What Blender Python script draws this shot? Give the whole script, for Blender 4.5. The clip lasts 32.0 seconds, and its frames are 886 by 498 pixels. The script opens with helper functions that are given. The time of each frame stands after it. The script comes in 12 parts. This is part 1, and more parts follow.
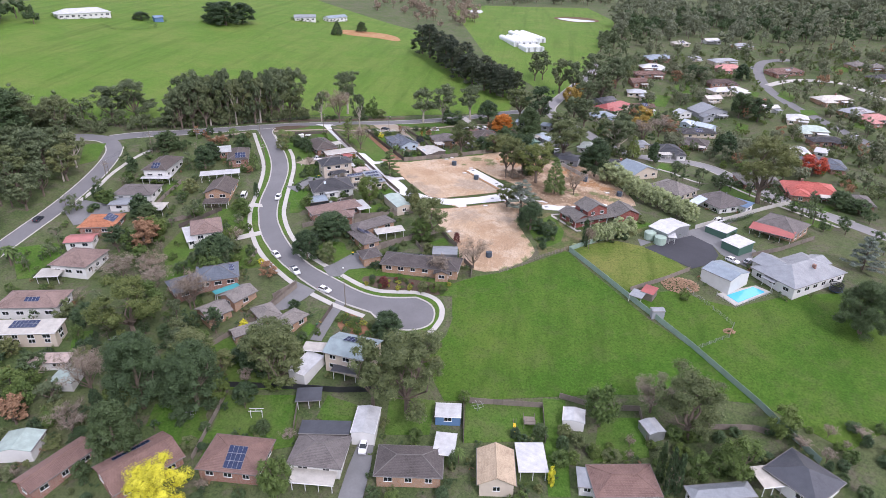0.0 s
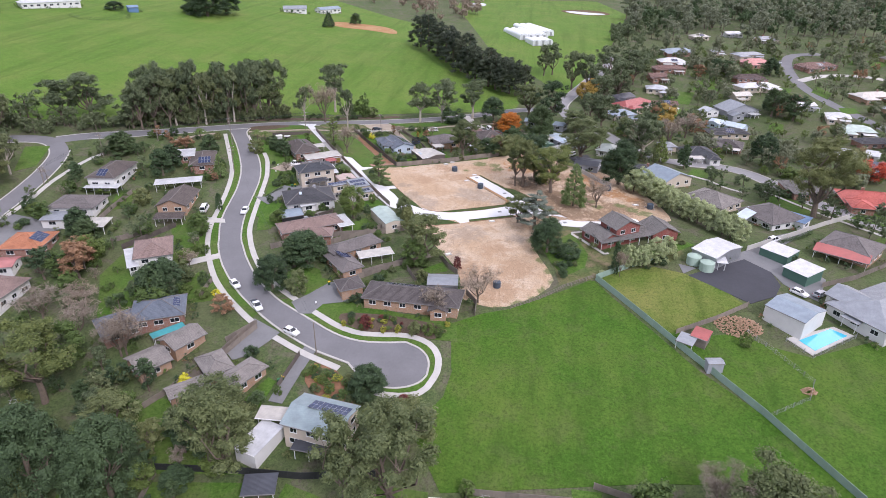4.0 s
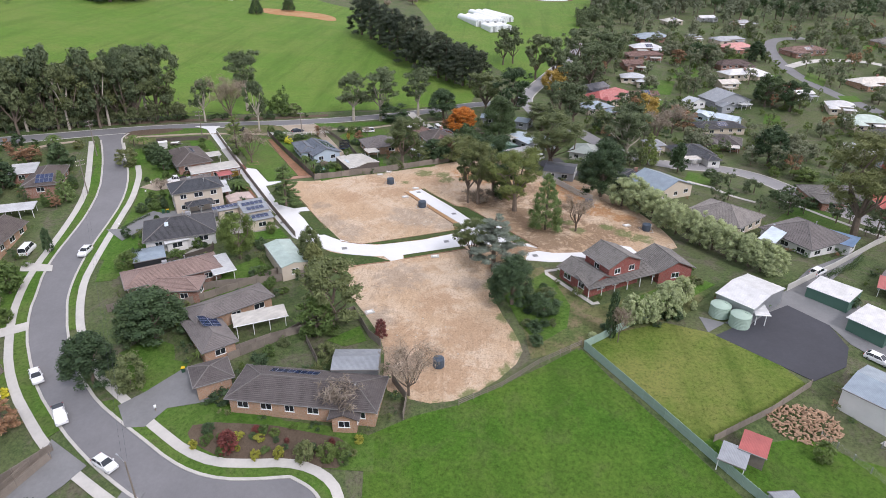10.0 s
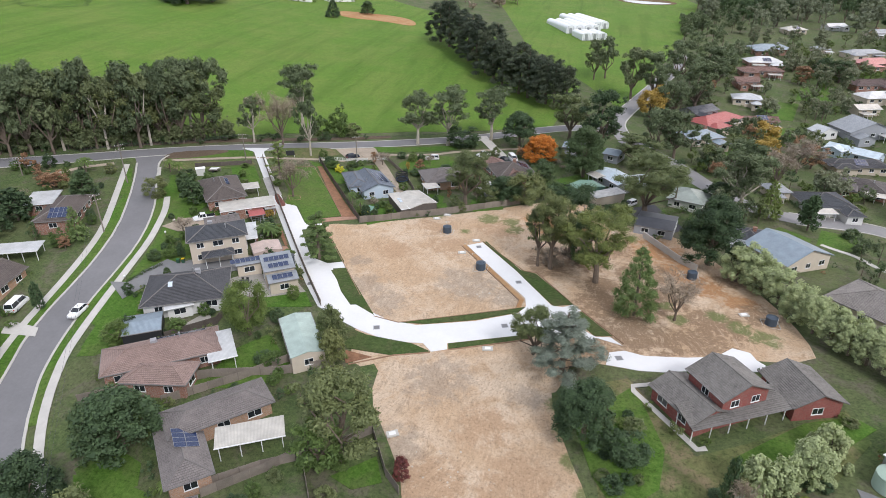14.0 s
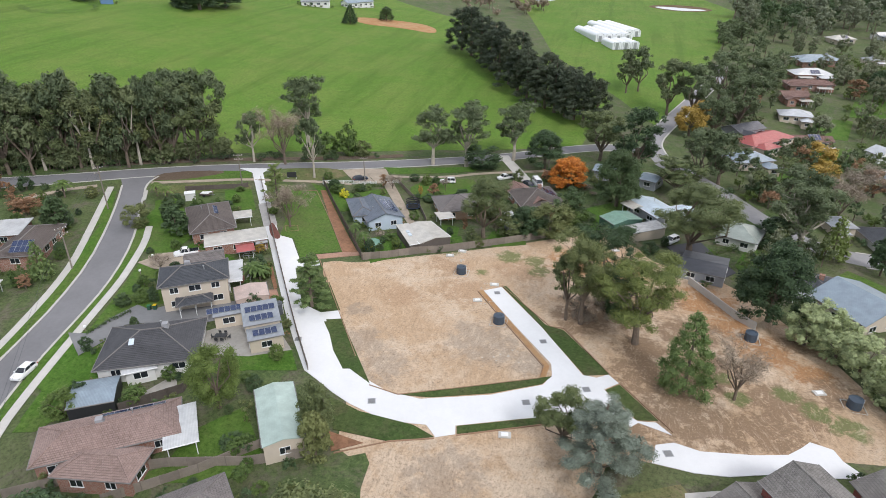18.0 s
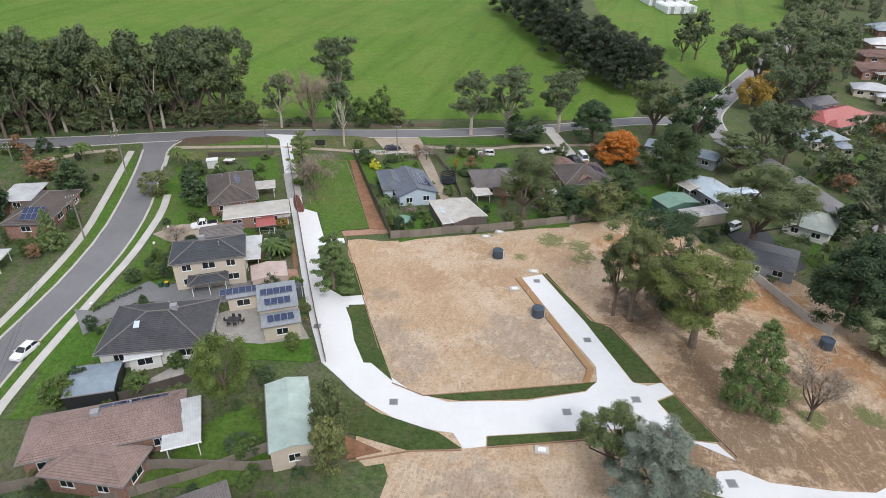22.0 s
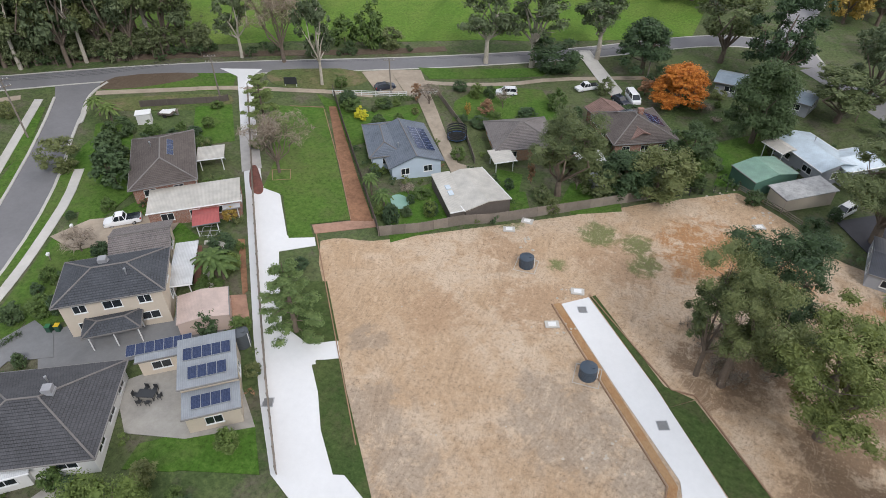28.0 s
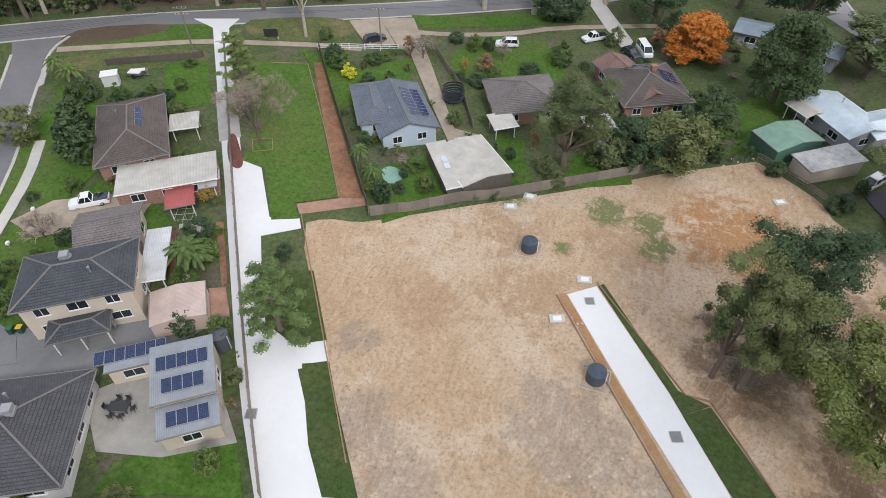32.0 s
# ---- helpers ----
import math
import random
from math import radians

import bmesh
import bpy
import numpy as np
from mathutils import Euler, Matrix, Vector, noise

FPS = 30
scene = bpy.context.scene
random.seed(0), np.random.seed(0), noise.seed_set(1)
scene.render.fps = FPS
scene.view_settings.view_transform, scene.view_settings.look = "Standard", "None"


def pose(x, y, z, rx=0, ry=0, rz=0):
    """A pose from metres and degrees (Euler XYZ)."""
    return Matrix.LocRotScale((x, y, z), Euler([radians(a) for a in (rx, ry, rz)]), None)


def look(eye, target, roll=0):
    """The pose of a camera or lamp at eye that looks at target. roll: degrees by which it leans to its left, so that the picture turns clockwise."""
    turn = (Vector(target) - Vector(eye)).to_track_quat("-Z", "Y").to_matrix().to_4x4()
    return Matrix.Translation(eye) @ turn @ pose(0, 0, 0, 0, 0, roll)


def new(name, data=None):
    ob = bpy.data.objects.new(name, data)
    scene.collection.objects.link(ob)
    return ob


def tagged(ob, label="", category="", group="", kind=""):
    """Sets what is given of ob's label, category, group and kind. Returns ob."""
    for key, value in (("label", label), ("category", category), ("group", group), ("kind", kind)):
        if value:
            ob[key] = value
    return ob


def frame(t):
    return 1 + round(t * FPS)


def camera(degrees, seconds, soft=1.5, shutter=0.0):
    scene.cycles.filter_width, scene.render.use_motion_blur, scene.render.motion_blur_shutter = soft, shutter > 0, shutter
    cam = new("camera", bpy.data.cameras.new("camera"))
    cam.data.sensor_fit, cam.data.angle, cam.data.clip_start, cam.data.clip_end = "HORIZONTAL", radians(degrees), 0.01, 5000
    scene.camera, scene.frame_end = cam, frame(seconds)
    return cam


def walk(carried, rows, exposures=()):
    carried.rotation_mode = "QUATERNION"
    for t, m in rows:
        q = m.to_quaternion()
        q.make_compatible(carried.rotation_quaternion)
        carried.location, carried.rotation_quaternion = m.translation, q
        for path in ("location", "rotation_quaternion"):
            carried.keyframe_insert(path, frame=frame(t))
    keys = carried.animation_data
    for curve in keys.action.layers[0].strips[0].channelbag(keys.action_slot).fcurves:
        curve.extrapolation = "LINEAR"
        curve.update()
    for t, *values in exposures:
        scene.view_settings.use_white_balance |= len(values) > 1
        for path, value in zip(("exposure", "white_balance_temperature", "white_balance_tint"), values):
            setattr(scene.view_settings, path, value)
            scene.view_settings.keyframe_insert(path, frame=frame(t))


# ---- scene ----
cam = camera(71.17, 32.0, soft=0.42)
PATH = [
    (0, (24.40, -231.80, 87.34), (17.97, -187.45, 65.17), 0.53),
    (0.5, (23.87, -227.27, 86.09), (17.41, -182.91, 63.92), 0.49),
    (1, (23.22, -222.63, 84.79), (16.75, -178.28, 62.62), 0.52),
    (1.5, (22.61, -218.00, 83.47), (16.13, -173.65, 61.31), 0.50),
    (2, (22.11, -213.44, 82.36), (15.62, -169.11, 60.18), 0.49),
    (2.5, (21.56, -208.91, 81.27), (15.07, -164.59, 59.05), 0.51),
    (3, (21.06, -204.08, 79.75), (14.56, -159.74, 57.57), 0.53),
    (3.5, (20.59, -199.56, 78.67), (14.06, -155.25, 56.45), 0.51),
    (5.5, (19.16, -181.48, 73.24), (12.56, -137.13, 51.10), 0.47),
    (6, (18.96, -176.79, 71.91), (12.38, -132.44, 49.78), 0.45),
    (6.5, (18.87, -172.20, 70.84), (12.63, -127.83, 48.64), 0.48),
    (7, (19.02, -167.64, 69.48), (13.43, -123.18, 47.28), 0.44),
    (7.5, (19.29, -163.23, 68.15), (14.26, -118.70, 45.96), 0.44),
    (8, (19.77, -158.81, 66.88), (15.15, -114.26, 44.66), 0.38),
    (8.5, (20.16, -154.47, 65.71), (15.99, -109.90, 43.44), 0.44),
    (9, (20.55, -150.57, 64.59), (16.63, -105.98, 42.29), 0.44),
    (9.5, (21.14, -146.25, 63.70), (17.29, -101.67, 41.39), 0.42),
    (10, (21.83, -141.68, 63.48), (17.92, -97.11, 41.16), 0.27),
    (10.5, (22.37, -137.52, 63.97), (18.46, -92.98, 41.59), 0.37),
    (11, (22.68, -133.05, 64.08), (18.76, -88.51, 41.69), 0.34),
    (11.5, (22.99, -128.32, 64.25), (19.04, -83.80, 41.84), 0.34),
    (12, (22.88, -123.77, 64.30), (16.61, -79.53, 41.87), 0.29),
    (12.5, (22.98, -119.53, 64.38), (13.29, -75.92, 41.91), 0.11),
    (13, (22.78, -115.35, 64.32), (12.58, -71.84, 41.91), 0.00),
    (13.5, (22.42, -111.31, 64.41), (12.22, -67.81, 41.97), -0.02),
    (14, (21.95, -107.49, 64.61), (11.78, -64.02, 42.09), -0.04),
    (14.5, (21.58, -103.84, 64.66), (11.40, -60.40, 42.10), -0.15),
    (16.5, (19.94, -92.94, 63.84), (9.39, -49.37, 41.70), -0.17),
    (17, (19.56, -90.64, 63.76), (8.66, -47.17, 41.58), -0.15),
    (17.5, (19.11, -88.60, 63.51), (7.80, -45.23, 41.36), -0.15),
    (18, (18.69, -86.62, 63.38), (6.83, -43.41, 41.18), -0.09),
    (18.5, (18.33, -84.83, 63.08), (5.85, -41.79, 40.90), -0.07),
    (19, (17.97, -83.14, 62.92), (5.05, -40.23, 40.74), -0.07),
    (19.5, (17.49, -81.64, 62.74), (4.23, -38.84, 40.56), -0.02),
    (20, (17.08, -80.32, 62.42), (3.52, -37.61, 40.25), 0.01),
    (20.5, (16.61, -79.13, 62.11), (2.79, -36.51, 39.91), 0.03),
    (21, (16.34, -77.94, 61.53), (2.29, -35.59, 38.98), 0.03),
    (21.5, (15.94, -76.85, 61.16), (1.81, -35.05, 37.64), 0.05),
    (22, (15.52, -75.89, 60.55), (1.37, -34.65, 36.07), 0.12),
    (22.5, (14.97, -74.52, 60.21), (0.86, -33.92, 34.66), 0.12),
    (23, (14.35, -72.60, 59.69), (0.26, -32.61, 33.20), 0.12),
    (23.5, (13.56, -70.17, 59.29), (-0.46, -30.82, 31.82), 0.07),
    (24, (12.65, -67.42, 58.99), (-1.27, -28.73, 30.54), 0.00),
    (24.5, (11.50, -64.28, 58.64), (-2.24, -26.26, 29.21), -0.00),
    (26.5, (6.91, -50.53, 56.57), (-6.44, -14.12, 25.01), -0.42),
    (27, (5.58, -46.67, 57.06), (-7.70, -10.33, 25.40), -0.58),
    (27.5, (4.29, -43.07, 56.92), (-8.96, -6.57, 25.42), -0.57),
    (28, (3.11, -39.62, 57.11), (-10.10, -3.08, 25.64), -0.64),
    (28.5, (2.12, -36.60, 57.18), (-11.07, -0.01, 25.76), -0.70),
    (29, (1.23, -34.15, 57.32), (-11.89, 2.49, 25.93), -0.62),
    (29.5, (0.57, -32.04, 57.33), (-12.57, 4.63, 25.98), -0.65),
    (30, (0.05, -30.80, 57.47), (-12.95, 5.68, 25.85), -0.59),
    (30.5, (-0.05, -30.53, 57.46), (-12.85, 5.44, 25.18), -0.54),
    (31, (0.05, -30.47, 57.45), (-12.48, 4.64, 24.13), -0.65),
    (31.5, (0.01, -30.44, 57.59), (-12.16, 3.72, 23.17), -0.74),
    (32, (0.00, -30.50, 57.65), (-11.81, 2.73, 22.21), -0.77),
]
walk(cam, [(t, look(eye, target, roll)) for t, eye, target, roll in PATH], ((0, 0.69, 5900, 25), (8, 0.58, 6050, 21), (12, 0.53, 6100, 16), (22, 0.42, 6150, 12.5), (27, 0.32, 6150, 12.5), (32, 0.37, 6150, 12.5)))

# ---- world, sun ----
world = bpy.data.worlds.new("world")
scene.world = world
world.use_nodes = True
wn = world.node_tree
sky = wn.nodes.new("ShaderNodeTexSky")
sky.sky_type = "NISHITA"
sky.sun_disc = False
sky.sun_elevation = radians(38)
sky.sun_rotation = radians(40)
sky.air_density, sky.dust_density, sky.ozone_density = 1.0, 4.0, 1.0
bg = wn.nodes["Background"]
# thin overcast: the sky's colour is drawn towards white cloud
cloud = wn.nodes.new("ShaderNodeMix")
cloud.data_type = "RGBA"
cloud.inputs["Factor"].default_value = 0.72
cloud.inputs[7].default_value = (5.2, 5.35, 5.5, 1)
wn.links.new(sky.outputs["Color"], cloud.inputs[6])
wn.links.new(cloud.outputs[2], bg.inputs["Color"])
bg.inputs["Strength"].default_value = 0.142
sun = new("sun", bpy.data.lights.new("sun", "SUN"))
sun.data.energy = 1.5
sun.data.angle = radians(14)
sun.data.color = (1.0, 0.96, 0.9)
sun.matrix_world = look((60, -70, 90), (0, 0, 0))

# ---- lie of the land ----
LAND = [-0.336, -1.428, 3.066, 0.506, -4.890, -3.410, -1.787, 0.219, -0.214, 2.650, 0.482, 0.074, 0.071, 1.150, -0.028]
BUMPS = [-0.556, -1.011, -0.193, -2.093, -0.509, -2.243, 0.878, 0.805, -0.153, 0.477, -0.712, 1.857, -0.257, 1.816, 0.746, 0.741, 0.477, -1.190, 0.064, -1.737, -0.544, -1.145, -1.843, 0.833, -1.439, -0.248, -0.912, -1.831, 2.024, 1.199]
BUMP_X, BUMP_Y = (-110, -60, -10, 40, 90), (-120, -70, -20, 30, 80, 125)


def land(x, y):
    """Height of the ground."""
    u, v = math.tanh(x / 220) * 2.2, math.tanh(y / 220) * 2.2
    terms = (1, u, v, u * u, u * v, v * v, u**3, u * u * v, u * v * v, v**3, u**4, u**3 * v, u * u * v * v, u * v**3, v**4)
    z = sum(a * b for a, b in zip(LAND, terms))
    if -260 < x < 240 and -270 < y < 280:
        n = 0
        for b in BUMP_Y:
            for a in BUMP_X:
                z += BUMPS[n] * math.exp(-((x - a) ** 2 + (y - b) ** 2) / 2888)
                n += 1
    return z - 7.0 * math.exp(-((x - 113) ** 2 + (y - 140) ** 2) / 2888)


# ---- materials ----
MATS = {}


def nodes_of(name):
    m = bpy.data.materials.new(name)
    m.use_nodes = True
    nt = m.node_tree
    return m, nt, nt.nodes["Principled BSDF"]


def link(nt, a, b):
    nt.links.new(a, b)


def noise_node(nt, co, scale, detail=4.0, rough=0.55, distortion=0.0):
    n = nt.nodes.new("ShaderNodeTexNoise")
    n.inputs["Scale"].default_value = scale
    n.inputs["Detail"].default_value = detail
    n.inputs["Roughness"].default_value = rough
    n.inputs["Distortion"].default_value = distortion
    link(nt, co, n.inputs["Vector"])
    return n.outputs["Fac"]


def ramp(nt, fac, stops):
    r = nt.nodes.new("ShaderNodeValToRGB")
    e = r.color_ramp.elements
    while len(e) < len(stops):
        e.new(0.5)
    for el, (p, c) in zip(e, stops):
        el.position, el.color = p, (*c, 1)
    link(nt, fac, r.inputs["Fac"])
    return r.outputs["Color"]


def mixed(nt, fac, a, b, how="MIX"):
    m = nt.nodes.new("ShaderNodeMix")
    m.data_type, m.blend_type = "RGBA", how
    for sock, v in ((m.inputs["Factor"], fac), (m.inputs[6], a), (m.inputs[7], b)):
        if isinstance(v, (int, float)):
            sock.default_value = v
        elif isinstance(v, tuple):
            sock.default_value = (*v, 1)
        else:
            link(nt, v, sock)
    return m.outputs[2]


def bump(nt, fac, bsdf, strength, distance):
    b = nt.nodes.new("ShaderNodeBump")
    b.inputs["Strength"].default_value, b.inputs["Distance"].default_value = strength, distance
    link(nt, fac, b.inputs["Height"])
    link(nt, b.outputs["Normal"], bsdf.inputs["Normal"])


def coords(nt, kind="Object"):
    return nt.nodes.new("ShaderNodeTexCoord").outputs[kind]


def world_co(nt):
    return nt.nodes.new("ShaderNodeNewGeometry").outputs["Position"]


def shade(c, k):
    return tuple(min(1, v * k) for v in c)


def mix3(a, b, f):
    return tuple(u + (v - u) * f for u, v in zip(a, b))


def plain(name, c, rough=0.7, metal=0.0, big=0.6, fine=14.0, vary=0.25, relief=0.15, spec=0.4, rnd=0.12):
    """Painted, rendered or sheet surface with stains at a large scale and grain at a small one."""
    if name in MATS:
        return MATS[name]
    m, nt, b = nodes_of(name)
    co = world_co(nt)
    large, small = noise_node(nt, co, big, 6, 0.62), noise_node(nt, co, fine, 6, 0.75)
    col = ramp(nt, large, ((0.3, shade(c, 1 - vary)), (0.7, shade(c, 1 + vary * 0.6))))
    col = mixed(nt, 0.35, col, ramp(nt, small, ((0.3, shade(c, 1 - vary)), (0.7, shade(c, 1 + vary)))))
    if rnd:
        info = nt.nodes.new("ShaderNodeObjectInfo")
        col = mixed(nt, rnd, col, ramp(nt, info.outputs["Random"], ((0.0, shade(c, 0.5)), (1.0, shade(c, 1.5)))))
    link(nt, col, b.inputs["Base Color"])
    b.inputs["Roughness"].default_value, b.inputs["Metallic"].default_value = rough, metal
    b.inputs["Specular IOR Level"].default_value = spec
    bump(nt, small, b, relief, 0.02)
    MATS[name] = m
    return m


def tile_mat(name, c, c2):
    """Concrete roof tile: each course broken into tiles, lichen and fading."""
    if name in MATS:
        return MATS[name]
    m, nt, b = nodes_of(name)
    co = coords(nt, "UV")
    br = nt.nodes.new("ShaderNodeTexBrick")
    br.offset = 0.5
    for k, v in (("Scale", 1.0), ("Brick Width", 0.3), ("Row Height", 0.34), ("Mortar Size", 0.018), ("Bias", 0.0)):
        br.inputs[k].default_value = v
    br.inputs["Color1"].default_value = (*c, 1)
    br.inputs["Color2"].default_value = (*c2, 1)
    br.inputs["Mortar"].default_value = (*shade(c, 0.45), 1)
    link(nt, co, br.inputs["Vector"])
    w = world_co(nt)
    large = noise_node(nt, w, 0.35, 6, 0.65)
    speck = noise_node(nt, w, 3.5, 4, 0.7)
    col = mixed(nt, ramp(nt, large, ((0.35, (0, 0, 0)), (0.75, (0.45, 0.45, 0.45)))), br.outputs["Color"], shade(c2, 1.5))
    col = mixed(nt, ramp(nt, speck, ((0.6, (0, 0, 0)), (0.8, (0.4, 0.4, 0.4)))), col, shade(c, 0.5))
    link(nt, col, b.inputs["Base Color"])
    b.inputs["Roughness"].default_value = 0.75
    b.inputs["Specular IOR Level"].default_value = 0.3
    bump(nt, br.outputs["Fac"], b, 0.35, -0.03)
    MATS[name] = m
    return m


def metal_roof(name, c, rough=0.42):
    """Corrugated or ribbed sheet: ribs run down the slope."""
    if name in MATS:
        return MATS[name]
    m, nt, b = nodes_of(name)
    co = coords(nt, "UV")
    wv = nt.nodes.new("ShaderNodeTexWave")
    wv.wave_type, wv.bands_direction, wv.wave_profile = "BANDS", "X", "SIN"
    wv.inputs["Scale"].default_value = 1.6
    link(nt, co, wv.inputs["Vector"])
    w = world_co(nt)
    large, small = noise_node(nt, w, 0.5, 6, 0.65), noise_node(nt, w, 6.0, 4, 0.7)
    col = ramp(nt, large, ((0.3, shade(c, 0.75)), (0.7, shade(c, 1.1))))
    col = mixed(nt, ramp(nt, small, ((0.55, (0, 0, 0)), (0.85, (0.3, 0.3, 0.3)))), col, shade(c, 0.6))
    col = mixed(nt, ramp(nt, wv.outputs["Fac"], ((0.0, (0.35, 0.35, 0.35)), (0.3, (0, 0, 0)))), col, shade(c, 0.6))
    link(nt, col, b.inputs["Base Color"])
    b.inputs["Roughness"].default_value = rough
    b.inputs["Metallic"].default_value = 0.15
    bump(nt, wv.outputs["Fac"], b, 0.5, 0.03)
    MATS[name] = m
    return m


def brick_mat(name, c, mortar=(0.42, 0.4, 0.36)):
    if name in MATS:
        return MATS[name]
    m, nt, b = nodes_of(name)
    co = coords(nt, "UV")
    br = nt.nodes.new("ShaderNodeTexBrick")
    for k, v in (("Scale", 1.0), ("Brick Width", 0.24), ("Row Height", 0.086), ("Mortar Size", 0.008)):
        br.inputs[k].default_value = v
    br.inputs["Color1"].default_value = (*shade(c, 0.8), 1)
    br.inputs["Color2"].default_value = (*shade(c, 1.2), 1)
    br.inputs["Mortar"].default_value = (*mortar, 1)
    link(nt, co, br.inputs["Vector"])
    large = noise_node(nt, world_co(nt), 0.8, 5)
    col = mixed(nt, ramp(nt, large, ((0.35, (0, 0, 0)), (0.8, (0.35, 0.35, 0.35)))), br.outputs["Color"], shade(c, 0.55))
    link(nt, col, b.inputs["Base Color"])
    b.inputs["Roughness"].default_value = 0.85
    bump(nt, br.outputs["Fac"], b, 0.4, -0.01)
    MATS[name] = m
    return m


def leaf_mat(name, c, c2, spread=1.0, low=0.55):
    if name in MATS:
        return MATS[name]
    c, c2 = shade(c, 1.15), shade(c2, 1.12)
    m, nt, b = nodes_of(name)
    geo = nt.nodes.new("ShaderNodeNewGeometry")
    info = nt.nodes.new("ShaderNodeObjectInfo")
    col = ramp(nt, geo.outputs["Random Per Island"], ((0.0, shade(c, low)), (0.5, shade(c, 0.95)), (1.0, shade(c2, 1.05))))
    clump = noise_node(nt, geo.outputs["Position"], 0.7, 4, 0.6)
    col = mixed(nt, ramp(nt, clump, ((0.42, (0, 0, 0)), (0.66, (0.7, 0.7, 0.7)))), col, shade(c2, 1.12))
    col = mixed(nt, 0.3 * spread, col, ramp(nt, info.outputs["Random"], ((0.0, shade(c, 0.6)), (0.5, shade(c2, 0.9)), (1.0, (c2[0] * 1.35, c2[1] * 1.1, c2[2] * 0.8)))))
    link(nt, col, b.inputs["Base Color"])
    b.inputs["Roughness"].default_value = 0.6
    b.inputs["Specular IOR Level"].default_value = 0.25
    tr = nt.nodes.new("ShaderNodeBsdfTranslucent")
    link(nt, mixed(nt, 1.0, col, (1.25, 1.3, 0.6), "MULTIPLY"), tr.inputs["Color"])
    mx = nt.nodes.new("ShaderNodeMixShader")
    mx.inputs["Fac"].default_value = 0.15
    link(nt, b.outputs["BSDF"], mx.inputs[1])
    link(nt, tr.outputs["BSDF"], mx.inputs[2])
    link(nt, mx.outputs["Shader"], nt.nodes["Material Output"].inputs["Surface"])
    MATS[name] = m
    return m


def grass_mat(name, c, c2, dry=(0.2, 0.19, 0.07), patch=0.35, stripes=0.0, soil=None, bare=0.3):
    if name in MATS:
        return MATS[name]
    m, nt, b = nodes_of(name)
    co = world_co(nt)
    a1, a2, a3 = noise_node(nt, co, 0.045, 8, 0.68), noise_node(nt, co, 0.35, 8, 0.75), noise_node(nt, co, 1.7, 7, 0.82)
    col = ramp(nt, a2, ((0.32, shade(c, 0.9)), (0.5, c), (0.68, c2)))
    col = mixed(nt, ramp(nt, a1, ((0.42, (0, 0, 0)), (0.7, (patch, patch, patch)))), col, dry)
    if soil:
        a4 = noise_node(nt, co, 0.16, 9, 0.72, 0.4)
        col = mixed(nt, ramp(nt, a4, ((0.5, (0, 0, 0)), (0.62, (bare, bare, bare)))), col, soil)
    col = mixed(nt, ramp(nt, a3, ((0.33, (0.85, 0.85, 0.85)), (0.5, (0, 0, 0)))), col, shade(c, 0.42))
    col = mixed(nt, ramp(nt, a3, ((0.52, (0, 0, 0)), (0.68, (0.75, 0.75, 0.75)))), col, mix3(shade(c2, 1.5), dry, 0.3))
    if stripes:
        st = noise_node(nt, stretched(nt, co, 62, 0.07), 0.16, 5, 0.6, 0.3)
        col = mixed(nt, ramp(nt, st, ((0.5, (0, 0, 0)), (0.68, (stripes, stripes, stripes)))), col, shade(c, 0.6))
    link(nt, col, b.inputs["Base Color"])
    b.inputs["Roughness"].default_value = 0.9
    b.inputs["Specular IOR Level"].default_value = 0.15
    bump(nt, a3, b, 0.7, 0.2)
    MATS[name] = m
    return m


def stretched(nt, co, turn, along):
    mp = nt.nodes.new("ShaderNodeMapping")
    mp.inputs["Rotation"].default_value = (0, 0, radians(turn))
    mp.inputs["Scale"].default_value = (1.0, along, 1.0)
    link(nt, co, mp.inputs["Vector"])
    return mp.outputs["Vector"]


def spots(nt, co, rounds, ragged):
    """Soft-edged blotches: 1 in the middle of each round (x, y, radius), ragged towards the rim."""
    flat = nt.nodes.new("ShaderNodeVectorMath")
    flat.operation = "MULTIPLY"
    flat.inputs[1].default_value = (1, 1, 0)
    link(nt, co, flat.inputs[0])
    best = None
    for x, y, r in rounds:
        d = nt.nodes.new("ShaderNodeVectorMath")
        d.operation = "DISTANCE"
        d.inputs[1].default_value = (x, y, 0)
        link(nt, flat.outputs["Vector"], d.inputs[0])
        mr = nt.nodes.new("ShaderNodeMapRange")
        mr.inputs["From Min"].default_value, mr.inputs["From Max"].default_value = r * 1.25, 0
        link(nt, d.outputs["Value"], mr.inputs["Value"])
        if best is None:
            best = mr.outputs["Result"]
        else:
            mx = nt.nodes.new("ShaderNodeMath")
            mx.operation = "MAXIMUM"
            link(nt, best, mx.inputs[0])
            link(nt, mr.outputs["Result"], mx.inputs[1])
            best = mx.outputs["Value"]
    mul = nt.nodes.new("ShaderNodeMath")
    mul.operation = "MULTIPLY"
    link(nt, best, mul.inputs[0])
    link(nt, ramp(nt, ragged, ((0.3, (0.0, 0.0, 0.0)), (0.7, (2.0, 2.0, 2.0)))), mul.inputs[1])
    return mul.outputs["Value"]


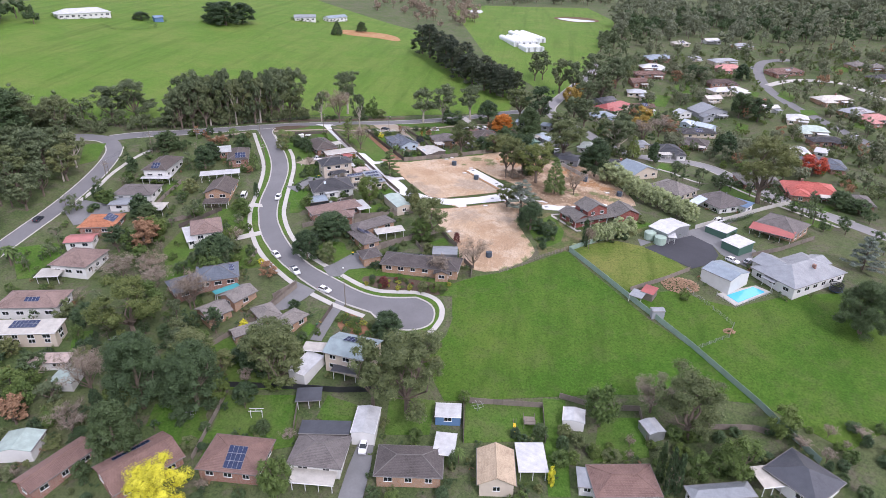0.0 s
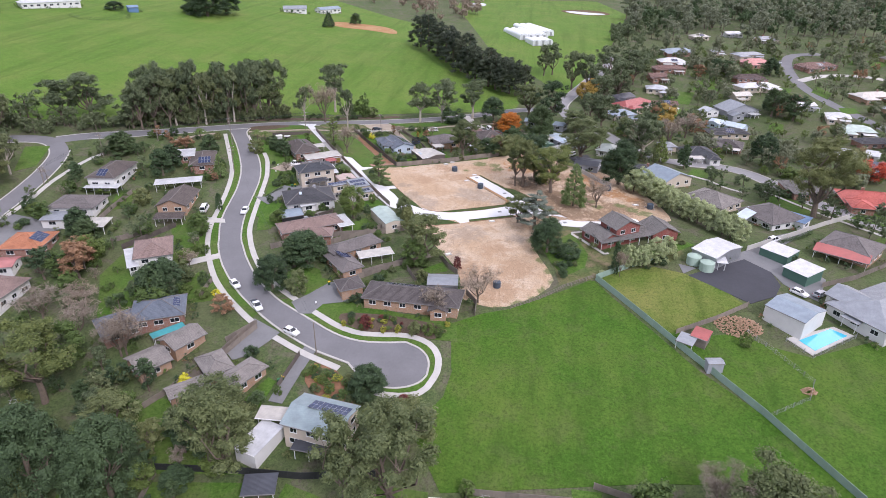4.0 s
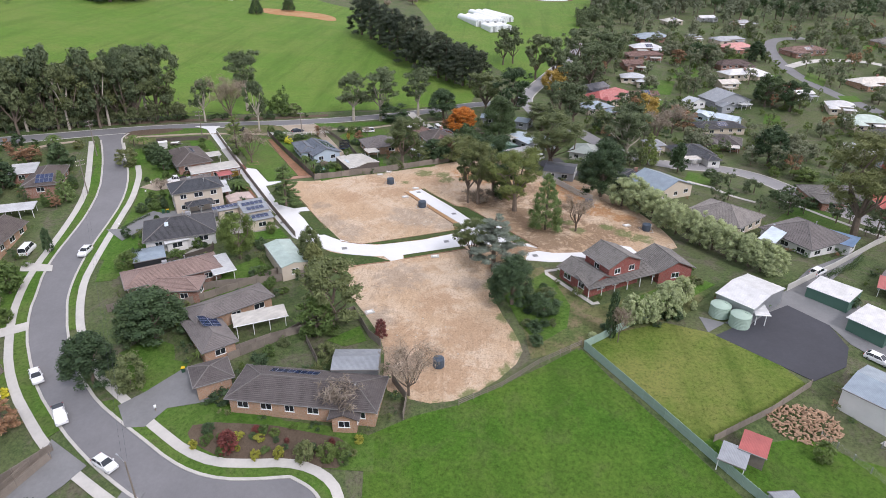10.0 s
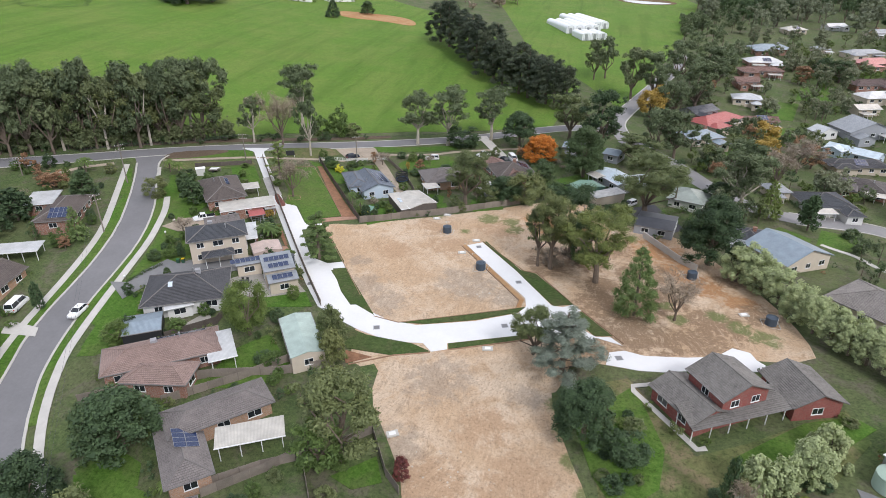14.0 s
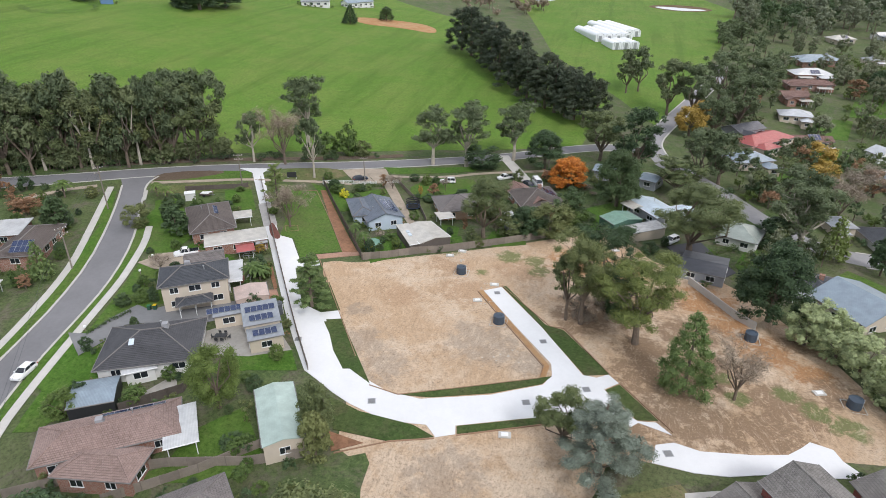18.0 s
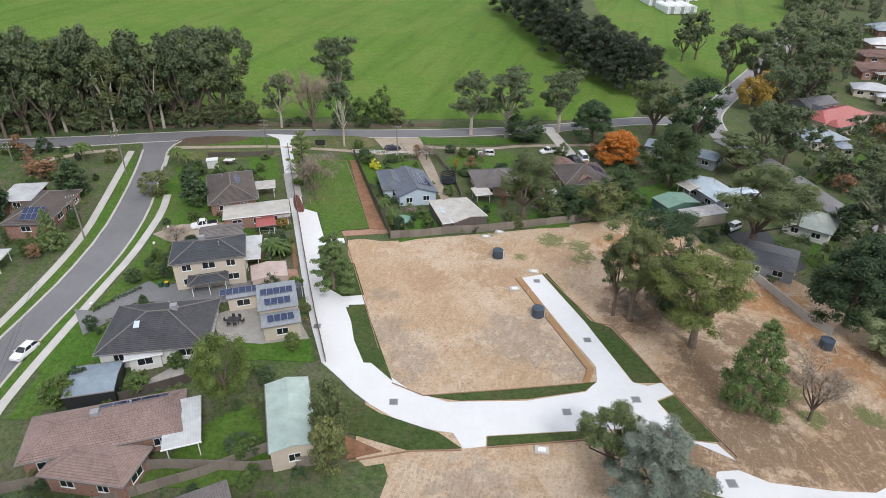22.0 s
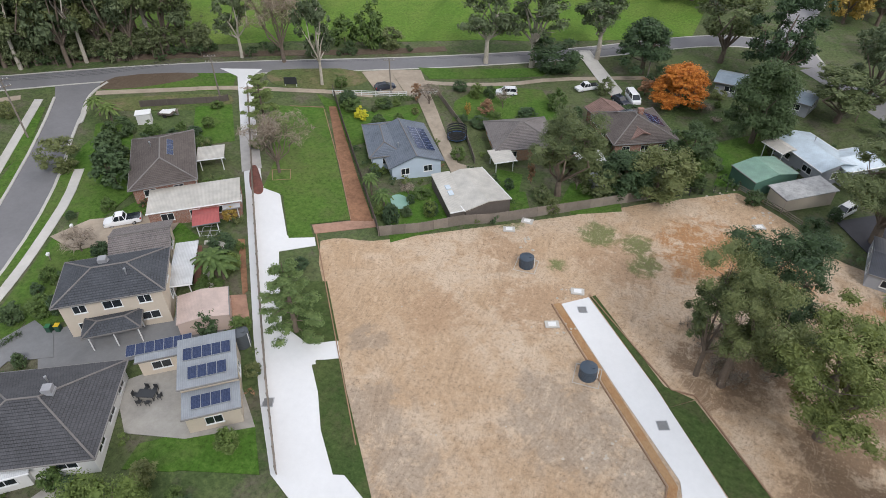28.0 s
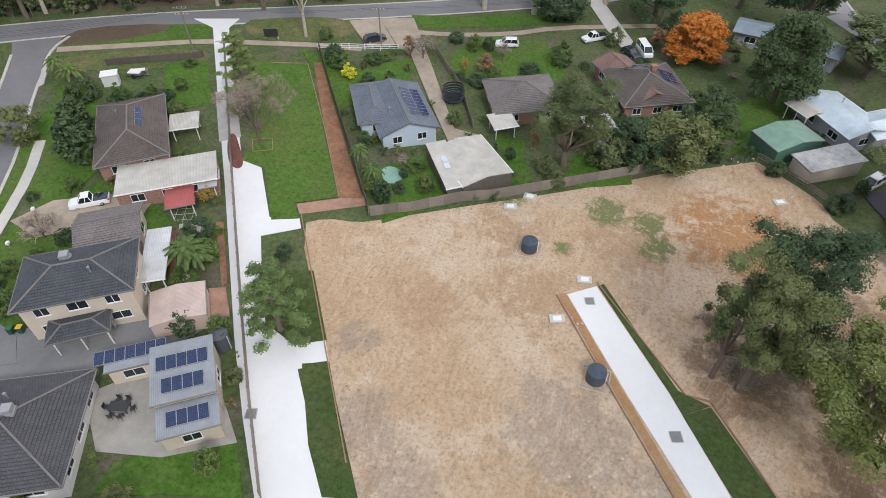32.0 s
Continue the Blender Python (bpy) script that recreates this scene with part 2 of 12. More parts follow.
def dirt_mat(name, pale, brown, dark, scale=1.0, wet=0.5, stains=()):
    """Scraped earth: drag marks in two directions, damp streaks, crumbs; stains: (colour, strength, rounds)."""
    if name in MATS:
        return MATS[name]
    m, nt, b = nodes_of(name)
    co = world_co(nt)
    big = noise_node(nt, co, 0.06 * scale, 6, 0.6, 0.4)
    mid = noise_node(nt, co, 0.3 * scale, 10, 0.72, 0.5)
    sway = nt.nodes.new("ShaderNodeTexNoise")
    sway.inputs["Scale"].default_value, sway.inputs["Detail"].default_value = 0.075, 1.5
    link(nt, co, sway.inputs["Vector"])
    wide = nt.nodes.new("ShaderNodeVectorMath")
    wide.operation = "MULTIPLY_ADD"
    wide.inputs[1].default_value = (9, 9, 0)
    link(nt, sway.outputs["Color"], wide.inputs[0])
    link(nt, co, wide.inputs[2])
    bent = wide.outputs["Vector"]
    drag1 = noise_node(nt, stretched(nt, bent, 62, 0.13), 1.9 * scale, 10, 0.78, 1.0)
    drag2 = noise_node(nt, stretched(nt, bent, -20, 0.15), 1.6 * scale, 10, 0.78, 1.0)
    fine = noise_node(nt, co, 2.6, 9, 0.82)
    drag = mixed(nt, ramp(nt, noise_node(nt, co, 0.09, 3), ((0.44, (0, 0, 0)), (0.56, (1, 1, 1)))), drag1, drag2)
    col = ramp(nt, mid, ((0.34, shade(brown, 0.9)), (0.46, mix3(brown, pale, 0.6)), (0.54, shade(pale, 0.92)), (0.68, shade(pale, 1.1))))
    col = mixed(nt, ramp(nt, big, ((0.44, (0, 0, 0)), (0.58, (0.8, 0.8, 0.8)))), col, brown)
    for colour, strength, rounds in stains:
        f = spots(nt, co, rounds, noise_node(nt, co, 0.5, 9, 0.75, 0.3))
        col = mixed(nt, ramp(nt, f, ((0.3, (0, 0, 0)), (0.62, (strength, strength, strength)))), col, colour)
    col = mixed(nt, ramp(nt, drag, ((0.52, (0, 0, 0)), (0.66, (wet, wet, wet)))), col, mixed(nt, 0.65, col, dark))
    col = mixed(nt, ramp(nt, drag, ((0.34, (wet * 0.7, wet * 0.7, wet * 0.7)), (0.46, (0, 0, 0)))), col, shade(pale, 1.2))
    col = mixed(nt, ramp(nt, fine, ((0.34, (wet * 1.3, wet * 1.3, wet * 1.3)), (0.485, (0, 0, 0)))), col, dark)
    col = mixed(nt, ramp(nt, fine, ((0.54, (0, 0, 0)), (0.7, (0.6, 0.6, 0.6)))), col, shade(pale, 1.25))
    link(nt, col, b.inputs["Base Color"])
    b.inputs["Roughness"].default_value = 0.95
    b.inputs["Specular IOR Level"].default_value = 0.1
    bump(nt, fine, b, 0.8, 0.2)
    MATS[name] = m
    return m


def glass_mat():
    if "glass" in MATS:
        return MATS["glass"]
    m, nt, b = nodes_of("window_glass")
    b.inputs["Base Color"].default_value = (0.02, 0.025, 0.03, 1)
    b.inputs["Roughness"].default_value = 0.06
    b.inputs["Specular IOR Level"].default_value = 0.8
    MATS["glass"] = m
    return m


GRASS = grass_mat("ground_grass", (0.076, 0.112, 0.039), (0.105, 0.145, 0.05), (0.158, 0.142, 0.085), 0.6, 0, (0.145, 0.122, 0.095), 0.8)
PASTURE = grass_mat("pasture", (0.1, 0.188, 0.026), (0.125, 0.22, 0.034), (0.18, 0.215, 0.055), 0.7, 0.5)
PADDOCK = grass_mat("paddock_grass", (0.054, 0.13, 0.013), (0.076, 0.158, 0.018), (0.128, 0.168, 0.034), 0.65, 0.4, (0.11, 0.125, 0.045), 0.4)
LAWN = grass_mat("lawn", (0.066, 0.145, 0.019), (0.09, 0.175, 0.027), (0.15, 0.158, 0.058), 0.5, 0, (0.125, 0.115, 0.06), 0.35)
NEWLAWN = grass_mat("new_lawn", (0.052, 0.088, 0.024), (0.07, 0.112, 0.03), (0.12, 0.105, 0.05), 0.45, 0, (0.115, 0.095, 0.055), 0.45)
DRYLAWN = grass_mat("mown_lawn", (0.088, 0.15, 0.02), (0.12, 0.176, 0.028), (0.26, 0.23, 0.08), 0.8, 0.75)
WEEDS = grass_mat("weedy_ground", (0.08, 0.12, 0.035), (0.11, 0.15, 0.05), (0.24, 0.18, 0.1), 0.7, 0, (0.22, 0.165, 0.105), 0.8)
LITTER = dirt_mat("leaf_litter", (0.17, 0.125, 0.075), (0.12, 0.08, 0.045), (0.07, 0.055, 0.03), 2.0, 0.4)
STAIN_GREY, STAIN_CLAY = [(-23.4, 6.4, 3.2), (-18.5, -3.8, 6.3), (-12.9, -8.6, 6.4), (1.6, 2.6, 8.6), (-2.8, 6.7, 3.0), (10.3, -1.1, 4.8), (2.8, -28.8, 7.9), (0.0, -44.0, 5.5), (7.0, -55.0, 5.0), (17.0, -30.0, 4.0)], [(17.2, 39.4, 11.5), (25.6, 36.6, 7.3), (44.4, 21.5, 5.6), (49.5, 14.2, 7.1), (55.7, 8.5, 5.3), (40.9, 29.9, 8.3)]
STAIN_GREEN, STAIN_LITTER = [(7.6, 33.7, 3.4), (0.1, 39.1, 4.0), (6.1, 38.0, 3.5), (-14.1, 37.9, 3.7), (-20.2, 35.5, 2.5), (-4.5, 29.4, 1.9), (50.2, 1.4, 2.9), (53.9, -1.8, 3.2), (42.7, -1.8, 2.5), (41.0, 3.2, 2.2), (25.0, -41.4, 2.3), (27.2, -46.9, 2.2), (28.4, -52.2, 2.3), (23.0, -59.9, 2.0), (14.7, -64.3, 1.8), (8.1, -63.2, 1.8), (24.0, -36.0, 2.8), (22.0, -31.0, 2.2), (29.0, -49.0, 2.8), (26.0, -56.0, 2.8), (19.5, -62.0, 2.4), (57.5, -4.2, 3.9)], [(19.0, 15.0, 5.5), (19.8, 17.2, 6.2), (30.9, -0.1, 10.5), (39.5, 4.2, 8.9), (49.4, -2.1, 9.0), (40.1, -10.0, 7.0), (28.6, 8.6, 6.6), (14.3, 16.6, 3.8), (16.2, 12.0, 3.5), (54.6, 18.0, 3.9), (34.0, -9.0, 9.0), (46.0, -9.0, 8.0), (58.0, 4.0, 6.0), (27.0, -14.0, 6.0), (25.0, 20.0, 8.0), (31.0, 28.0, 7.0), (37.0, 16.0, 8.0)]
STAIN_BROWN = [(6.0, -50.0, 8.0), (13.0, -57.0, 9.0), (18.0, -47.0, 7.0), (12.0, -38.0, 6.0), (-6.0, 20.0, 7.0), (-18.0, 14.0, 6.0), (4.0, 34.0, 8.0), (-12.0, 30.0, 6.0)]
DIRT = dirt_mat("bare_earth", (0.6, 0.472, 0.345), (0.47, 0.325, 0.2), (0.21, 0.155, 0.105), 1.0, 0.75, (((0.43, 0.29, 0.18), 0.9, STAIN_BROWN), ((0.4, 0.215, 0.1), 1.0, STAIN_CLAY), ((0.3, 0.25, 0.2), 0.55, STAIN_GREY), ((0.225, 0.15, 0.092), 0.85, STAIN_LITTER), ((0.13, 0.17, 0.055), 0.85, STAIN_GREEN)))
PAVERS = plain("brick_pavers", (0.36, 0.215, 0.15), 0.9, big=0.6, fine=1.6, vary=0.4, relief=0.3, rnd=0)
AGGREGATE = plain("exposed_aggregate", (0.42, 0.4, 0.38), 0.9, big=0.5, fine=7, vary=0.3, relief=0.3, rnd=0)
CLAY = dirt_mat("red_clay", (0.44, 0.28, 0.15), (0.36, 0.19, 0.085), (0.24, 0.14, 0.075))
ASPHALT = plain("asphalt", (0.185, 0.182, 0.186), 0.9, big=0.12, fine=1.6, vary=0.2, relief=0.3, rnd=0)
PALEASPHALT = plain("worn_asphalt", (0.27, 0.262, 0.26), 0.9, big=0.12, fine=1.6, vary=0.22, relief=0.3, rnd=0)
DARKASPHALT = plain("fresh_asphalt", (0.055, 0.056, 0.065), 0.85, big=0.1, fine=1.5, vary=0.25, relief=0.3, rnd=0)
CONCRETE = plain("new_concrete", (0.69, 0.69, 0.685), 0.8, big=0.1, fine=1.2, vary=0.09, relief=0.1, rnd=0)
OLDCONCRETE = plain("old_concrete", (0.5, 0.48, 0.44), 0.85, big=0.3, fine=1.8, vary=0.18, relief=0.2, rnd=0.06)
GREYDRIVE = plain("grey_driveway", (0.2, 0.2, 0.2), 0.85, big=0.2, fine=1.8, vary=0.22, relief=0.2, rnd=0)
KERB = plain("kerb_concrete", (0.48, 0.46, 0.42), 0.85, big=0.4, fine=1.8, vary=0.2, rnd=0)
GRAVEL = plain("gravel", (0.36, 0.3, 0.23), 0.95, big=0.3, fine=1.6, vary=0.35, relief=0.5, rnd=0)
MULCH = plain("bark_mulch", (0.26, 0.135, 0.075), 0.95, big=0.5, fine=2.0, vary=0.5, relief=0.6, rnd=0)
TIMBER = plain("grey_timber", (0.24, 0.205, 0.17), 0.9, big=0.9, fine=8, vary=0.35, relief=0.3, rnd=0.3)
DARKTIMBER = plain("dark_timber", (0.12, 0.1, 0.085), 0.9, big=0.9, fine=8, vary=0.35, rnd=0.3)
WHITE = plain("white_paint", (0.78, 0.78, 0.76), 0.5, vary=0.08)
CREAM = plain("cream_paint", (0.66, 0.58, 0.44), 0.6, vary=0.1)
DECKING = plain("red_brown_decking", (0.2, 0.09, 0.06), 0.75, big=0.8, fine=9, vary=0.3, rnd=0)
PALESTONE = plain("crazy_paving", (0.4, 0.39, 0.34), 0.9, big=1.4, fine=3.0, vary=0.4, relief=0.4, rnd=0)
DARKMETAL = plain("dark_metal", (0.05, 0.052, 0.055), 0.4, 0.3, vary=0.2)
STEEL = plain("galvanised_steel", (0.42, 0.43, 0.44), 0.4, 0.6, vary=0.2)
BARK = plain("bark", (0.16, 0.125, 0.095), 0.95, big=1.5, fine=8, vary=0.4, relief=0.8)
PALEBARK = plain("pale_bark", (0.45, 0.4, 0.33), 0.9, big=1.0, fine=6, vary=0.4, relief=0.5)
RUBBER = plain("rubber", (0.02, 0.02, 0.02), 0.85, vary=0.2, rnd=0)
GLASS = glass_mat()
GUTTER = plain("grey_gutter", (0.2, 0.19, 0.18), 0.6, vary=0.15, rnd=0.4)
RIDGE = plain("ridge_tiles", (0.19, 0.175, 0.165), 0.8, vary=0.25, rnd=0.3)
GREENPOOL = plain("garden_pool_green", (0.22, 0.38, 0.3), 0.1, vary=0.15, relief=0.05, spec=0.6, rnd=0)
CLEARSHEET = plain("clear_sheet", (0.4, 0.4, 0.4), 0.3, vary=0.2, rnd=0)
COURT = plain("stained_paving", (0.34, 0.32, 0.285), 0.85, big=0.35, fine=1.5, vary=0.28, relief=0.2, rnd=0)

# ---- mesh helpers ----
def mesh_of(name, verts, faces, mat=None, uvs=None, smooth=False):
    me = bpy.data.meshes.new(name)
    me.from_pydata([tuple(v) for v in verts], [], faces)
    if mat:
        me.materials.append(mat)
    if uvs:
        lay = me.uv_layers.new(name="UVMap")
        flat = [c for uv in uvs for c in uv]
        lay.data.foreach_set("uv", flat)
    if smooth:
        me.polygons.foreach_set("use_smooth", [True] * len(me.polygons))
    me.update()
    return me


def put(name, me, parent=None, m=None, label=""):
    ob = new(name, me)
    if parent:
        ob.parent = parent
    if m is not None:
        ob.matrix_basis = m
    if label:
        ob["label"] = label
    return ob


def root(name, m, label, category, group=""):
    ob = new(name)
    ob.empty_display_size = 0.3
    ob.matrix_basis = m
    return tagged(ob, label, category, group)


class Build:
    """Collects boxes, quads and tubes into one mesh, with box-projected UVs in metres."""

    def __init__(self):
        self.v, self.f, self.uv = [], [], []

    def face(self, pts, uv=None):
        n = len(self.v)
        self.v += [tuple(p) for p in pts]
        self.f.append(tuple(range(n, n + len(pts))))
        if uv is None:
            a, b, c = Vector(pts[0]), Vector(pts[1]), Vector(pts[2])
            nrm = (b - a).cross(c - a)
            ax = (b - a).normalized() if (b - a).length > 1e-6 else Vector((1, 0, 0))
            if abs(nrm.z) < 0.5 * nrm.length:
                ax = Vector((0, 0, 1)).cross(nrm)
                ax = ax.normalized() if ax.length > 1e-6 else Vector((1, 0, 0))
            ay = nrm.cross(ax)
            ay = ay.normalized() if ay.length > 1e-6 else Vector((0, 1, 0))
            uv = [(Vector(p).dot(ax), Vector(p).dot(ay)) for p in pts]
        self.uv += uv
        return self

    def box(self, x0, y0, z0, x1, y1, z1):
        p = [(x0, y0, z0), (x1, y0, z0), (x1, y1, z0), (x0, y1, z0), (x0, y0, z1), (x1, y0, z1), (x1, y1, z1), (x0, y1, z1)]
        for q in ((0, 1, 5, 4), (1, 2, 6, 5), (2, 3, 7, 6), (3, 0, 4, 7), (4, 5, 6, 7), (3, 2, 1, 0)):
            self.face([p[i] for i in q])
        return self

    def tube(self, pts, radii, sides=6, cap=True):
        rings = []
        for i, p in enumerate(pts):
            p = Vector(p)
            d = (Vector(pts[min(i + 1, len(pts) - 1)]) - Vector(pts[max(i - 1, 0)])).normalized()
            a = d.orthogonal().normalized()
            b = d.cross(a)
            r = radii[i] if isinstance(radii, (list, tuple)) else radii
            rings.append([p + (a * math.cos(2 * math.pi * k / sides) + b * math.sin(2 * math.pi * k / sides)) * r for k in range(sides)])
        for r0, r1 in zip(rings, rings[1:]):
            for k in range(sides):
                self.face([r0[k], r0[(k + 1) % sides], r1[(k + 1) % sides], r1[k]])
        if cap:
            self.face(rings[-1])
            self.face(rings[0][::-1])
        return self

    def beam(self, a, b, w, h):
        """A bar with a w x h section from a to b, its top level."""
        a, b = Vector(a), Vector(b)
        d = (b - a).normalized()
        s = d.cross(Vector((0, 0, 1)))
        s = s.normalized() * w / 2 if s.length > 1e-4 else Vector((w / 2, 0, 0))
        u = s.cross(d).normalized() * h / 2
        q = [(-1, -1), (1, -1), (1, 1), (-1, 1)]
        r0, r1 = [a + s * i + u * j for i, j in q], [b + s * i + u * j for i, j in q]
        for k in range(4):
            self.face([r0[k], r0[(k + 1) % 4], r1[(k + 1) % 4], r1[k]])
        self.face(r1)
        self.face(r0[::-1])
        return self

    def mesh(self, name, mat, smooth=False):
        return mesh_of(name, self.v, self.f, mat, self.uv, smooth)


def inside(x, y, poly):
    hit, n = False, len(poly)
    for i in range(n):
        (x0, y0), (x1, y1) = poly[i], poly[i - 1]
        if (y0 > y) != (y1 > y) and x < (x1 - x0) * (y - y0) / (y1 - y0) + x0:
            hit = not hit
    return hit


def rounded(poly, times=2, closed=True):
    """Cuts the corners of an outline, to turn it into a curve."""
    for _ in range(times):
        out = []
        n = len(poly)
        for i in range(n if closed else n - 1):
            (ax, ay), (bx, by) = poly[i], poly[(i + 1) % n]
            out += [(ax * 0.75 + bx * 0.25, ay * 0.75 + by * 0.25), (ax * 0.25 + bx * 0.75, ay * 0.25 + by * 0.75)]
        poly = out if closed else [poly[0], *out, poly[-1]]
    return poly


HARD = []


def patch(name, outline, mat, lift, label="", category="ground", kind="structure", cell=2.5, curve=0, skirt=0.08, parent=None):
    """A sheet that lies on the ground within an outline."""
    if category in ("driveway", "road", "paving", "yard", "pool", "verge", "garden bed"):
        HARD.append(outline)
    if curve:
        outline = rounded(outline, curve)
    area = sum(outline[i - 1][0] * outline[i][1] - outline[i][0] * outline[i - 1][1] for i in range(len(outline)))
    if area < 0:
        outline = outline[::-1]
    edge = []
    for (ax, ay), (bx, by) in zip(outline, outline[1:] + outline[:1]):
        n = max(1, int(math.hypot(bx - ax, by - ay) / cell))
        edge += [(ax + (bx - ax) * k / n, ay + (by - ay) * k / n) for k in range(n)]
    xs, ys = [p[0] for p in outline], [p[1] for p in outline]
    pts = [Vector(p) for p in edge]
    x = min(xs) + cell / 2
    while x < max(xs):
        y = min(ys) + cell / 2
        while y < max(ys):
            if inside(x, y, outline):
                pts.append(Vector((x, y)))
            y += cell
        x += cell
    n = len(edge)
    from mathutils import geometry
    v, _, f, *_ = geometry.delaunay_2d_cdt(pts, [(i, (i + 1) % n) for i in range(n)], [], 1, 1e-4)
    verts = [(p.x, p.y, land(p.x, p.y) + lift) for p in v]
    faces = [tuple(q) for q in f]
    base = len(verts)
    verts += [(px, py, land(px, py) + lift) for px, py in edge] + [(px, py, land(px, py) + lift - skirt) for px, py in edge]
    faces += [(base + i, base + n + i, base + n + (i + 1) % n, base + (i + 1) % n) for i in range(n)]
    me = mesh_of(name, verts, faces, mat)
    ob = put(name, me, parent)
    if parent is None:
        tagged(ob, label, category, "", kind)
    return ob


def ribbon(name, line, width, mat, lift, label="", category="road", height=0.08, curve=2, step=2.5, parent=None, kind="structure"):
    """A strip of one width along a line on the ground."""
    if curve:
        line = rounded(line, curve, False)
    pts = [line[0]]
    for a, b in zip(line, line[1:]):
        n = max(1, int(math.hypot(b[0] - a[0], b[1] - a[1]) / step))
        pts += [(a[0] + (b[0] - a[0]) * k / n, a[1] + (b[1] - a[1]) * k / n) for k in range(1, n + 1)]
    cols = 3 if width > 2 else 2
    verts, faces = [], []
    for i, p in enumerate(pts):
        a, b = pts[max(i - 1, 0)], pts[min(i + 1, len(pts) - 1)]
        d = math.hypot(b[0] - a[0], b[1] - a[1]) or 1
        nx, ny = -(b[1] - a[1]) / d, (b[0] - a[0]) / d
        row = [(p[0] + nx * width * (k / (cols - 1) - 0.5), p[1] + ny * width * (k / (cols - 1) - 0.5)) for k in range(cols)]
        row = [(x, y, land(x, y) + lift) for x, y in row]
        row = [(row[0][0], row[0][1], row[0][2] - height), *row, (row[-1][0], row[-1][1], row[-1][2] - height)]
        verts += row
    if width > 3:
        ROADS.extend((p[0], p[1], width) for p in pts)
    c = cols + 2
    for i in range(len(pts) - 1):
        for k in range(c - 1):
            faces.append((i * c + k, i * c + k + 1, (i + 1) * c + k + 1, (i + 1) * c + k))
    faces += [tuple(range(c)), tuple(range((len(pts) - 1) * c + c - 1, (len(pts) - 1) * c - 1, -1))]
    faces = [f[::-1] for f in faces]
    ob = put(name, mesh_of(name, verts, faces, mat), parent)
    if parent is None:
        tagged(ob, label, category, "", kind)
    return ob


HOUSES, ROADS = [], []


# ---- houses ----
def roof_faces(w, d, rise, kind):
    """Slopes of a roof over a w x d plan at eave height, each as bottom-left, bottom-right, top-right, top-left; and its ridges."""
    x, y = w / 2, d / 2
    a, b, c, e = Vector((-x, -y, 0)), Vector((x, -y, 0)), Vector((x, y, 0)), Vector((-x, y, 0))
    if kind == "hip":
        if w >= d:
            p, q = Vector((-(x - y), 0, rise)), Vector((x - y, 0, rise))
            return [(a, b, q, p), (c, e, p, q), (b, c, q, q), (e, a, p, p)], [(p, q), (a, p), (e, p), (b, q), (c, q)]
        p, q = Vector((0, -(y - x), rise)), Vector((0, y - x, rise))
        return [(a, b, p, p), (c, e, q, q), (b, c, q, p), (e, a, p, q)], [(p, q), (a, p), (b, p), (c, q), (e, q)]
    if kind == "gable_x":
        p, q = Vector((-x, 0, rise)), Vector((x, 0, rise))
        return [(a, b, q, p), (c, e, p, q)], [(p, q)]
    if kind == "gable_y":
        p, q = Vector((0, -y, rise)), Vector((0, y, rise))
        return [(b, c, q, p), (e, a, p, q)], [(p, q)]
    up = Vector((0, 0, rise))
    return [(a, b, c + up, e + up)], []


def roof_mesh(w, d, rise, kind, mat, tiled):
    bl = Build()
    slopes, ridges = roof_faces(w, d, rise, kind)
    for a, b, c, e in slopes:
        n = (b - a).cross(e - a).normalized()
        length = max(((c + e) / 2 - (a + b) / 2).length, 0.1)
        ux = (b - a).normalized()
        uy = n.cross(ux)
        courses = max(1, round(length / 0.34)) if tiled else 1

        def uv(p):
            return ((p - a).dot(ux), (p - a).dot(uy))

        for k in range(courses):
            s, t = k / courses, (k + 1) / courses
            l0, l1, u1, u0 = a.lerp(e, s), b.lerp(c, s), b.lerp(c, t), a.lerp(e, t)
            lift = n * (0.05 if tiled else 0.0)
            quad = [l0 + lift, l1 + lift, u1, u0]
            bl.face(quad if (u1 - u0).length > 1e-4 else quad[:3], [uv(p) for p in ([l0, l1, u1, u0] if (u1 - u0).length > 1e-4 else [l0, l1, u1])])
            if tiled:
                bl.face([l0, l1, l1 + lift, l0 + lift], [uv(l0)] * 4)
        th = Vector((0, 0, -0.14))
        bl.face([a + th, b + th, b, a])
        if kind != "hip":
            bl.face([b + th, c + th, c, b])
            bl.face([e + th, a + th, a, e])
            if kind == "skillion":
                bl.face([c + th, e + th, e, c])
            bl.face([e + th, c + th, b + th, a + th])
    if kind == "hip":
        x, y = w / 2, d / 2
        bl.face([(-x, y, -0.14), (x, y, -0.14), (x, -y, -0.14), (-x, -y, -0.14)])
    return bl.mesh("roof", mat), ridges


WINDOWS = {}


def window(parent, m, w, h, frame_mat, name="window"):
    key = (round(w, 1), round(h, 1), frame_mat.name)
    if key not in WINDOWS:
        fr, gl = Build(), Build()
        t = 0.07
        for x0, x1, z0, z1 in ((-w / 2, w / 2, 0, t), (-w / 2, w / 2, h - t, h), (-w / 2, -w / 2 + t, t, h - t), (w / 2 - t, w / 2, t, h - t), (-t / 2, t / 2, t, h - t)):
            fr.box(x0, -0.06, z0, x1, 0.03, z1)
        fr.box(-w / 2 - 0.06, -0.12, -0.07, w / 2 + 0.06, 0.03, 0)
        gl.box(-w / 2 + t, -0.025, t, w / 2 - t, 0.02, h - t)
        WINDOWS[key] = fr.mesh("window", frame_mat), gl.mesh("pane", GLASS)
    fr, gl = WINDOWS[key]
    ob = put(name, fr, parent, m)
    put("pane", gl, ob)
    return ob


PANEL = []


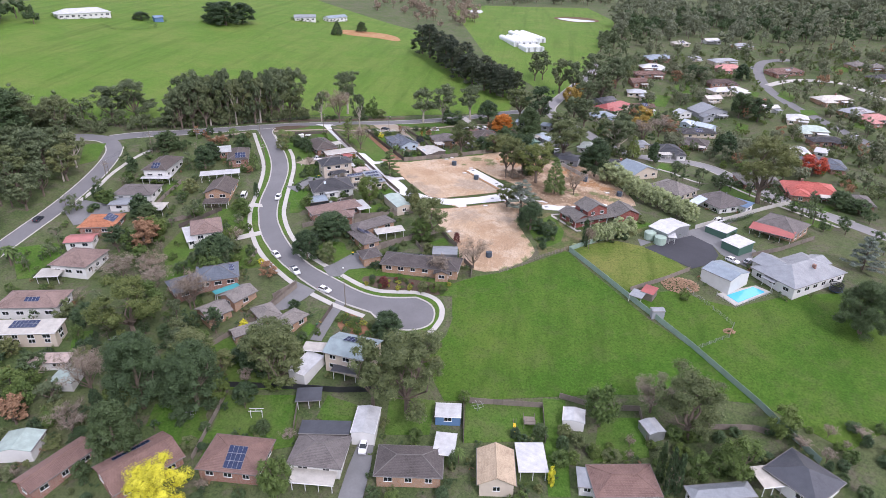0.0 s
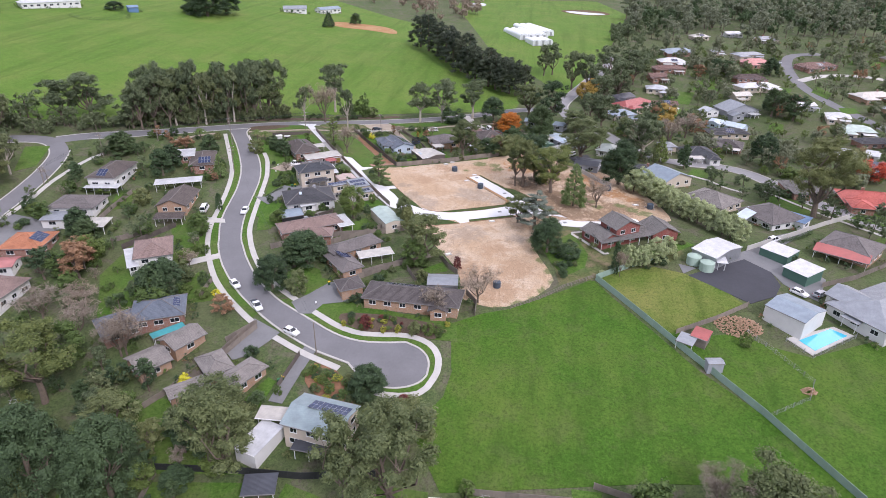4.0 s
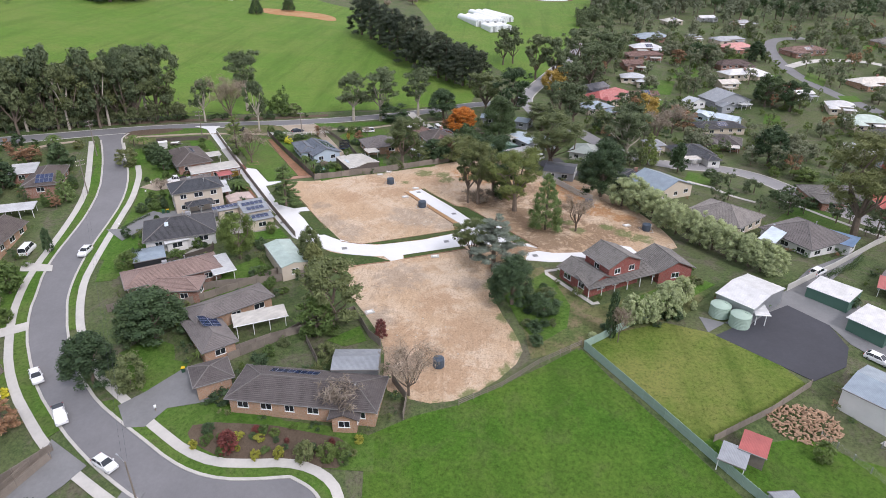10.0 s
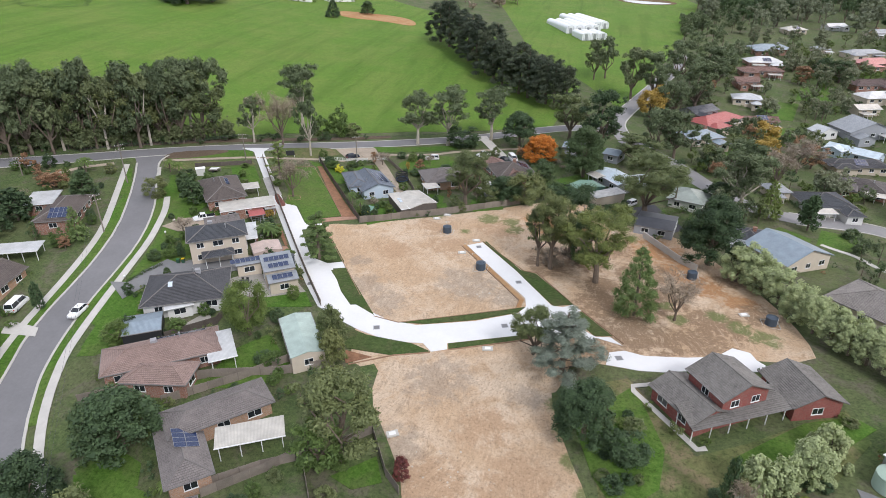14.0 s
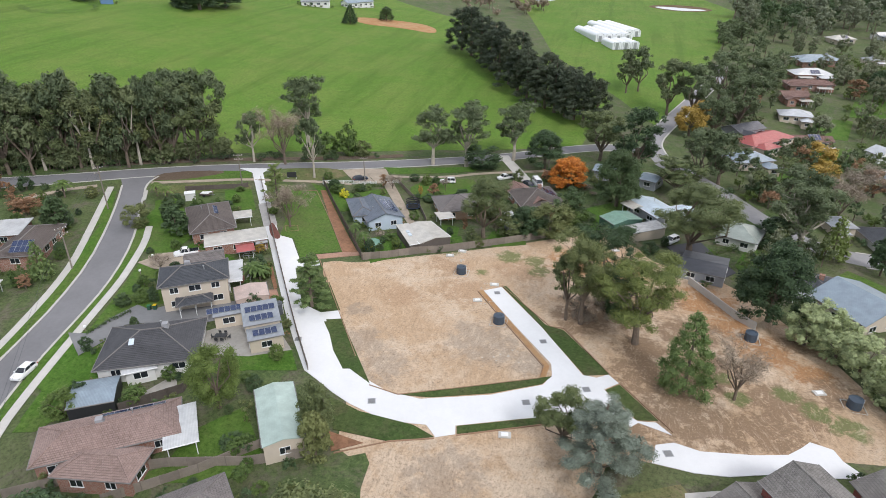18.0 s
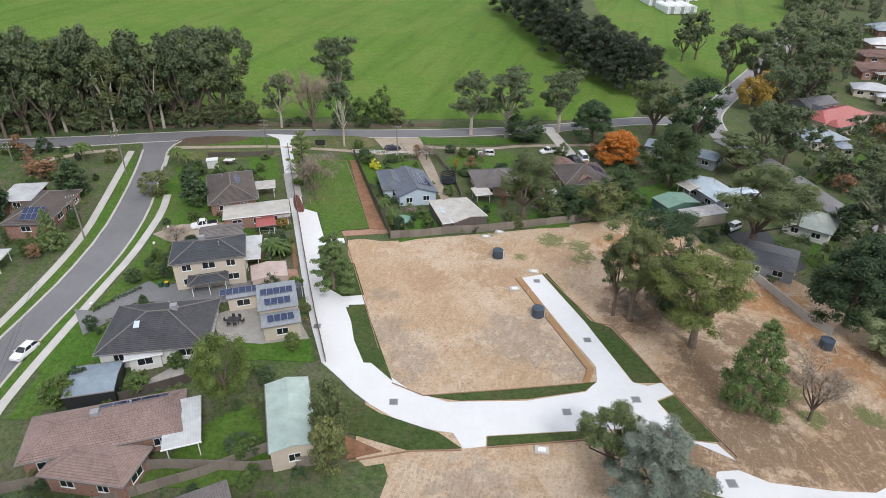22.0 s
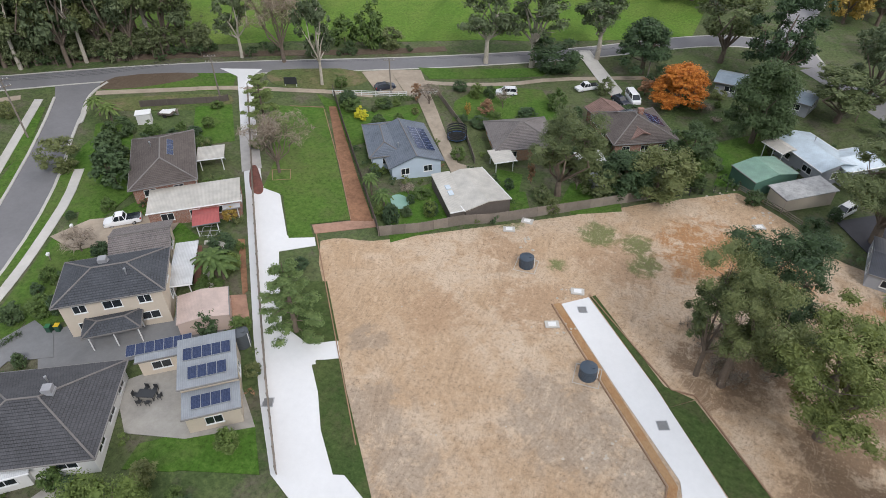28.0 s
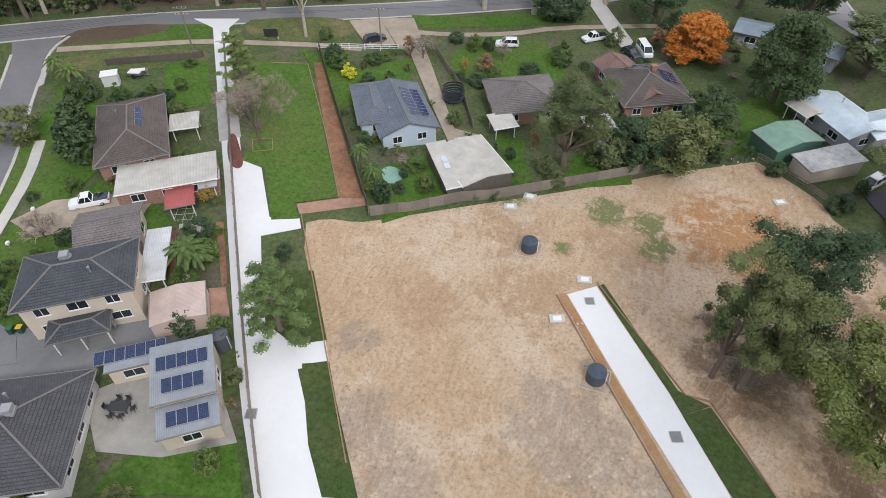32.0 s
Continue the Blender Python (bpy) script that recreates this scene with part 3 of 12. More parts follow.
def solar_panel(parent, m):
    if not PANEL:
        mt, nt, b = nodes_of("solar_cells")
        co = coords(nt, "UV")
        br = nt.nodes.new("ShaderNodeTexBrick")
        br.offset = 0.0
        for k, v in (("Scale", 1.0), ("Brick Width", 0.16), ("Row Height", 0.16), ("Mortar Size", 0.006)):
            br.inputs[k].default_value = v
        br.inputs["Color1"].default_value = (0.012, 0.022, 0.065, 1)
        br.inputs["Color2"].default_value = (0.016, 0.03, 0.085, 1)
        br.inputs["Mortar"].default_value = (0.09, 0.11, 0.17, 1)
        link(nt, co, br.inputs["Vector"])
        link(nt, br.outputs["Color"], b.inputs["Base Color"])
        b.inputs["Roughness"].default_value = 0.12
        fr, ce = Build(), Build()
        fr.box(-0.5, -0.83, 0, 0.5, 0.83, 0.04)
        ce.box(-0.47, -0.8, 0.04, 0.47, 0.8, 0.046)
        PANEL.extend((fr.mesh("solar_panel", STEEL), ce.mesh("cell_face", mt)))
    ob = put("solar_panel", PANEL[0], parent, m)
    put("cell_face", PANEL[1], ob)


def slope_frame(w, d, rise, kind, side):
    """A frame on the slope that faces a side (S, N, E, W): x along the eave, y up the slope, z out; origin at the eave's middle."""
    slopes, _ = roof_faces(w, d, rise, kind)
    want = {"S": Vector((0, -1, 0)), "N": Vector((0, 1, 0)), "E": Vector((1, 0, 0)), "W": Vector((-1, 0, 0))}[side]
    best = max(slopes, key=lambda s: (s[1] - s[0]).cross(s[3] - s[0]).normalized().dot(want) if (s[3] - s[0]).length else -9)
    a, b, c, e = best
    ux = (b - a).normalized()
    n = (b - a).cross(e - a).normalized()
    uy = n.cross(ux)
    return Matrix((ux, uy, n)).transposed().to_4x4(), (a + b) / 2, ((c + e) / 2 - (a + b) / 2).length


def wing(house, x, y, rot, w, d, eave=2.7, kind="hip", pitch=22, roof=None, wall=None, tiled=True, trim=None, over=0.5, wins="auto", solar=(), open_sides=False, base=None, name="roof"):
    """One roofed part of a house: walls, roof, gutter, ridge caps, windows, panels. x, y: centre."""
    HOUSES.append((x, y, radians(rot), w, d))
    trim = trim or WHITE
    z0 = land(x, y) if base is None else base
    low = min(land(x + a * w / 2, y + b * d / 2) for a in (-1, 1) for b in (-1, 1)) - z0 - 0.4
    m = under(house, Matrix.Translation((x, y, z0)) @ pose(0, 0, 0, 0, 0, rot))
    rise = 0.0
    if kind == "skillion":
        rise = d * math.tan(radians(pitch))
    else:
        rise = (min(w, d) if kind == "hip" else d if kind == "gable_x" else w) / 2 * math.tan(radians(pitch))
    rm, ridges = roof_mesh(w, d, rise, kind, roof, tiled)
    rf = put(name, rm, house, m @ Matrix.Translation((0, 0, eave)))
    # gutters
    X, Y = w / 2 + 0.06, d / 2 + 0.06
    gutters = [((-X, -Y), (X, -Y)), ((-X, Y), (X, Y)), ((-X, -Y), (-X, Y)), ((X, -Y), (X, Y))]
    runs = {"gable_x": gutters[:2], "gable_y": gutters[2:], "skillion": gutters[:1]}.get(kind)
    lip = trim if not tiled and roof in (M_WHITE, M_CREAM, M_PALEBLUE) else GUTTER
    for group in [[g] for g in runs] if runs else [gutters]:
        gt = Build()
        for (ax, ay), (bx, by) in group:
            gt.beam((ax, ay, -0.06), (bx, by, -0.06), 0.13, 0.14)
        put("gutter", gt.mesh("gutter", lip), rf)
    if tiled and ridges:
        rc = Build()
        for p, q in ridges:
            rc.tube([p + Vector((0, 0, 0.03)), q + Vector((0, 0, 0.03))], 0.11, 6)
        put("ridge_cap", rc.mesh("ridge_cap", RIDGE if roof in (T_BROWN, T_GREY, T_DARK, T_DARKBROWN, T_OLDGREY, T_BLUE) else roof), rf)
    # walls
    wx, wy = w / 2 - over, d / 2 - over
    if open_sides:
        nx = max(2, round(w / 3.2) + 1)
        for i in range(nx):
            for yy in (-wy, wy):
                px = -wx + 2 * wx * i / (nx - 1)
                top = eave + (rise * (yy + d / 2) / d if kind == "skillion" else 0.0) - 0.1
                ps = Build()
                ps.box(-0.06, -0.06, low, 0.06, 0.06, top)
                put("post", ps.mesh("post", trim), house, m @ Matrix.Translation((px, yy, 0)))
        return rf, m, rise
    bl = Build()
    top = eave - 0.05
    c4 = [(-wx, -wy), (wx, -wy), (wx, wy), (-wx, wy)]
    for i in range(4):
        (ax, ay), (bx, by) = c4[i], c4[(i + 1) % 4]
        ta, tb = top, top
        if kind == "skillion":
            ta, tb = eave - 0.1 + rise * (ay + d / 2) / d, eave - 0.1 + rise * (by + d / 2) / d
        bl.face([(ax, ay, low), (bx, by, low), (bx, by, tb), (ax, ay, ta)])
        if (kind == "gable_x" and i in (1, 3)) or (kind == "gable_y" and i in (0, 2)):
            mid = ((ax + bx) / 2, (ay + by) / 2, eave + rise - 0.12)
            bl.face([(ax, ay, top), (bx, by, top), mid])
    put("wall", bl.mesh("wall", wall), house, m)
    if wins:
        rng = random.Random(int(x * 13 + y * 7))
        floors = [0.9] if eave < 4.2 else [0.9, eave - 1.8]
        for side, (length, ang, off) in enumerate(((w, 0, wy), (d, 90, wx), (w, 180, wy), (d, 270, wx))):
            if wins != "auto" and "SENW"[side] not in wins:
                continue
            n = max(1, int((length - 1.5) / 3.6))
            for zf in floors:
                for i in range(n):
                    u = (i + 0.5) / n - 0.5
                    ww = rng.choice((1.5, 1.8, 2.1))
                    mm = m @ pose(0, 0, 0, 0, 0, ang) @ Matrix.Translation((u * (length - 1.6), -off - 0.005, zf))
                    if ww < length - 1.2:
                        window(house, mm, ww, 1.2, trim)
    ROOF.update(house=house, m=m, w=w, d=d, eave=eave, pitch=pitch, kind=kind, rise=rise)
    for side, u, v, cols, rows, land_scape in solar:
        fm, org, ln = slope_frame(w, d, rise, kind, side)
        for i in range(cols):
            for j in range(rows):
                px, py = (1.7, 1.02) if land_scape else (1.02, 1.7)
                p = fm @ Vector((u + (i - (cols - 1) / 2) * px, v + (j + 0.5) * py, 0.1 if tiled else 0.07))
                mm = m @ Matrix.Translation((0, 0, eave)) @ Matrix.Translation(org + p) @ fm @ pose(0, 0, 0, 0, 0, 90 if land_scape else 0)
                solar_panel(house, mm)
    return rf, m, rise


def roof_unit(what, u, v):
    """A cooler, flue, skylight or chimney on the roof made last, u, v metres from its middle."""
    k, t = ROOF["kind"], math.tan(radians(ROOF["pitch"]))
    run = {"hip": min(ROOF["w"] / 2 - abs(u), ROOF["d"] / 2 - abs(v)), "gable_x": ROOF["d"] / 2 - abs(v), "gable_y": ROOF["w"] / 2 - abs(u)}.get(k, v + ROOF["d"] / 2)
    z = ROOF["eave"] + run * t
    m = ROOF["m"] @ Matrix.Translation((u, v, z))
    b = Build()
    if what == "cooler":
        b.box(-0.55, -0.55, -0.3, 0.55, 0.55, 0.15).box(-0.48, -0.48, 0.15, 0.48, 0.48, 0.75)
        put("cooler", b.mesh("cooler", plain("cooler_grey", (0.3, 0.3, 0.31), 0.6)), ROOF["house"], m)
    elif what == "flue":
        b.tube([(0, 0, -0.3), (0, 0, 0.7), (0, 0, 0.72), (0, 0, 0.9)], [0.09, 0.09, 0.17, 0.15], 8)
        put("flue", b.mesh("flue", STEEL), ROOF["house"], m)
    elif what == "chimney":
        b.box(-0.45, -0.35, -1.0, 0.45, 0.35, 1.0).box(-0.52, -0.42, 1.0, 0.52, 0.42, 1.12)
        put("chimney", b.mesh("chimney", B_RED), ROOF["house"], m)
    elif what == "skylight":
        b.box(-0.4, -0.6, -0.1, 0.4, 0.6, 0.12)
        put("skylight", b.mesh("skylight", plain("skylight_dome", (0.55, 0.62, 0.68), 0.2)), ROOF["house"], m @ pose(0, 0, 0, ROOF["pitch"] if v < 0 else -ROOF["pitch"], 0, 0))


ROOF = {}


def house(label, category="house", name="house", at=(0, 0), group=""):
    return root(name, Matrix.Translation((at[0], at[1], land(*at))), label, category, group)


def under(house, m):
    """World pose as a pose under a thing that stands at its own base."""
    return house.matrix_basis.inverted() @ m

# ---- trees ----
LEAVES = {
    "gum": leaf_mat("gum_leaves", (0.072, 0.1, 0.05), (0.15, 0.185, 0.096)),
    # gum leaves for far trees, with distance haze painted in: paler and bluer
    "hazegum": leaf_mat("hazed_gum_leaves", (0.105, 0.132, 0.09), (0.19, 0.22, 0.155)),
    "olive": leaf_mat("olive_leaves", (0.08, 0.106, 0.044), (0.165, 0.194, 0.082)),
    "bright": leaf_mat("bright_leaves", (0.06, 0.104, 0.028), (0.125, 0.18, 0.052)),
    "lime": leaf_mat("yellow_green_leaves", (0.085, 0.115, 0.032), (0.185, 0.215, 0.068)),
    "dark": leaf_mat("dark_leaves", (0.038, 0.066, 0.032), (0.08, 0.125, 0.055)),
    "pine": leaf_mat("pine_needles", (0.036, 0.05, 0.034), (0.075, 0.094, 0.058)),
    "cedar": leaf_mat("cedar_needles", (0.1, 0.128, 0.104), (0.22, 0.258, 0.215)),
    "green_cedar": leaf_mat("green_cedar_needles", (0.105, 0.165, 0.055), (0.2, 0.262, 0.098)),
    "pale": leaf_mat("pale_leaves", (0.25, 0.29, 0.145), (0.37, 0.42, 0.22), 0.2, 0.8),
    "orange": leaf_mat("autumn_leaves", (0.42, 0.13, 0.02), (0.62, 0.26, 0.05), 0.4),
    "russet": leaf_mat("russet_leaves", (0.22, 0.12, 0.07), (0.32, 0.2, 0.12), 0.6),
    "red": leaf_mat("red_leaves", (0.35, 0.05, 0.03), (0.55, 0.12, 0.06), 0.4),
    "yellow": leaf_mat("yellow_leaves", (0.45, 0.42, 0.03), (0.7, 0.66, 0.06), 0.3),
    "gold": leaf_mat("yellow_green_shrub_leaves", (0.2, 0.21, 0.03), (0.34, 0.34, 0.06), 0.4),
    "golden": leaf_mat("golden_leaves", (0.3, 0.2, 0.04), (0.42, 0.3, 0.08), 0.4),
    "twig": leaf_mat("bare_twigs", (0.2, 0.16, 0.13), (0.32, 0.27, 0.22), 0.4),
    "maroon": leaf_mat("maroon_leaves", (0.1, 0.035, 0.035), (0.19, 0.06, 0.05), 0.4),
}
SHAPES = {}


def leaf_cloud(rng, clumps, per, size, up=0.55, squash=1.0, thin=0.42, core=0, loose=0.55):
    """Leaf sprays: small bent quads round each clump's shell. clumps: centre and radius."""
    vs, fs = [], []
    n = 0
    for c, r in clumps:
        k = max(6, int(per * (r / 1.0) ** 2)) if per > 0 else 0
        d = rng.normal(size=(k, 3))
        d /= np.linalg.norm(d, axis=1)[:, None]
        rad = r * (0.55 + 0.5 * rng.random((k, 1)))
        p = np.array(c) + d * rad * (1, 1, squash)
        nrm = d + rng.normal(size=(k, 3)) * loose + (0, 0, up)
        nrm /= np.linalg.norm(nrm, axis=1)[:, None]
        t = np.cross(nrm, rng.normal(size=(k, 3)))
        t /= np.linalg.norm(t, axis=1)[:, None] + 1e-9
        b = np.cross(nrm, t)
        s = size * (0.6 + 0.8 * rng.random((k, 1)))
        if core:
            p[:core] = np.array(c) + d[:core] * r * 0.3 * (1, 1, squash)
            s[:core] = r * 0.55
        wide = np.full((k, 1), thin)
        wide[:core] = 0.8
        q = np.stack([p - t * s, p - b * s * wide, p + t * s, p + b * s * wide], 1).reshape(-1, 3)
        vs.append(q)
        fs.append(np.arange(4 * k).reshape(-1, 4) + n)
        n += 4 * k
    return np.concatenate(vs), np.concatenate(fs)


def np_mesh(name, v, f, mat):
    me = bpy.data.meshes.new(name)
    me.vertices.add(len(v))
    me.vertices.foreach_set("co", np.asarray(v, np.float32).ravel())
    me.loops.add(f.size)
    me.loops.foreach_set("vertex_index", f.ravel().astype(np.int32))
    me.polygons.add(len(f))
    me.polygons.foreach_set("loop_start", np.arange(0, f.size, f.shape[1], dtype=np.int32))
    me.polygons.foreach_set("loop_total", np.full(len(f), f.shape[1], dtype=np.int32))
    me.materials.append(mat)
    me.update(calc_edges=True)
    return me


def limb(bl, a, b, r0, r1, rng, bend=0.12, sides=5):
    a, b = Vector(a), Vector(b)
    ln = (b - a).length
    mid = a.lerp(b, 0.5) + Vector(rng.normal(size=3)) * ln * bend
    bl.tube([a, mid, b], [r0, (r0 + r1) / 2, r1], sides, False)


def tree_shape(form, variant, fine):
    """Trunk and crown meshes for a tree 1 unit high... kept at 10 m high, 3.5 m in radius."""
    key = (form, variant, fine)
    if key in SHAPES:
        return SHAPES[key]
    rng = np.random.default_rng(sum(ord(ch) for ch in form) * 31 + variant * 7 + int(fine))
    tr = Build()
    cl = []
    size, per = ((0.4, 30), (0.25, 66), (0.16, 150), (0.105, 330), (0.062, 820))[fine]
    up, squash, thin = 0.55, 1.0, 0.42
    if form in ("gum", "tallgum"):
        low = 1.9 if form == "gum" else 2.9
        forks = 10 if form == "gum" else 8
        tr.tube([(0, 0, -0.6), (0.1, 0.05, 1.5), (0.05, 0.1, low)], [0.3, 0.23, 0.19], 7, False)
        for k in range(forks):
            ang = 2 * math.pi * k / forks + rng.random() * 0.8
            out = 1.2 + rng.random() * 1.7
            top = low + 1.0 + rng.random() * (8.6 - low)
            tip = Vector((math.cos(ang) * out, math.sin(ang) * out, top))
            limb(tr, (0.05, 0.1, low - 0.3 * rng.random()), (0.05 * 0.2 + tip.x * 0.8, 0.02 + tip.y * 0.8, low + (tip.z - low) * 0.8), 0.13, 0.045, rng)
            cl.append((Vector((0.05, 0.1, low)).lerp(tip, 0.72) + Vector(rng.normal(size=3)) * 0.25, 0.6 + rng.random() * 0.35))
            for j in range(4):
                off = Vector(rng.normal(size=3)) * 0.72
                off.z *= 0.6
                c = tip + off
                rr = math.hypot(c.x, c.y)
                if rr > 2.9:
                    c.x, c.y = c.x * 2.9 / rr, c.y * 2.9 / rr
                c.z = min(c.z, 9.2)
                limb(tr, tip * 0.85, c * 0.92, 0.035, 0.012, rng, 0.1, 3)
                cl.append((c, 0.38 + rng.random() * 0.5))
        limb(tr, (0.05, 0.1, low), (0.2, 0, 7.2), 0.17, 0.05, rng)
        for k in range(9):
            cl.append((Vector((rng.normal() * 0.9, rng.normal() * 0.8, 7.6 + rng.random() * 1.6)), 0.7 + rng.random() * 0.4))
        squash, per = 0.75, per * 1.35
    elif form in ("dome", "puff"):
        tr.tube([(0, 0, -0.6), (0, 0, 5.5)], [0.3, 0.16], 7, False)
        for k in range(80 if form == "dome" else 64):
            h = rng.random() ** 0.8
            ang = rng.random() * 6.283
            out = (2.95 * math.sqrt(max(0.02, 1 - h**2.4)) if form == "dome" else 2.9 * math.sqrt(max(0.03, 1 - (1.7 * h - 0.75) ** 2))) * (0.8 + 0.25 * rng.random())
            cl.append((Vector((math.cos(ang) * out, math.sin(ang) * out, 1.0 + 8.1 * h)), (0.55 if form == "puff" else 0.6) + rng.random() * 0.4))
        for k in range(10):
            cl.append((Vector((rng.normal() * 0.9, rng.normal() * 0.9, 2.5 + rng.random() * 5.5)), 1.3))
        for k in range(7):
            a = rng.random() * 6.28
            limb(tr, (0, 0, 2.2), (math.cos(a) * 2, math.sin(a) * 2, 4 + rng.random() * 3.5), 0.1, 0.03, rng)
        thin, squash = (0.75, 0.9) if form == "puff" else (0.5, 0.8)
    elif form == "round":
        tr.tube([(0, 0, -0.6), (0, 0, 3)], [0.28, 0.2], 7, False)
        for k in range(46):
            d = rng.normal(size=3)
            d /= np.linalg.norm(d)
            c = Vector((d[0] * 2.6, d[1] * 2.6, 5.3 + d[2] * 3.6)) * (0.86 + 0.2 * rng.random())
            c.z = max(c.z, 1.3)
            cl.append((c, 0.75 + rng.random() * 0.45))
        for k in range(6):
            a = rng.random() * 6.28
            limb(tr, (0, 0, 2.4), (math.cos(a) * 2, math.sin(a) * 2, 5 + rng.random() * 2.5), 0.12, 0.04, rng)
    elif form == "bush":
        tr.tube([(0, 0, -0.6), (0, 0, 2.5)], [0.2, 0.1], 5, False)
        for k in range(34):
            d = rng.normal(size=3)
            d /= np.linalg.norm(d)
            c = Vector((d[0] * 2.7, d[1] * 2.7, 4.3 + d[2] * 4.4)) * (0.85 + 0.22 * rng.random())
            c.z = min(max(c.z, 0.8), 9.2)
            cl.append((c, 0.85 + rng.random() * 0.5))
    elif form == "cone":
        tr.tube([(0, 0, -0.6), (0, 0, 5), (0, 0, 9.4)], [0.24, 0.15, 0.03], 6, False)
        for k in range(60):
            h = 0.7 + 8.6 * (k / 60)
            out = 2.9 * (1 - (h / 10.2) ** 1.35) * (0.75 + 0.35 * rng.random())
            a = k * 2.4
            c = Vector((math.cos(a) * out, math.sin(a) * out, h))
            cl.append((c, 0.35 + 0.75 * (1 - h / 11)))
        squash, up = 0.7, 0.2
    elif form == "column":
        tr.tube([(0, 0, -0.6), (0, 0, 6)], [0.2, 0.1], 5, False)
        for k in range(40):
            h = 0.6 + 8.8 * (k / 40)
            out = 2.4 * math.sin(min(1, (10.6 - h) / 6) * 1.57) * (0.7 + 0.4 * rng.random())
            a = k * 2.4
            cl.append((Vector((math.cos(a) * out, math.sin(a) * out, h)), 1.0))
    elif form == "cedar":
        tr.tube([(0, 0, -0.6), (0, 0, 5), (0.1, 0, 9.6)], [0.26, 0.17, 0.03], 6, False)
        for k in range(30):
            h = 1.0 + 8.4 * (k / 30)
            out = (3.3 * (1 - (h / 10.4) ** 1.5)) * (0.65 + 0.45 * rng.random()) + 0.2
            a = k * 2.4 + rng.random() * 0.5
            tip = Vector((math.cos(a) * out, math.sin(a) * out, h + 0.15 * out))
            limb(tr, (0, 0, h - 0.1), tip, 0.06, 0.015, rng, 0.04, 4)
            for j in range(3):
                c = Vector((0, 0, h)).lerp(tip, 0.45 + 0.27 * j)
                cl.append((c + Vector(rng.normal(size=3)) * 0.15, 0.36 + 0.16 * rng.random() + 0.06 * out))
        squash, up = 0.38, 0.9
        per = per * 1.5
    elif form == "windpine":
        tr.tube([(0, 0, -0.6), (0.1, 0, 5), (0, 0.1, 9.4)], [0.3, 0.2, 0.05], 6, False)
        for k in range(44):
            h = 1.6 + 7.8 * (k / 44)
            out = 3.0 * (1 - (h / 11.5) ** 2) * (0.45 + 0.65 * rng.random())
            a = k * 2.4 + rng.random()
            cl.append((Vector((math.cos(a) * out, math.sin(a) * out, h)), 0.65 + 0.4 * rng.random()))
        squash = 0.6
    elif form == "bare":
        tr.tube([(0, 0, -0.6), (0, 0, 2.0)], [0.22, 0.17], 6, False)
        tips = []
        for k in range(9):
            a = 2 * math.pi * k / 9 + rng.random() * 0.5
            o = 0.6 + rng.random() * 1.5
            tip = Vector((math.cos(a) * o, math.sin(a) * o, 4.4 + rng.random() * 2.6))
            limb(tr, (0, 0, 1.6 + rng.random() * 0.5), tip, 0.11, 0.05, rng, 0.08, 4)
            tips.append(tip)
        for tip in tips:
            for j in range(6):
                e = tip + Vector((rng.normal() * 0.8 + tip.x * 0.35, rng.normal() * 0.8 + tip.y * 0.35, 0.6 + rng.random() * 1.9))
                limb(tr, tip.lerp(Vector((0, 0, 2.4)), 0.3 * rng.random()), e, 0.035, 0.012, rng, 0.08, 3)
                cl.append((e, 0.75))
                for i in range(4):
                    limb(tr, tip.lerp(e, 0.3 + 0.17 * i), tip.lerp(e, 0.3 + 0.17 * i) + Vector(rng.normal(size=3)) * 0.55 + Vector((0, 0, 0.45)), 0.014, 0.006, rng, 0.1, 3)
        per, size, thin = per * 0.7, size * 2.2, 0.06
    elif form == "palm":
        tr.tube([(0, 0, -0.6), (0.1, 0, 4), (0, 0.1, 7.4)], [0.3, 0.22, 0.25], 7, False)
        v, f = [], []
        for k in range(26):
            a, el = k * 2.4, 1.2 - 1.5 * (k / 26)
            d = Vector((math.cos(a), math.sin(a), 0))
            s = d.cross(Vector((0, 0, 1)))
            prev = None
            for i in range(7):
                u = i / 6
                p = Vector((0, 0, 7.4)) + d * (3.4 * u * math.cos(el) + 0.4 * u) + Vector((0, 0, 3.0 * u * math.sin(el) - 2.4 * u * u))
                wd = 0.38 * math.sin(min(1, u + 0.12) * 2.6) + 0.03
                row = [p + s * wd - Vector((0, 0, 0.12)), p, p - s * wd - Vector((0, 0, 0.12))]
                if prev is not None:
                    n = len(v)
                    v += [tuple(q) for q in prev + row]
                    f += [(n, n + 1, n + 4, n + 3), (n + 1, n + 2, n + 5, n + 4)]
                prev = row
        SHAPES[key] = tr, np.array(v), np.array(f)
        return SHAPES[key]
    if per:
        v, f = leaf_cloud(rng, cl, per, size, up, squash, thin, 0 if form == "bare" else 5, 0.3 if form == "puff" else 0.55)
    else:
        v, f = None, None
    SHAPES[key] = tr, v, f
    return SHAPES[key]


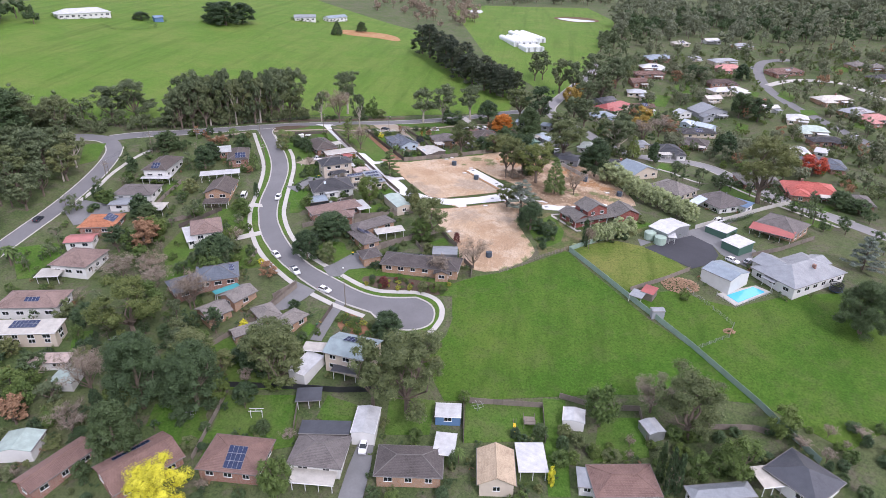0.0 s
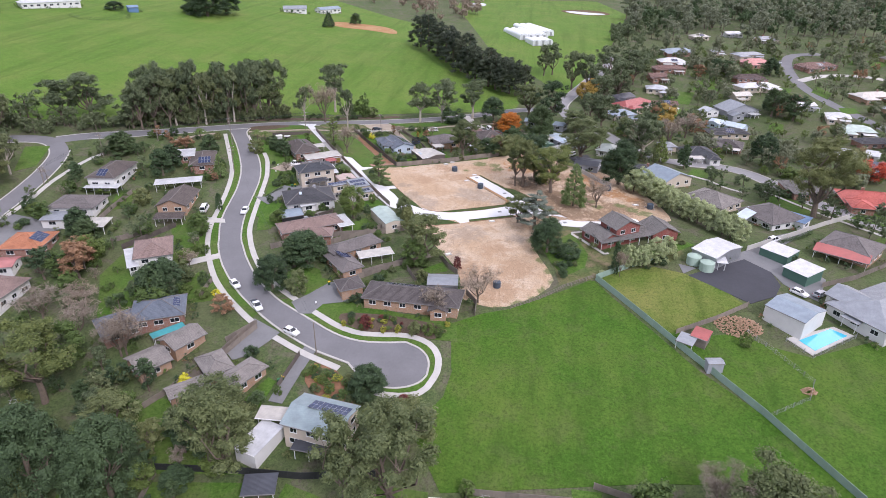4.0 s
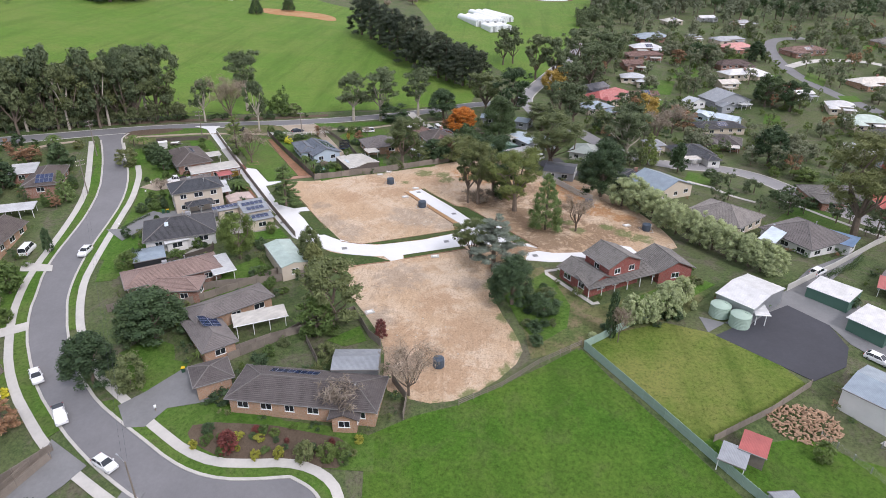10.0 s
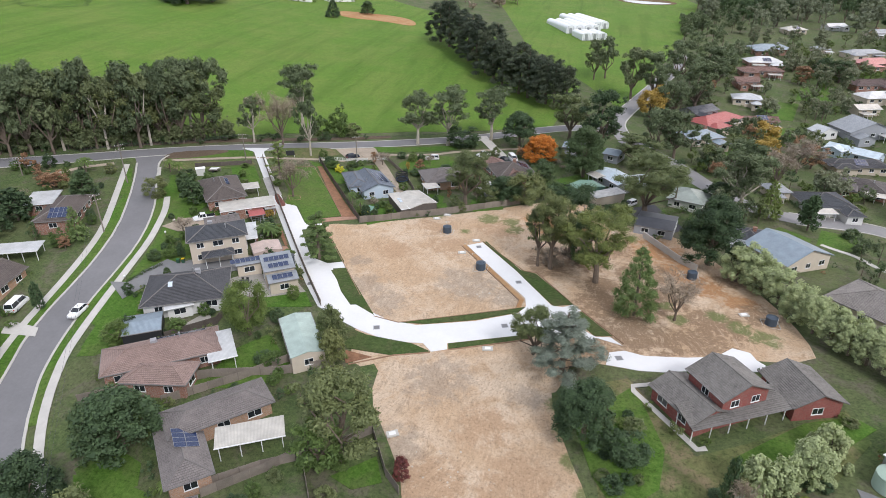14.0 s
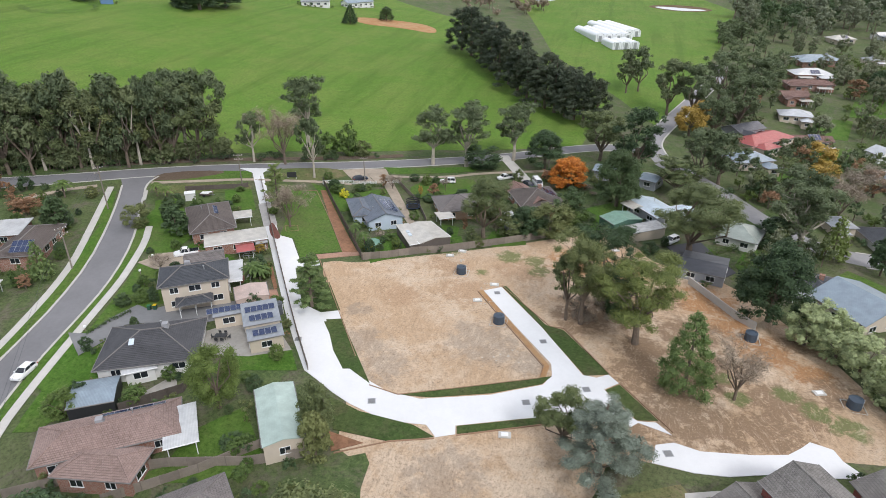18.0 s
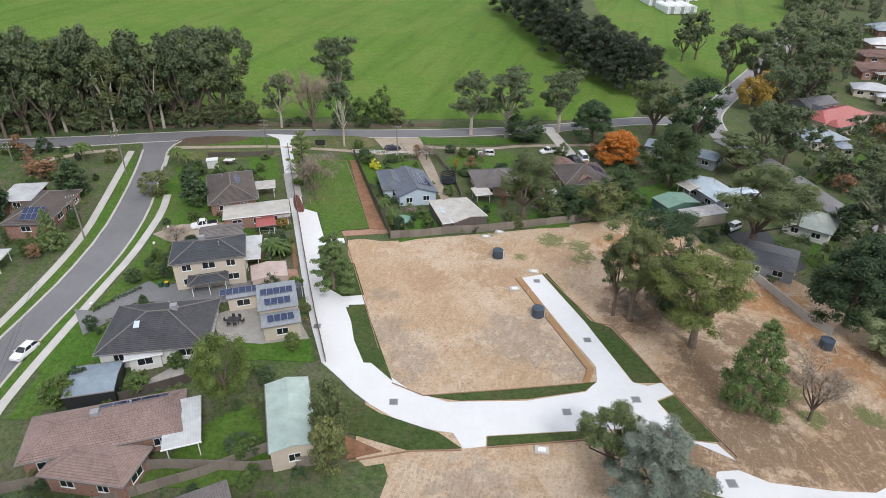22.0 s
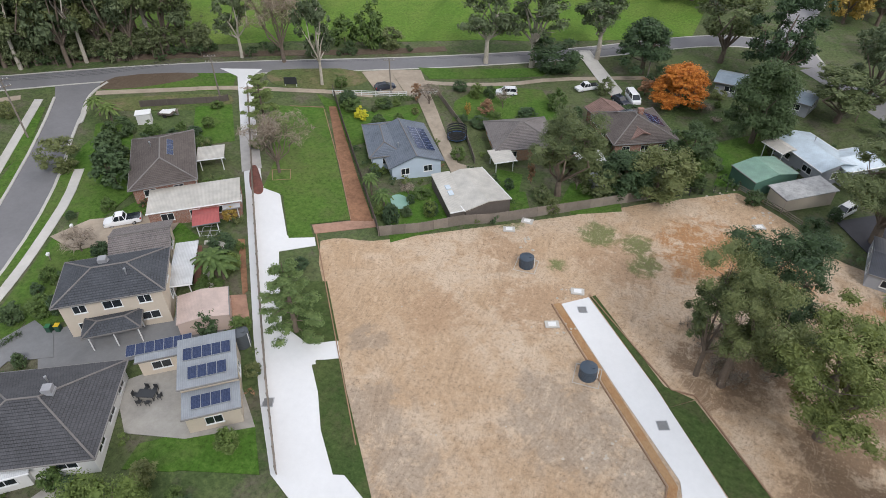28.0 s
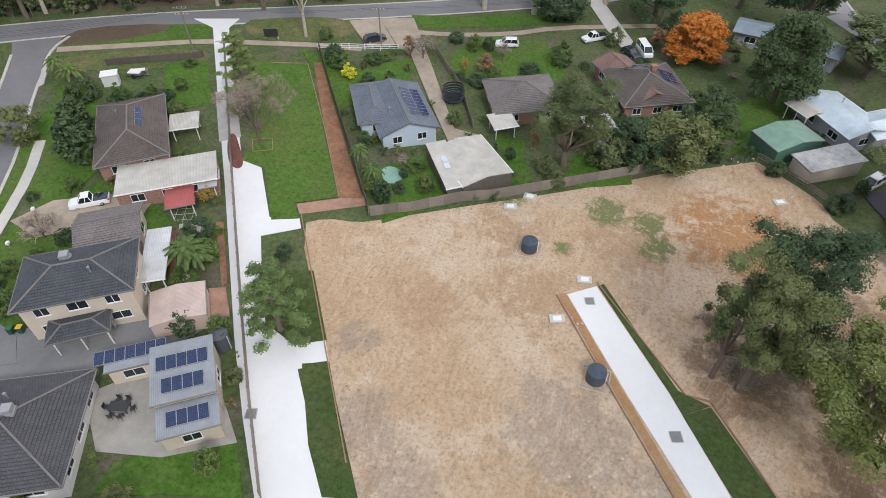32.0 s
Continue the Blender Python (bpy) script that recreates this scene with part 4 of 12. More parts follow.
TREE_MESH = {}
FORM_OF = {
    "gum": ("gum", "gum"), "tallgum": ("tallgum", "gum"), "olivegum": ("gum", "olive"), "round": ("round", "bright"), "darkround": ("dome", "dark"),
    "bush": ("bush", "bright"), "darkbush": ("bush", "dark"), "olivebush": ("bush", "olive"), "pine": ("windpine", "pine"), "cone": ("cone", "green_cedar"),
    "cypress": ("cone", "dark"), "column": ("column", "dark"), "cedar": ("cedar", "cedar"), "greencedar": ("cedar", "green_cedar"), "pale": ("puff", "pale"),
    "orange": ("dome", "orange"), "russet": ("gum", "russet"), "red": ("round", "red"), "yellow": ("bush", "yellow"), "golden": ("round", "golden"),
    "bare": ("bare", "twig"), "palm": ("palm", "bright"), "maroon": ("column", "maroon"), "broad": ("tallgum", "lime"), "opengum": ("tallgum", "olive"), "softtree": ("dome", "olive"), "darkmass": ("dome", "dark"), "goldbush": ("bush", "gold"), "darkgum": ("gum", "dark"),
}
TREE_WORDS = {
    "gum": ("tall grey-green gum tree with a clumped crown", "tree"), "tallgum": ("tall gum tree with a high thin crown", "tree"),
    "olivegum": ("spreading olive-green gum tree", "tree"), "round": ("round-headed leafy green garden tree", "tree"), "darkround": ("dense dark green garden tree", "tree"),
    "bush": ("clipped green garden shrub", "shrub"), "darkbush": ("dense dark green shrub", "shrub"), "olivebush": ("loose olive-green garden shrub", "shrub"),
    "pine": ("dark windbreak pine in a tall row", "tree"), "cone": ("light green young conifer with a pointed top", "tree"), "cypress": ("dark green conifer with a pointed top", "tree"),
    "column": ("narrow dark upright cypress", "tree"), "cedar": ("blue-grey cedar with drooping sprays", "tree"), "greencedar": ("green cedar with flat open sprays", "tree"),
    "pale": ("pale silvery green hedge tree", "tree"), "orange": ("autumn tree in bright orange leaf", "tree"), "russet": ("autumn tree with thin russet leaves", "tree"),
    "red": ("autumn tree in red leaf", "tree"), "yellow": ("bright yellow-leaved garden shrub", "shrub"), "golden": ("autumn tree in golden leaf", "tree"),
    "bare": ("leafless tree with fine grey branches", "tree"), "palm": ("palm with arching green fronds", "palm"), "maroon": ("slim maroon-leaved young tree", "tree"),
    "opengum": ("tall open-crowned gum tree with bare lower trunk", "tree"), "softtree": ("soft grey-green feathery garden tree", "tree"), "goldbush": ("clipped yellow-green garden shrub", "shrub"), "darkmass": ("broad dense dark green evergreen tree", "tree"),
    "broad": ("broad yellow-green spreading tree", "tree"), "darkgum": ("dark green spreading tree", "tree"),
}


def tree(kind, x, y, h, r, fine=0, label="", turn=None):
    form, leaf = FORM_OF[kind]
    rng = random.Random(int(x * 17.3 + y * 5.1))
    aim = 0.2 if leaf == "pale" else (0.46, 0.3, 0.18)[int(fine)]
    fine = next((k for k, leaf_size in enumerate((0.4, 0.25, 0.16, 0.105)) if leaf_size * r / 3.5 <= aim), 4)
    variant = rng.randrange((3, 4, 3, 2, 2)[fine])
    key = (form, leaf, variant, fine)
    if key not in TREE_MESH:
        tr, v, f = tree_shape(form, variant, fine)
        bark = PALEBARK if form == "tallgum" and leaf == "gum" else BARK
        TREE_MESH[key] = tr.mesh("trunk", bark, True), (np_mesh("crown", v, f, LEAVES[leaf]) if v is not None else None)
    words, cat = TREE_WORDS[kind]
    m = Matrix.Translation((x, y, land(x, y))) @ pose(0, 0, 0, 0, 0, rng.random() * 360) @ Matrix.Diagonal((r / 3.5, r / 3.5, h / 10, 1))
    ob = root(cat, m, label or words, cat, {"pine": "windbreak pines", "pale": "pale hedge trees"}.get(kind, ""))
    trunk, crown = TREE_MESH[key]
    put("trunk", trunk, ob)
    if crown:
        put("crown", crown, ob)
    return ob


def thicket(name, spots, leaf, size, label, category="woods", trunks=True, clumps=16):
    """Far trees that nobody could count: crowns of leaf sprays on trunks, joined. spots: x, y, height, radius."""
    rng = np.random.default_rng(len(spots) + 5)
    vs, fs, n = [], [], 0
    tr = Build()
    for x, y, h, r in spots:
        z = land(x, y)
        cl = []
        lean, low = rng.normal(size=2) * r * 0.15, 0.55 + 0.12 * rng.random()
        for k in range(clumps):
            d = rng.normal(size=3)
            d *= (0.6 + 0.5 * rng.random()) / np.linalg.norm(d)
            c = np.array((x + d[0] * r * 0.8 + lean[0], y + d[1] * r * 0.8 + lean[1], z + h * (low + 0.36 * d[2])))
            cl.append((c, r * (0.2 + 0.22 * rng.random())))
        v, f = leaf_cloud(rng, cl, 34 / max(r / 3.5, 0.3) ** 2, size * 0.85 * r / 3.5, 0.6, 0.8, core=0 if leaf == "twig" else 3)
        vs.append(v)
        fs.append(f + n)
        n += len(v)
        if trunks:
            tr.tube([(x, y, z - 0.5), (x, y, z + h * 0.6)], [r * 0.07, r * 0.04], 4, False)
    ob = put(name, np_mesh(name, np.concatenate(vs), np.concatenate(fs), LEAVES[leaf]))
    tagged(ob, label, category, "", "stuff")
    if trunks:
        put("trunks", tr.mesh("trunks", BARK), ob)
    return ob


def clear_of(x, y, margin):
    """Whether a spot is off every house and road so far."""
    for cx, cy, rot, w, d in HOUSES:
        if abs(x - cx) + abs(y - cy) < 60:
            c, s = math.cos(-rot), math.sin(-rot)
            u, v = (x - cx) * c - (y - cy) * s, (x - cx) * s + (y - cy) * c
            if abs(u) < w / 2 + margin and abs(v) < d / 2 + margin:
                return False
    return all((x - px) ** 2 + (y - py) ** 2 > (wd / 2 + margin) ** 2 for px, py, wd in ROADS)


def wood(name, outline, count, hs, rs, leaf, size, label):
    rng = random.Random(count)
    xs, ys = [p[0] for p in outline], [p[1] for p in outline]
    spots, tries = [], 0
    while len(spots) < count and tries < count * 40:
        tries += 1
        x, y, r = rng.uniform(min(xs), max(xs)), rng.uniform(min(ys), max(ys)), rng.uniform(*rs)
        if inside(x, y, outline) and clear_of(x, y, r * 0.75):
            spots.append((x, y, rng.uniform(*hs), r))
    return thicket(name, spots, leaf, size, label)


def garden_beds(leaf, label, seed, share, rs):
    """Low planting along the walls of the houses."""
    rng = random.Random(seed)
    spots = []
    for cx, cy, rot, w, d in list(HOUSES):
        if min(w, d) < 5:
            continue
        c, s = math.cos(rot), math.sin(rot)
        for side in range(4):
            ln, off = (w, d / 2) if side % 2 == 0 else (d, w / 2)
            for k in range(int(ln / 1.6)):
                if rng.random() > share:
                    continue
                r = rng.uniform(*rs)
                u, v = -ln / 2 + (k + rng.random()) * 1.6, off + r * 0.7 + rng.random() * 1.2
                u, v = ((u, -v), (v, u), (u, v), (-v, u))[side]
                x, y = cx + u * c - v * s, cy + u * s + v * c
                if clear_of(x, y, 0.3) and not any(inside(x, y, o) for o in HARD):
                    spots.append((x, y, r * rng.uniform(1.0, 1.9), r))
    thicket("garden_bed", spots, leaf, 0.42, label, "planting", False, 7)


# ---- fences ----
def strip(bl, profile, z0, tops, thick):
    """One upright sheet with a folded profile, front and back."""
    n0 = len(bl.v)
    for (x, y), t in zip(profile, tops):
        bl.v += [(x, y, z0), (x, y, t), (x, thick, t), (x, thick, z0)]
    for i in range(len(profile) - 1):
        a, b = n0 + 4 * i, n0 + 4 * (i + 1)
        for p, q in ((0, 1), (1, 2), (2, 3)):
            bl.f.append((a + p, b + p, b + q, a + q))
            bl.uv += [(profile[i][0], 0), (profile[i + 1][0], 0), (profile[i + 1][0], 1), (profile[i][0], 1)]


PANELS = {}


def fence_panel(kind, h, mat):
    key = (kind, h, mat.name)
    if key not in PANELS:
        bl = Build()
        rng = random.Random(3)
        if kind == "paling":
            pr = [(-1.2, 0.02)]
            for i in range(18):
                x, dep = -1.2 + i * 2.4 / 18, rng.uniform(-0.025, -0.01)
                pr += [(x + 0.008, dep), (x + 0.125, dep), (x + 0.133, 0.012)]
            strip(bl, pr, -0.15, [h + rng.uniform(-0.03, 0.04) for _ in pr], 0.03)
        elif kind == "sheet":
            pr = [(-1.2 + i * 0.1, -0.035 if i % 2 else 0.0) for i in range(25)]
            strip(bl, pr, -0.15, [h] * 25, 0.03)
        elif kind == "rail":
            for z in (0.35, 0.72, 1.08):
                bl.box(-1.2, -0.02, z, 1.2, 0.02, z + 0.12)
            bl.box(-0.04, -0.025, 0.3, 0.04, 0.025, 1.22)
        elif kind == "mesh":
            for i in range(13):
                bl.box(-1.2 + i * 0.2 - 0.006, -0.006, 0, -1.2 + i * 0.2 + 0.006, 0.006, h)
            for k in range(5):
                bl.box(-1.2, -0.006, h * k / 4 - 0.006, 1.2, 0.006, h * k / 4 + 0.006)
        elif kind == "wall":
            bl.box(-1.2, -0.07, -0.2, 1.2, 0.07, h).box(-1.2, -0.1, h, 1.2, 0.1, h + 0.06)
        PANELS[key] = bl.mesh("panel", mat)
        pb = Build()
        pb.box(-0.055, -0.055, -0.3, 0.055, 0.055, h + 0.08)
        PANELS[key + ("post",)] = pb.mesh("post", mat)
    return PANELS[key], PANELS[key + ("post",)]


def fence(pts, kind="paling", h=1.7, mat=None, label="weathered grey timber paling fence", name="fence", group=""):
    mat = mat or TIMBER
    me, pm = fence_panel(kind, h, mat)
    x0, y0 = pts[0]
    ob = root(name, Matrix.Translation((x0, y0, land(x0, y0))), label, "fence", group)
    inv = ob.matrix_basis.inverted()
    for (ax, ay), (bx, by) in zip(pts, pts[1:]):
        ln = math.hypot(bx - ax, by - ay)
        n = max(1, round(ln / 2.4))
        for k in range(n):
            p = Vector((ax + (bx - ax) * k / n, ay + (by - ay) * k / n, 0))
            q = Vector((ax + (bx - ax) * (k + 1) / n, ay + (by - ay) * (k + 1) / n, 0))
            p.z, q.z = land(p.x, p.y), land(q.x, q.y)
            d = q - p
            flat = math.hypot(d.x, d.y)
            m = Matrix.Translation((p + q) / 2) @ pose(0, 0, 0, 0, 0, math.degrees(math.atan2(d.y, d.x))) @ pose(0, 0, 0, 0, -math.degrees(math.atan2(d.z, flat)), 0)
            put("panel", me, ob, inv @ m @ Matrix.Diagonal((d.length / 2.4, 1, 1, 1)))
            put("post", pm, ob, inv @ Matrix.Translation(p))
        put("post", pm, ob, inv @ Matrix.Translation((bx, by, land(bx, by))))
    return ob


# ---- vehicles ----
def loft(bl, sections):
    """Joins closed cross sections of equal count."""
    for s, t in zip(sections, sections[1:]):
        k = len(s)
        for i in range(k):
            bl.face([s[i], s[(i + 1) % k], t[(i + 1) % k], t[i]])
    bl.face(sections[0][::-1])
    bl.face(sections[-1])


CAR = {}


def car(x, y, rot, paint, kind="hatch", label="parked car", name="car"):
    """kind: hatch, wagon, van, ute. Faces its own +x."""
    L, W, Hh = {"hatch": (4.4, 1.8, 1.5), "wagon": (4.6, 1.86, 1.68), "van": (5.1, 1.95, 2.1), "ute": (5.2, 1.88, 1.75)}[kind]
    m = Matrix.Translation((x, y, land(x, y) + 0.03)) @ pose(0, 0, 0, 0, 0, rot)
    ob = root(name, m, label, "car" if kind != "van" else "van", "parked vehicles")
    key = (kind, paint.name)
    if key not in CAR:
        body, glass, lamp, rear = Build(), Build(), Build(), Build()
        hood = 0.92 if kind != "van" else 1.15
        belt = hood + 0.05

        def sec(px, half, z0, z1, tuck=0.06):
            return [(px, -half, z0), (px, half, z0), (px, half + 0.02, (z0 + z1) / 2), (px, half - tuck, z1), (px, -half + tuck, z1), (px, -half - 0.02, (z0 + z1) / 2)]

        xs = [-L / 2, -L / 2 + 0.15, -L / 4, 0, L / 4, L / 2 - 0.35, L / 2 - 0.08, L / 2]
        loft(body, [sec(px, W / 2 * (0.86 if i in (0, 7) else 0.94 if i in (1, 6) else 1) - 0.02, 0.28 if 0 < i < 7 else 0.4, (belt if i < 5 else hood - 0.08 if i == 5 else hood - 0.18 if i == 6 else 0.72) if i else belt - 0.15) for i, px in enumerate(xs)])
        if kind == "ute":
            c0, c1, r0, r1 = -0.5, 1.35, -0.25, 0.75
        elif kind == "van":
            c0, c1, r0, r1 = -L / 2 + 0.05, L / 2 - 0.55, -L / 2 + 0.15, L / 2 - 1.3
        else:
            c0, c1, r0, r1 = -L / 2 + 0.12, L / 2 - 1.15, -L / 2 + (0.75 if kind == "hatch" else 0.45), L / 2 - 2.0
        hw, rw = W / 2 - 0.09, W / 2 - 0.26
        loft(glass, [[(c0, -hw, belt - 0.05), (c1, -hw, belt - 0.05), (c1, hw, belt - 0.05), (c0, hw, belt - 0.05)], [(r0, -rw, Hh - 0.06), (r1, -rw, Hh - 0.06), (r1, rw, Hh - 0.06), (r0, rw, Hh - 0.06)]])
        loft(body, [[(r0 - 0.03, -rw - 0.03, Hh - 0.07), (r1 + 0.03, -rw - 0.03, Hh - 0.07), (r1 + 0.03, rw + 0.03, Hh - 0.07), (r0 - 0.03, rw + 0.03, Hh - 0.07)], [(r0 + 0.08, -rw + 0.08, Hh), (r1 - 0.1, -rw + 0.08, Hh), (r1 - 0.1, rw - 0.08, Hh), (r0 + 0.08, rw - 0.08, Hh)]])
        for s in (-1, 1):
            for (bx, bz), (tx, tz) in (((c1, belt), (r1, Hh - 0.05)), ((c0, belt), (r0, Hh - 0.05)), (((c0 + c1) / 2 - 0.1, belt), ((r0 + r1) / 2 - 0.1, Hh - 0.05))):
                body.beam((bx, s * hw, bz - 0.06), (tx, s * rw, tz), 0.07, 0.07)
            body.box(c1 - 0.35, s * (W / 2 + 0.06) - 0.09, belt, c1 - 0.2, s * (W / 2 + 0.06) + 0.09, belt + 0.13)
        if kind == "ute":
            glass.box(-L / 2 + 0.12, -W / 2 + 0.12, belt - 0.02, -0.62, W / 2 - 0.12, belt + 0.02)
        lamp.box(-0.22, -0.18, 0.62, -0.03, 0.16, 0.76)
        rear.box(0.0, -0.1, 0.7, 0.18, 0.1, 0.92)
        ty, ri = Build(), Build()
        ty.tube([(0, -0.11, 0), (0, 0.11, 0)], 0.33, 14)
        ri.tube([(0, -0.12, 0), (0, 0.12, 0)], 0.2, 10)
        CAR[key] = body.mesh("body", paint), glass.mesh("cabin_glass", GLASS), lamp.mesh("headlight", STEEL), rear.mesh("tail_light", plain("tail_red", (0.4, 0.02, 0.02), 0.3)), ty.mesh("wheel", RUBBER), ri.mesh("rim", STEEL)
    b, gl, lp, rr, ty, ri = CAR[key]
    put("body", b, ob)
    put("cabin_glass", gl, ob)
    for s in (-1, 1):
        put("headlight", lp, ob, Matrix.Translation((L / 2, s * (W / 2 - 0.2), 0)))
        put("tail_light", rr, ob, Matrix.Translation((-L / 2, s * (W / 2 - 0.16), 0)))
    for sx in (-1, 1):
        for sy in (-1, 1):
            wl = put("wheel", ty, ob, Matrix.Translation((sx * L * 0.29, sy * (W / 2 - 0.13), 0.33)))
            put("rim", ri, wl)
    return ob


# ---- street things ----
def power_pole(x, y, h=10.5, rot=0, arms=2, label="grey timber power pole with crossarms"):
    z = land(x, y)
    ob = root("power_pole", Matrix.Translation((x, y, z)) @ pose(0, 0, 0, 0, 0, rot), label, "pole", "power poles along the streets")
    b = Build()
    b.tube([(0, 0, -0.5), (0, 0, h)], [0.17, 0.11], 8)
    put("post", b.mesh("post", TIMBER), ob)
    for k in range(arms):
        a = Build()
        zz = h - 0.35 - k * 1.1
        a.box(-1.15, -0.2, zz - 0.06, 1.15, -0.1, zz + 0.06)
        arm = put("crossarm", a.mesh("crossarm", TIMBER), ob)
        for px in (-1.0, -0.4, 0.4, 1.0):
            c = Build()
            c.tube([(px, -0.15, zz + 0.06), (px, -0.15, zz + 0.26)], 0.05, 6)
            put("insulator", c.mesh("insulator", WHITE), arm)
    return ob


def wires(a, b, za, zb, offs=(-1.0, -0.4, 0.4, 1.0), sag=0.8, name="power_line", r=0.018):
    (ax, ay), (bx, by) = a, b
    d = Vector((bx - ax, by - ay, 0)).normalized()
    s = Vector((-d.y, d.x, 0))
    ob = root(name, Matrix.Translation((ax, ay, land(ax, ay) + za)), "thin black overhead power wires between poles", "power line")
    base = Vector((ax, ay, land(ax, ay) + za))
    for o in offs:
        bl = Build()
        p, q = Vector((ax, ay, land(ax, ay) + za)) + s * o, Vector((bx, by, land(bx, by) + zb)) + s * o
        pts = []
        for k in range(13):
            u = k / 12
            w = p.lerp(q, u)
            w.z -= sag * 4 * u * (1 - u)
            pts.append(w - base)
        bl.tube(pts, r, 4)
        put("wire", bl.mesh("wire", DARKMETAL), ob)
    return ob


def street_lamp(x, y, h=7.5, rot=0):
    ob = root("street_lamp", Matrix.Translation((x, y, land(x, y))) @ pose(0, 0, 0, 0, 0, rot), "tall timber lamp pole with an outreach arm", "street lamp")
    b, a, l = Build(), Build(), Build()
    b.tube([(0, 0, -0.4), (0, 0, h)], [0.15, 0.1], 8)
    a.tube([(0, 0, h - 0.4), (0.8, 0, h + 0.05), (1.7, 0, h + 0.15)], 0.035, 6)
    l.box(1.55, -0.1, h + 0.08, 2.1, 0.1, h + 0.2)
    put("post", b.mesh("post", TIMBER), ob)
    arm = put("arm", a.mesh("arm", STEEL), ob)
    put("lantern", l.mesh("lantern", STEEL), arm)
    return ob


def water_tank(x, y, r, h, mat, label, pad=False):
    ob = root("water_tank", Matrix.Translation((x, y, land(x, y))), label, "water tank", "water tanks")
    b, l, p = Build(), Build(), Build()
    prof = [(r * (1.0 if k % 2 else 0.975), h * k / 16) for k in range(17)] + [(r * 0.99, h), (r * 0.6, h + r * 0.14), (0.3, h + r * 0.25), (0.05, h + r * 0.27)]
    b.tube([(0, 0, z) for _, z in prof], [q for q, _ in prof], 24)
    put("shell", b.mesh("shell", mat), ob)
    l.tube([(r * 0.45, 0, h + r * 0.1), (r * 0.45, 0, h + r * 0.26)], 0.26, 12)
    put("lid", l.mesh("lid", mat), ob)
    p.tube([(r + 0.08, 0, 0), (r + 0.08, 0, h)], 0.05, 6)
    put("pipe", p.mesh("pipe", WHITE), ob)
    if pad:
        e = Build()
        s = r + 0.45
        for ax, ay, bx, by in ((-s, -s, s, -s), (s, -s, s, s), (s, s, -s, s), (-s, s, -s, -s)):
            e.beam((ax, ay, 0.05), (bx, by, 0.05), 0.1, 0.16)
        put("edging", e.mesh("edging", plain("pale_timber", (0.5, 0.46, 0.4), 0.8)), ob)
    return ob


GROUPS = {"pit_lid": "drain covers in the new driveway", "wheelie_bin": "wheelie bins", "concrete_slab": "pit slabs on the lot", "letterbox": "letterboxes", "clothes_line": "clothes lines"}


def boxy(name, x, y, rot, parts, label, category, z=None):
    """A small thing out of named box parts: name -> (boxes, material)."""
    ob = root(name, Matrix.Translation((x, y, land(x, y) if z is None else z)) @ pose(0, 0, 0, 0, 0, rot), label, category, GROUPS.get(name, ""))
    for pn, (boxes, mat) in parts:
        b = Build()
        for q in boxes:
            b.box(*q)
        put(pn, b.mesh(pn, mat), ob)
    return ob


def hedge(line, w, h, leaf, label, size=0.16):
    """A clipped hedge along a line: leaf sprays on a boxy core."""
    rng = np.random.default_rng(int(abs(line[0][0]) * 10))
    cl = []
    for (ax, ay), (bx, by) in zip(line, line[1:]):
        n = max(1, int(math.hypot(bx - ax, by - ay) / (w * 0.6)))
        for k in range(n):
            x, y = ax + (bx - ax) * k / n, ay + (by - ay) * k / n
            z = land(x, y)
            for zz in np.arange(h * 0.3, h * 0.9, w * 0.5):
                cl.append((np.array((x, y, z + zz)), w * 0.55))
    v, f = leaf_cloud(rng, cl, 90 / w, size, 0.5, 1.0)
    v[:, 2] = np.minimum(v[:, 2], np.array([land(p[0], p[1]) + h for p in v[::40]]).repeat(40)[: len(v)])
    ob = put("hedge", np_mesh("hedge", v, f, LEAVES[leaf]))
    return tagged(ob, label, "hedge")


def trampoline(x, y, r):
    ob = root("trampoline", Matrix.Translation((x, y, land(x, y))), "round trampoline with a dark blue safety net", "trampoline")
    blue = plain("trampoline_blue", (0.06, 0.13, 0.28), 0.6, vary=0.15)
    p, m = Build(), Build()
    ring = [(math.cos(a) * r, math.sin(a) * r) for a in (6.28319 * k / 20 for k in range(20))]
    inner = [(a * 0.84, b * 0.84) for a, b in ring]
    for k in range(20):
        j = (k + 1) % 20
        p.face([(*ring[k], 0.85), (*ring[j], 0.85), (*inner[j], 0.9), (*inner[k], 0.9)])
        p.face([(*ring[k], 0.7), (*ring[j], 0.7), (*ring[j], 0.85), (*ring[k], 0.85)])
    m.face([(*q, 0.86) for q in inner])
    put("pad", p.mesh("pad", blue), ob)
    put("mat", m.mesh("mat", RUBBER), ob)
    for k in range(0, 20, 4):
        b = Build()
        b.tube([(*ring[k], -0.1), (*ring[k], 2.6)], 0.03, 5)
        pole = put("pole", b.mesh("pole", DARKMETAL), ob)
    n = Build()
    for k in range(20):
        j = (k + 1) % 20
        for z in (0.95, 1.45, 1.95, 2.45):
            n.beam((*ring[k], z), (*ring[j], z), 0.015, 0.3)
    put("net", n.mesh("net", DARKMETAL), ob)
    return ob


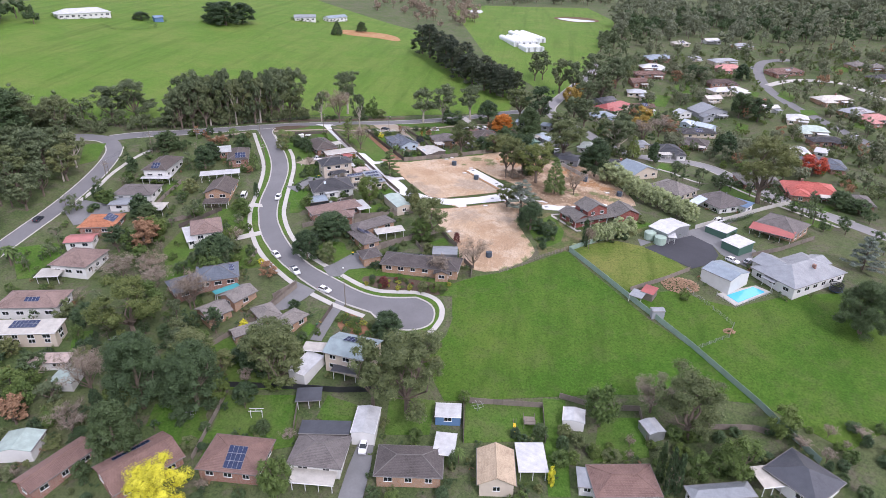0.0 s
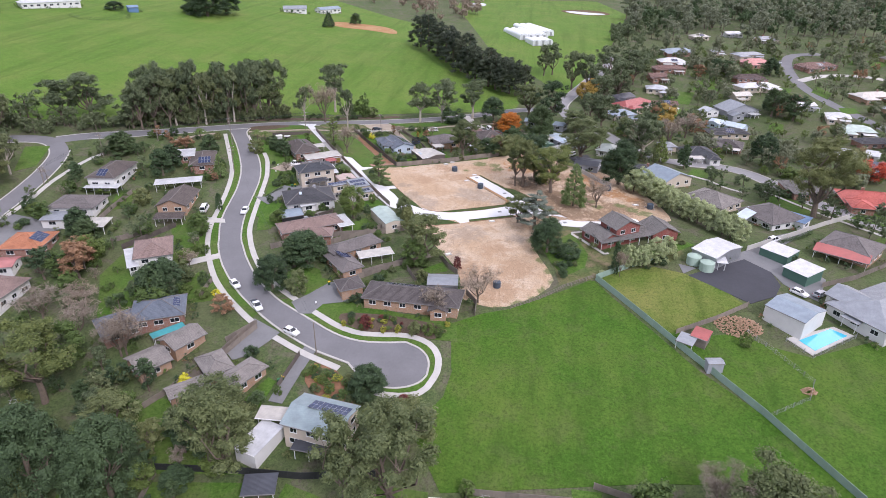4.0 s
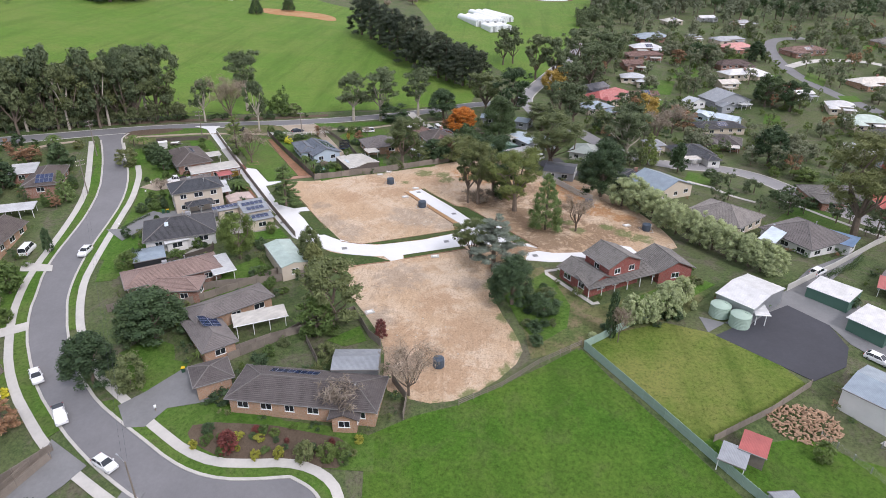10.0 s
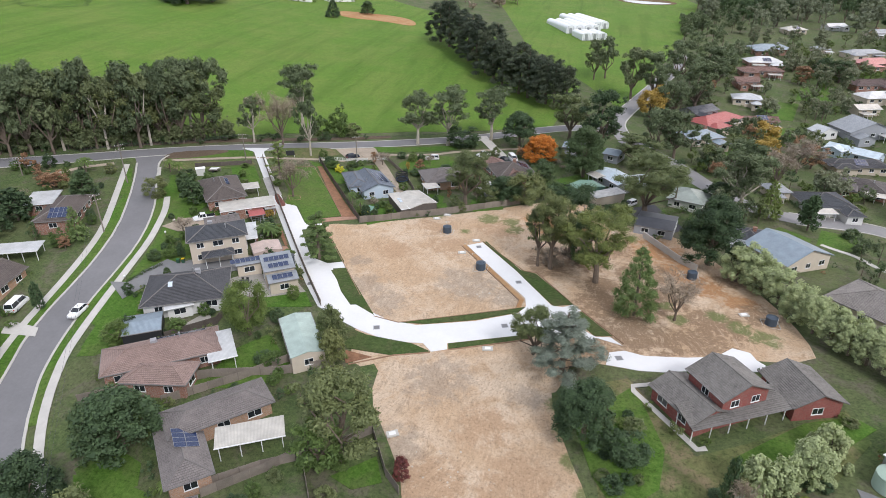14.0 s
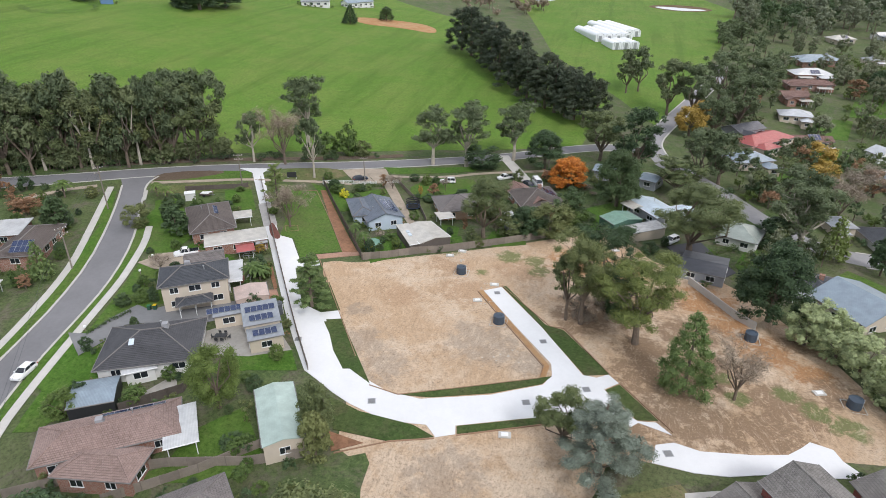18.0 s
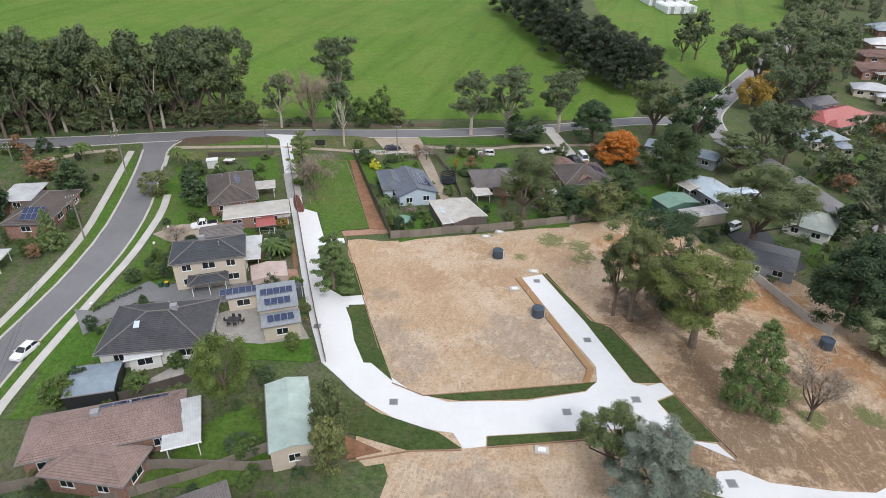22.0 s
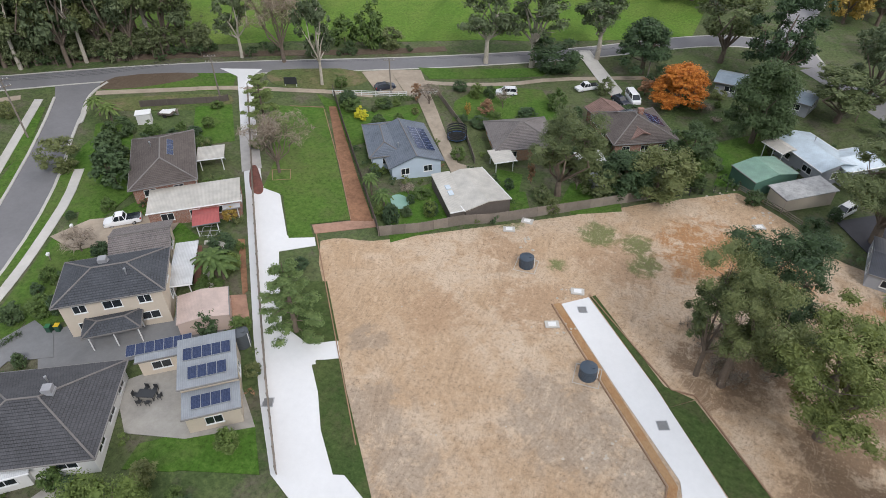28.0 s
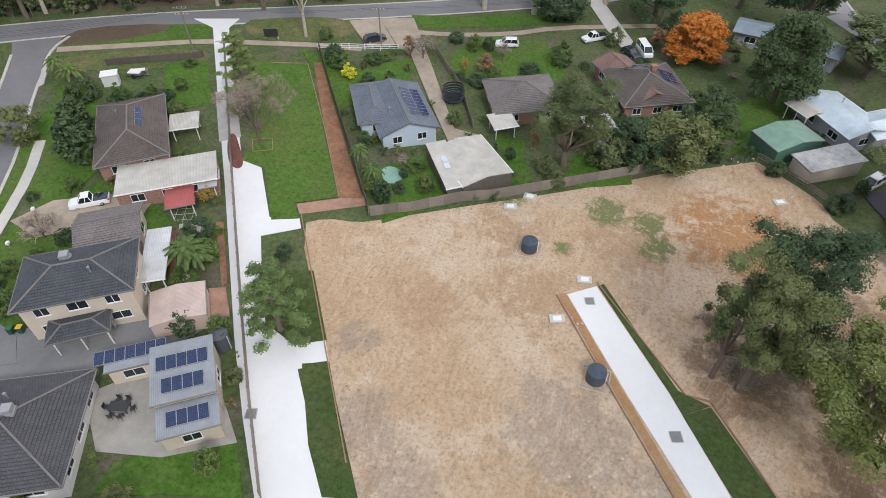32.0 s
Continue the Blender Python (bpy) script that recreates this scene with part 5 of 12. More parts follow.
def table_set(x, y, rot):
    """Outdoor table and six chairs round it."""
    z = land(x, y) + 0.13
    m = Matrix.Translation((x, y, z)) @ pose(0, 0, 0, 0, 0, rot)
    t = root("outdoor_table", m, "dark grey outdoor dining table on a paved court", "table")
    b = Build()
    b.box(-1.0, -0.55, 0.7, 1.0, 0.55, 0.75)
    put("tabletop", b.mesh("tabletop", DARKMETAL), t)
    leg = Build()
    leg.box(-0.04, -0.04, 0, 0.04, 0.04, 0.7)
    lm = leg.mesh("leg", DARKMETAL)
    for px in (-0.85, 0.85):
        for py in (-0.42, 0.42):
            put("leg", lm, t, Matrix.Translation((px, py, 0)))
    se, ba, cl = Build(), Build(), Build()
    se.box(-0.24, -0.24, 0.42, 0.24, 0.24, 0.46)
    ba.box(-0.24, 0.2, 0.5, 0.24, 0.24, 0.92)
    cl.box(-0.02, -0.02, 0, 0.02, 0.02, 0.42)
    ms = se.mesh("seat", DARKMETAL), ba.mesh("backrest", DARKMETAL), cl.mesh("leg", DARKMETAL)
    for px, py, a in ((-0.5, -0.95, 180), (0.5, -0.95, 180), (-0.5, 0.95, 0), (0.5, 0.95, 0), (-1.4, 0, 90), (1.4, 0, -90)):
        c = root("outdoor_chair", m @ Matrix.Translation((px, py, 0)) @ pose(0, 0, 0, 0, 0, a), "dark grey outdoor chair at the table", "chair", "chairs round the outdoor table")
        put("seat", ms[0], c)
        put("backrest", ms[1], c)
        for qx in (-0.2, 0.2):
            for qy in (-0.2, 0.2):
                put("leg", ms[2], c, Matrix.Translation((qx, qy, 0)))


def log_heap(x, y, r, n):
    rng = random.Random(n)
    b = Build()
    for k in range(n):
        a, q = rng.random() * 6.28, r * math.sqrt(rng.random())
        px, py = x + math.cos(a) * q, y + math.sin(a) * q * 0.7
        z = land(px, py) + rng.random() * 1.5 * (1 - q / r) + 0.12
        e = rng.random() * 6.28
        d = Vector((math.cos(e) * 0.28, math.sin(e) * 0.28, rng.uniform(-0.12, 0.12)))
        b.tube([Vector((px, py, z)) - d, Vector((px, py, z)) + d], rng.uniform(0.08, 0.16), 6)
    ob = put("firewood_heap", b.mesh("firewood_heap", plain("split_wood", (0.42, 0.28, 0.18), 0.9, vary=0.5, big=2.0)))
    return tagged(ob, "heap of split orange-brown firewood", "firewood", "", "stuff")


def stones(name, x, y, spread_r, n, size, mat, label):
    rng = random.Random(int(x * 3 + y))
    b = Build()
    for k in range(n):
        px, py = x + rng.gauss(0, spread_r), y + rng.gauss(0, spread_r)
        s = size * rng.uniform(0.4, 1.2)
        z = land(px, py)
        top = [(px + math.cos(a) * s * rng.uniform(0.4, 0.7), py + math.sin(a) * s * rng.uniform(0.4, 0.7), z + s * rng.uniform(0.3, 0.5)) for a in (0.3, 1.5, 2.8, 4.0, 5.2)]
        low = [(px + math.cos(a) * s * rng.uniform(0.8, 1.1), py + math.sin(a) * s * rng.uniform(0.8, 1.1), z - 0.05) for a in (0.3, 1.5, 2.8, 4.0, 5.2)]
        for i in range(5):
            j = (i + 1) % 5
            b.face([low[i], low[j], top[j], top[i]])
        b.face(top)
    ob = put(name, b.mesh(name, mat))
    return tagged(ob, label, "rubble", "", "stuff")

# ---- colours of roofs and walls ----
T_BROWN = tile_mat("brown_tiles", (0.095, 0.078, 0.07), (0.125, 0.105, 0.094))
T_GREY = tile_mat("slate_grey_tiles", (0.055, 0.058, 0.066), (0.075, 0.08, 0.088))
T_DARK = tile_mat("charcoal_tiles", (0.06, 0.06, 0.064), (0.08, 0.08, 0.085))
T_DARKBROWN = tile_mat("dark_brown_tiles", (0.09, 0.078, 0.075), (0.12, 0.105, 0.1))
T_OLDGREY = tile_mat("weathered_grey_tiles", (0.14, 0.125, 0.12), (0.19, 0.17, 0.16))
T_PINK = tile_mat("pink_brown_tiles", (0.22, 0.155, 0.132), (0.29, 0.21, 0.183))
T_REDBROWN = tile_mat("red_brown_tiles", (0.19, 0.115, 0.095), (0.24, 0.155, 0.13))
T_REDDARK = tile_mat("dark_red_tiles", (0.1, 0.075, 0.07), (0.14, 0.1, 0.09))
T_ORANGE = tile_mat("orange_tiles", (0.38, 0.15, 0.08), (0.45, 0.2, 0.11))
T_REDBRIGHT = tile_mat("bright_red_tiles", (0.42, 0.1, 0.08), (0.5, 0.15, 0.12))
T_FAWN = tile_mat("fawn_tiles", (0.19, 0.172, 0.157), (0.26, 0.237, 0.217))
T_LICHEN = tile_mat("lichened_tiles", (0.125, 0.115, 0.105), (0.2, 0.188, 0.172))
T_BLUE = tile_mat("blue_grey_tiles", (0.12, 0.14, 0.17), (0.15, 0.17, 0.2))
T_CREAM = tile_mat("cream_tiles", (0.42, 0.32, 0.22), (0.5, 0.4, 0.28))
M_WHITE = metal_roof("white_sheet", (0.62, 0.625, 0.62))
M_CREAM = metal_roof("cream_sheet", (0.56, 0.53, 0.47))
M_GREY = metal_roof("grey_sheet", (0.3, 0.32, 0.34))
M_DARK = metal_roof("dark_sheet", (0.085, 0.09, 0.105))
M_BLUEGREY = metal_roof("blue_grey_sheet", (0.27, 0.33, 0.38))
M_BLUE = metal_roof("blue_sheet", (0.2, 0.3, 0.45))
M_PALEBLUE = metal_roof("pale_blue_sheet", (0.55, 0.64, 0.7))
M_RED = metal_roof("red_sheet", (0.4, 0.1, 0.09))
M_REDPALE = metal_roof("faded_red_sheet", (0.5, 0.2, 0.18))
M_PINK = metal_roof("pink_sheet", (0.6, 0.47, 0.41))
M_PALEGREEN = metal_roof("pale_green_sheet", (0.46, 0.56, 0.5))
M_GREEN = metal_roof("green_sheet_roof", (0.22, 0.36, 0.28))
M_TEAL = metal_roof("teal_sheet", (0.05, 0.32, 0.33))
M_STEEL = metal_roof("steel_sheet", (0.5, 0.52, 0.54))
M_STAINED = plain("stained_sheet", (0.42, 0.42, 0.41), 0.6, big=0.9, fine=5, vary=0.55, relief=0.2, rnd=0)
B_RED = brick_mat("red_brick", (0.3, 0.135, 0.09))
B_DARKRED = brick_mat("dark_red_brick", (0.27, 0.07, 0.055), (0.3, 0.2, 0.17))
B_ORANGE = brick_mat("orange_brick", (0.42, 0.24, 0.14))
R_CREAM = plain("cream_render", (0.58, 0.5, 0.4), 0.85, vary=0.12)
R_WHITE = plain("white_render", (0.68, 0.67, 0.64), 0.8, vary=0.1)
R_PINK = plain("pink_render", (0.55, 0.43, 0.37), 0.8, vary=0.12)
R_BLUE = plain("blue_boards", (0.12, 0.22, 0.38), 0.6, vary=0.12)
R_BLUEPALE = plain("pale_blue_boards", (0.52, 0.6, 0.68), 0.6, vary=0.08)
R_GREY = plain("grey_boards", (0.32, 0.33, 0.35), 0.7, vary=0.12)
GREENMETAL = plain("green_metal", (0.08, 0.16, 0.12), 0.5, vary=0.15)
WATER = plain("pool_blue", (0.08, 0.5, 0.68), 0.08, vary=0.1, relief=0.05, spec=0.6, rnd=0)
PONDWATER = plain("pond_silver", (0.5, 0.52, 0.52), 0.15, vary=0.1, relief=0.05, spec=0.8, rnd=0)
EDGING = plain("edging_timber", (0.3, 0.19, 0.12), 0.9, vary=0.3, rnd=0)
PITGREY = plain("pit_cover", (0.22, 0.22, 0.22), 0.7, vary=0.25)
RUBBLE = plain("rubble_stone", (0.5, 0.44, 0.36), 0.9, vary=0.35, rnd=0)
BINBODY = plain("bin_green", (0.03, 0.08, 0.05), 0.5)
BINGREEN = plain("bin_lid_green", (0.03, 0.16, 0.06), 0.5)
BINYELLOW = plain("bin_lid_yellow", (0.75, 0.5, 0.02), 0.45)
FILM = plain("greenhouse_film", (0.78, 0.79, 0.79), 0.4, vary=0.1, rnd=0.1)


def greenhouse(x, y, rot, rows):
    """White film tunnels side by side; rows: (middle, start, end, width, height, base) in the block's own plan."""
    z = land(x, y)
    ob = root("greenhouse", Matrix.Translation((x, y, z)) @ pose(0, 0, 0, 0, 0, rot), "block of white film greenhouse tunnels in a pasture", "greenhouse")
    for cx, y0, y1, span, rise, foot in rows:
        b = Build()
        arc = [(cx + math.cos(a) * span * 0.48, math.sin(a) * rise + 1.5) for a in (math.pi * i / 10 for i in range(11))]
        arc = [(cx + span * 0.48, -1.5), *arc, (cx - span * 0.48, -1.5)]
        arc = [(px, pz + foot) for px, pz in arc]
        for (ax, az), (bx, bz) in zip(arc, arc[1:]):
            b.face([(ax, y0, az), (ax, y1, az), (bx, y1, bz), (bx, y0, bz)])
        b.face([(px, y0, pz) for px, pz in arc])
        b.face([(px, y1, pz) for px, pz in arc][::-1])
        tunnel = put("tunnel", b.mesh("tunnel", FILM), ob)
        d = Build()
        d.box(cx - 0.9, y0 - 0.12, foot - 1.5, cx + 0.9, y0 + 0.02, foot + 2.0)
        for side in (-0.3, 0.3):
            d.box(cx + side * span - 0.06, y0 - 0.1, foot - 1.5, cx + side * span + 0.06, y0 + 0.02, foot + 1.6 + rise * 0.7)
        put("end_frame", d.mesh("end_frame", STEEL), tunnel)
    return ob


def heap(name, outline, h, label):
    """A low mound within an outline, rough on top."""
    cx, cy = sum(p[0] for p in outline) / len(outline), sum(p[1] for p in outline) / len(outline)
    edge = rounded(outline, 2)
    rng = random.Random(7)
    verts, faces, n = [(cx, cy, land(cx, cy) + h)], [], len(edge)
    for k, f in enumerate((0.35, 0.65, 0.88, 1.0)):
        for x, y in edge:
            px, py = cx + (x - cx) * f, cy + (y - cy) * f
            verts.append((px, py, land(px, py) + 0.1 + (h - 0.1) * (1 - f * f) * rng.uniform(0.75, 1.2)))
    faces += [(0, 1 + i, 1 + (i + 1) % n) for i in range(n)]
    for k in range(3):
        faces += [(1 + k * n + i, 1 + (k + 1) * n + i, 1 + (k + 1) * n + (i + 1) % n, 1 + k * n + (i + 1) % n) for i in range(n)]
    tagged(put(name, mesh_of(name, verts, faces, plain("dark_red_mulch", (0.17, 0.07, 0.055), 0.95, big=0.9, fine=5, vary=0.5, relief=0.6, rnd=0), smooth=True)), label, "mulch heap", "", "stuff")


# ---- the ground ----
def spread(lo, hi, fine_lo, fine_hi, step):
    out = list(np.arange(fine_lo, fine_hi + 0.1, step))
    s, v = step, fine_hi
    while v < hi:
        s *= 1.25
        v += s
        out.append(v)
    s, v = step, fine_lo
    while v > lo:
        s *= 1.25
        v -= s
        out.insert(0, v)
    return out


gx, gy = spread(-2600, 2600, -200, 230, 3.5), spread(-700, 3600, -240, 320, 3.5)
gv = [(x, y, land(x, y)) for y in gy for x in gx]
gn = len(gx)
gf = [(j * gn + i, j * gn + i + 1, (j + 1) * gn + i + 1, (j + 1) * gn + i) for j in range(len(gy) - 1) for i in range(gn - 1)]
ground = put("ground", mesh_of("ground", gv, gf, GRASS, smooth=True))
tagged(ground, "rolling green grassy ground reaching the horizon", "ground", "", "structure")

# ---- ground, roads ----
patch("building_lot", [(-38.7, 20.8), (-27.7, 5.6), (-18.5, -7.6), (-16.4, -13.2), (-14.4, -23.8), (-11.8, -29.1), (-7.8, -26.8), (-6.9, -35.4), (-2.2, -41.9), (3.4, -50.5), (4.9, -61.4), (8.1, -63.2), (14.7, -64.4), (22.5, -59.9), (28.4, -52.2), (27.2, -46.9), (23.9, -39.5), (20.7, -28.5), (22.1, -27.7), (24.0, -19.0), (35.8, -19.9), (48.0, -13.3), (64.8, -10.3), (65.0, -2.0), (61.8, 11.8), (55.9, 24.9), (46.6, 41.1), (36.0, 43.2), (30.6, 46.6), (29.2, 50.4), (28.4, 51.5), (26.4, 53.4), (20.8, 58.1), (19.9, 58.2), (17.1, 56.5), (8.9, 51.9), (6.7, 50.7), (1.7, 47.1), (-9.7, 39.4), (-19.7, 32.7), (-29.0, 25.9), (-31.8, 24.1), (-36.0, 23.3)], DIRT, 0.03, "bare scraped earth of a cleared building lot", "ground", curve=1)
patch("brick_paving", [(-41.0, 24.3), (-36.0, 27.8), (-36.8, 29.0), (-33.1, 29.6), (-32.0, 27.9), (-39.6, 22.6)], PAVERS, 0.09, "band of reddish brick paving", "paving")
SL = [(-102.8, 38.5), (-97.6, 30.6), (-90.4, 18.5), (-82.7, 3.9), (-78.0, -9.6), (-75.9, -19.3), (-74.7, -26.2), (-72.7, -34.2), (-68.9, -42.6), (-67.4, -46.4), (-63.0, -53.9), (-57.7, -60.4), (-52.8, -66.0), (-43.6, -73.7), (-36.9, -78.3), (-31.9, -81.2), (-26.1, -84.2), (-21.0, -85.9), (-16.8, -87.2)]
SR = [(-96.8, 40.9), (-91.4, 31.0), (-83.3, 19.4), (-77.3, 8.2), (-73.0, -2.7), (-70.6, -12.5), (-69.0, -20.4), (-67.4, -27.2), (-65.5, -33.8), (-63.6, -39.0), (-61.8, -43.0), (-59.9, -46.1), (-56.1, -52.1), (-50.0, -59.9), (-45.4, -64.2), (-40.7, -68.2), (-34.9, -71.7), (-29.2, -74.9), (-24.4, -77.7), (-19.7, -79.6), (-15.0, -80.3), (-10.2, -79.9), (-5.5, -79.1), (-1.9, -80.6), (0.2, -82.8), (1.0, -85.2), (1.0, -87.4)]
PL = [(-104.6, 36.6), (-91.6, 13.6), (-86.0, 3.3), (-82.5, -5.6), (-79.7, -15.1), (-77.6, -23.8), (-75.9, -31.7), (-74.2, -37.9), (-72.0, -43.5), (-69.8, -48.2), (-65.6, -55.1), (-61.1, -61.5), (-55.6, -67.4), (-50.8, -71.5), (-45.3, -76.0), (-40.4, -79.2), (-34.0, -82.6), (-28.1, -85.5), (-23.6, -87.2), (-18.6, -89.0)]
PR = [(-81.9, 22.0), (-77.8, 15.3), (-74.4, 7.2), (-71.6, -0.2), (-69.1, -9.7), (-66.2, -21.2), (-64.0, -29.9), (-61.9, -37.1), (-59.1, -42.8), (-57.4, -45.9), (-54.2, -51.0), (-48.8, -57.9), (-44.0, -62.4), (-37.1, -67.1), (-32.7, -70.0), (-27.5, -73.2), (-22.3, -76.2), (-17.1, -77.8), (-11.6, -77.5), (-6.7, -76.9), (-2.7, -77.5), (0.8, -79.4), (2.7, -82.6), (3.1, -85.5), (3.0, -87.9)]
patch("road", [(-111.3, 46.6), (-105.8, 41.8), *SL, (-13.3, -90.6), (-8.9, -92.8), (-4.5, -92.8), (-0.6, -91.0), *SR[::-1], *[(-90.7, 31.4), (-96.1, 38.5), (-98.4, 43.2), (-98.6, 47.5)]], ASPHALT, 0.04, "grey asphalt street ending in a round turning circle", "road", curve=1)
ribbon("road", [(-158.2, 8.5), (-150.3, 15.6), (-138.3, 22.6), (-128.1, 29.0), (-115.5, 38.0), (-105.0, 46.6), (-86.8, 61.4), (-66.8, 76.0), (-36.0, 96.8), (-15.4, 108.0), (4.9, 119.0), (15.9, 123.5), (27.0, 124.2), (34.2, 122.0)], 6.2, ASPHALT, 0.05, "grey asphalt country road with pale edges", "road")
ribbon("road", [(36.6, 114.0), (34.2, 122.9), (33.0, 133.0), (36.9, 148.7), (44.1, 171.7), (54.7, 204.7), (65.1, 234.5), (70, 262)], 6.0, PALEASPHALT, 0.055, "grey asphalt lane climbing beside the pasture", "road")
ribbon("road_edge", [(39.6, 114.4), (37.3, 123.3), (36.2, 133.0), (40.0, 147.8), (47.2, 170.8), (57.7, 203.7), (68.1, 233.5)], 0.5, KERB, 0.07, "pale concrete edge strip of the lane", "road edge")
ribbon("road_edge", [(30.0, 133.5), (33.8, 149.6), (41.0, 172.6), (51.7, 205.7), (62.1, 235.5)], 0.5, KERB, 0.07, "pale concrete edge strip of the lane", "road edge")
ribbon("road_edge", [(-160.0, 10.9), (-152.0, 18.1), (-139.9, 25.1), (-129.7, 31.6), (-117.3, 40.3), (-106.9, 48.9), (-88.6, 63.7), (-68.5, 78.4), (-37.6, 99.3), (-16.7, 110.6), (3.7, 121.8), (15.2, 126.5), (26.0, 127.2)], 0.4, KERB, 0.065, "pale concrete edge strip of the road", "road edge")
ribbon("road_edge", [(-148.6, 13.1), (-136.7, 20.1), (-126.5, 26.4), (-113.7, 35.7), (-103.1, 44.3), (-85.0, 59.1), (-65.1, 73.6), (-34.4, 94.3), (-14.1, 105.4), (6.1, 116.2), (16.6, 120.5), (27.4, 121.2)], 0.4, KERB, 0.065, "pale concrete edge strip of the road", "road edge")
ribbon("road_edge", [(-148.2, -91.9), (-148.0, -82.8), (-147.5, -73.7), (-147.0, -61.4), (-146.2, -48.8), (-146.7, -31.7), (-148.3, -18.4), (-151.0, -6.7), (-154.1, -0.3), (-159.4, 4.0), (-164.3, 3.8), (-170.6, 1.1), (-179.3, -4.5)], 0.45, KERB, 0.065, "pale concrete edge strip of the road", "road edge")
ribbon("road_edge", [(-141.8, -92.1), (-141.6, -83.0), (-141.1, -74.1), (-140.6, -61.8), (-139.8, -48.8), (-140.3, -31.3), (-141.9, -17.4), (-145.0, -4.7), (-148.7, 3.1)], 0.45, KERB, 0.065, "pale concrete edge strip of the road", "road edge")
ribbon("road", [(-145.0, -92.0), (-144.8, -82.9), (-144.3, -73.9), (-143.8, -61.6), (-143.0, -48.8), (-143.5, -31.5), (-145.1, -17.9), (-148.0, -5.7), (-151.6, 1.7), (-158.2, 7.0), (-165.0, 6.9), (-172.1, 3.9), (-181.0, -1.8)], 6.0, ASPHALT, 0.045, "grey asphalt side road curving downhill", "road")
ribbon("footpath", [(-139.3, -46.9), (-138.6, -40.5), (-138.4, -31.0), (-139.6, -21.4), (-139.3, -12.1), (-138.5, -2.8), (-136.4, 3.7)], 1.5, OLDCONCRETE, 0.12, "pale concrete footpath beside the side road", "footpath", curve=1)
ribbon("road", [(36.6, 114.0), (44.4, 103.7), (52.1, 93.9), (59.7, 79.9), (68.0, 70.1), (77.7, 65.6), (90.0, 67.0), (99.5, 67.6), (107.5, 63.0), (112.6, 52.5), (116.2, 40.5), (122.5, 25.5), (131.5, 9.0), (141.5, -4.7), (149.3, -15.4), (160, -28)], 7.6, PALEASPHALT, 0.045, "grey asphalt residential street", "road")
ribbon("kerb", [(80, 61.6), (90.3, 62.9), (98.4, 63.5), (104.5, 59.8), (108.9, 50.9), (112.5, 39.0), (118.9, 23.7), (128.1, 7.0), (138.3, -7.4)], 0.45, KERB, 0.12, "worn concrete kerb along the street", "kerb", 0.16)
ribbon("kerb", [(80, 70.0), (89.7, 71.1), (100.6, 71.7), (110.5, 66.2), (116.3, 54.1), (119.9, 42.0), (126.1, 27.3), (134.9, 11.0), (144.7, -2.0)], 0.45, KERB, 0.12, "worn concrete kerb along the street", "kerb", 0.16)
ribbon("garden_path", [(82.6, 49.6), (85.4, 47.4), (88.9, 45.5), (91.0, 41.2), (93.4, 37.4), (98.0, 33.8)], 1.5, OLDCONCRETE, 0.1, "pale curving concrete path across a front lawn", "path")
ribbon("footpath", [(107.2, 38.4), (115.6, 20.2), (125.0, 4.4), (136.0, -10.2)], 1.4, OLDCONCRETE, 0.1, "pale concrete footpath", "footpath", curve=1)
ribbon("road", [(223.6, 310.5), (200.3, 303.6), (188.7, 276.6), (182.9, 247.7), (180.9, 220.5), (186.1, 190.1), (194.4, 165.2), (201.0, 141.3), (204.2, 127.3), (207.9, 111.0), (214, 90)], 7.0, ASPHALT, 0.045, "grey asphalt hillside street", "road")
ribbon("road", [(184, 232), (198, 245), (212.8, 251.7), (235.8, 252.2), (247.6, 234.7), (252.4, 213.8)], 5.5, OLDCONCRETE, 0.045, "pale concrete side street", "road")
ribbon("kerb", SL, 0.45, KERB, 0.17, "worn concrete kerb along the street", "kerb", 0.2, 1)
ribbon("kerb", [*[(-98.6, 47.5), (-98.4, 43.2), (-96.1, 38.5), (-90.7, 31.4)], *SR[:-4]], 0.45, KERB, 0.17, "worn concrete kerb along the street", "kerb", 0.2, 1)
ribbon("kerb", [*SR[-5:], (1.0, -88.6), (-0.5, -91.1), (-4.5, -92.9), (-8.9, -92.9), (-13.1, -90.9), (-16.8, -87.4)], 0.45, KERB, 0.17, "worn concrete kerb round the turning circle", "kerb", height=0.2, curve=2)
patch("verge", [*SL[1:14], *PL[14:1:-1]], LAWN, 0.13, "strip of mown grass between kerb and footpath", "verge")
patch("verge", [*SR[2:13], *PR[10::-1]], LAWN, 0.13, "strip of mown grass between kerb and footpath", "verge")
patch("verge", [*SR[15:], (-0.6, -91.0), (-4.5, -92.8), (-8.2, -93.1), (-7.8, -94.9), (-2.6, -94.5), (1.2, -92.8), *PR[:12:-1]], LAWN, 0.13, "strip of mown grass round the turning circle", "verge")
ribbon("footpath", PL, 1.5, OLDCONCRETE, 0.16, "pale concrete footpath", "footpath", curve=1)
ribbon("footpath", [*PR, (1.2, -93.0), (-2.6, -94.7), (-7.8, -94.9), (-10.1, -94.0)], 1.5, OLDCONCRETE, 0.16, "pale concrete footpath round the turning circle", "footpath", curve=1)
ribbon("footpath", [(-118.5, 23.2), (-113.7, 30.5), (-108.1, 35.8)], 1.6, GRAVEL, 0.1, "sandy footpath", "footpath", curve=1)
ribbon("footpath", [(-97.5, 43.1), (-86.6, 50.5), (-77.2, 57.4), (-66.1, 62.6), (-58.9, 66.0), (-51.1, 68.5)], 1.6, GRAVEL, 0.1, "sandy footpath along the country road", "footpath", curve=1)
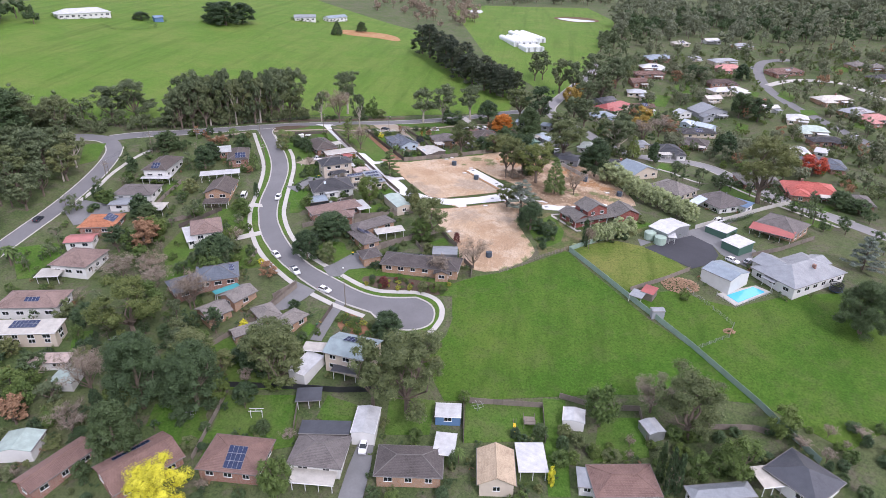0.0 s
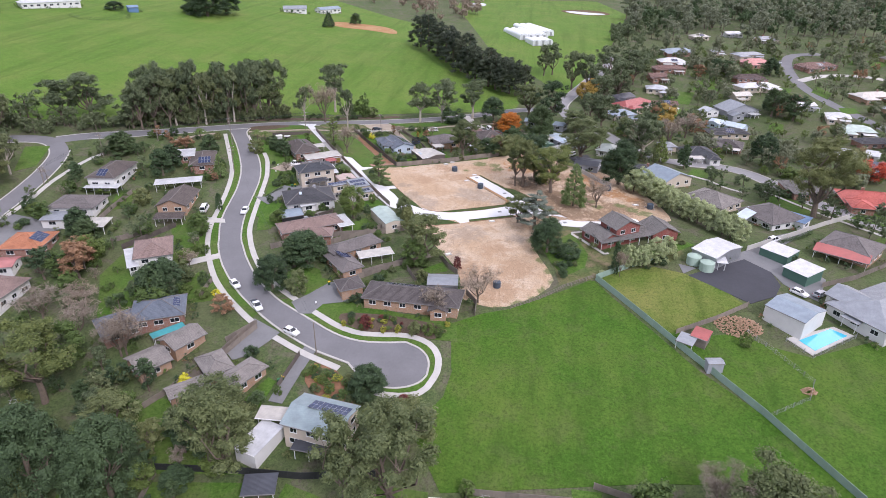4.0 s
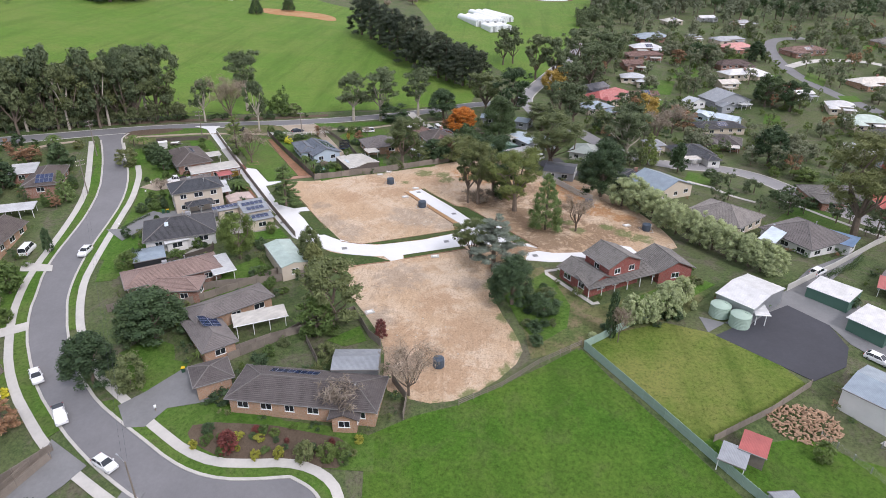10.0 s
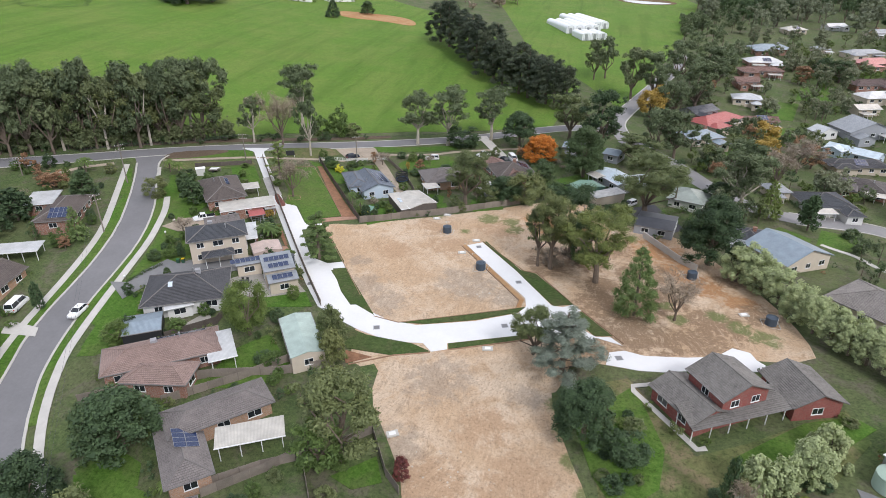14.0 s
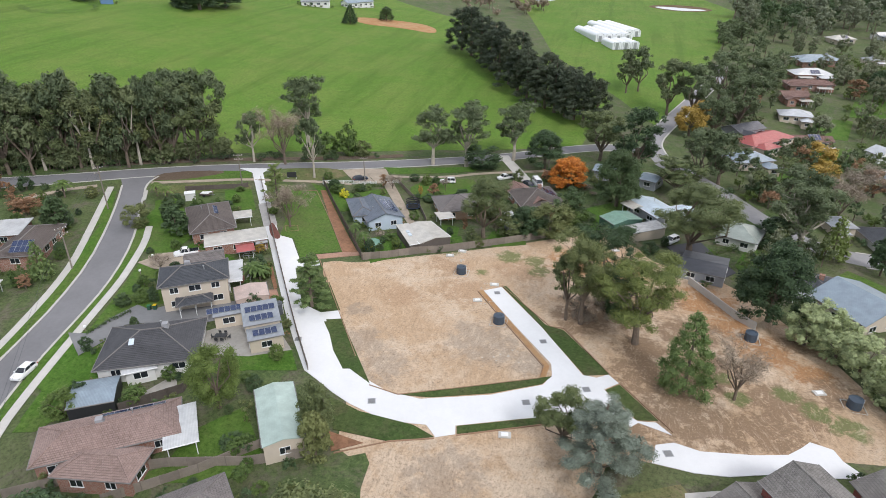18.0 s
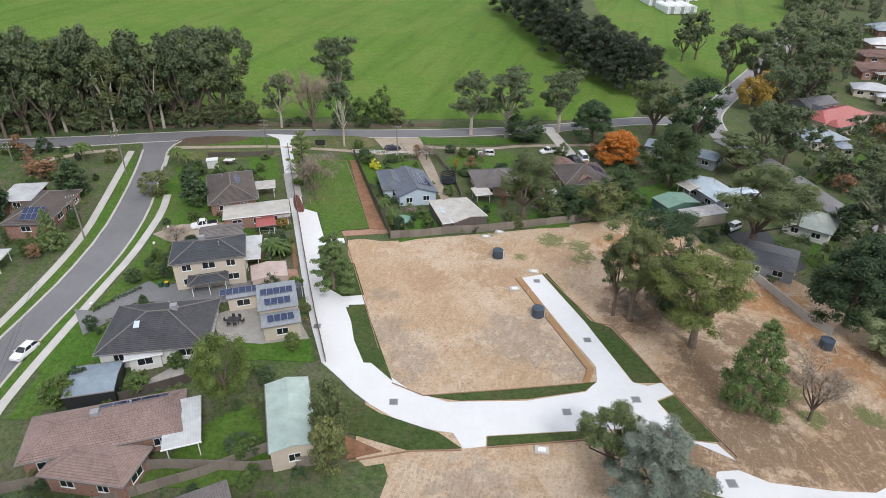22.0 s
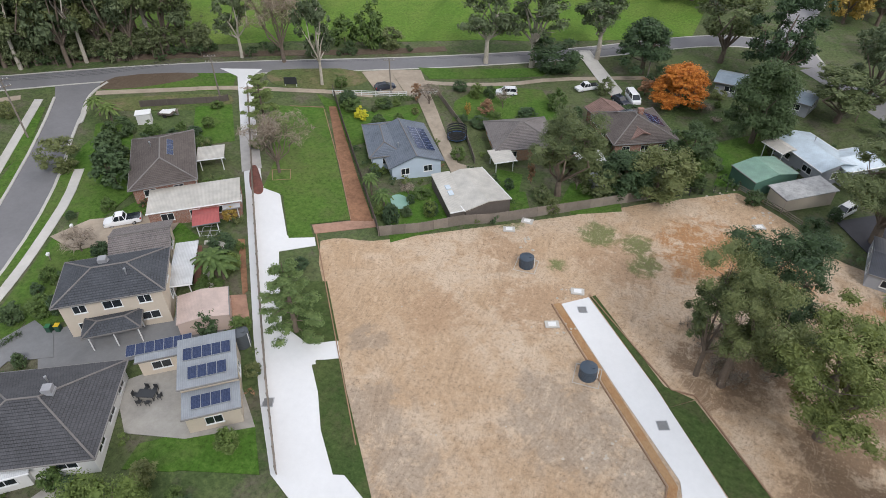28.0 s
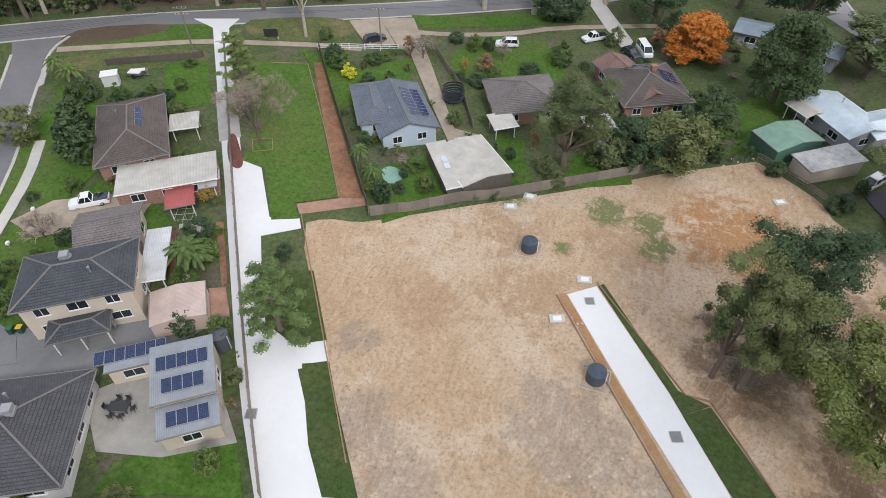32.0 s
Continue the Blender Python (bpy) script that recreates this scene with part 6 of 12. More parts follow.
ribbon("footpath", [(-45.2, 79.3), (-38.1, 81.5), (-26.8, 86.7), (-18.0, 93.1), (-3.6, 98.0), (3.5, 99.8)], 1.6, GRAVEL, 0.1, "sandy footpath along the country road", "footpath", curve=1)
patch("driveway", [(-69.1, -16.2), (-65.4, -15.5), (-64.9, -10.7), (-63.0, -5.7), (-59.1, -6.7), (-56.4, -9.4), (-61.0, -11.7), (-61.3, -16.7), (-62.7, -20.8)], GREYDRIVE, 0.175, "grey concrete driveway", "driveway")
patch("driveway", [(-73.4, 7.3), (-71.0, 12.4), (-62.9, 17.2), (-59.2, 18.9), (-58.0, 12.2), (-63.7, 9.8), (-68.2, 6.1)], GRAVEL, 0.175, "pinkish gravel driveway", "driveway")
patch("driveway", [(-37.0, -68.7), (-33.9, -65.5), (-29.9, -59.9), (-24.3, -58.1), (-19.4, -63.6), (-20.6, -66.1), (-28.8, -68.6), (-30.6, -72.4), (-33.6, -72.8)], GREYDRIVE, 0.175, "grey concrete driveway", "driveway")
patch("driveway", [(-43.9, -75.6), (-35.8, -79.7), (-37.4, -83.0), (-40.6, -87.7), (-43.3, -89.4), (-45.5, -87.5), (-43.4, -82.1)], GREYDRIVE, 0.175, "grey concrete driveway", "driveway")
ribbon("driveway", [(-26.7, -82.9), (-27.7, -88.4), (-28.5, -93.8), (-29.2, -99.7)], 3.2, GREYDRIVE, 0.15, "narrow grey concrete driveway", "driveway", curve=1)
patch("driveway", [(-79.7, -30.9), (-72.3, -31.7), (-71.0, -33.9), (-78.2, -34.3)], OLDCONCRETE, 0.175, "pale concrete driveway crossing", "driveway")
patch("driveway", [(-74.2, -54.5), (-65.3, -50.0), (-64.0, -52.3), (-71.9, -56.6)], OLDCONCRETE, 0.175, "pale concrete driveway crossing", "driveway")
patch("driveway", [(-9.1, -127.5), (-6.0, -127.3), (-5.0, -135.8), (-4.8, -143.9), (-10.0, -144.6), (-9.9, -136.5)], GREYDRIVE, 0.175, "grey concrete driveway", "driveway")
patch("driveway", [(-16.0, 109.3), (-12.7, 110.2), (-2.6, 91.5), (-3.3, 86.7), (-6.5, 91.5)], OLDCONCRETE, 0.175, "grey concrete driveway", "driveway")
patch("driveway", [(-52.8, 81.4), (-46.7, 84.8), (-36.5, 67.9), (-26.7, 51.0), (-22.4, 50.8), (-26.4, 47.0), (-33.1, 57.0), (-41.9, 70.7), (-44.9, 72.0)], GRAVEL, 0.175, "sandy gravel driveway", "driveway")
patch("driveway", [(-57.8, 77.4), (-52.8, 81.4), (-45.9, 72.9), (-50.3, 69.6)], GRAVEL, 0.175, "sandy parking bay", "driveway")
patch("driveway", [(-141.2, -47.6), (-137.4, -40.3), (-117.0, -41.0), (-121.6, -47.8), (-131.2, -55.9)], GREYDRIVE, 0.175, "grey concrete driveway", "driveway")
patch("driveway", [(34.8, 54.8), (42.8, 60.1), (49.2, 45.9), (42.8, 37.9)], DARKASPHALT, 0.175, "dark asphalt parking yard", "driveway")
patch("concrete_driveway", [(-83.8, 63.3), (-78.9, 62.1), (-67.6, 45.9), (-58.2, 32.6), (-51.9, 23.7), (-44.2, 12.6), (-36.5, 1.5), (-30.4, -6.7), (-25.0, -13.5), (-21.8, -15.2), (-18.3, -17.2), (-14.6, -18.9), (-8.8, -20.6), (-4.1, -20.3), (-2.2, -20.0), (-0.2, -22.1), (2.4, -20.8), (2.0, -19.1), (10.5, -15.5), (19.0, -12.1), (26.7, -12.9), (27.7, -11.8), (32.3, -13.2), (30.2, -11.1), (27.6, -11.5), (25.9, -10.2), (22.6, -5.2), (24.8, -3.0), (23.1, -1.1), (21.3, -2.5), (19.1, -2.3), (10.6, 10.9), (0.9, 24.0), (-2.3, 21.4), (6.6, 9.0), (13.8, -0.5), (14.3, -3.7), (13.1, -6.6), (5.6, -11.1), (-4.7, -14.9), (-10.2, -14.6), (-14.7, -12.6), (-21.0, -7.2), (-26.7, -0.5), (-27.8, 1.0), (-25.3, 2.5), (-26.9, 4.9), (-29.4, 3.3), (-33.7, 4.7), (-34.2, 4.3), (-38.9, 11.5), (-42.2, 16.9), (-38.1, 20.2), (-39.2, 21.8), (-43.0, 20.5), (-49.4, 29.3), (-52.4, 30.2), (-53.1, 30.0), (-64.1, 45.7), (-76.4, 63.6), (-76.5, 67.6)], CONCRETE, 0.1, "new white concrete driveway and turning head", "driveway", skirt=0.12)
patch("concrete_driveway", [(30.0, -15.8), (32.5, -14.7), (35.9, -15.5), (42.9, -14.3), (47.5, -12.9), (49.5, -11.0), (51.0, -9.3), (53.8, -10.0), (54.5, -12.1), (56.9, -14.6), (49.2, -16.7), (45.4, -17.1), (39.2, -19.3), (34.7, -19.8), (29.4, -19.4)], CONCRETE, 0.1, "new white concrete driveway to the brick house", "driveway", skirt=0.12)
patch("aggregate_strip", [(-66.3, 43.5), (-64.5, 45.9), (-59.1, 38.9), (-56.1, 34.7), (-58.3, 32.2)], AGGREGATE, 0.115, "grey exposed-aggregate stretch of driveway", "driveway", skirt=0.02)
patch("new_turf", [(-27.9, 0.3), (-25.1, 2.0), (-13.5, -13.6), (-18.3, -10.9), (-23.3, -5.5)], NEWLAWN, 0.13, "freshly laid turf beside white concrete", "lawn")
patch("new_turf", [(-7.9, -14.8), (14.3, -4.0), (13.0, -6.4), (5.6, -10.7), (-3.2, -14.1)], NEWLAWN, 0.13, "freshly laid turf beside white concrete", "lawn")
patch("new_turf", [(-18.9, -18.0), (-12.6, -20.0), (-4.0, -20.6), (-0.4, -22.1), (-6.4, -24.6), (-14.9, -24.5)], NEWLAWN, 0.13, "freshly laid turf beside white concrete", "lawn")
patch("new_turf", [(2.6, -20.7), (2.2, -19.2), (15.2, -13.7), (16.1, -14.8)], NEWLAWN, 0.13, "freshly laid turf beside white concrete", "lawn")
patch("new_turf", [(12.2, 8.5), (14.9, 10.5), (23.3, -1.0), (19.4, -2.4)], NEWLAWN, 0.13, "freshly laid turf beside white concrete", "lawn")
patch("new_turf", [(22.8, -5.4), (24.9, -3.4), (30.5, -10.6), (27.5, -11.3)], NEWLAWN, 0.13, "freshly laid turf beside white concrete", "lawn")
patch("new_turf", [(-38.6, 11.7), (-33.0, 13.9), (-26.7, 4.9), (-29.8, 3.0), (-34.1, 4.5)], NEWLAWN, 0.13, "freshly laid turf beside white concrete", "lawn")
patch("new_turf", [(-27.8, 1.1), (-25.1, 2.3), (-16.3, -10.5), (-19.1, -11.4), (-22.7, -7.2)], NEWLAWN, 0.13, "freshly laid turf beside white concrete", "lawn")
patch("new_turf", [(-42.5, 20.1), (-39.3, 21.7), (-41.4, 24.3), (-36.4, 27.9), (-57.0, 58.9), (-63.2, 56.2), (-66.9, 54.7), (-55.3, 37.3), (-52.7, 29.7), (-48.9, 29.3)], LAWN, 0.13, "green lawn with bare patches beside the driveway", "lawn")
patch("new_turf", [(1.1, 24.1), (1.7, 24.7), (11.5, 11.5), (14.8, 10.6), (12.2, 8.6), (10.8, 10.8)], NEWLAWN, 0.125, "freshly laid turf along the driveway", "lawn")
ribbon("mulch_strip", [(12.9, -4.6), (13.2, -1.3), (5.9, 8.9), (-2.9, 21.3)], 0.9, CLAY, 0.085, "strip of reddish earth between edging and concrete", "ground", curve=0)
patch("mulch_bed", [(-56.7, 59.8), (-55.4, 60.5), (-40.6, 39.3), (-33.1, 29.0), (-36.2, 27.7), (-45.5, 42.0)], MULCH, 0.12, "long bed of bark mulch", "garden bed")
patch("mulch_bed", [(-15.4, -25.0), (-9.7, -25.8), (-13.5, -28.4)], MULCH, 0.12, "bark mulch corner bed", "garden bed")
patch("lawn", [(17.3, -64.2), (38.5, -49.6), (58.1, -81.7), (67.0, -96.7), (70.5, -103.6), (8.2, -115.3), (0.1, -102.3), (5.4, -93.6), (6.8, -81.7), (4.2, -71.2), (10.8, -66.9)], PADDOCK, 0.06, "open green grass paddock", "lawn")
patch("lawn", [(12.3, -111.1), (16.2, -93.1), (6.0, -85.6), (4.6, -75.9), (37.7, -49.5), (59.0, -79.0), (77.2, -98.0), (81.5, -107.4), (61.1, -106.9)], PADDOCK, 0.055, "open green grass paddock", "lawn")
patch("lawn", [(39.8, -49.3), (42.0, -45.7), (54.9, -40.7), (62.1, -42.8), (69.6, -46.5), (74.9, -55.5), (63.4, -63.3), (54.8, -68.3)], DRYLAWN, 0.09, "mown lawn with yellowing stripes", "lawn")
patch("lawn", [(41.3, -49.1), (60.5, -78.8), (70.6, -89.8), (82.2, -107.3), (97.1, -119.0), (129.1, -99.0), (145.8, -66.2), (115.4, -60.7), (100.1, -64.8), (84.4, -72.4), (75.7, -69.7), (70.0, -66.4), (58.5, -69.2)], PADDOCK, 0.06, "grass around the pool and sheds", "lawn")
patch("asphalt_yard", [(63.2, -43.6), (80.4, -31.7), (85.7, -37.8), (86.1, -44.5), (83.2, -50.0), (76.2, -54.2)], DARKASPHALT, 0.1, "fresh black asphalt yard", "yard")
patch("gravel_yard", [(62.1, -42.8), (61.7, -38.0), (68.3, -40.2), (80.2, -31.8), (85.7, -37.8), (87.0, -43.4), (89.9, -47.5), (93.3, -50.4), (99.2, -38.8), (95.5, -30.9), (92.8, -21.2), (122.8, 13.1), (110.7, 0.5), (92.1, -14.0), (82.4, -25.8)], GREYDRIVE, 0.09, "grey crushed rock yard", "yard")
patch("rough_grass", [(22.1, -27.7), (26.6, -35.2), (28.6, -46.3), (29.5, -52.7), (38.4, -49.1), (59.5, -37.5), (66.6, -28.6), (65.2, -22.0), (49.5, -32.8), (41.7, -37.0), (34.7, -25.0), (32.9, -22.2)], WEEDS, 0.055, "rough weedy grass round the brick house", "grass")
patch("lawn", [(46.5, -36.5), (58.1, -26.8), (65.7, -23.4), (68.3, -25.5), (60.7, -32.6), (50.9, -38.3)], LAWN, 0.1, "lawn before the brick house", "lawn")
patch("lawn", [(-65.0, -28.1), (-66.8, -15.9), (-65.1, -10.4), (-52.9, -26.1), (-55.2, -31.5)], LAWN, 0.08, "mown green back lawn", "lawn")
patch("lawn", [(-71.1, 5.9), (-67.5, 20.5), (-54.2, 15.1), (-58.9, -3.8), (-62.9, -7.9)], LAWN, 0.08, "mown green back lawn", "lawn")
patch("lawn", [(-59.7, -37.0), (-61.4, -28.4), (-54.7, -31.9), (-56.5, -36.2)], LAWN, 0.08, "mown green back lawn", "lawn")
patch("lawn", [(-31.8, -70.8), (-28.8, -68.6), (-19.6, -69.3), (-8.3, -69.5), (0.4, -70.1), (5.4, -71.4), (6.2, -77.3), (-5.3, -77.4), (-16.9, -78.2), (-25.2, -75.2)], LAWN, 0.08, "mown green back lawn", "lawn")
patch("lawn", [(-33.0, -64.6), (-23.1, -65.9), (-9.5, -69.4), (-10.8, -73.2), (-20.1, -74.0), (-27.7, -72.1)], LAWN, 0.08, "mown green back lawn", "lawn")
patch("lawn", [(-42.8, -57.9), (-36.3, -57.4), (-29.8, -58.5), (-28.9, -67.1), (-36.1, -64.9)], LAWN, 0.08, "mown green back lawn", "lawn")
patch("lawn", [(-86.8, -37.7), (-75.6, -30.7), (-68.9, -51.8), (-75.1, -56.9)], LAWN, 0.08, "mown green back lawn", "lawn")
patch("lawn", [(-94.0, -62.6), (-93.2, -48.7), (-79.4, -67.6), (-77.3, -79.1), (-83.6, -79.6)], LAWN, 0.08, "mown green back lawn", "lawn")
patch("lawn", [(-45.4, -120.2), (-27.3, -118.1), (-23.6, -132.4), (-43.2, -139.3)], LAWN, 0.08, "mown green back lawn", "lawn")
patch("lawn", [(-20.3, -117.3), (-11.2, -119.6), (-12.1, -126.3), (-21.0, -124.2)], LAWN, 0.08, "mown green back lawn", "lawn")
patch("lawn", [(13.5, -115.3), (31.6, -113.7), (32.4, -123.3), (14.2, -126.5)], LAWN, 0.08, "mown green back lawn", "lawn")
patch("lawn", [(31.6, -111.2), (37.0, -111.3), (37.8, -136.7), (33.2, -137.3)], LAWN, 0.08, "mown green back lawn", "lawn")
patch("lawn", [(44.7, -115.4), (55.0, -114.3), (55.0, -125.0), (42.8, -127.9)], LAWN, 0.08, "mown green back lawn", "lawn")
patch("lawn", [(-5.2, -115.3), (6.0, -115.5), (6.2, -125.4), (-4.0, -126.8)], LAWN, 0.08, "mown green back lawn", "lawn")
patch("lawn", [(-60.0, -128.9), (-49.4, -124.2), (-41.5, -134.6), (-51.8, -135.9)], LAWN, 0.08, "mown green back lawn", "lawn")
patch("lawn", [(-55.6, -101.6), (-50.9, -101.2), (-29.3, -116.6), (-46.2, -118.5)], LAWN, 0.08, "mown green back lawn", "lawn")
patch("lawn", [(-141.3, -72.9), (-130.3, -66.2), (-114.0, -78.2), (-129.0, -86.3)], LAWN, 0.08, "mown green back lawn", "lawn")
patch("lawn", [(-34.1, -29.8), (-29.7, -23.9), (-22.4, -31.4), (-24.9, -36.8), (-34.6, -39.7)], LAWN, 0.08, "mown green back lawn", "lawn")
patch("lawn", [(-38.7, -17.7), (-29.6, -9.1), (-26.0, -13.9)], LAWN, 0.08, "mown green back lawn", "lawn")
patch("lawn", [(-61.6, 63.8), (-50.0, 60.7), (-39.8, 71.8), (-39.5, 58.6), (-46.2, 47.9)], LAWN, 0.08, "mown green back lawn", "lawn")
patch("lawn", [(-34.2, 35.7), (-27.6, 44.5), (-21.6, 32.9), (-28.6, 25.2)], LAWN, 0.08, "mown green back lawn", "lawn")
patch("lawn", [(-92.0, 55.8), (-79.7, 63.3), (-76.5, 56.4), (-94.8, 44.6), (-98.2, 45.4)], LAWN, 0.08, "mown green back lawn", "lawn")
patch("lawn", [(-89.6, 34.2), (-85.8, 38.4), (-70.0, 22.1), (-69.5, 7.5)], LAWN, 0.08, "mown green back lawn", "lawn")
patch("lawn", [(-31.4, 84.7), (-19.2, 86.8), (-11.6, 73.5), (-21.6, 67.1)], LAWN, 0.08, "mown green back lawn", "lawn")
patch("lawn", [(-47.8, 85.8), (-19.2, 98.8), (-20.7, 93.6), (-43.5, 81.8)], LAWN, 0.08, "mown green back lawn", "lawn")
patch("lawn", [(-5.7, 57.3), (-0.1, 55.9), (-0.9, 49.3), (-6.7, 47.3)], LAWN, 0.08, "mown green back lawn", "lawn")
patch("lawn", [(14.1, 72.4), (25.1, 81.0), (25.7, 71.4), (19.5, 67.9)], LAWN, 0.08, "mown green back lawn", "lawn")
patch("lawn", [(-17.7, 45.0), (-13.3, 46.8), (-10.9, 40.6), (-14.9, 38.2)], LAWN, 0.08, "mown green back lawn", "lawn")
patch("lawn", [(-6.9, 48.4), (0.8, 54.0), (2.7, 46.6), (-4.9, 42.9)], LAWN, 0.08, "mown green back lawn", "lawn")
patch("paved_court", [(-47.1, -10.0), (-43.3, -5.8), (-34.3, -4.7), (-29.4, -9.3), (-35.5, -13.1), (-41.8, -14.7)], COURT, 0.12, "pale paved courtyard", "paving")
patch("deck_paving", [(-47.9, -28.9), (-45.0, -22.4), (-43.7, -20.7), (-41.1, -24.5), (-47.5, -28.2)], COURT, 0.12, "pale paved patio", "paving")
patch("paved_court", [(-60.7, -7.5), (-56.5, -2.7), (-39.1, 3.9), (-42.3, -2.4), (-49.5, -8.0), (-55.3, -12.9)], GREYDRIVE, 0.12, "grey paved forecourt", "paving")
SOIL = dirt_mat("dark_soil", (0.16, 0.125, 0.09), (0.115, 0.085, 0.06), (0.06, 0.045, 0.035), 1.5, 0.5)
patch("soil_bed", [(-97.5, 44.4), (-99.7, 46.4), (-98.4, 51.2), (-86.9, 59.5), (-84.9, 57.9), (-90.9, 49.5)], SOIL, 0.085, "bare dark soil on the road verge", "ground", curve=1)
patch("soil_bed", [(-94.5, 38.6), (-94.5, 42.5), (-76.2, 55.2), (-72.9, 52.2), (-74.5, 48.2), (-89.5, 39.3)], WEEDS, 0.075, "patchy thin grass and bare soil on the road verge", "ground", curve=1)
patch("soil_bed", [(-74.8, 65.7), (-74.3, 69.2), (-58.7, 79.1), (-53.5, 73.5), (-62.4, 64.8), (-70.0, 62.2)], WEEDS, 0.075, "patchy thin grass and bare soil on the road verge", "ground", curve=1)
ribbon("soil_strip", [(-116.0, 48.3), (-106.8, 54.7), (-95.8, 63.1), (-84.1, 71.9), (-71.1, 80.8), (-57.3, 90.0), (-45.4, 98.3)], 2.6, SOIL, 0.075, "dark bare soil along the far edge of the road", "ground")
patch("garden_deck", [(-53.5, 13.2), (-52.6, 13.6), (-47.3, 6.0), (-48.1, 5.6)], DECKING, 0.2, "red-brown timber deck beside a white patio roof", "deck", skirt=0.2)
ribbon("garden_path", [(-52.8, 14.4), (-51.8, 15.0), (-50.1, 15.1), (-49.1, 14.4), (-49.5, 13.1), (-49.4, 10.9), (-48.6, 8.8), (-46.5, 7.0)], 0.9, PALESTONE, 0.1, "winding path of pale crazy paving", "path")
patch("brick_steps", [(-43.3, 6.7), (-41.5, 7.6), (-38.4, 3.7), (-37.5, 2.1), (-39.0, 1.6), (-40.9, 3.6)], PAVERS, 0.1, "old red brick paving between shed and fence", "paving")
patch("garden_bed", [(-48.9, 16.9), (-48.1, 17.4), (-41.7, 8.3), (-41.9, 7.4)], MULCH, 0.1, "strip of reddish mulch along the fence", "garden bed")
heap("mulch_heap", [(-58.2, 34.4), (-57.5, 35.3), (-55.3, 32.8), (-52.3, 29.4), (-52.0, 27.7), (-53.5, 27.8), (-55.5, 29.9)], 0.45, "heap of dark red mulch tipped on pale concrete")
ribbon("tree_edging", [(-54.2, 34.8), (-51.7, 36.4), (-50.1, 33.8), (-52.5, 32.2), (-54.2, 34.8)], 0.14, EDGING, 0.16, "square brown timber edging round a bare tree", "edging", 0.2, 0)
boxy("tool_shed", -82.5, 38.6, 35, (("wall", (((-1.2, -0.9, -0.1, 1.2, 0.9, 1.9),), R_WHITE)), ("roof", (((-1.35, -1.05, 1.9, 1.35, 1.05, 2.0),), WHITE))), "small white tool shed in a back yard", "shed")
boxy("garden_bench", -80.6, 42.8, 30, (("top", (((-1.6, -0.5, 0.7, 1.6, 0.5, 0.8),), TIMBER)), ("leg", (((-1.5, -0.45, -0.1, -1.35, 0.45, 0.7),), TIMBER)), ("leg", (((1.35, -0.45, -0.1, 1.5, 0.45, 0.7),), TIMBER)), ("tarp", (((-0.6, -0.48, 0.8, 1.2, 0.4, 0.92),), WHITE))), "weathered timber workbench with a pale sheet on it", "bench")
patch("garden_bed", [(-23.5, -73.8), (-23.2, -70.8), (-10.7, -70.5), (-7.7, -71.0), (2.5, -72.3), (1.7, -77.1), (-1.5, -77.4), (-6.8, -76.2), (-14.4, -77.2), (-18.7, -76.2)], SOIL, 0.12, "dark soil garden bed before the bungalow", "garden bed", curve=1)
ribbon("house_path", [(39.0, -22.1), (33.6, -24.0), (33.7, -25.2), (42.0, -35.7), (43.3, -35.2)], 0.9, OLDCONCRETE, 0.12, "pale concrete path round the red brick house", "path", curve=0)
patch("rockery", [(-25.7, -92.5), (-24.9, -87.3), (-19.8, -88.8), (-15.0, -93.4), (-10.8, -98.5), (-16.3, -99.2), (-22.7, -96.0)], MULCH, 0.1, "mulched rockery with low round shrubs", "garden bed", curve=1)
patch("lawn", [(-60.5, -34.9), (-63.6, -24.0), (-67.9, -8.4), (-73.3, 8.4), (-67.1, 10.9), (-64.8, 0.4), (-63.1, -13.6), (-59.7, -18.7), (-55.9, -25.6), (-57.8, -28.5), (-55.7, -35.6)], LAWN, 0.075, "mown green garden lawn", "lawn", cell=3)
patch("lawn", [(-86.4, -66.6), (-93.7, -54.1), (-89.3, -52.5), (-80.2, -65.0), (-81.0, -69.1)], LAWN, 0.075, "mown green garden lawn", "lawn", cell=3)
patch("lawn", [(-66.7, -66.9), (-67.4, -60.8), (-63.0, -59.4), (-57.3, -66.1), (-59.8, -67.9)], LAWN, 0.075, "mown green garden lawn", "lawn", cell=3)
patch("lawn", [(-56.9, -107.9), (-58.8, -102.9), (-53.4, -101.7), (-47.0, -110.0), (-51.3, -112.1)], LAWN, 0.075, "mown green garden lawn", "lawn", cell=3)
patch("lawn", [(-36.2, -99.8), (-33.3, -93.2), (-31.1, -94.2), (-32.1, -101.6)], LAWN, 0.075, "mown green garden lawn", "lawn", cell=3)
patch("lawn", [(-43.2, -57.1), (-40.0, -52.5), (-34.4, -54.3), (-32.6, -57.6), (-37.9, -60.8)], LAWN, 0.075, "mown green garden lawn", "lawn", cell=3)
patch("lawn", [(-36.5, -38.5), (-29.3, -33.7), (-25.5, -30.3), (-23.8, -31.6), (-28.8, -36.8), (-33.9, -40.2)], LAWN, 0.075, "mown green garden lawn", "lawn", cell=3)
patch("lawn", [(-7.3, -50.7), (-2.1, -46.2), (0.0, -50.2), (-3.7, -52.1)], LAWN, 0.075, "mown green garden lawn", "lawn", cell=3)
patch("lawn", [(27.7, -43.4), (24.8, -34.4), (33.8, -23.8), (37.6, -36.8), (36.4, -43.7), (31.0, -48.8)], LAWN, 0.075, "mown green garden lawn", "lawn", cell=3)
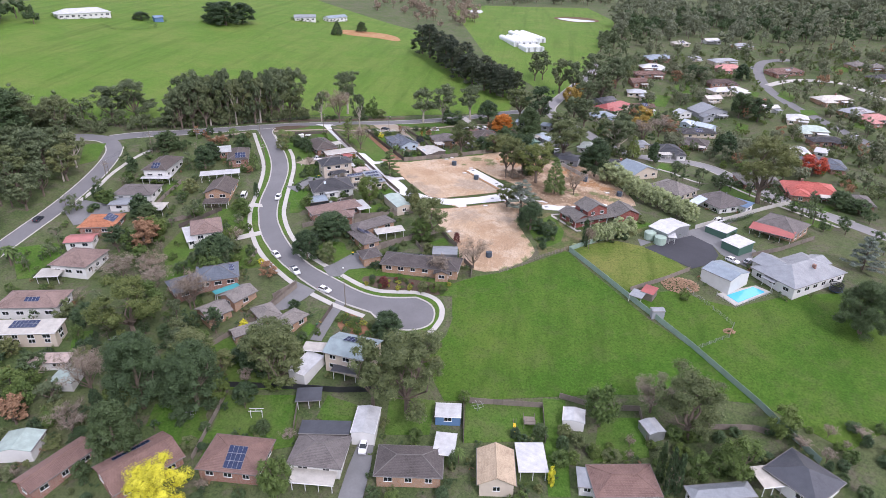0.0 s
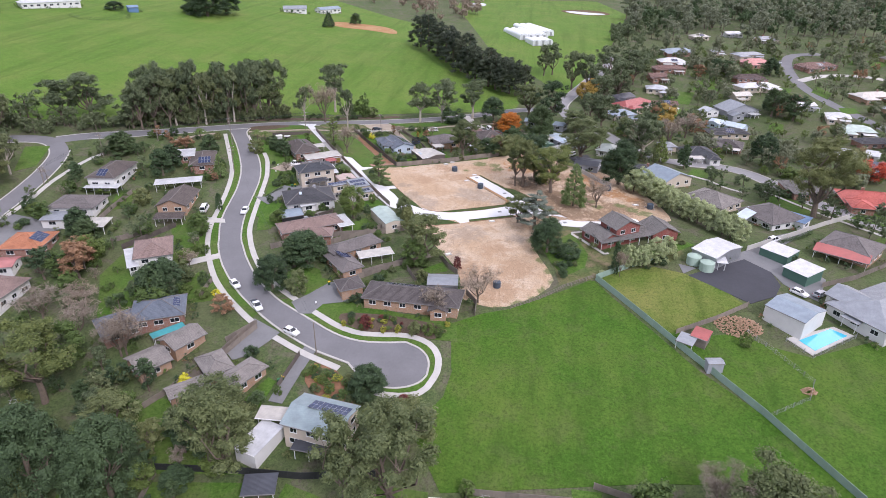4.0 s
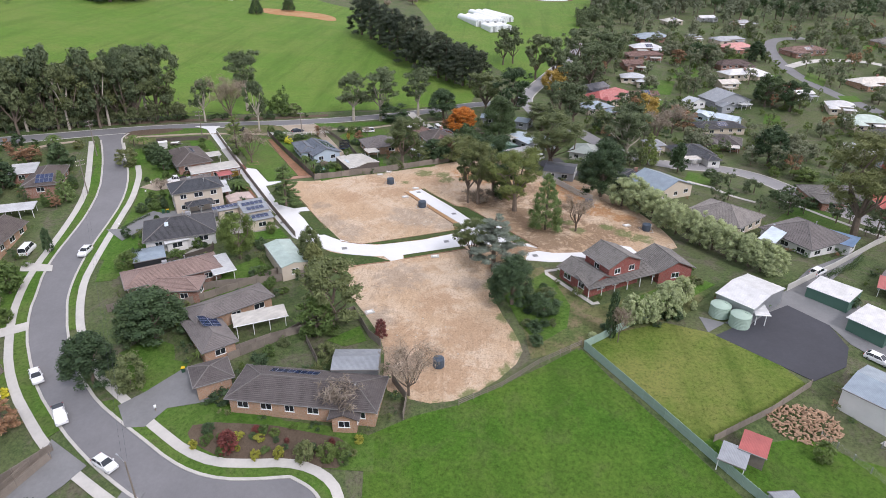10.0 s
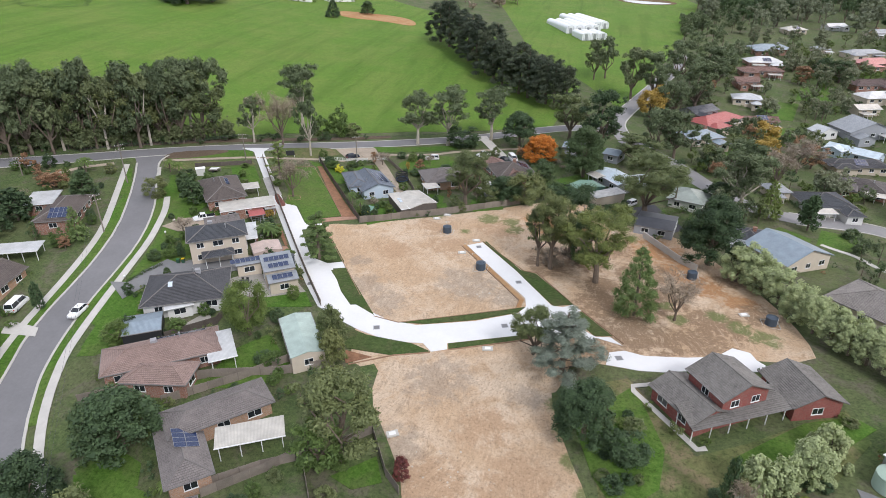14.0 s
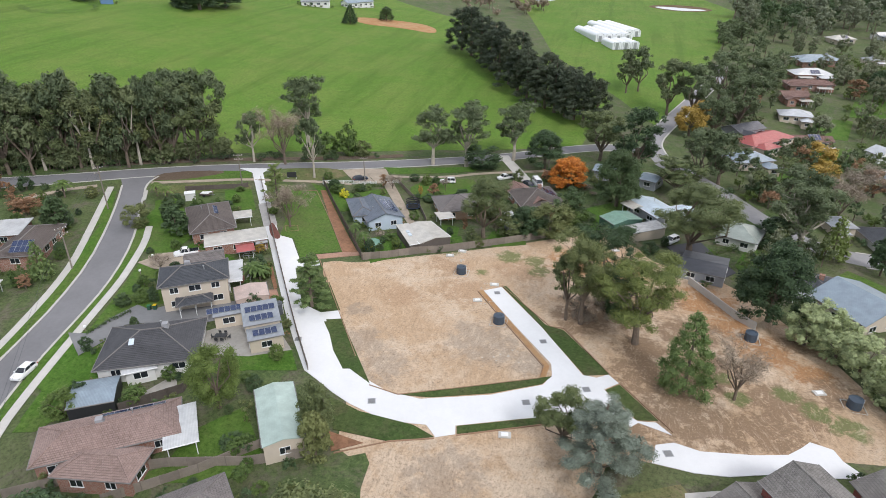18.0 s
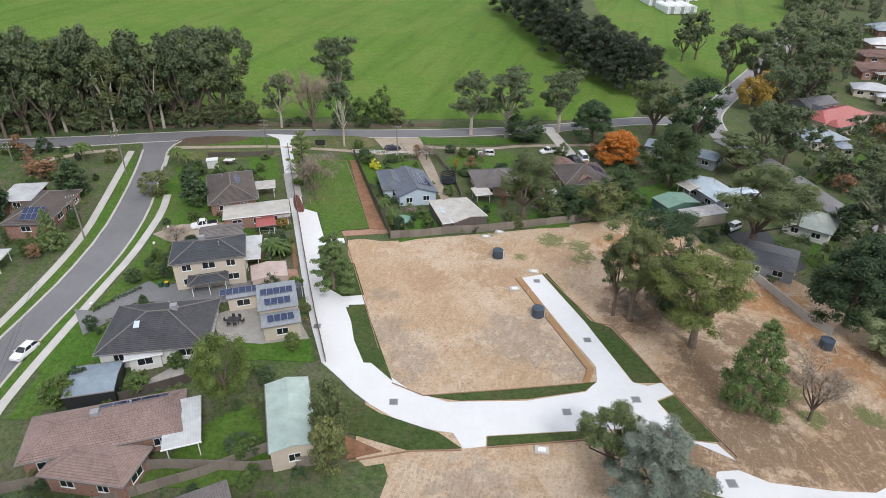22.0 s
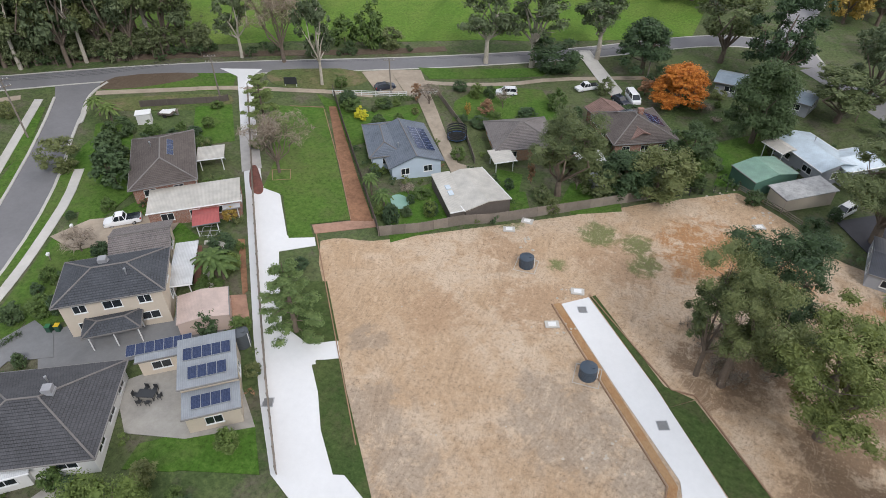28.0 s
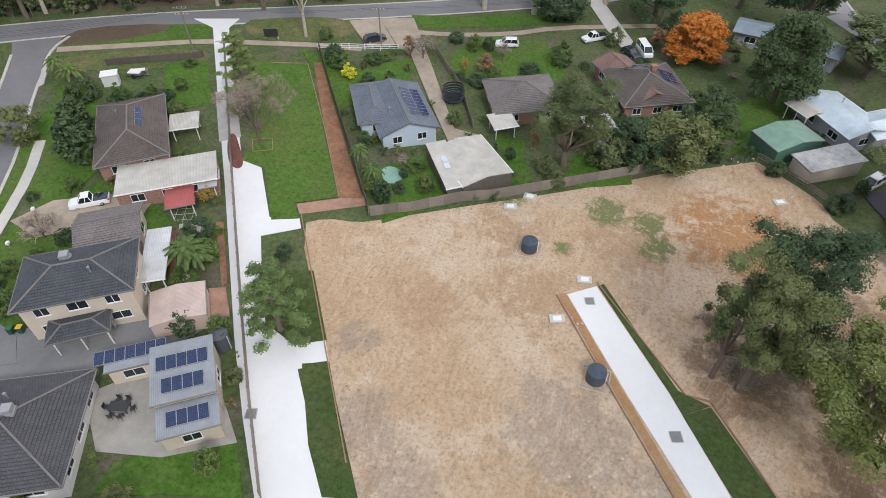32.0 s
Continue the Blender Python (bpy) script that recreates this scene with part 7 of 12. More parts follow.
patch("lawn", [(-39.6, -15.2), (-36.0, -12.5), (-29.9, -8.6), (-28.2, -11.0), (-34.3, -16.6), (-39.3, -18.1)], LAWN, 0.078, "mown green garden lawn", "lawn", cell=3)
patch("lawn", [(-32.8, 65.9), (-35.1, 74.3), (-31.4, 84.8), (-21.2, 84.7), (-20.2, 75.4), (-25.6, 69.2)], LAWN, 0.078, "mown green garden lawn", "lawn", cell=3)
patch("lawn", [(-17.9, 42.2), (-19.7, 52.1), (-15.0, 52.0), (-14.0, 43.8)], LAWN, 0.078, "mown green garden lawn", "lawn", cell=3)
patch("lawn", [(-7.4, 43.7), (-6.6, 52.3), (-1.8, 52.7), (-1.2, 49.2)], LAWN, 0.078, "mown green garden lawn", "lawn", cell=3)
patch("lawn", [(16.5, 59.2), (19.0, 74.9), (24.4, 75.1), (22.7, 66.9), (19.9, 60.0)], LAWN, 0.078, "mown green garden lawn", "lawn", cell=3)
patch("lawn", [(18.8, 100.3), (29.4, 97.9), (31.3, 103.8), (23.5, 108.6)], LAWN, 0.078, "mown green garden lawn", "lawn", cell=3)
patch("lawn", [(-75.7, 5.2), (-81.8, 17.1), (-86.4, 27.5), (-86.9, 31.3), (-79.2, 23.3), (-72.7, 21.0), (-72.2, 15.6), (-75.6, 11.3), (-74.4, 6.9)], LAWN, 0.078, "mown green garden lawn", "lawn", cell=3)
patch("lawn", [(-71.9, 37.7), (-78.3, 47.3), (-73.1, 51.5), (-65.0, 40.2), (-67.8, 37.6)], LAWN, 0.078, "mown green garden lawn", "lawn", cell=3)
patch("lawn", [(-92.9, 17.5), (-98.6, 24.0), (-102.9, 34.5), (-101.6, 35.1), (-93.4, 22.5)], LAWN, 0.078, "mown green garden lawn", "lawn", cell=3)
patch("pool_paving", [(80.7, -66.6), (93.0, -60.6), (96.6, -63.4), (84.8, -71.8)], OLDCONCRETE, 0.14, "pale paving round the pool", "paving")
patch("pool_water", [(83.4, -67.0), (92.0, -61.6), (94.9, -63.7), (85.8, -70.1)], WATER, 0.19, "bright blue swimming pool water", "pool", skirt=0.05)
patch("garden_pool", [(-33.5, 36.0), (-32.4, 37.7), (-30.1, 36.9), (-29.5, 34.4), (-31.4, 33.2)], GREENPOOL, 0.16, "small green garden pool", "pool", curve=2)
patch("pond_bank", [(35.0, 488.0), (46.0, 466.0), (60.0, 455.0), (80.0, 459.0), (88.0, 474.0), (76.0, 498.0), (52.0, 504.0)], LITTER, 0.1, "bare brown earth bank round a farm pond", "bank", curve=2, cell=8)
patch("pond", [(40.3, 483.0), (50.0, 467.0), (62.0, 458.5), (79.0, 464.0), (82.0, 472.0), (66.0, 478.0), (52.0, 486.0)], PONDWATER, 0.2, "pale shining farm pond", "pond", curve=2, cell=8)
patch("pond", [(-67.1, 506.6), (-46.0, 540.1), (-37.8, 507.3), (-52.8, 481.6)], PONDWATER, 0.2, "pale shining farm pond", "pond", curve=2, cell=8)
patch("bare_bank", [(-144.8, 295.0), (-107.6, 305.2), (-90.6, 296.8), (-84.6, 276.2), (-107.2, 282.0), (-132.5, 274.2)], CLAY, 0.1, "bare earth bank in the pasture", "ground", curve=2)
patch("lawn", [(-112.3, -31.8), (-115.3, -19.9), (-109.4, -17.7), (-106.5, -28.6)], LAWN, 0.07, "mown green garden lawn", "lawn", cell=4)
patch("lawn", [(-92.1, -62.4), (-93.5, -53.0), (-89.0, -53.7), (-77.4, -73.4), (-83.6, -76.3)], LAWN, 0.07, "mown green garden lawn", "lawn", cell=4)
patch("lawn", [(-81.7, -48.4), (-78.6, -36.6), (-73.1, -39.4), (-68.7, -52.1), (-75.1, -56.0)], LAWN, 0.07, "mown green garden lawn", "lawn", cell=4)
patch("lawn", [(-129.9, -82.7), (-132.8, -75.1), (-126.6, -68.6), (-121.8, -71.3), (-122.7, -79.6)], LAWN, 0.07, "mown green garden lawn", "lawn", cell=4)
patch("lawn", [(-71.1, -64.6), (-66.2, -57.8), (-55.9, -69.5), (-63.9, -71.9)], LAWN, 0.07, "mown green garden lawn", "lawn", cell=4)
patch("lawn", [(-155.1, -17.4), (-164.1, -0.3), (-156.7, 3.3), (-151.1, -11.7)], LAWN, 0.07, "mown green garden lawn", "lawn", cell=4)
patch("lawn", [(-181.2, -27.5), (-190.2, -16.2), (-181.3, -14.8), (-174.9, -21.4)], LAWN, 0.07, "mown green garden lawn", "lawn", cell=4)
patch("lawn", [(-92.2, -114.6), (-97.7, -104.4), (-93.0, -102.5), (-86.4, -113.7)], LAWN, 0.07, "mown green garden lawn", "lawn", cell=4)
patch("lawn", [(-51.7, -115.8), (-57.2, -101.8), (-48.5, -103.1), (-44.1, -114.9)], LAWN, 0.07, "mown green garden lawn", "lawn", cell=4)
patch("lawn", [(-60.3, -131.4), (-61.6, -124.8), (-48.1, -124.4), (-46.9, -129.3)], LAWN, 0.07, "mown green garden lawn", "lawn", cell=4)
patch("lawn", [(112.7, 199.5), (130.0, 201.4), (135.5, 222.9), (119.4, 219.0)], LAWN, 0.07, "mown green garden lawn", "lawn", cell=4)
patch("lawn", [(154.5, 197.1), (169.2, 203.8), (173.4, 212.8), (164.7, 217.0)], LAWN, 0.07, "mown green garden lawn", "lawn", cell=4)
patch("lawn", [(140.2, 142.8), (146.6, 138.9), (151.1, 152.6), (145.7, 156.4)], LAWN, 0.07, "mown green garden lawn", "lawn", cell=4)
patch("lawn", [(183.0, 208.8), (187.9, 196.0), (194.7, 208.9), (190.7, 222.7)], LAWN, 0.07, "mown green garden lawn", "lawn", cell=4)
patch("lawn", [(186.4, 170.2), (197.4, 174.0), (197.0, 182.4), (188.6, 182.0)], LAWN, 0.07, "mown green garden lawn", "lawn", cell=4)
patch("lawn", [(81.2, 48.6), (91.0, 47.4), (96.2, 58.3), (85.7, 60.2)], LAWN, 0.07, "mown green garden lawn", "lawn", cell=4)
patch("lawn", [(96.2, 16.7), (106.7, 14.8), (115.0, 9.9), (116.9, 27.0), (109.9, 34.9)], LAWN, 0.07, "mown green garden lawn", "lawn", cell=4)
patch("lawn", [(126.6, 13.1), (137.2, 5.1), (144.6, 13.6), (135.3, 22.5)], LAWN, 0.07, "mown green garden lawn", "lawn", cell=4)
patch("lawn", [(123.0, -8.9), (131.3, -14.8), (136.3, -7.0), (130.6, -1.5)], LAWN, 0.07, "mown green garden lawn", "lawn", cell=4)
patch("lawn", [(152.0, 240.2), (169.2, 247.3), (172.4, 257.0), (156.5, 251.5)], LAWN, 0.07, "mown green garden lawn", "lawn", cell=4)
patch("lawn", [(87.0, 151.0), (102.4, 152.9), (106.3, 167.6), (92.0, 164.2)], LAWN, 0.07, "mown green garden lawn", "lawn", cell=4)
patch("lawn", [(69.9, 114.7), (81.5, 120.5), (84.3, 134.6), (73.0, 130.0)], LAWN, 0.07, "mown green garden lawn", "lawn", cell=4)
patch("lawn", [(207.2, 157.3), (216.2, 149.2), (224.8, 155.0), (221.0, 168.3)], LAWN, 0.07, "mown green garden lawn", "lawn", cell=4)
patch("lawn", [(230.4, 280.9), (254.2, 280.8), (261.6, 295.0), (239.6, 295.9)], LAWN, 0.07, "mown green garden lawn", "lawn", cell=4)
patch("lawn", [(49.5, 50.0), (51.7, 41.3), (57.1, 53.1), (55.3, 64.4)], LAWN, 0.07, "mown green garden lawn", "lawn", cell=4)
patch("lawn", [(68.6, 49.6), (71.9, 43.2), (78.1, 43.3), (81.0, 52.3), (74.9, 57.9)], LAWN, 0.07, "mown green garden lawn", "lawn", cell=4)
patch("lawn", [(40.5, 51.1), (43.4, 50.1), (45.6, 56.9), (42.3, 57.9)], LAWN, 0.07, "mown green garden lawn", "lawn", cell=4)
patch("lawn", [(92.4, 174.2), (106.5, 175.0), (113.3, 195.6), (100.5, 194.3)], LAWN, 0.07, "mown green garden lawn", "lawn", cell=4)
patch("pasture", [(-190.8, -48.8), (-240.4, 25.3), (-202.4, 20.0), (-154.2, 26.2), (-112.5, 55.3), (-78.0, 83.7), (-39.5, 106.9), (10.1, 124.5), (17.9, 182.8), (-12.9, 236.9), (-70.6, 329.0), (-106.2, 353.3), (-161.6, 399.1), (-209.9, 440.4), (-362.4, 253.3), (-375.3, 160.2)], PASTURE, 0.03, "wide bright green pasture hillside", "pasture", cell=9)
patch("pasture", [(-14.6, 255.5), (21.5, 183.8), (37.6, 145.8), (47.4, 191.6), (73.5, 305.1), (102.3, 468.4), (81.1, 601.9), (-43.8, 591.0), (-74.1, 501.1)], PASTURE, 0.03, "bright green pasture by the greenhouses", "pasture", cell=9)

# ---- houses ----
def far_house(x, y, rot, w, d, roof, wall, words, kind):
    """A suburban house with a main roof, a cross wing towards the street, and at times a patio roof, a flue or a cooler."""
    rng = random.Random(int(x * 3 + y * 11))
    tiled = roof.name.endswith("tiles")
    h = house("suburban house with a %s roof" % words, "house", "house", (x, y))
    wing(h, x, y, rot, w, d, 2.7, kind, roof=roof, wall=wall, tiled=tiled, wins="SE", pitch=20, solar=[("S", 0.6, 1.0, 4, 2, False)] if w > 13 and rng.random() < 0.3 else ())
    if kind == "hip" and rng.random() < 0.5:
        roof_unit(rng.choice(("cooler", "flue", "chimney")), rng.uniform(-w * 0.2, w * 0.2), rng.uniform(-1.5, 1.5))
    c, s = math.cos(radians(rot)), math.sin(radians(rot))
    side = rng.choice((-1, 1))
    if w > 11:
        u, v = side * w * 0.28, -d / 2 - 0.6
        wing(h, x + u * c - v * s, y + u * s + v * c, rot, w * 0.38, d * 0.6, 2.7, "hip" if kind == "hip" else "gable_y", roof=roof, wall=wall, tiled=tiled, wins="S", pitch=20)
    if rng.random() < 0.6:
        u, v = -side * w * 0.25, -d / 2 - 1.6
        wing(h, x + u * c - v * s, y + u * s + v * c, rot, min(w * 0.45, 6), 3.6, 2.4, "skillion", roof=rng.choice((M_WHITE, M_CREAM, M_GREY)), wall=wall, tiled=False, pitch=2, open_sides=True)


h = house("low brown-tiled brick house with a solar water panel", "house", "house", (-68.8, 27.0))
wing(h, -68.8, 27.0, 38.7, 9.9, 16.7, 2.7, "hip", roof=T_BROWN, wall=B_RED, pitch=22, solar=[('E', 0.5, 3.3, 3, 1, True)])
roof_unit('flue', -1.5, 2.0)
wing(h, -58.3, 20.7, 34.6, 13.3, 6.4, 2.6, "skillion", roof=M_CREAM, wall=B_RED, tiled=False, pitch=1, over=0.2)
wing(h, -63.6, 32.1, 32.6, 4.4, 4.3, 2.4, "skillion", roof=M_CREAM, wall=B_RED, tiled=False, pitch=1, open_sides=True)
wing(h, -53.1, 22.3, 35.4, 2.5, 5.1, 2.5, "skillion", roof=CLEARSHEET, wall=B_RED, tiled=False, pitch=1, open_sides=True)
h = house("small red shade roof on posts", "shelter", "shelter", (-54.1, 17.5))
wing(h, -54.1, 17.5, 36.3, 3.8, 4.2, 2.3, "gable_x", roof=M_RED, wall=TIMBER, tiled=False, pitch=10, open_sides=True)
h = house("two-storey cream rendered house with a dark grey tiled roof", "house", "house", (-53.9, 0.1))
wing(h, -53.9, 0.1, 34.3, 12.4, 8.5, 5.4, "hip", roof=T_GREY, wall=R_CREAM, pitch=22)
roof_unit('cooler', -1.0, 1.6)
roof_unit('flue', 2.0, -1.5)
wing(h, -51.2, -4.4, 36.6, 6.4, 3.4, 2.8, "hip", roof=T_GREY, wall=R_CREAM, open_sides=True)
wing(h, -58.3, 9.3, 36.2, 7.9, 6.6, 2.9, "gable_x", roof=T_OLDGREY, wall=R_CREAM, pitch=18)
wing(h, -50.3, 7.5, 30.9, 3.0, 8.9, 2.6, "skillion", roof=M_WHITE, wall=R_CREAM, tiled=False, pitch=1, open_sides=True)
h = house("pink sheet-metal garden shed", "shed", "shed", (-43.6, 2.2))
wing(h, -43.6, 2.2, 36.3, 6.1, 5.3, 2.3, "gable_y", roof=M_PINK, wall=R_PINK, tiled=False, pitch=8, over=0.1, wins='')
h = house("grey metal-roofed rendered outbuilding with solar panels", "house", "house", (-36.9, -5.7))
wing(h, -36.9, -5.7, 35.5, 6.3, 6.7, 3.6, "skillion", roof=M_GREY, wall=R_CREAM, tiled=False, pitch=6, over=0.25, solar=[('S', 0, 1.0, 4, 1, False), ('S', 0, 3.6, 5, 1, False)])
wing(h, -33.9, -9.6, 35.8, 6.0, 3.3, 2.8, "skillion", roof=M_GREY, wall=R_CREAM, tiled=False, pitch=6, over=0.25, solar=[('S', 0, 0.9, 4, 1, False)])
wing(h, -43.5, -5.8, 35.6, 5.2, 2.5, 2.7, "skillion", roof=M_GREY, wall=R_CREAM, tiled=False, pitch=5, over=0.25, solar=[('S', 0, 1.0, 7, 1, False)])
h = house("brick house with a wide dark grey tiled roof", "house", "house", (-50.4, -16.5))
wing(h, -50.2, -17.2, 27.4, 15.6, 12.6, 2.6, "hip", roof=T_DARK, wall=R_WHITE, pitch=23)
roof_unit('cooler', 2.2, 0.8)
roof_unit('skylight', -2.6, -2.0)
roof_unit('flue', 1.0, 3.0)
wing(h, -48.5, -22.8, 37.6, 5.2, 2.9, 2.6, "skillion", roof=M_WHITE, wall=R_WHITE, tiled=False, pitch=2)
h = house("blue-grey metal carport shed", "shed", "shed", (-51.5, -29.3))
wing(h, -51.5, -29.3, 32.4, 6.5, 6.4, 2.4, "gable_x", roof=M_BLUEGREY, wall=DARKMETAL, tiled=False, pitch=8, over=0.1, wins='')
h = house("long house with a faded pink-brown tiled roof", "house", "house", (-43.3, -35.4))
wing(h, -43.3, -35.4, 36.0, 18.5, 8.1, 2.8, "hip", roof=T_PINK, wall=B_RED, pitch=21, solar=[('N', -3, 0.6, 5, 1, True)])
roof_unit('flue', 3.0, 1.5)
roof_unit('cooler', -1.0, 0.5)
wing(h, -40.4, -40.2, 10.1, 10.9, 6.1, 2.8, "hip", roof=T_PINK, wall=B_RED)
wing(h, -34.6, -31.9, 37.4, 4.6, 8.3, 2.6, "skillion", roof=M_WHITE, wall=R_WHITE, tiled=False, pitch=2, open_sides=True)
h = house("pale green metal garage with a gable", "garage", "garage", (-22.3, -26.3))
wing(h, -22.3, -26.3, 35.2, 5.8, 12.7, 3.0, "gable_y", roof=M_PALEGREEN, wall=R_CREAM, tiled=False, pitch=12, over=0.15, wins='S')
h = house("L-shaped house with a dark grey tiled roof and solar panels", "house", "house", (-27.4, -44.9))
wing(h, -27.4, -44.9, 45.6, 15.3, 6.7, 2.7, "hip", roof=T_OLDGREY, wall=B_ORANGE, pitch=22)
wing(h, -27.8, -53.4, 41.9, 6.3, 12.0, 2.7, "hip", roof=T_OLDGREY, wall=B_ORANGE, solar=[('E', 1.5, 1.0, 4, 2, False)])
wing(h, -20.4, -48.1, 28.9, 9.7, 4.2, 2.6, "skillion", roof=M_CREAM, wall=B_ORANGE, tiled=False, pitch=2, open_sides=True)
h = house("long low cream-brick bungalow under a dark tiled hip roof", "house", "house", (-6.4, -65.1))
wing(h, -6.4, -65.1, -2.2, 24.3, 8.8, 2.7, "hip", roof=T_DARKBROWN, wall=B_ORANGE, pitch=22, solar=[('N', 3, 1.2, 8, 1, False)])
roof_unit('flue', 8.0, -1.0)
wing(h, 0.6, -69.2, 2.1, 4.7, 4.5, 2.7, "gable_y", roof=T_DARKBROWN, wall=B_ORANGE)
h = house("cream-brick garage with a dark tiled roof", "garage", "garage", (-23.4, -63.1))
wing(h, -23.4, -63.1, 32.9, 6.4, 6.2, 2.7, "hip", roof=T_DARKBROWN, wall=B_ORANGE, wins='')
h = house("grey metal shed behind the bungalow", "shed", "shed", (-0.1, -58.1))
wing(h, -0.1, -58.1, 5.9, 7.9, 5.7, 2.6, "gable_x", roof=M_GREY, wall=STEEL, tiled=False, pitch=12, over=0.1, wins='')
h = house("brown-tiled brick house with rooftop solar panels", "house", "house", (-97.4, 4.7))
wing(h, -97.4, 4.7, 23.4, 8.6, 15.9, 2.7, "hip", roof=T_BROWN, wall=B_RED, solar=[('S', 1, 1.0, 4, 2, False)])
wing(h, -105.7, 7.6, 26.4, 6.8, 8.5, 2.7, "skillion", roof=M_WHITE, wall=B_RED, tiled=False, pitch=2)
h = house("white two-storey house with a brown tiled roof", "house", "house", (-121.2, -12.9))
wing(h, -121.2, -12.9, 7.0, 9.8, 17.1, 3.7, "hip", roof=T_BROWN, wall=R_WHITE, solar=[('S', 0, 1.0, 3, 2, False)])
wing(h, -119.1, -21.7, 8.8, 11.3, 4.0, 2.6, "skillion", roof=M_WHITE, wall=R_WHITE, tiled=False, pitch=2, open_sides=True)
h = house("dark grey-tiled house among gardens", "house", "house", (-120.4, -32.8))
wing(h, -120.4, -32.8, 8.9, 14.5, 11.0, 2.8, "hip", roof=T_OLDGREY, wall=R_WHITE)
wing(h, -121.8, -41.5, 12.2, 7.3, 6.3, 2.6, "skillion", roof=M_GREY, wall=R_WHITE, tiled=False, pitch=3)
wing(h, -109.5, -42.0, 11.0, 9.6, 6.7, 2.4, "skillion", roof=M_CREAM, wall=R_WHITE, tiled=False, pitch=2, open_sides=True)
h = house("long white metal carport roof on posts", "carport", "carport", (-97.0, -13.5))
wing(h, -97.0, -13.5, 24.4, 15.1, 4.9, 2.6, "skillion", roof=M_WHITE, wall=WHITE, tiled=False, pitch=2, open_sides=True)
h = house("orange-brick house with a brown gabled tile roof", "house", "house", (-90.9, -25.0))
wing(h, -90.9, -25.0, 11.3, 9.6, 14.4, 2.7, "gable_y", roof=T_BROWN, wall=B_ORANGE)
wing(h, -88.0, -35.8, 13.4, 8.8, 4.0, 2.5, "skillion", roof=T_BROWN, wall=B_ORANGE, pitch=6, open_sides=True)
h = house("pink-brown tiled cottage with a white lean-to", "house", "house", (-83.5, -52.5))
wing(h, -83.5, -52.5, 29.5, 10.2, 12.7, 2.7, "hip", roof=T_PINK, wall=R_WHITE)
wing(h, -87.2, -57.6, 36.9, 3.1, 11.4, 2.4, "skillion", roof=M_WHITE, wall=R_WHITE, tiled=False, pitch=3)
h = house("blue-grey tiled house with a split roof", "house", "house", (-68.0, -76.7))
wing(h, -67.6, -77.2, 26.4, 12.4, 10.4, 2.9, "hip", roof=T_BLUE, wall=B_RED, solar=[('E', 0, 1.4, 4, 1, False)])
wing(h, -74.7, -82.6, 47.1, 10.4, 9.4, 2.7, "hip", roof=T_BLUE, wall=B_RED)
h = house("pale tiled house beside a teal sunshade", "house", "house", (-56.8, -86.2))
wing(h, -56.8, -86.2, 63.4, 8.7, 6.9, 2.7, "gable_x", roof=T_FAWN, wall=B_ORANGE)
wing(h, -61.0, -93.6, 54.5, 7.8, 8.1, 2.7, "gable_x", roof=T_FAWN, wall=B_ORANGE)
wing(h, -61.3, -84.5, 50.6, 7.7, 2.5, 2.7, "skillion", roof=M_TEAL, wall=B_ORANGE, tiled=False, pitch=2, open_sides=True)
h = house("orange-brick house with a pale weathered tile roof", "house", "house", (-38.0, -95.1))
wing(h, -38.0, -95.1, 64.1, 9.2, 5.9, 2.7, "hip", roof=T_FAWN, wall=B_ORANGE)
wing(h, -45.5, -93.1, 45.4, 6.1, 8.4, 2.7, "hip", roof=T_FAWN, wall=B_ORANGE)
wing(h, -48.3, -100.1, 45.1, 8.6, 4.5, 2.6, "gable_x", roof=T_FAWN, wall=B_ORANGE)
h = house("two-storey cream house with a grey-green metal roof", "house", "house", (-16.7, -106.3))
wing(h, -16.7, -106.3, -9.4, 12.6, 9.6, 5.3, "gable_x", roof=metal_roof("sea_grey_sheet", (0.3, 0.37, 0.38)), wall=R_CREAM, tiled=False, pitch=16, solar=[('N', -1.5, 2.0, 8, 2, False)])
wing(h, -17.4, -110.8, -4.0, 6.7, 4.0, 2.7, "skillion", roof=M_DARK, wall=R_CREAM, tiled=False, pitch=4, open_sides=True)
h = house("cream metal carport by the green-roofed house", "carport", "carport", (-27.5, -104.6))
wing(h, -27.5, -104.6, 2.1, 6.1, 3.8, 2.6, "skillion", roof=M_CREAM, wall=R_CREAM, tiled=False, pitch=2, open_sides=True)
h = house("long white metal shed", "shed", "shed", (-27.8, -110.7))
wing(h, -27.8, -110.7, -18.3, 5.1, 8.4, 2.8, "skillion", roof=M_WHITE, wall=R_WHITE, tiled=False, pitch=3, over=0.1, wins='')
h = house("house with an orange tiled roof and solar panels", "house", "house", (-120.8, -54.6))
wing(h, -120.8, -54.6, 12.5, 12.0, 11.5, 2.8, "hip", roof=T_ORANGE, wall=B_RED, solar=[('E', 0, 1.2, 5, 2, False)])
h = house("cottage with a red and white metal roof", "house", "house", (-121.3, -65.4))
wing(h, -121.3, -65.4, 17.6, 9.2, 6.7, 2.7, "gable_x", roof=M_REDPALE, wall=R_WHITE, tiled=False, pitch=12)
h = house("two-storey house with a brown-pink tiled roof", "house", "house", (-115.1, -77.0))
wing(h, -114.6, -76.0, 1.3, 12.5, 12.5, 3.4, "hip", roof=T_PINK, wall=R_WHITE)
wing(h, -119.3, -83.7, 13.2, 7.1, 5.5, 2.4, "skillion", roof=M_CREAM, wall=R_WHITE, tiled=False, pitch=2, open_sides=True)
h = house("wide house with a brown tiled hip roof", "house", "house", (-114.3, -97.0))
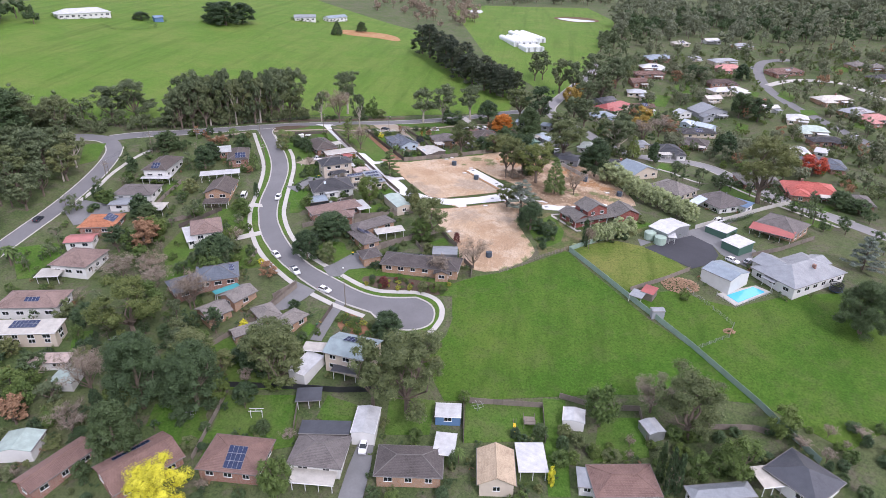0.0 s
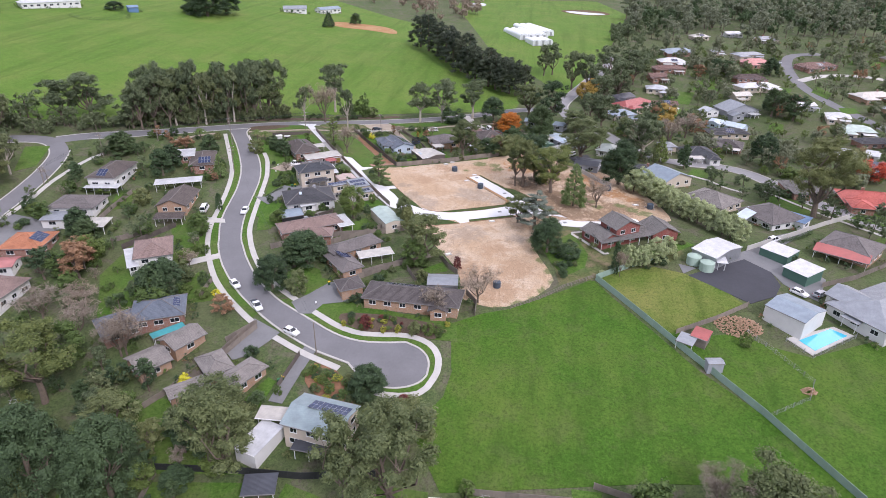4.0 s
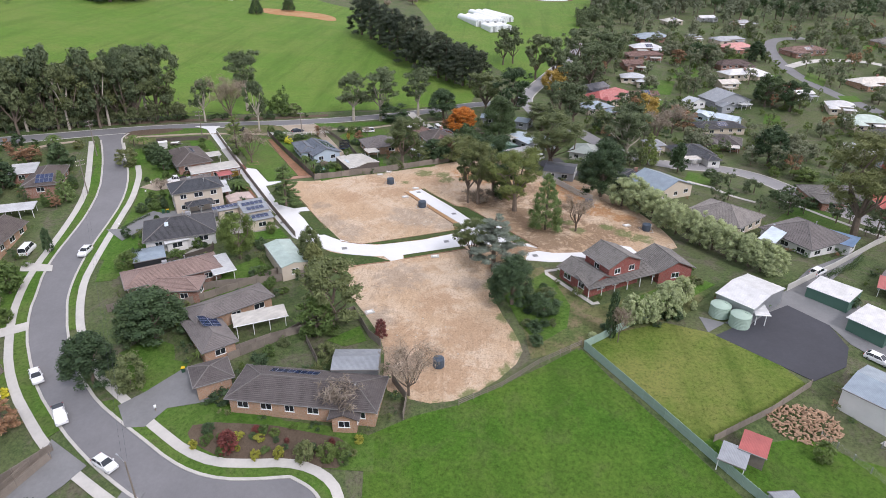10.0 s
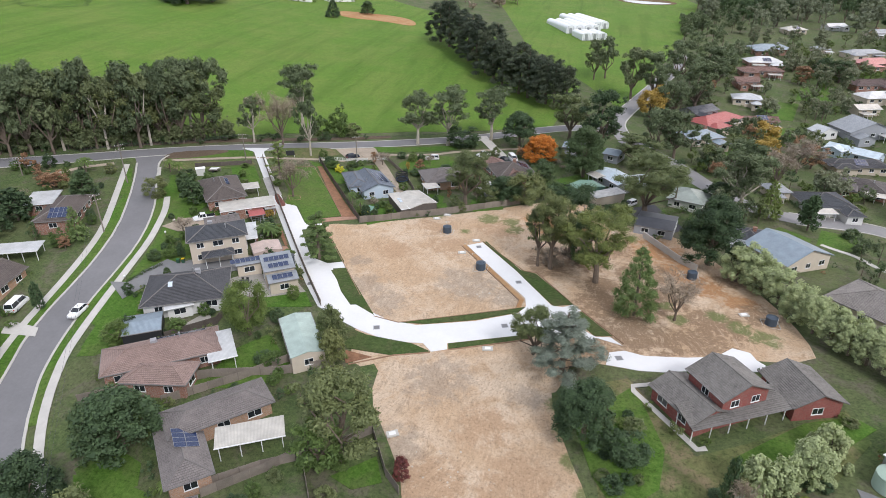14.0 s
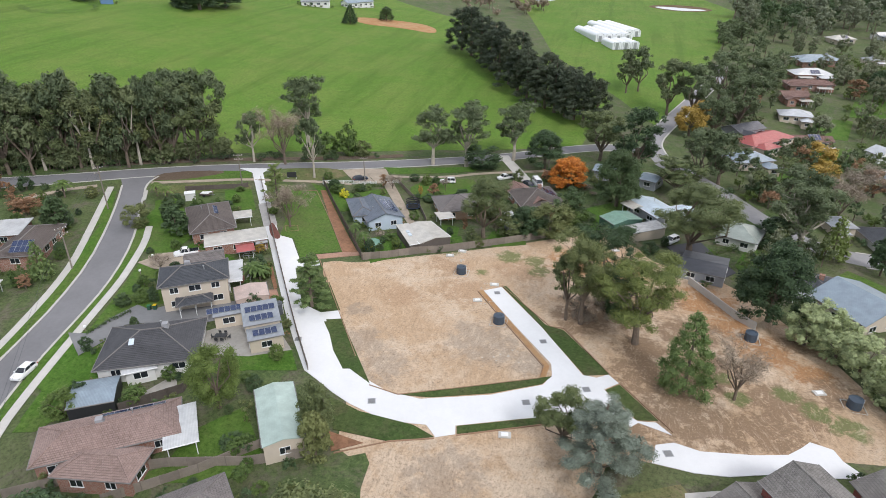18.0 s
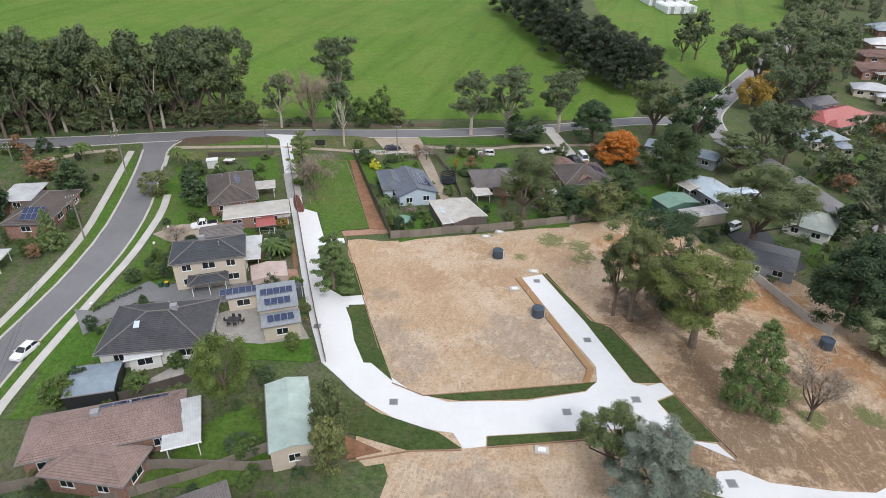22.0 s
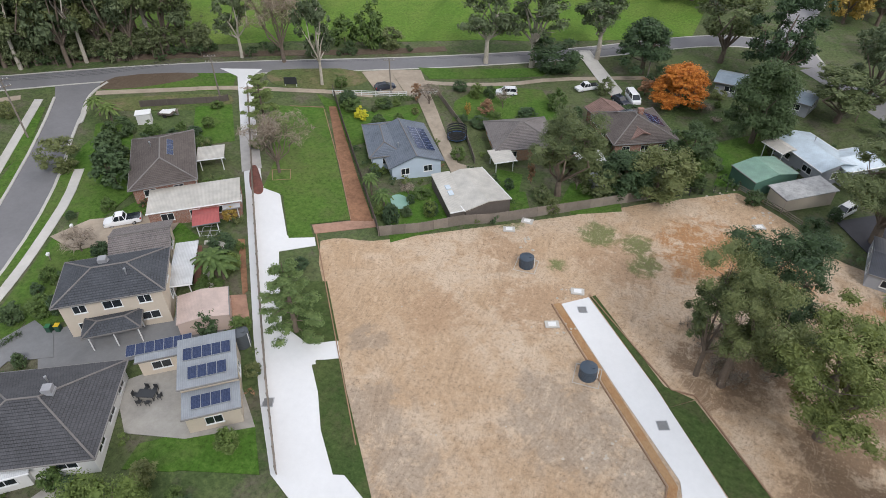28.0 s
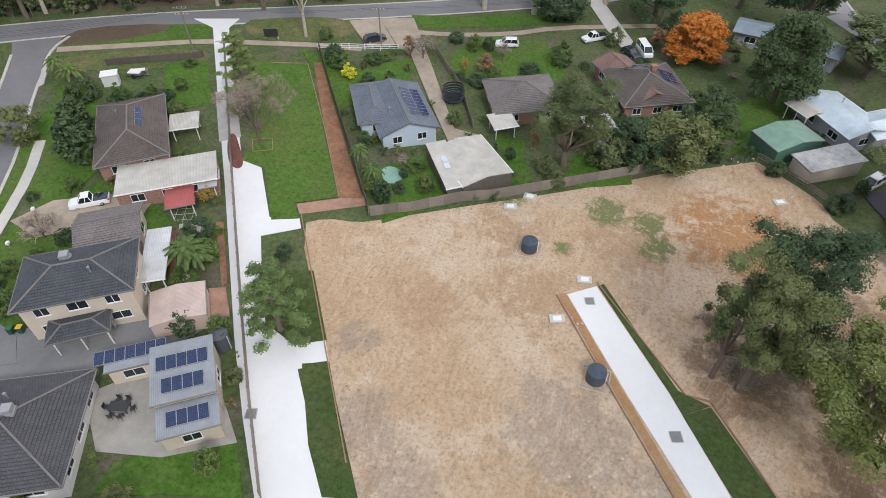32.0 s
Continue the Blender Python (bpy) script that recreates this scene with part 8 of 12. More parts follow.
wing(h, -114.3, -97.0, 11.2, 17.5, 10.0, 3.4, "hip", roof=T_PINK, wall=R_WHITE, solar=[('S', 1, 2.2, 4, 1, False)])
h = house("pale house with a long white roof and solar panels", "house", "house", (-107.1, -108.9))
wing(h, -107.1, -108.9, 12.0, 17.9, 6.6, 4.2, "skillion", roof=M_CREAM, wall=R_CREAM, tiled=False, pitch=4, solar=[('S', -1, 2.6, 7, 2, False)])
h = house("low shed with a pinkish roof", "shed", "shed", (-95.2, -116.5))
wing(h, -95.2, -116.5, 11.3, 10.6, 4.6, 2.4, "gable_x", roof=M_PINK, wall=R_WHITE, tiled=False, pitch=8)
h = house("small teal-roofed garden shed", "shed", "shed", (-87.3, -121.6))
wing(h, -87.3, -121.6, 7.8, 6.1, 5.6, 2.3, "gable_y", roof=M_PALEGREEN, wall=R_WHITE, tiled=False, pitch=10, over=0.1, wins='')
h = house("shed with a pale green metal roof", "shed", "shed", (-84.1, -141.6))
wing(h, -84.1, -141.6, 12.0, 8.3, 6.8, 2.8, "gable_y", roof=M_PALEGREEN, wall=R_WHITE, tiled=False, pitch=12, over=0.2, wins='')
h = house("long brick house with a red-brown tiled roof", "house", "house", (-72.1, -145.7))
wing(h, -72.1, -145.7, 68.7, 15.3, 6.4, 2.8, "gable_x", roof=T_REDBROWN, wall=B_RED, pitch=20)
h = house("brick house with a brown tiled gable roof", "house", "house", (-54.5, -142.8))
wing(h, -54.5, -142.8, 54.8, 15.4, 11.2, 2.8, "gable_x", roof=T_REDBROWN, wall=B_RED, pitch=20, solar=[('N', 0, 1.0, 8, 1, False)])
h = house("brick house with a brown hip roof and solar panels", "house", "house", (-34.3, -138.2))
wing(h, -34.3, -138.2, 1.2, 13.8, 10.6, 2.8, "hip", roof=T_REDBROWN, wall=B_RED, solar=[('S', 1.0, 0.8, 4, 3, False)])
h = house("house with a weathered grey-brown tiled roof and deck", "house", "house", (-16.4, -134.8))
wing(h, -16.4, -134.8, 1.7, 11.8, 10.1, 2.8, "hip", roof=T_OLDGREY, wall=R_WHITE)
wing(h, -17.1, -128.9, 7.3, 11.4, 4.2, 2.7, "skillion", roof=M_DARK, wall=R_WHITE, tiled=False, pitch=2, open_sides=True)
wing(h, -15.9, -141.0, 2.8, 9.6, 4.5, 2.4, "skillion", roof=M_CREAM, wall=R_WHITE, tiled=False, pitch=2, open_sides=True)
h = house("cream-brick house with a brown tiled roof", "house", "house", (3.6, -135.1))
wing(h, 3.6, -135.1, 6.1, 14.4, 9.0, 2.8, "hip", roof=T_DARKBROWN, wall=B_ORANGE)
h = house("white sheet-metal garage beside a driveway", "garage", "garage", (-8.4, -125.7))
wing(h, -8.4, -125.7, 4.1, 5.4, 9.0, 2.8, "gable_y", roof=M_WHITE, wall=R_WHITE, tiled=False, pitch=10, over=0.1, wins='')
h = house("cream cottage with a pale tiled gable roof", "house", "house", (22.0, -134.1))
wing(h, 22.0, -134.1, 5.9, 8.0, 10.2, 3.0, "gable_y", roof=T_CREAM, wall=R_CREAM, pitch=26)
wing(h, 29.3, -130.4, 8.8, 6.3, 8.2, 2.6, "skillion", roof=M_WHITE, wall=R_WHITE, tiled=False, pitch=2, open_sides=True)
h = house("brown-roofed house behind garden sheds", "house", "house", (48.3, -133.8))
wing(h, 48.3, -133.8, 9.8, 13.7, 8.7, 2.8, "hip", roof=T_REDBROWN, wall=R_WHITE)
wing(h, 40.9, -133.9, 2.1, 4.1, 5.4, 2.6, "skillion", roof=M_GREY, wall=R_WHITE, tiled=False, pitch=2)
h = house("house with a dark grey metal roof", "house", "house", (84.7, -128.5))
wing(h, 84.7, -128.5, 40.8, 10.7, 11.5, 2.8, "hip", roof=M_DARK, wall=R_WHITE, tiled=False)
wing(h, 77.5, -129.4, 16.1, 5.0, 5.6, 2.6, "skillion", roof=M_CREAM, wall=R_WHITE, tiled=False, pitch=2, open_sides=True)
h = house("grey-roofed house at the lane", "house", "house", (67.3, -134.1))
wing(h, 67.3, -134.1, 14.3, 13.6, 4.0, 2.8, "hip", roof=M_GREY, wall=R_WHITE, tiled=False)
h = house("blue garden shed with a white roof", "shed", "shed", (9.8, -120.0))
wing(h, 9.8, -120.0, 5.3, 6.1, 4.7, 2.3, "gable_x", roof=M_WHITE, wall=R_BLUE, tiled=False, pitch=8, over=0.15, wins='S')
h = house("white pergola roof by the fence", "shelter", "shelter", (10.4, -129.4))
wing(h, 10.4, -129.4, 0.5, 4.8, 6.5, 2.4, "skillion", roof=M_WHITE, wall=WHITE, tiled=False, pitch=3, open_sides=True)
h = house("small white garden shed on grass", "shed", "shed", (38.7, -117.4))
wing(h, 38.7, -117.4, -4.0, 4.9, 4.8, 2.2, "gable_y", roof=M_WHITE, wall=R_WHITE, tiled=False, pitch=10, over=0.05, wins='')
h = house("galvanised metal garden shed on a lawn", "shed", "shed", (56.0, -118.5))
wing(h, 56.0, -118.5, 23.4, 4.1, 4.7, 2.2, "gable_y", roof=M_STEEL, wall=STEEL, tiled=False, pitch=10, over=0.05, wins='')
h = house("open garden pavilion with a dark roof on a deck", "shelter", "shelter", (-24.0, -119.9))
wing(h, -24.0, -119.9, 13.2, 6.1, 4.7, 2.4, "skillion", roof=M_DARK, wall=TIMBER, tiled=False, pitch=4, open_sides=True)
h = house("two-storey red brick house with a grey-brown tiled roof", "house", "house", (46.8, -25.6))
wing(h, 46.8, -25.6, -58.3, 8.4, 9.0, 5.2, "gable_x", roof=T_LICHEN, wall=B_DARKRED, pitch=24)
wing(h, 58.5, -21.5, 20.3, 8.7, 9.2, 2.8, "gable_y", roof=T_LICHEN, wall=B_DARKRED, pitch=24)
wing(h, 47.3, -29.1, 29.0, 16.9, 4.5, 2.6, "skillion", roof=T_LICHEN, wall=B_DARKRED, pitch=14, open_sides=True)
wing(h, 41.4, -28.1, -54.3, 9.9, 7.3, 2.7, "gable_x", roof=T_LICHEN, wall=B_DARKRED, pitch=22)
h = house("big white metal workshop shed", "shed", "shed", (72.3, -32.8))
wing(h, 72.3, -32.8, -45.9, 7.7, 12.1, 3.4, "gable_x", roof=M_WHITE, wall=STEEL, tiled=False, pitch=8, over=0.15, wins='')
wing(h, 72.3, -38.1, -1.2, 2.7, 4.0, 2.6, "skillion", roof=M_WHITE, wall=STEEL, tiled=False, pitch=4, open_sides=True)
h = house("low house with a dark tiled and blue metal roof", "house", "house", (97.3, 0.8))
wing(h, 97.3, 1.8, -58.8, 14.5, 14.4, 2.8, "hip", roof=T_OLDGREY, wall=R_WHITE, pitch=24)
roof_unit("flue", 1.5, 1.0)
wing(h, 104.2, -0.1, -40, 8.0, 6.5, 2.9, "skillion", roof=M_BLUE, wall=R_WHITE, tiled=False, pitch=3)
wing(h, 89.3, -0.6, -40, 4.0, 10.0, 2.7, "skillion", roof=M_PALEBLUE, wall=R_WHITE, tiled=False, pitch=3, open_sides=True)
h = house("grey gabled house above the pale hedge", "house", "house", (70.5, 35.7))
wing(h, 70.5, 35.7, -54.2, 13.0, 14.6, 3.0, "gable_x", roof=M_BLUEGREY, wall=R_CREAM, tiled=False, pitch=20)
h = house("grey-brown roofed house behind the pale hedge", "house", "house", (81.9, 12.8))
wing(h, 81.9, 12.8, -45.8, 15.1, 13.0, 2.8, "hip", roof=T_FAWN, wall=R_CREAM)
h = house("long green shed with a white roof", "shed", "shed", (90.4, -28.0))
wing(h, 90.4, -28.0, -45.2, 7.9, 6.4, 2.6, "skillion", roof=M_WHITE, wall=GREENMETAL, tiled=False, pitch=2, over=0.05, wins='')
h = house("dark shed with a white skillion roof", "shed", "shed", (92.8, -39.2))
wing(h, 92.8, -39.2, -51.5, 7.1, 7.6, 3.0, "skillion", roof=M_WHITE, wall=GREENMETAL, tiled=False, pitch=3, over=0.3, wins='')
h = house("brick house with a red metal verandah roof", "house", "house", (107.2, -26.7))
wing(h, 107.2, -26.7, -31.0, 13.7, 5.0, 2.6, "skillion", roof=M_RED, wall=B_ORANGE, tiled=False, pitch=8, open_sides=True)
wing(h, 112.5, -20.3, -40.0, 13.7, 13.5, 3.2, "hip", roof=T_OLDGREY, wall=B_ORANGE)
h = house("large white shed with roof vents", "shed", "shed", (83.9, -60.1))
wing(h, 83.9, -60.1, -46.7, 9.6, 9.7, 4.0, "gable_x", roof=M_BLUEGREY, wall=R_WHITE, tiled=False, pitch=12, over=0.1, wins='')
h = house("white house with a broad grey metal roof", "house", "house", (106.4, -54.3))
wing(h, 106.4, -54.3, -55.2, 15.1, 23.3, 3.0, "hip", roof=M_GREY, wall=R_WHITE, tiled=False, pitch=20)
roof_unit('chimney', 3.0, 2.0)
wing(h, 99.6, -52.0, -55.2, 8.4, 9.0, 3.2, "gable_x", roof=M_GREY, wall=R_WHITE, tiled=False, pitch=22)
wing(h, 111.8, -49.2, 34.8, 9.0, 7.0, 3.4, "gable_x", roof=M_GREY, wall=R_WHITE, tiled=False, pitch=22)
wing(h, 99.4, -58.6, -55.2, 4.2, 9.5, 2.6, "skillion", roof=M_GREY, wall=R_WHITE, tiled=False, pitch=4, open_sides=True)
h = house("little red and grey chook shed", "shed", "shed", (61.1, -70.3))
wing(h, 61.1, -70.3, -29.1, 3.8, 4.2, 2.2, "skillion", roof=M_RED, wall=TIMBER, tiled=False, pitch=6, over=0.2, wins="")
wing(h, 57.6, -72.3, -29.1, 3.8, 3.8, 2.1, "skillion", roof=M_GREY, wall=TIMBER, tiled=False, pitch=6, over=0.2, open_sides=True)
h = house("small grey cubby hut on stumps", "hut", "hut", (62.3, -78.8))
wing(h, 62.3, -78.8, 9.9, 3.6, 2.2, 2.4, "gable_x", roof=M_GREY, wall=R_GREY, tiled=False, pitch=14, over=0.1, wins='')
h = house("pale blue weatherboard house with a grey roof and solar panels", "house", "house", (-35.4, 49.0))
wing(h, -35.4, 49.0, 35.6, 9.5, 14.1, 2.7, "gable_y", roof=T_BLUE, wall=R_BLUEPALE, solar=[('E', 0, 0.8, 8, 2, False)], pitch=20)
roof_unit('flue', -2.0, -2.0)
wing(h, -40.2, 49.0, 31.3, 5.9, 12.3, 2.7, "hip", roof=T_BLUE, wall=R_BLUEPALE, pitch=20)
h = house("cream-roofed timber shed with skylight strips", "shed", "shed", (-20.6, 40.9))
wing(h, -20.6, 40.9, 43.4, 8.0, 10.4, 2.5, "gable_y", roof=M_CREAM, wall=DARKTIMBER, tiled=False, pitch=9, over=0.1, wins='')
wing(h, -23.9, 38.5, 36.1, 3.2, 10.7, 2.2, "skillion", roof=M_CREAM, wall=DARKTIMBER, tiled=False, pitch=3, over=0.1, wins='')
roof_unit('skylight', 0.0, 1.0)
roof_unit('skylight', 0.0, -0.6)
h = house("house with a weathered grey tiled roof under a gum", "house", "house", (-18.0, 61.8))
wing(h, -18.0, 61.8, 27.2, 11.9, 11.4, 2.7, "hip", roof=T_OLDGREY, wall=B_ORANGE)
wing(h, -19.2, 53.0, 33.9, 4.1, 4.3, 2.4, "skillion", roof=M_CREAM, wall=B_ORANGE, tiled=False, pitch=2, open_sides=True)
h = house("brick house with a brown and orange tiled roof", "house", "house", (1.5, 71.7))
wing(h, 1.5, 71.7, 25.9, 12.3, 13.3, 2.8, "hip", roof=T_BROWN, wall=B_RED, solar=[('N', 1, 1.0, 4, 2, False), ('E', 0, 1.0, 4, 2, False)])
roof_unit('chimney', 1.0, 0.6)
wing(h, -1.2, 72.8, -51.5, 15.3, 6.9, 2.8, "gable_x", roof=T_REDBROWN, wall=B_RED)
h = house("white and blue metal-roofed house", "house", "house", (32.2, 71.4))
wing(h, 32.4, 71.2, -55.1, 12.2, 7.8, 3.0, "gable_x", roof=M_PALEBLUE, wall=R_GREY, tiled=False, pitch=15)
roof_unit("flue", -2.0, 1.2)
wing(h, 38.0, 70.4, 34.9, 8.0, 6.6, 3.0, "gable_x", roof=M_PALEBLUE, wall=R_GREY, tiled=False, pitch=15)
h = house("cream gabled canopy on posts", "shelter", "shelter", (26.9, 71.4))
wing(h, 26.9, 71.4, -49.5, 5.0, 4.0, 3.0, "gable_x", roof=M_CREAM, wall=WHITE, tiled=False, pitch=14, open_sides=True)
h = house("green metal garage shed with a gable", "shed", "shed", (24.0, 62.7))
wing(h, 24.0, 62.7, -52.1, 6.0, 8.7, 2.8, "gable_x", roof=M_GREEN, wall=GREENMETAL, tiled=False, pitch=10, over=0.1, wins='')
h = house("old flat-roofed shed with a stained white roof", "shed", "shed", (29.7, 59.0))
wing(h, 29.7, 59.0, -56.9, 4.7, 9.6, 2.5, "skillion", roof=M_STAINED, wall=R_CREAM, tiled=False, pitch=2, over=0.3, wins='')
h = house("small pale metal garden shed", "shed", "shed", (-2.2, 52.7))
wing(h, -2.2, 52.7, 29.2, 2.6, 2.5, 2.2, "gable_y", roof=M_STEEL, wall=STEEL, tiled=False, pitch=8, over=0.05, wins='')
h = house("white skillion patio roof", "shelter", "shelter", (-4.2, 57.4))
wing(h, -4.2, 57.4, 30.4, 4.8, 5.0, 2.5, "skillion", roof=M_WHITE, wall=WHITE, tiled=False, pitch=2, open_sides=True)
h = house("house with a pale metal roof behind the shed yard", "house", "house", (52.2, 63.8))
wing(h, 52.2, 63.8, -20.8, 9.8, 10.8, 2.8, "hip", roof=metal_roof("grey_green_sheet", (0.33, 0.37, 0.33)), wall=R_WHITE, tiled=False)
h = house("dark grey-roofed carport shed", "shed", "shed", (41.9, 43.2))
wing(h, 41.9, 43.2, -13.2, 9.4, 9.8, 2.5, "gable_x", roof=M_DARK, wall=R_GREY, tiled=False, pitch=8, over=0.1)
h = house("house with a blue-grey metal roof behind a conifer", "house", "house", (19.1, 97.5))
wing(h, 19.1, 97.5, -10.4, 6.8, 7.0, 2.7, "gable_x", roof=M_BLUEGREY, wall=R_GREY, tiled=False, pitch=15)
h = house("house with a blue-grey metal roof beside the road", "house", "house", (32.1, 93.1))
wing(h, 32.1, 93.1, -25.2, 5.6, 7.0, 2.7, "gable_x", roof=M_BLUEGREY, wall=R_GREY, tiled=False, pitch=15)
far_house(117.3, 281.9, 7.2, 22.0, 12, M_BLUEGREY, B_RED, "blue-grey metal", "hip")
far_house(145.3, 289.2, 4.0, 9.0, 9, M_GREY, R_CREAM, "grey metal", "hip")
far_house(107.9, 250.7, 6.7, 17.5, 12, M_WHITE, B_RED, "white metal", "hip")
far_house(103.2, 232.0, 5.6, 20.8, 8, T_REDBROWN, B_RED, "red-brown tiled", "hip")
far_house(165.4, 285.7, 18.8, 21.8, 9, M_GREY, R_CREAM, "grey metal", "hip")
far_house(164.1, 264.5, 22.9, 20.1, 12, M_REDPALE, B_RED, "faded red metal", "hip")
far_house(93.1, 211.8, 12.8, 11.8, 9, T_REDBROWN, B_RED, "red-brown tiled", "gable_x")
far_house(89.7, 188.2, -4.1, 12.5, 10, M_STEEL, R_CREAM, "pale steel", "hip")
far_house(149.5, 223.7, 19.2, 19.9, 10, T_REDDARK, B_RED, "dark red tiled", "hip")
far_house(203.7, 264.3, 19.0, 26.2, 11, T_REDBROWN, B_RED, "red-brown tiled", "hip")
far_house(150.4, 207.0, 19.4, 24.6, 11, M_WHITE, R_CREAM, "white metal", "hip")
far_house(137.5, 190.4, 17.4, 10.8, 8, M_CREAM, R_CREAM, "cream metal", "gable_x")
far_house(213.6, 201.7, 17.5, 22.9, 11, M_CREAM, B_ORANGE, "cream metal", "hip")
far_house(66.3, 159.9, 42.4, 14.5, 9, M_DARK, R_GREY, "dark metal", "gable_x")
far_house(71.6, 151.8, 45.8, 23.6, 11, M_RED, R_CREAM, "red metal", "hip")
far_house(90.6, 163.2, 7.5, 14.0, 7, T_REDBROWN, B_RED, "red-brown tiled", "gable_x")
far_house(62.3, 124.7, 28.4, 13.8, 11, M_BLUEGREY, R_CREAM, "blue-grey metal", "hip")
far_house(130.5, 168.9, 19.2, 20.2, 14, M_GREY, R_GREY, "grey metal", "gable_y")
far_house(114.5, 162.5, 30.9, 10.0, 7, M_STEEL, R_WHITE, "pale steel", "gable_y")
far_house(120.7, 143.8, -40.2, 18.9, 8, M_PALEBLUE, R_BLUEPALE, "pale blue metal", "gable_x")
far_house(167.9, 186.7, -1.6, 7.7, 9, T_REDBRIGHT, B_RED, "bright red tiled", "hip")
far_house(169.1, 177.2, 16.4, 10.1, 7, M_WHITE, R_WHITE, "white metal", "gable_x")
far_house(179.8, 160.2, -15.4, 11.9, 10, M_WHITE, R_CREAM, "white metal", "hip")
far_house(180.3, 138.7, -5.7, 16.5, 12, M_PALEGREEN, R_CREAM, "pale green metal", "hip")
far_house(218.8, 178.0, 28.2, 18.4, 13, M_GREY, B_ORANGE, "grey metal", "hip")
far_house(224.2, 166.4, 18.2, 18.9, 13, M_REDPALE, B_RED, "faded red metal", "hip")
far_house(116.3, 129.1, 6.7, 20.6, 9, T_DARK, R_CREAM, "charcoal tiled", "hip")
far_house(109.0, 101.3, -19.0, 14.6, 12, T_DARKBROWN, B_RED, "dark brown tiled", "hip")
far_house(90.6, 78.1, 10.6, 13.8, 13, T_GREY, R_WHITE, "slate-grey tiled", "hip")
far_house(159.4, 98.6, -3.4, 9.7, 10, M_STEEL, R_CREAM, "pale steel", "hip")
far_house(170.9, 97.6, -31.9, 6.1, 8, M_WHITE, R_WHITE, "white metal", "gable_x")
far_house(180.9, 119.4, 8.2, 17.9, 9, T_DARK, B_RED, "charcoal tiled", "hip")
far_house(161.8, 75.0, -9.0, 19.4, 13, T_BLUE, B_RED, "blue-grey tiled", "hip")
far_house(122.2, 39.9, 0.8, 17.2, 12, T_LICHEN, B_RED, "lichened brown tiled", "hip")
far_house(139.7, 29.4, -6.9, 20.3, 15, T_REDBRIGHT, B_RED, "bright red tiled", "hip")
far_house(63.4, 42.0, -13.7, 8.1, 9, T_GREY, R_GREY, "slate-grey tiled", "hip")
far_house(78.7, 82.1, 13.2, 6.5, 8, M_GREY, R_CREAM, "grey metal", "hip")
far_house(265.1, 294.7, 16.8, 14.2, 11, T_FAWN, B_ORANGE, "fawn tiled", "hip")
far_house(276.3, 290.4, 22.5, 14.4, 10, T_FAWN, B_ORANGE, "fawn tiled", "hip")
far_house(267.9, 259.9, 18.7, 18.3, 11, T_DARK, B_RED, "charcoal tiled", "hip")
far_house(194.1, 347.2, 21.5, 15.8, 10, M_GREY, R_CREAM, "grey metal", "hip")
far_house(173.4, 365.4, 24.5, 14.5, 8, M_WHITE, R_WHITE, "white metal", "gable_x")
far_house(153.2, 17.2, -8.1, 10.1, 12, T_OLDGREY, B_RED, "weathered grey tiled", "hip")
far_house(144.1, 344.9, 15.6, 13.7, 10, M_CREAM, R_CREAM, "cream metal", "hip")
h = house("long low white farmhouse on the hill", "house", "house", (-296.4, 191.7))
wing(h, -296.4, 191.7, 50.0, 34.7, 14.0, 3.2, "hip", roof=M_WHITE, wall=R_WHITE, tiled=False)
h = house("blue farm shed on the hill", "shed", "shed", (-252.0, 212.2))
wing(h, -252.0, 212.2, 47.5, 7.0, 6.0, 3.0, "gable_x", roof=M_BLUE, wall=R_BLUE, tiled=False, wins='')
h = house("white cottage beyond the pasture", "house", "house", (-175.2, 308.0))
wing(h, -175.2, 308.0, 22.0, 18.6, 10.0, 3.0, "gable_x", roof=M_GREY, wall=R_WHITE, tiled=False)
h = house("white cottage beyond the pasture", "house", "house", (-155.6, 330.8))
wing(h, -155.6, 330.8, 57.2, 21.8, 9.0, 3.0, "gable_x", roof=M_BLUEGREY, wall=R_WHITE, tiled=False)

# ---- fences, vehicles, street things ----
GREENSHEET = plain("green_sheet", (0.3, 0.4, 0.33), 0.5, vary=0.15)
fence([(38.9, -49.4), (55.3, -71.7), (69.6, -90.1), (81.6, -108.0), (90.1, -122.9)], "sheet", 1.8, GREENSHEET, "pale green sheet-metal fence")
fence([(38.9, -49.4), (46.7, -43.4), (55.1, -37.1)], "sheet", 1.8, GREENSHEET, "pale green sheet-metal fence")
fence([(38.5, -48.6), (30.7, -54.1), (24.5, -59.8), (17.7, -64.2)], "rail", 1.2, TIMBER, "low grey timber rail fence")
fence([(-30.8, 26.0), (-25.7, 29.2), (-20.1, 33.9), (-16.1, 36.0), (-9.9, 40.5), (1.5, 48.4), (6.6, 51.9)], "paling", 1.8, TIMBER, "weathered grey timber paling fence")
fence([(-30.7, 26.0), (-39.6, 38.7), (-49.9, 53.1), (-58.6, 65.6)], "paling", 1.7, DARKTIMBER, "dark timber paling fence")
fence([(6.6, 51.9), (9.0, 52.8), (14.6, 56.0), (20.4, 59.1)], "mesh", 1.6, DARKMETAL, "dark wire mesh fence")
fence([(-73.6, 57.8), (-61.3, 39.6), (-53.0, 27.4), (-44.9, 15.6), (-37.3, 4.6), (-31.1, -4.2), (-24.4, -13.3)], "paling", 1.6, TIMBER, "weathered grey timber paling fence")
fence([(38.5, 37.2), (42.6, 30.4), (46.2, 24.3), (49.0, 21.4)], "wall", 1.6, OLDCONCRETE, "pale grey masonry garden wall")
fence([(20.4, 59.1), (26.7, 54.1), (29.4, 51.4)], "rail", 1.1, TIMBER, "low grey timber rail fence")
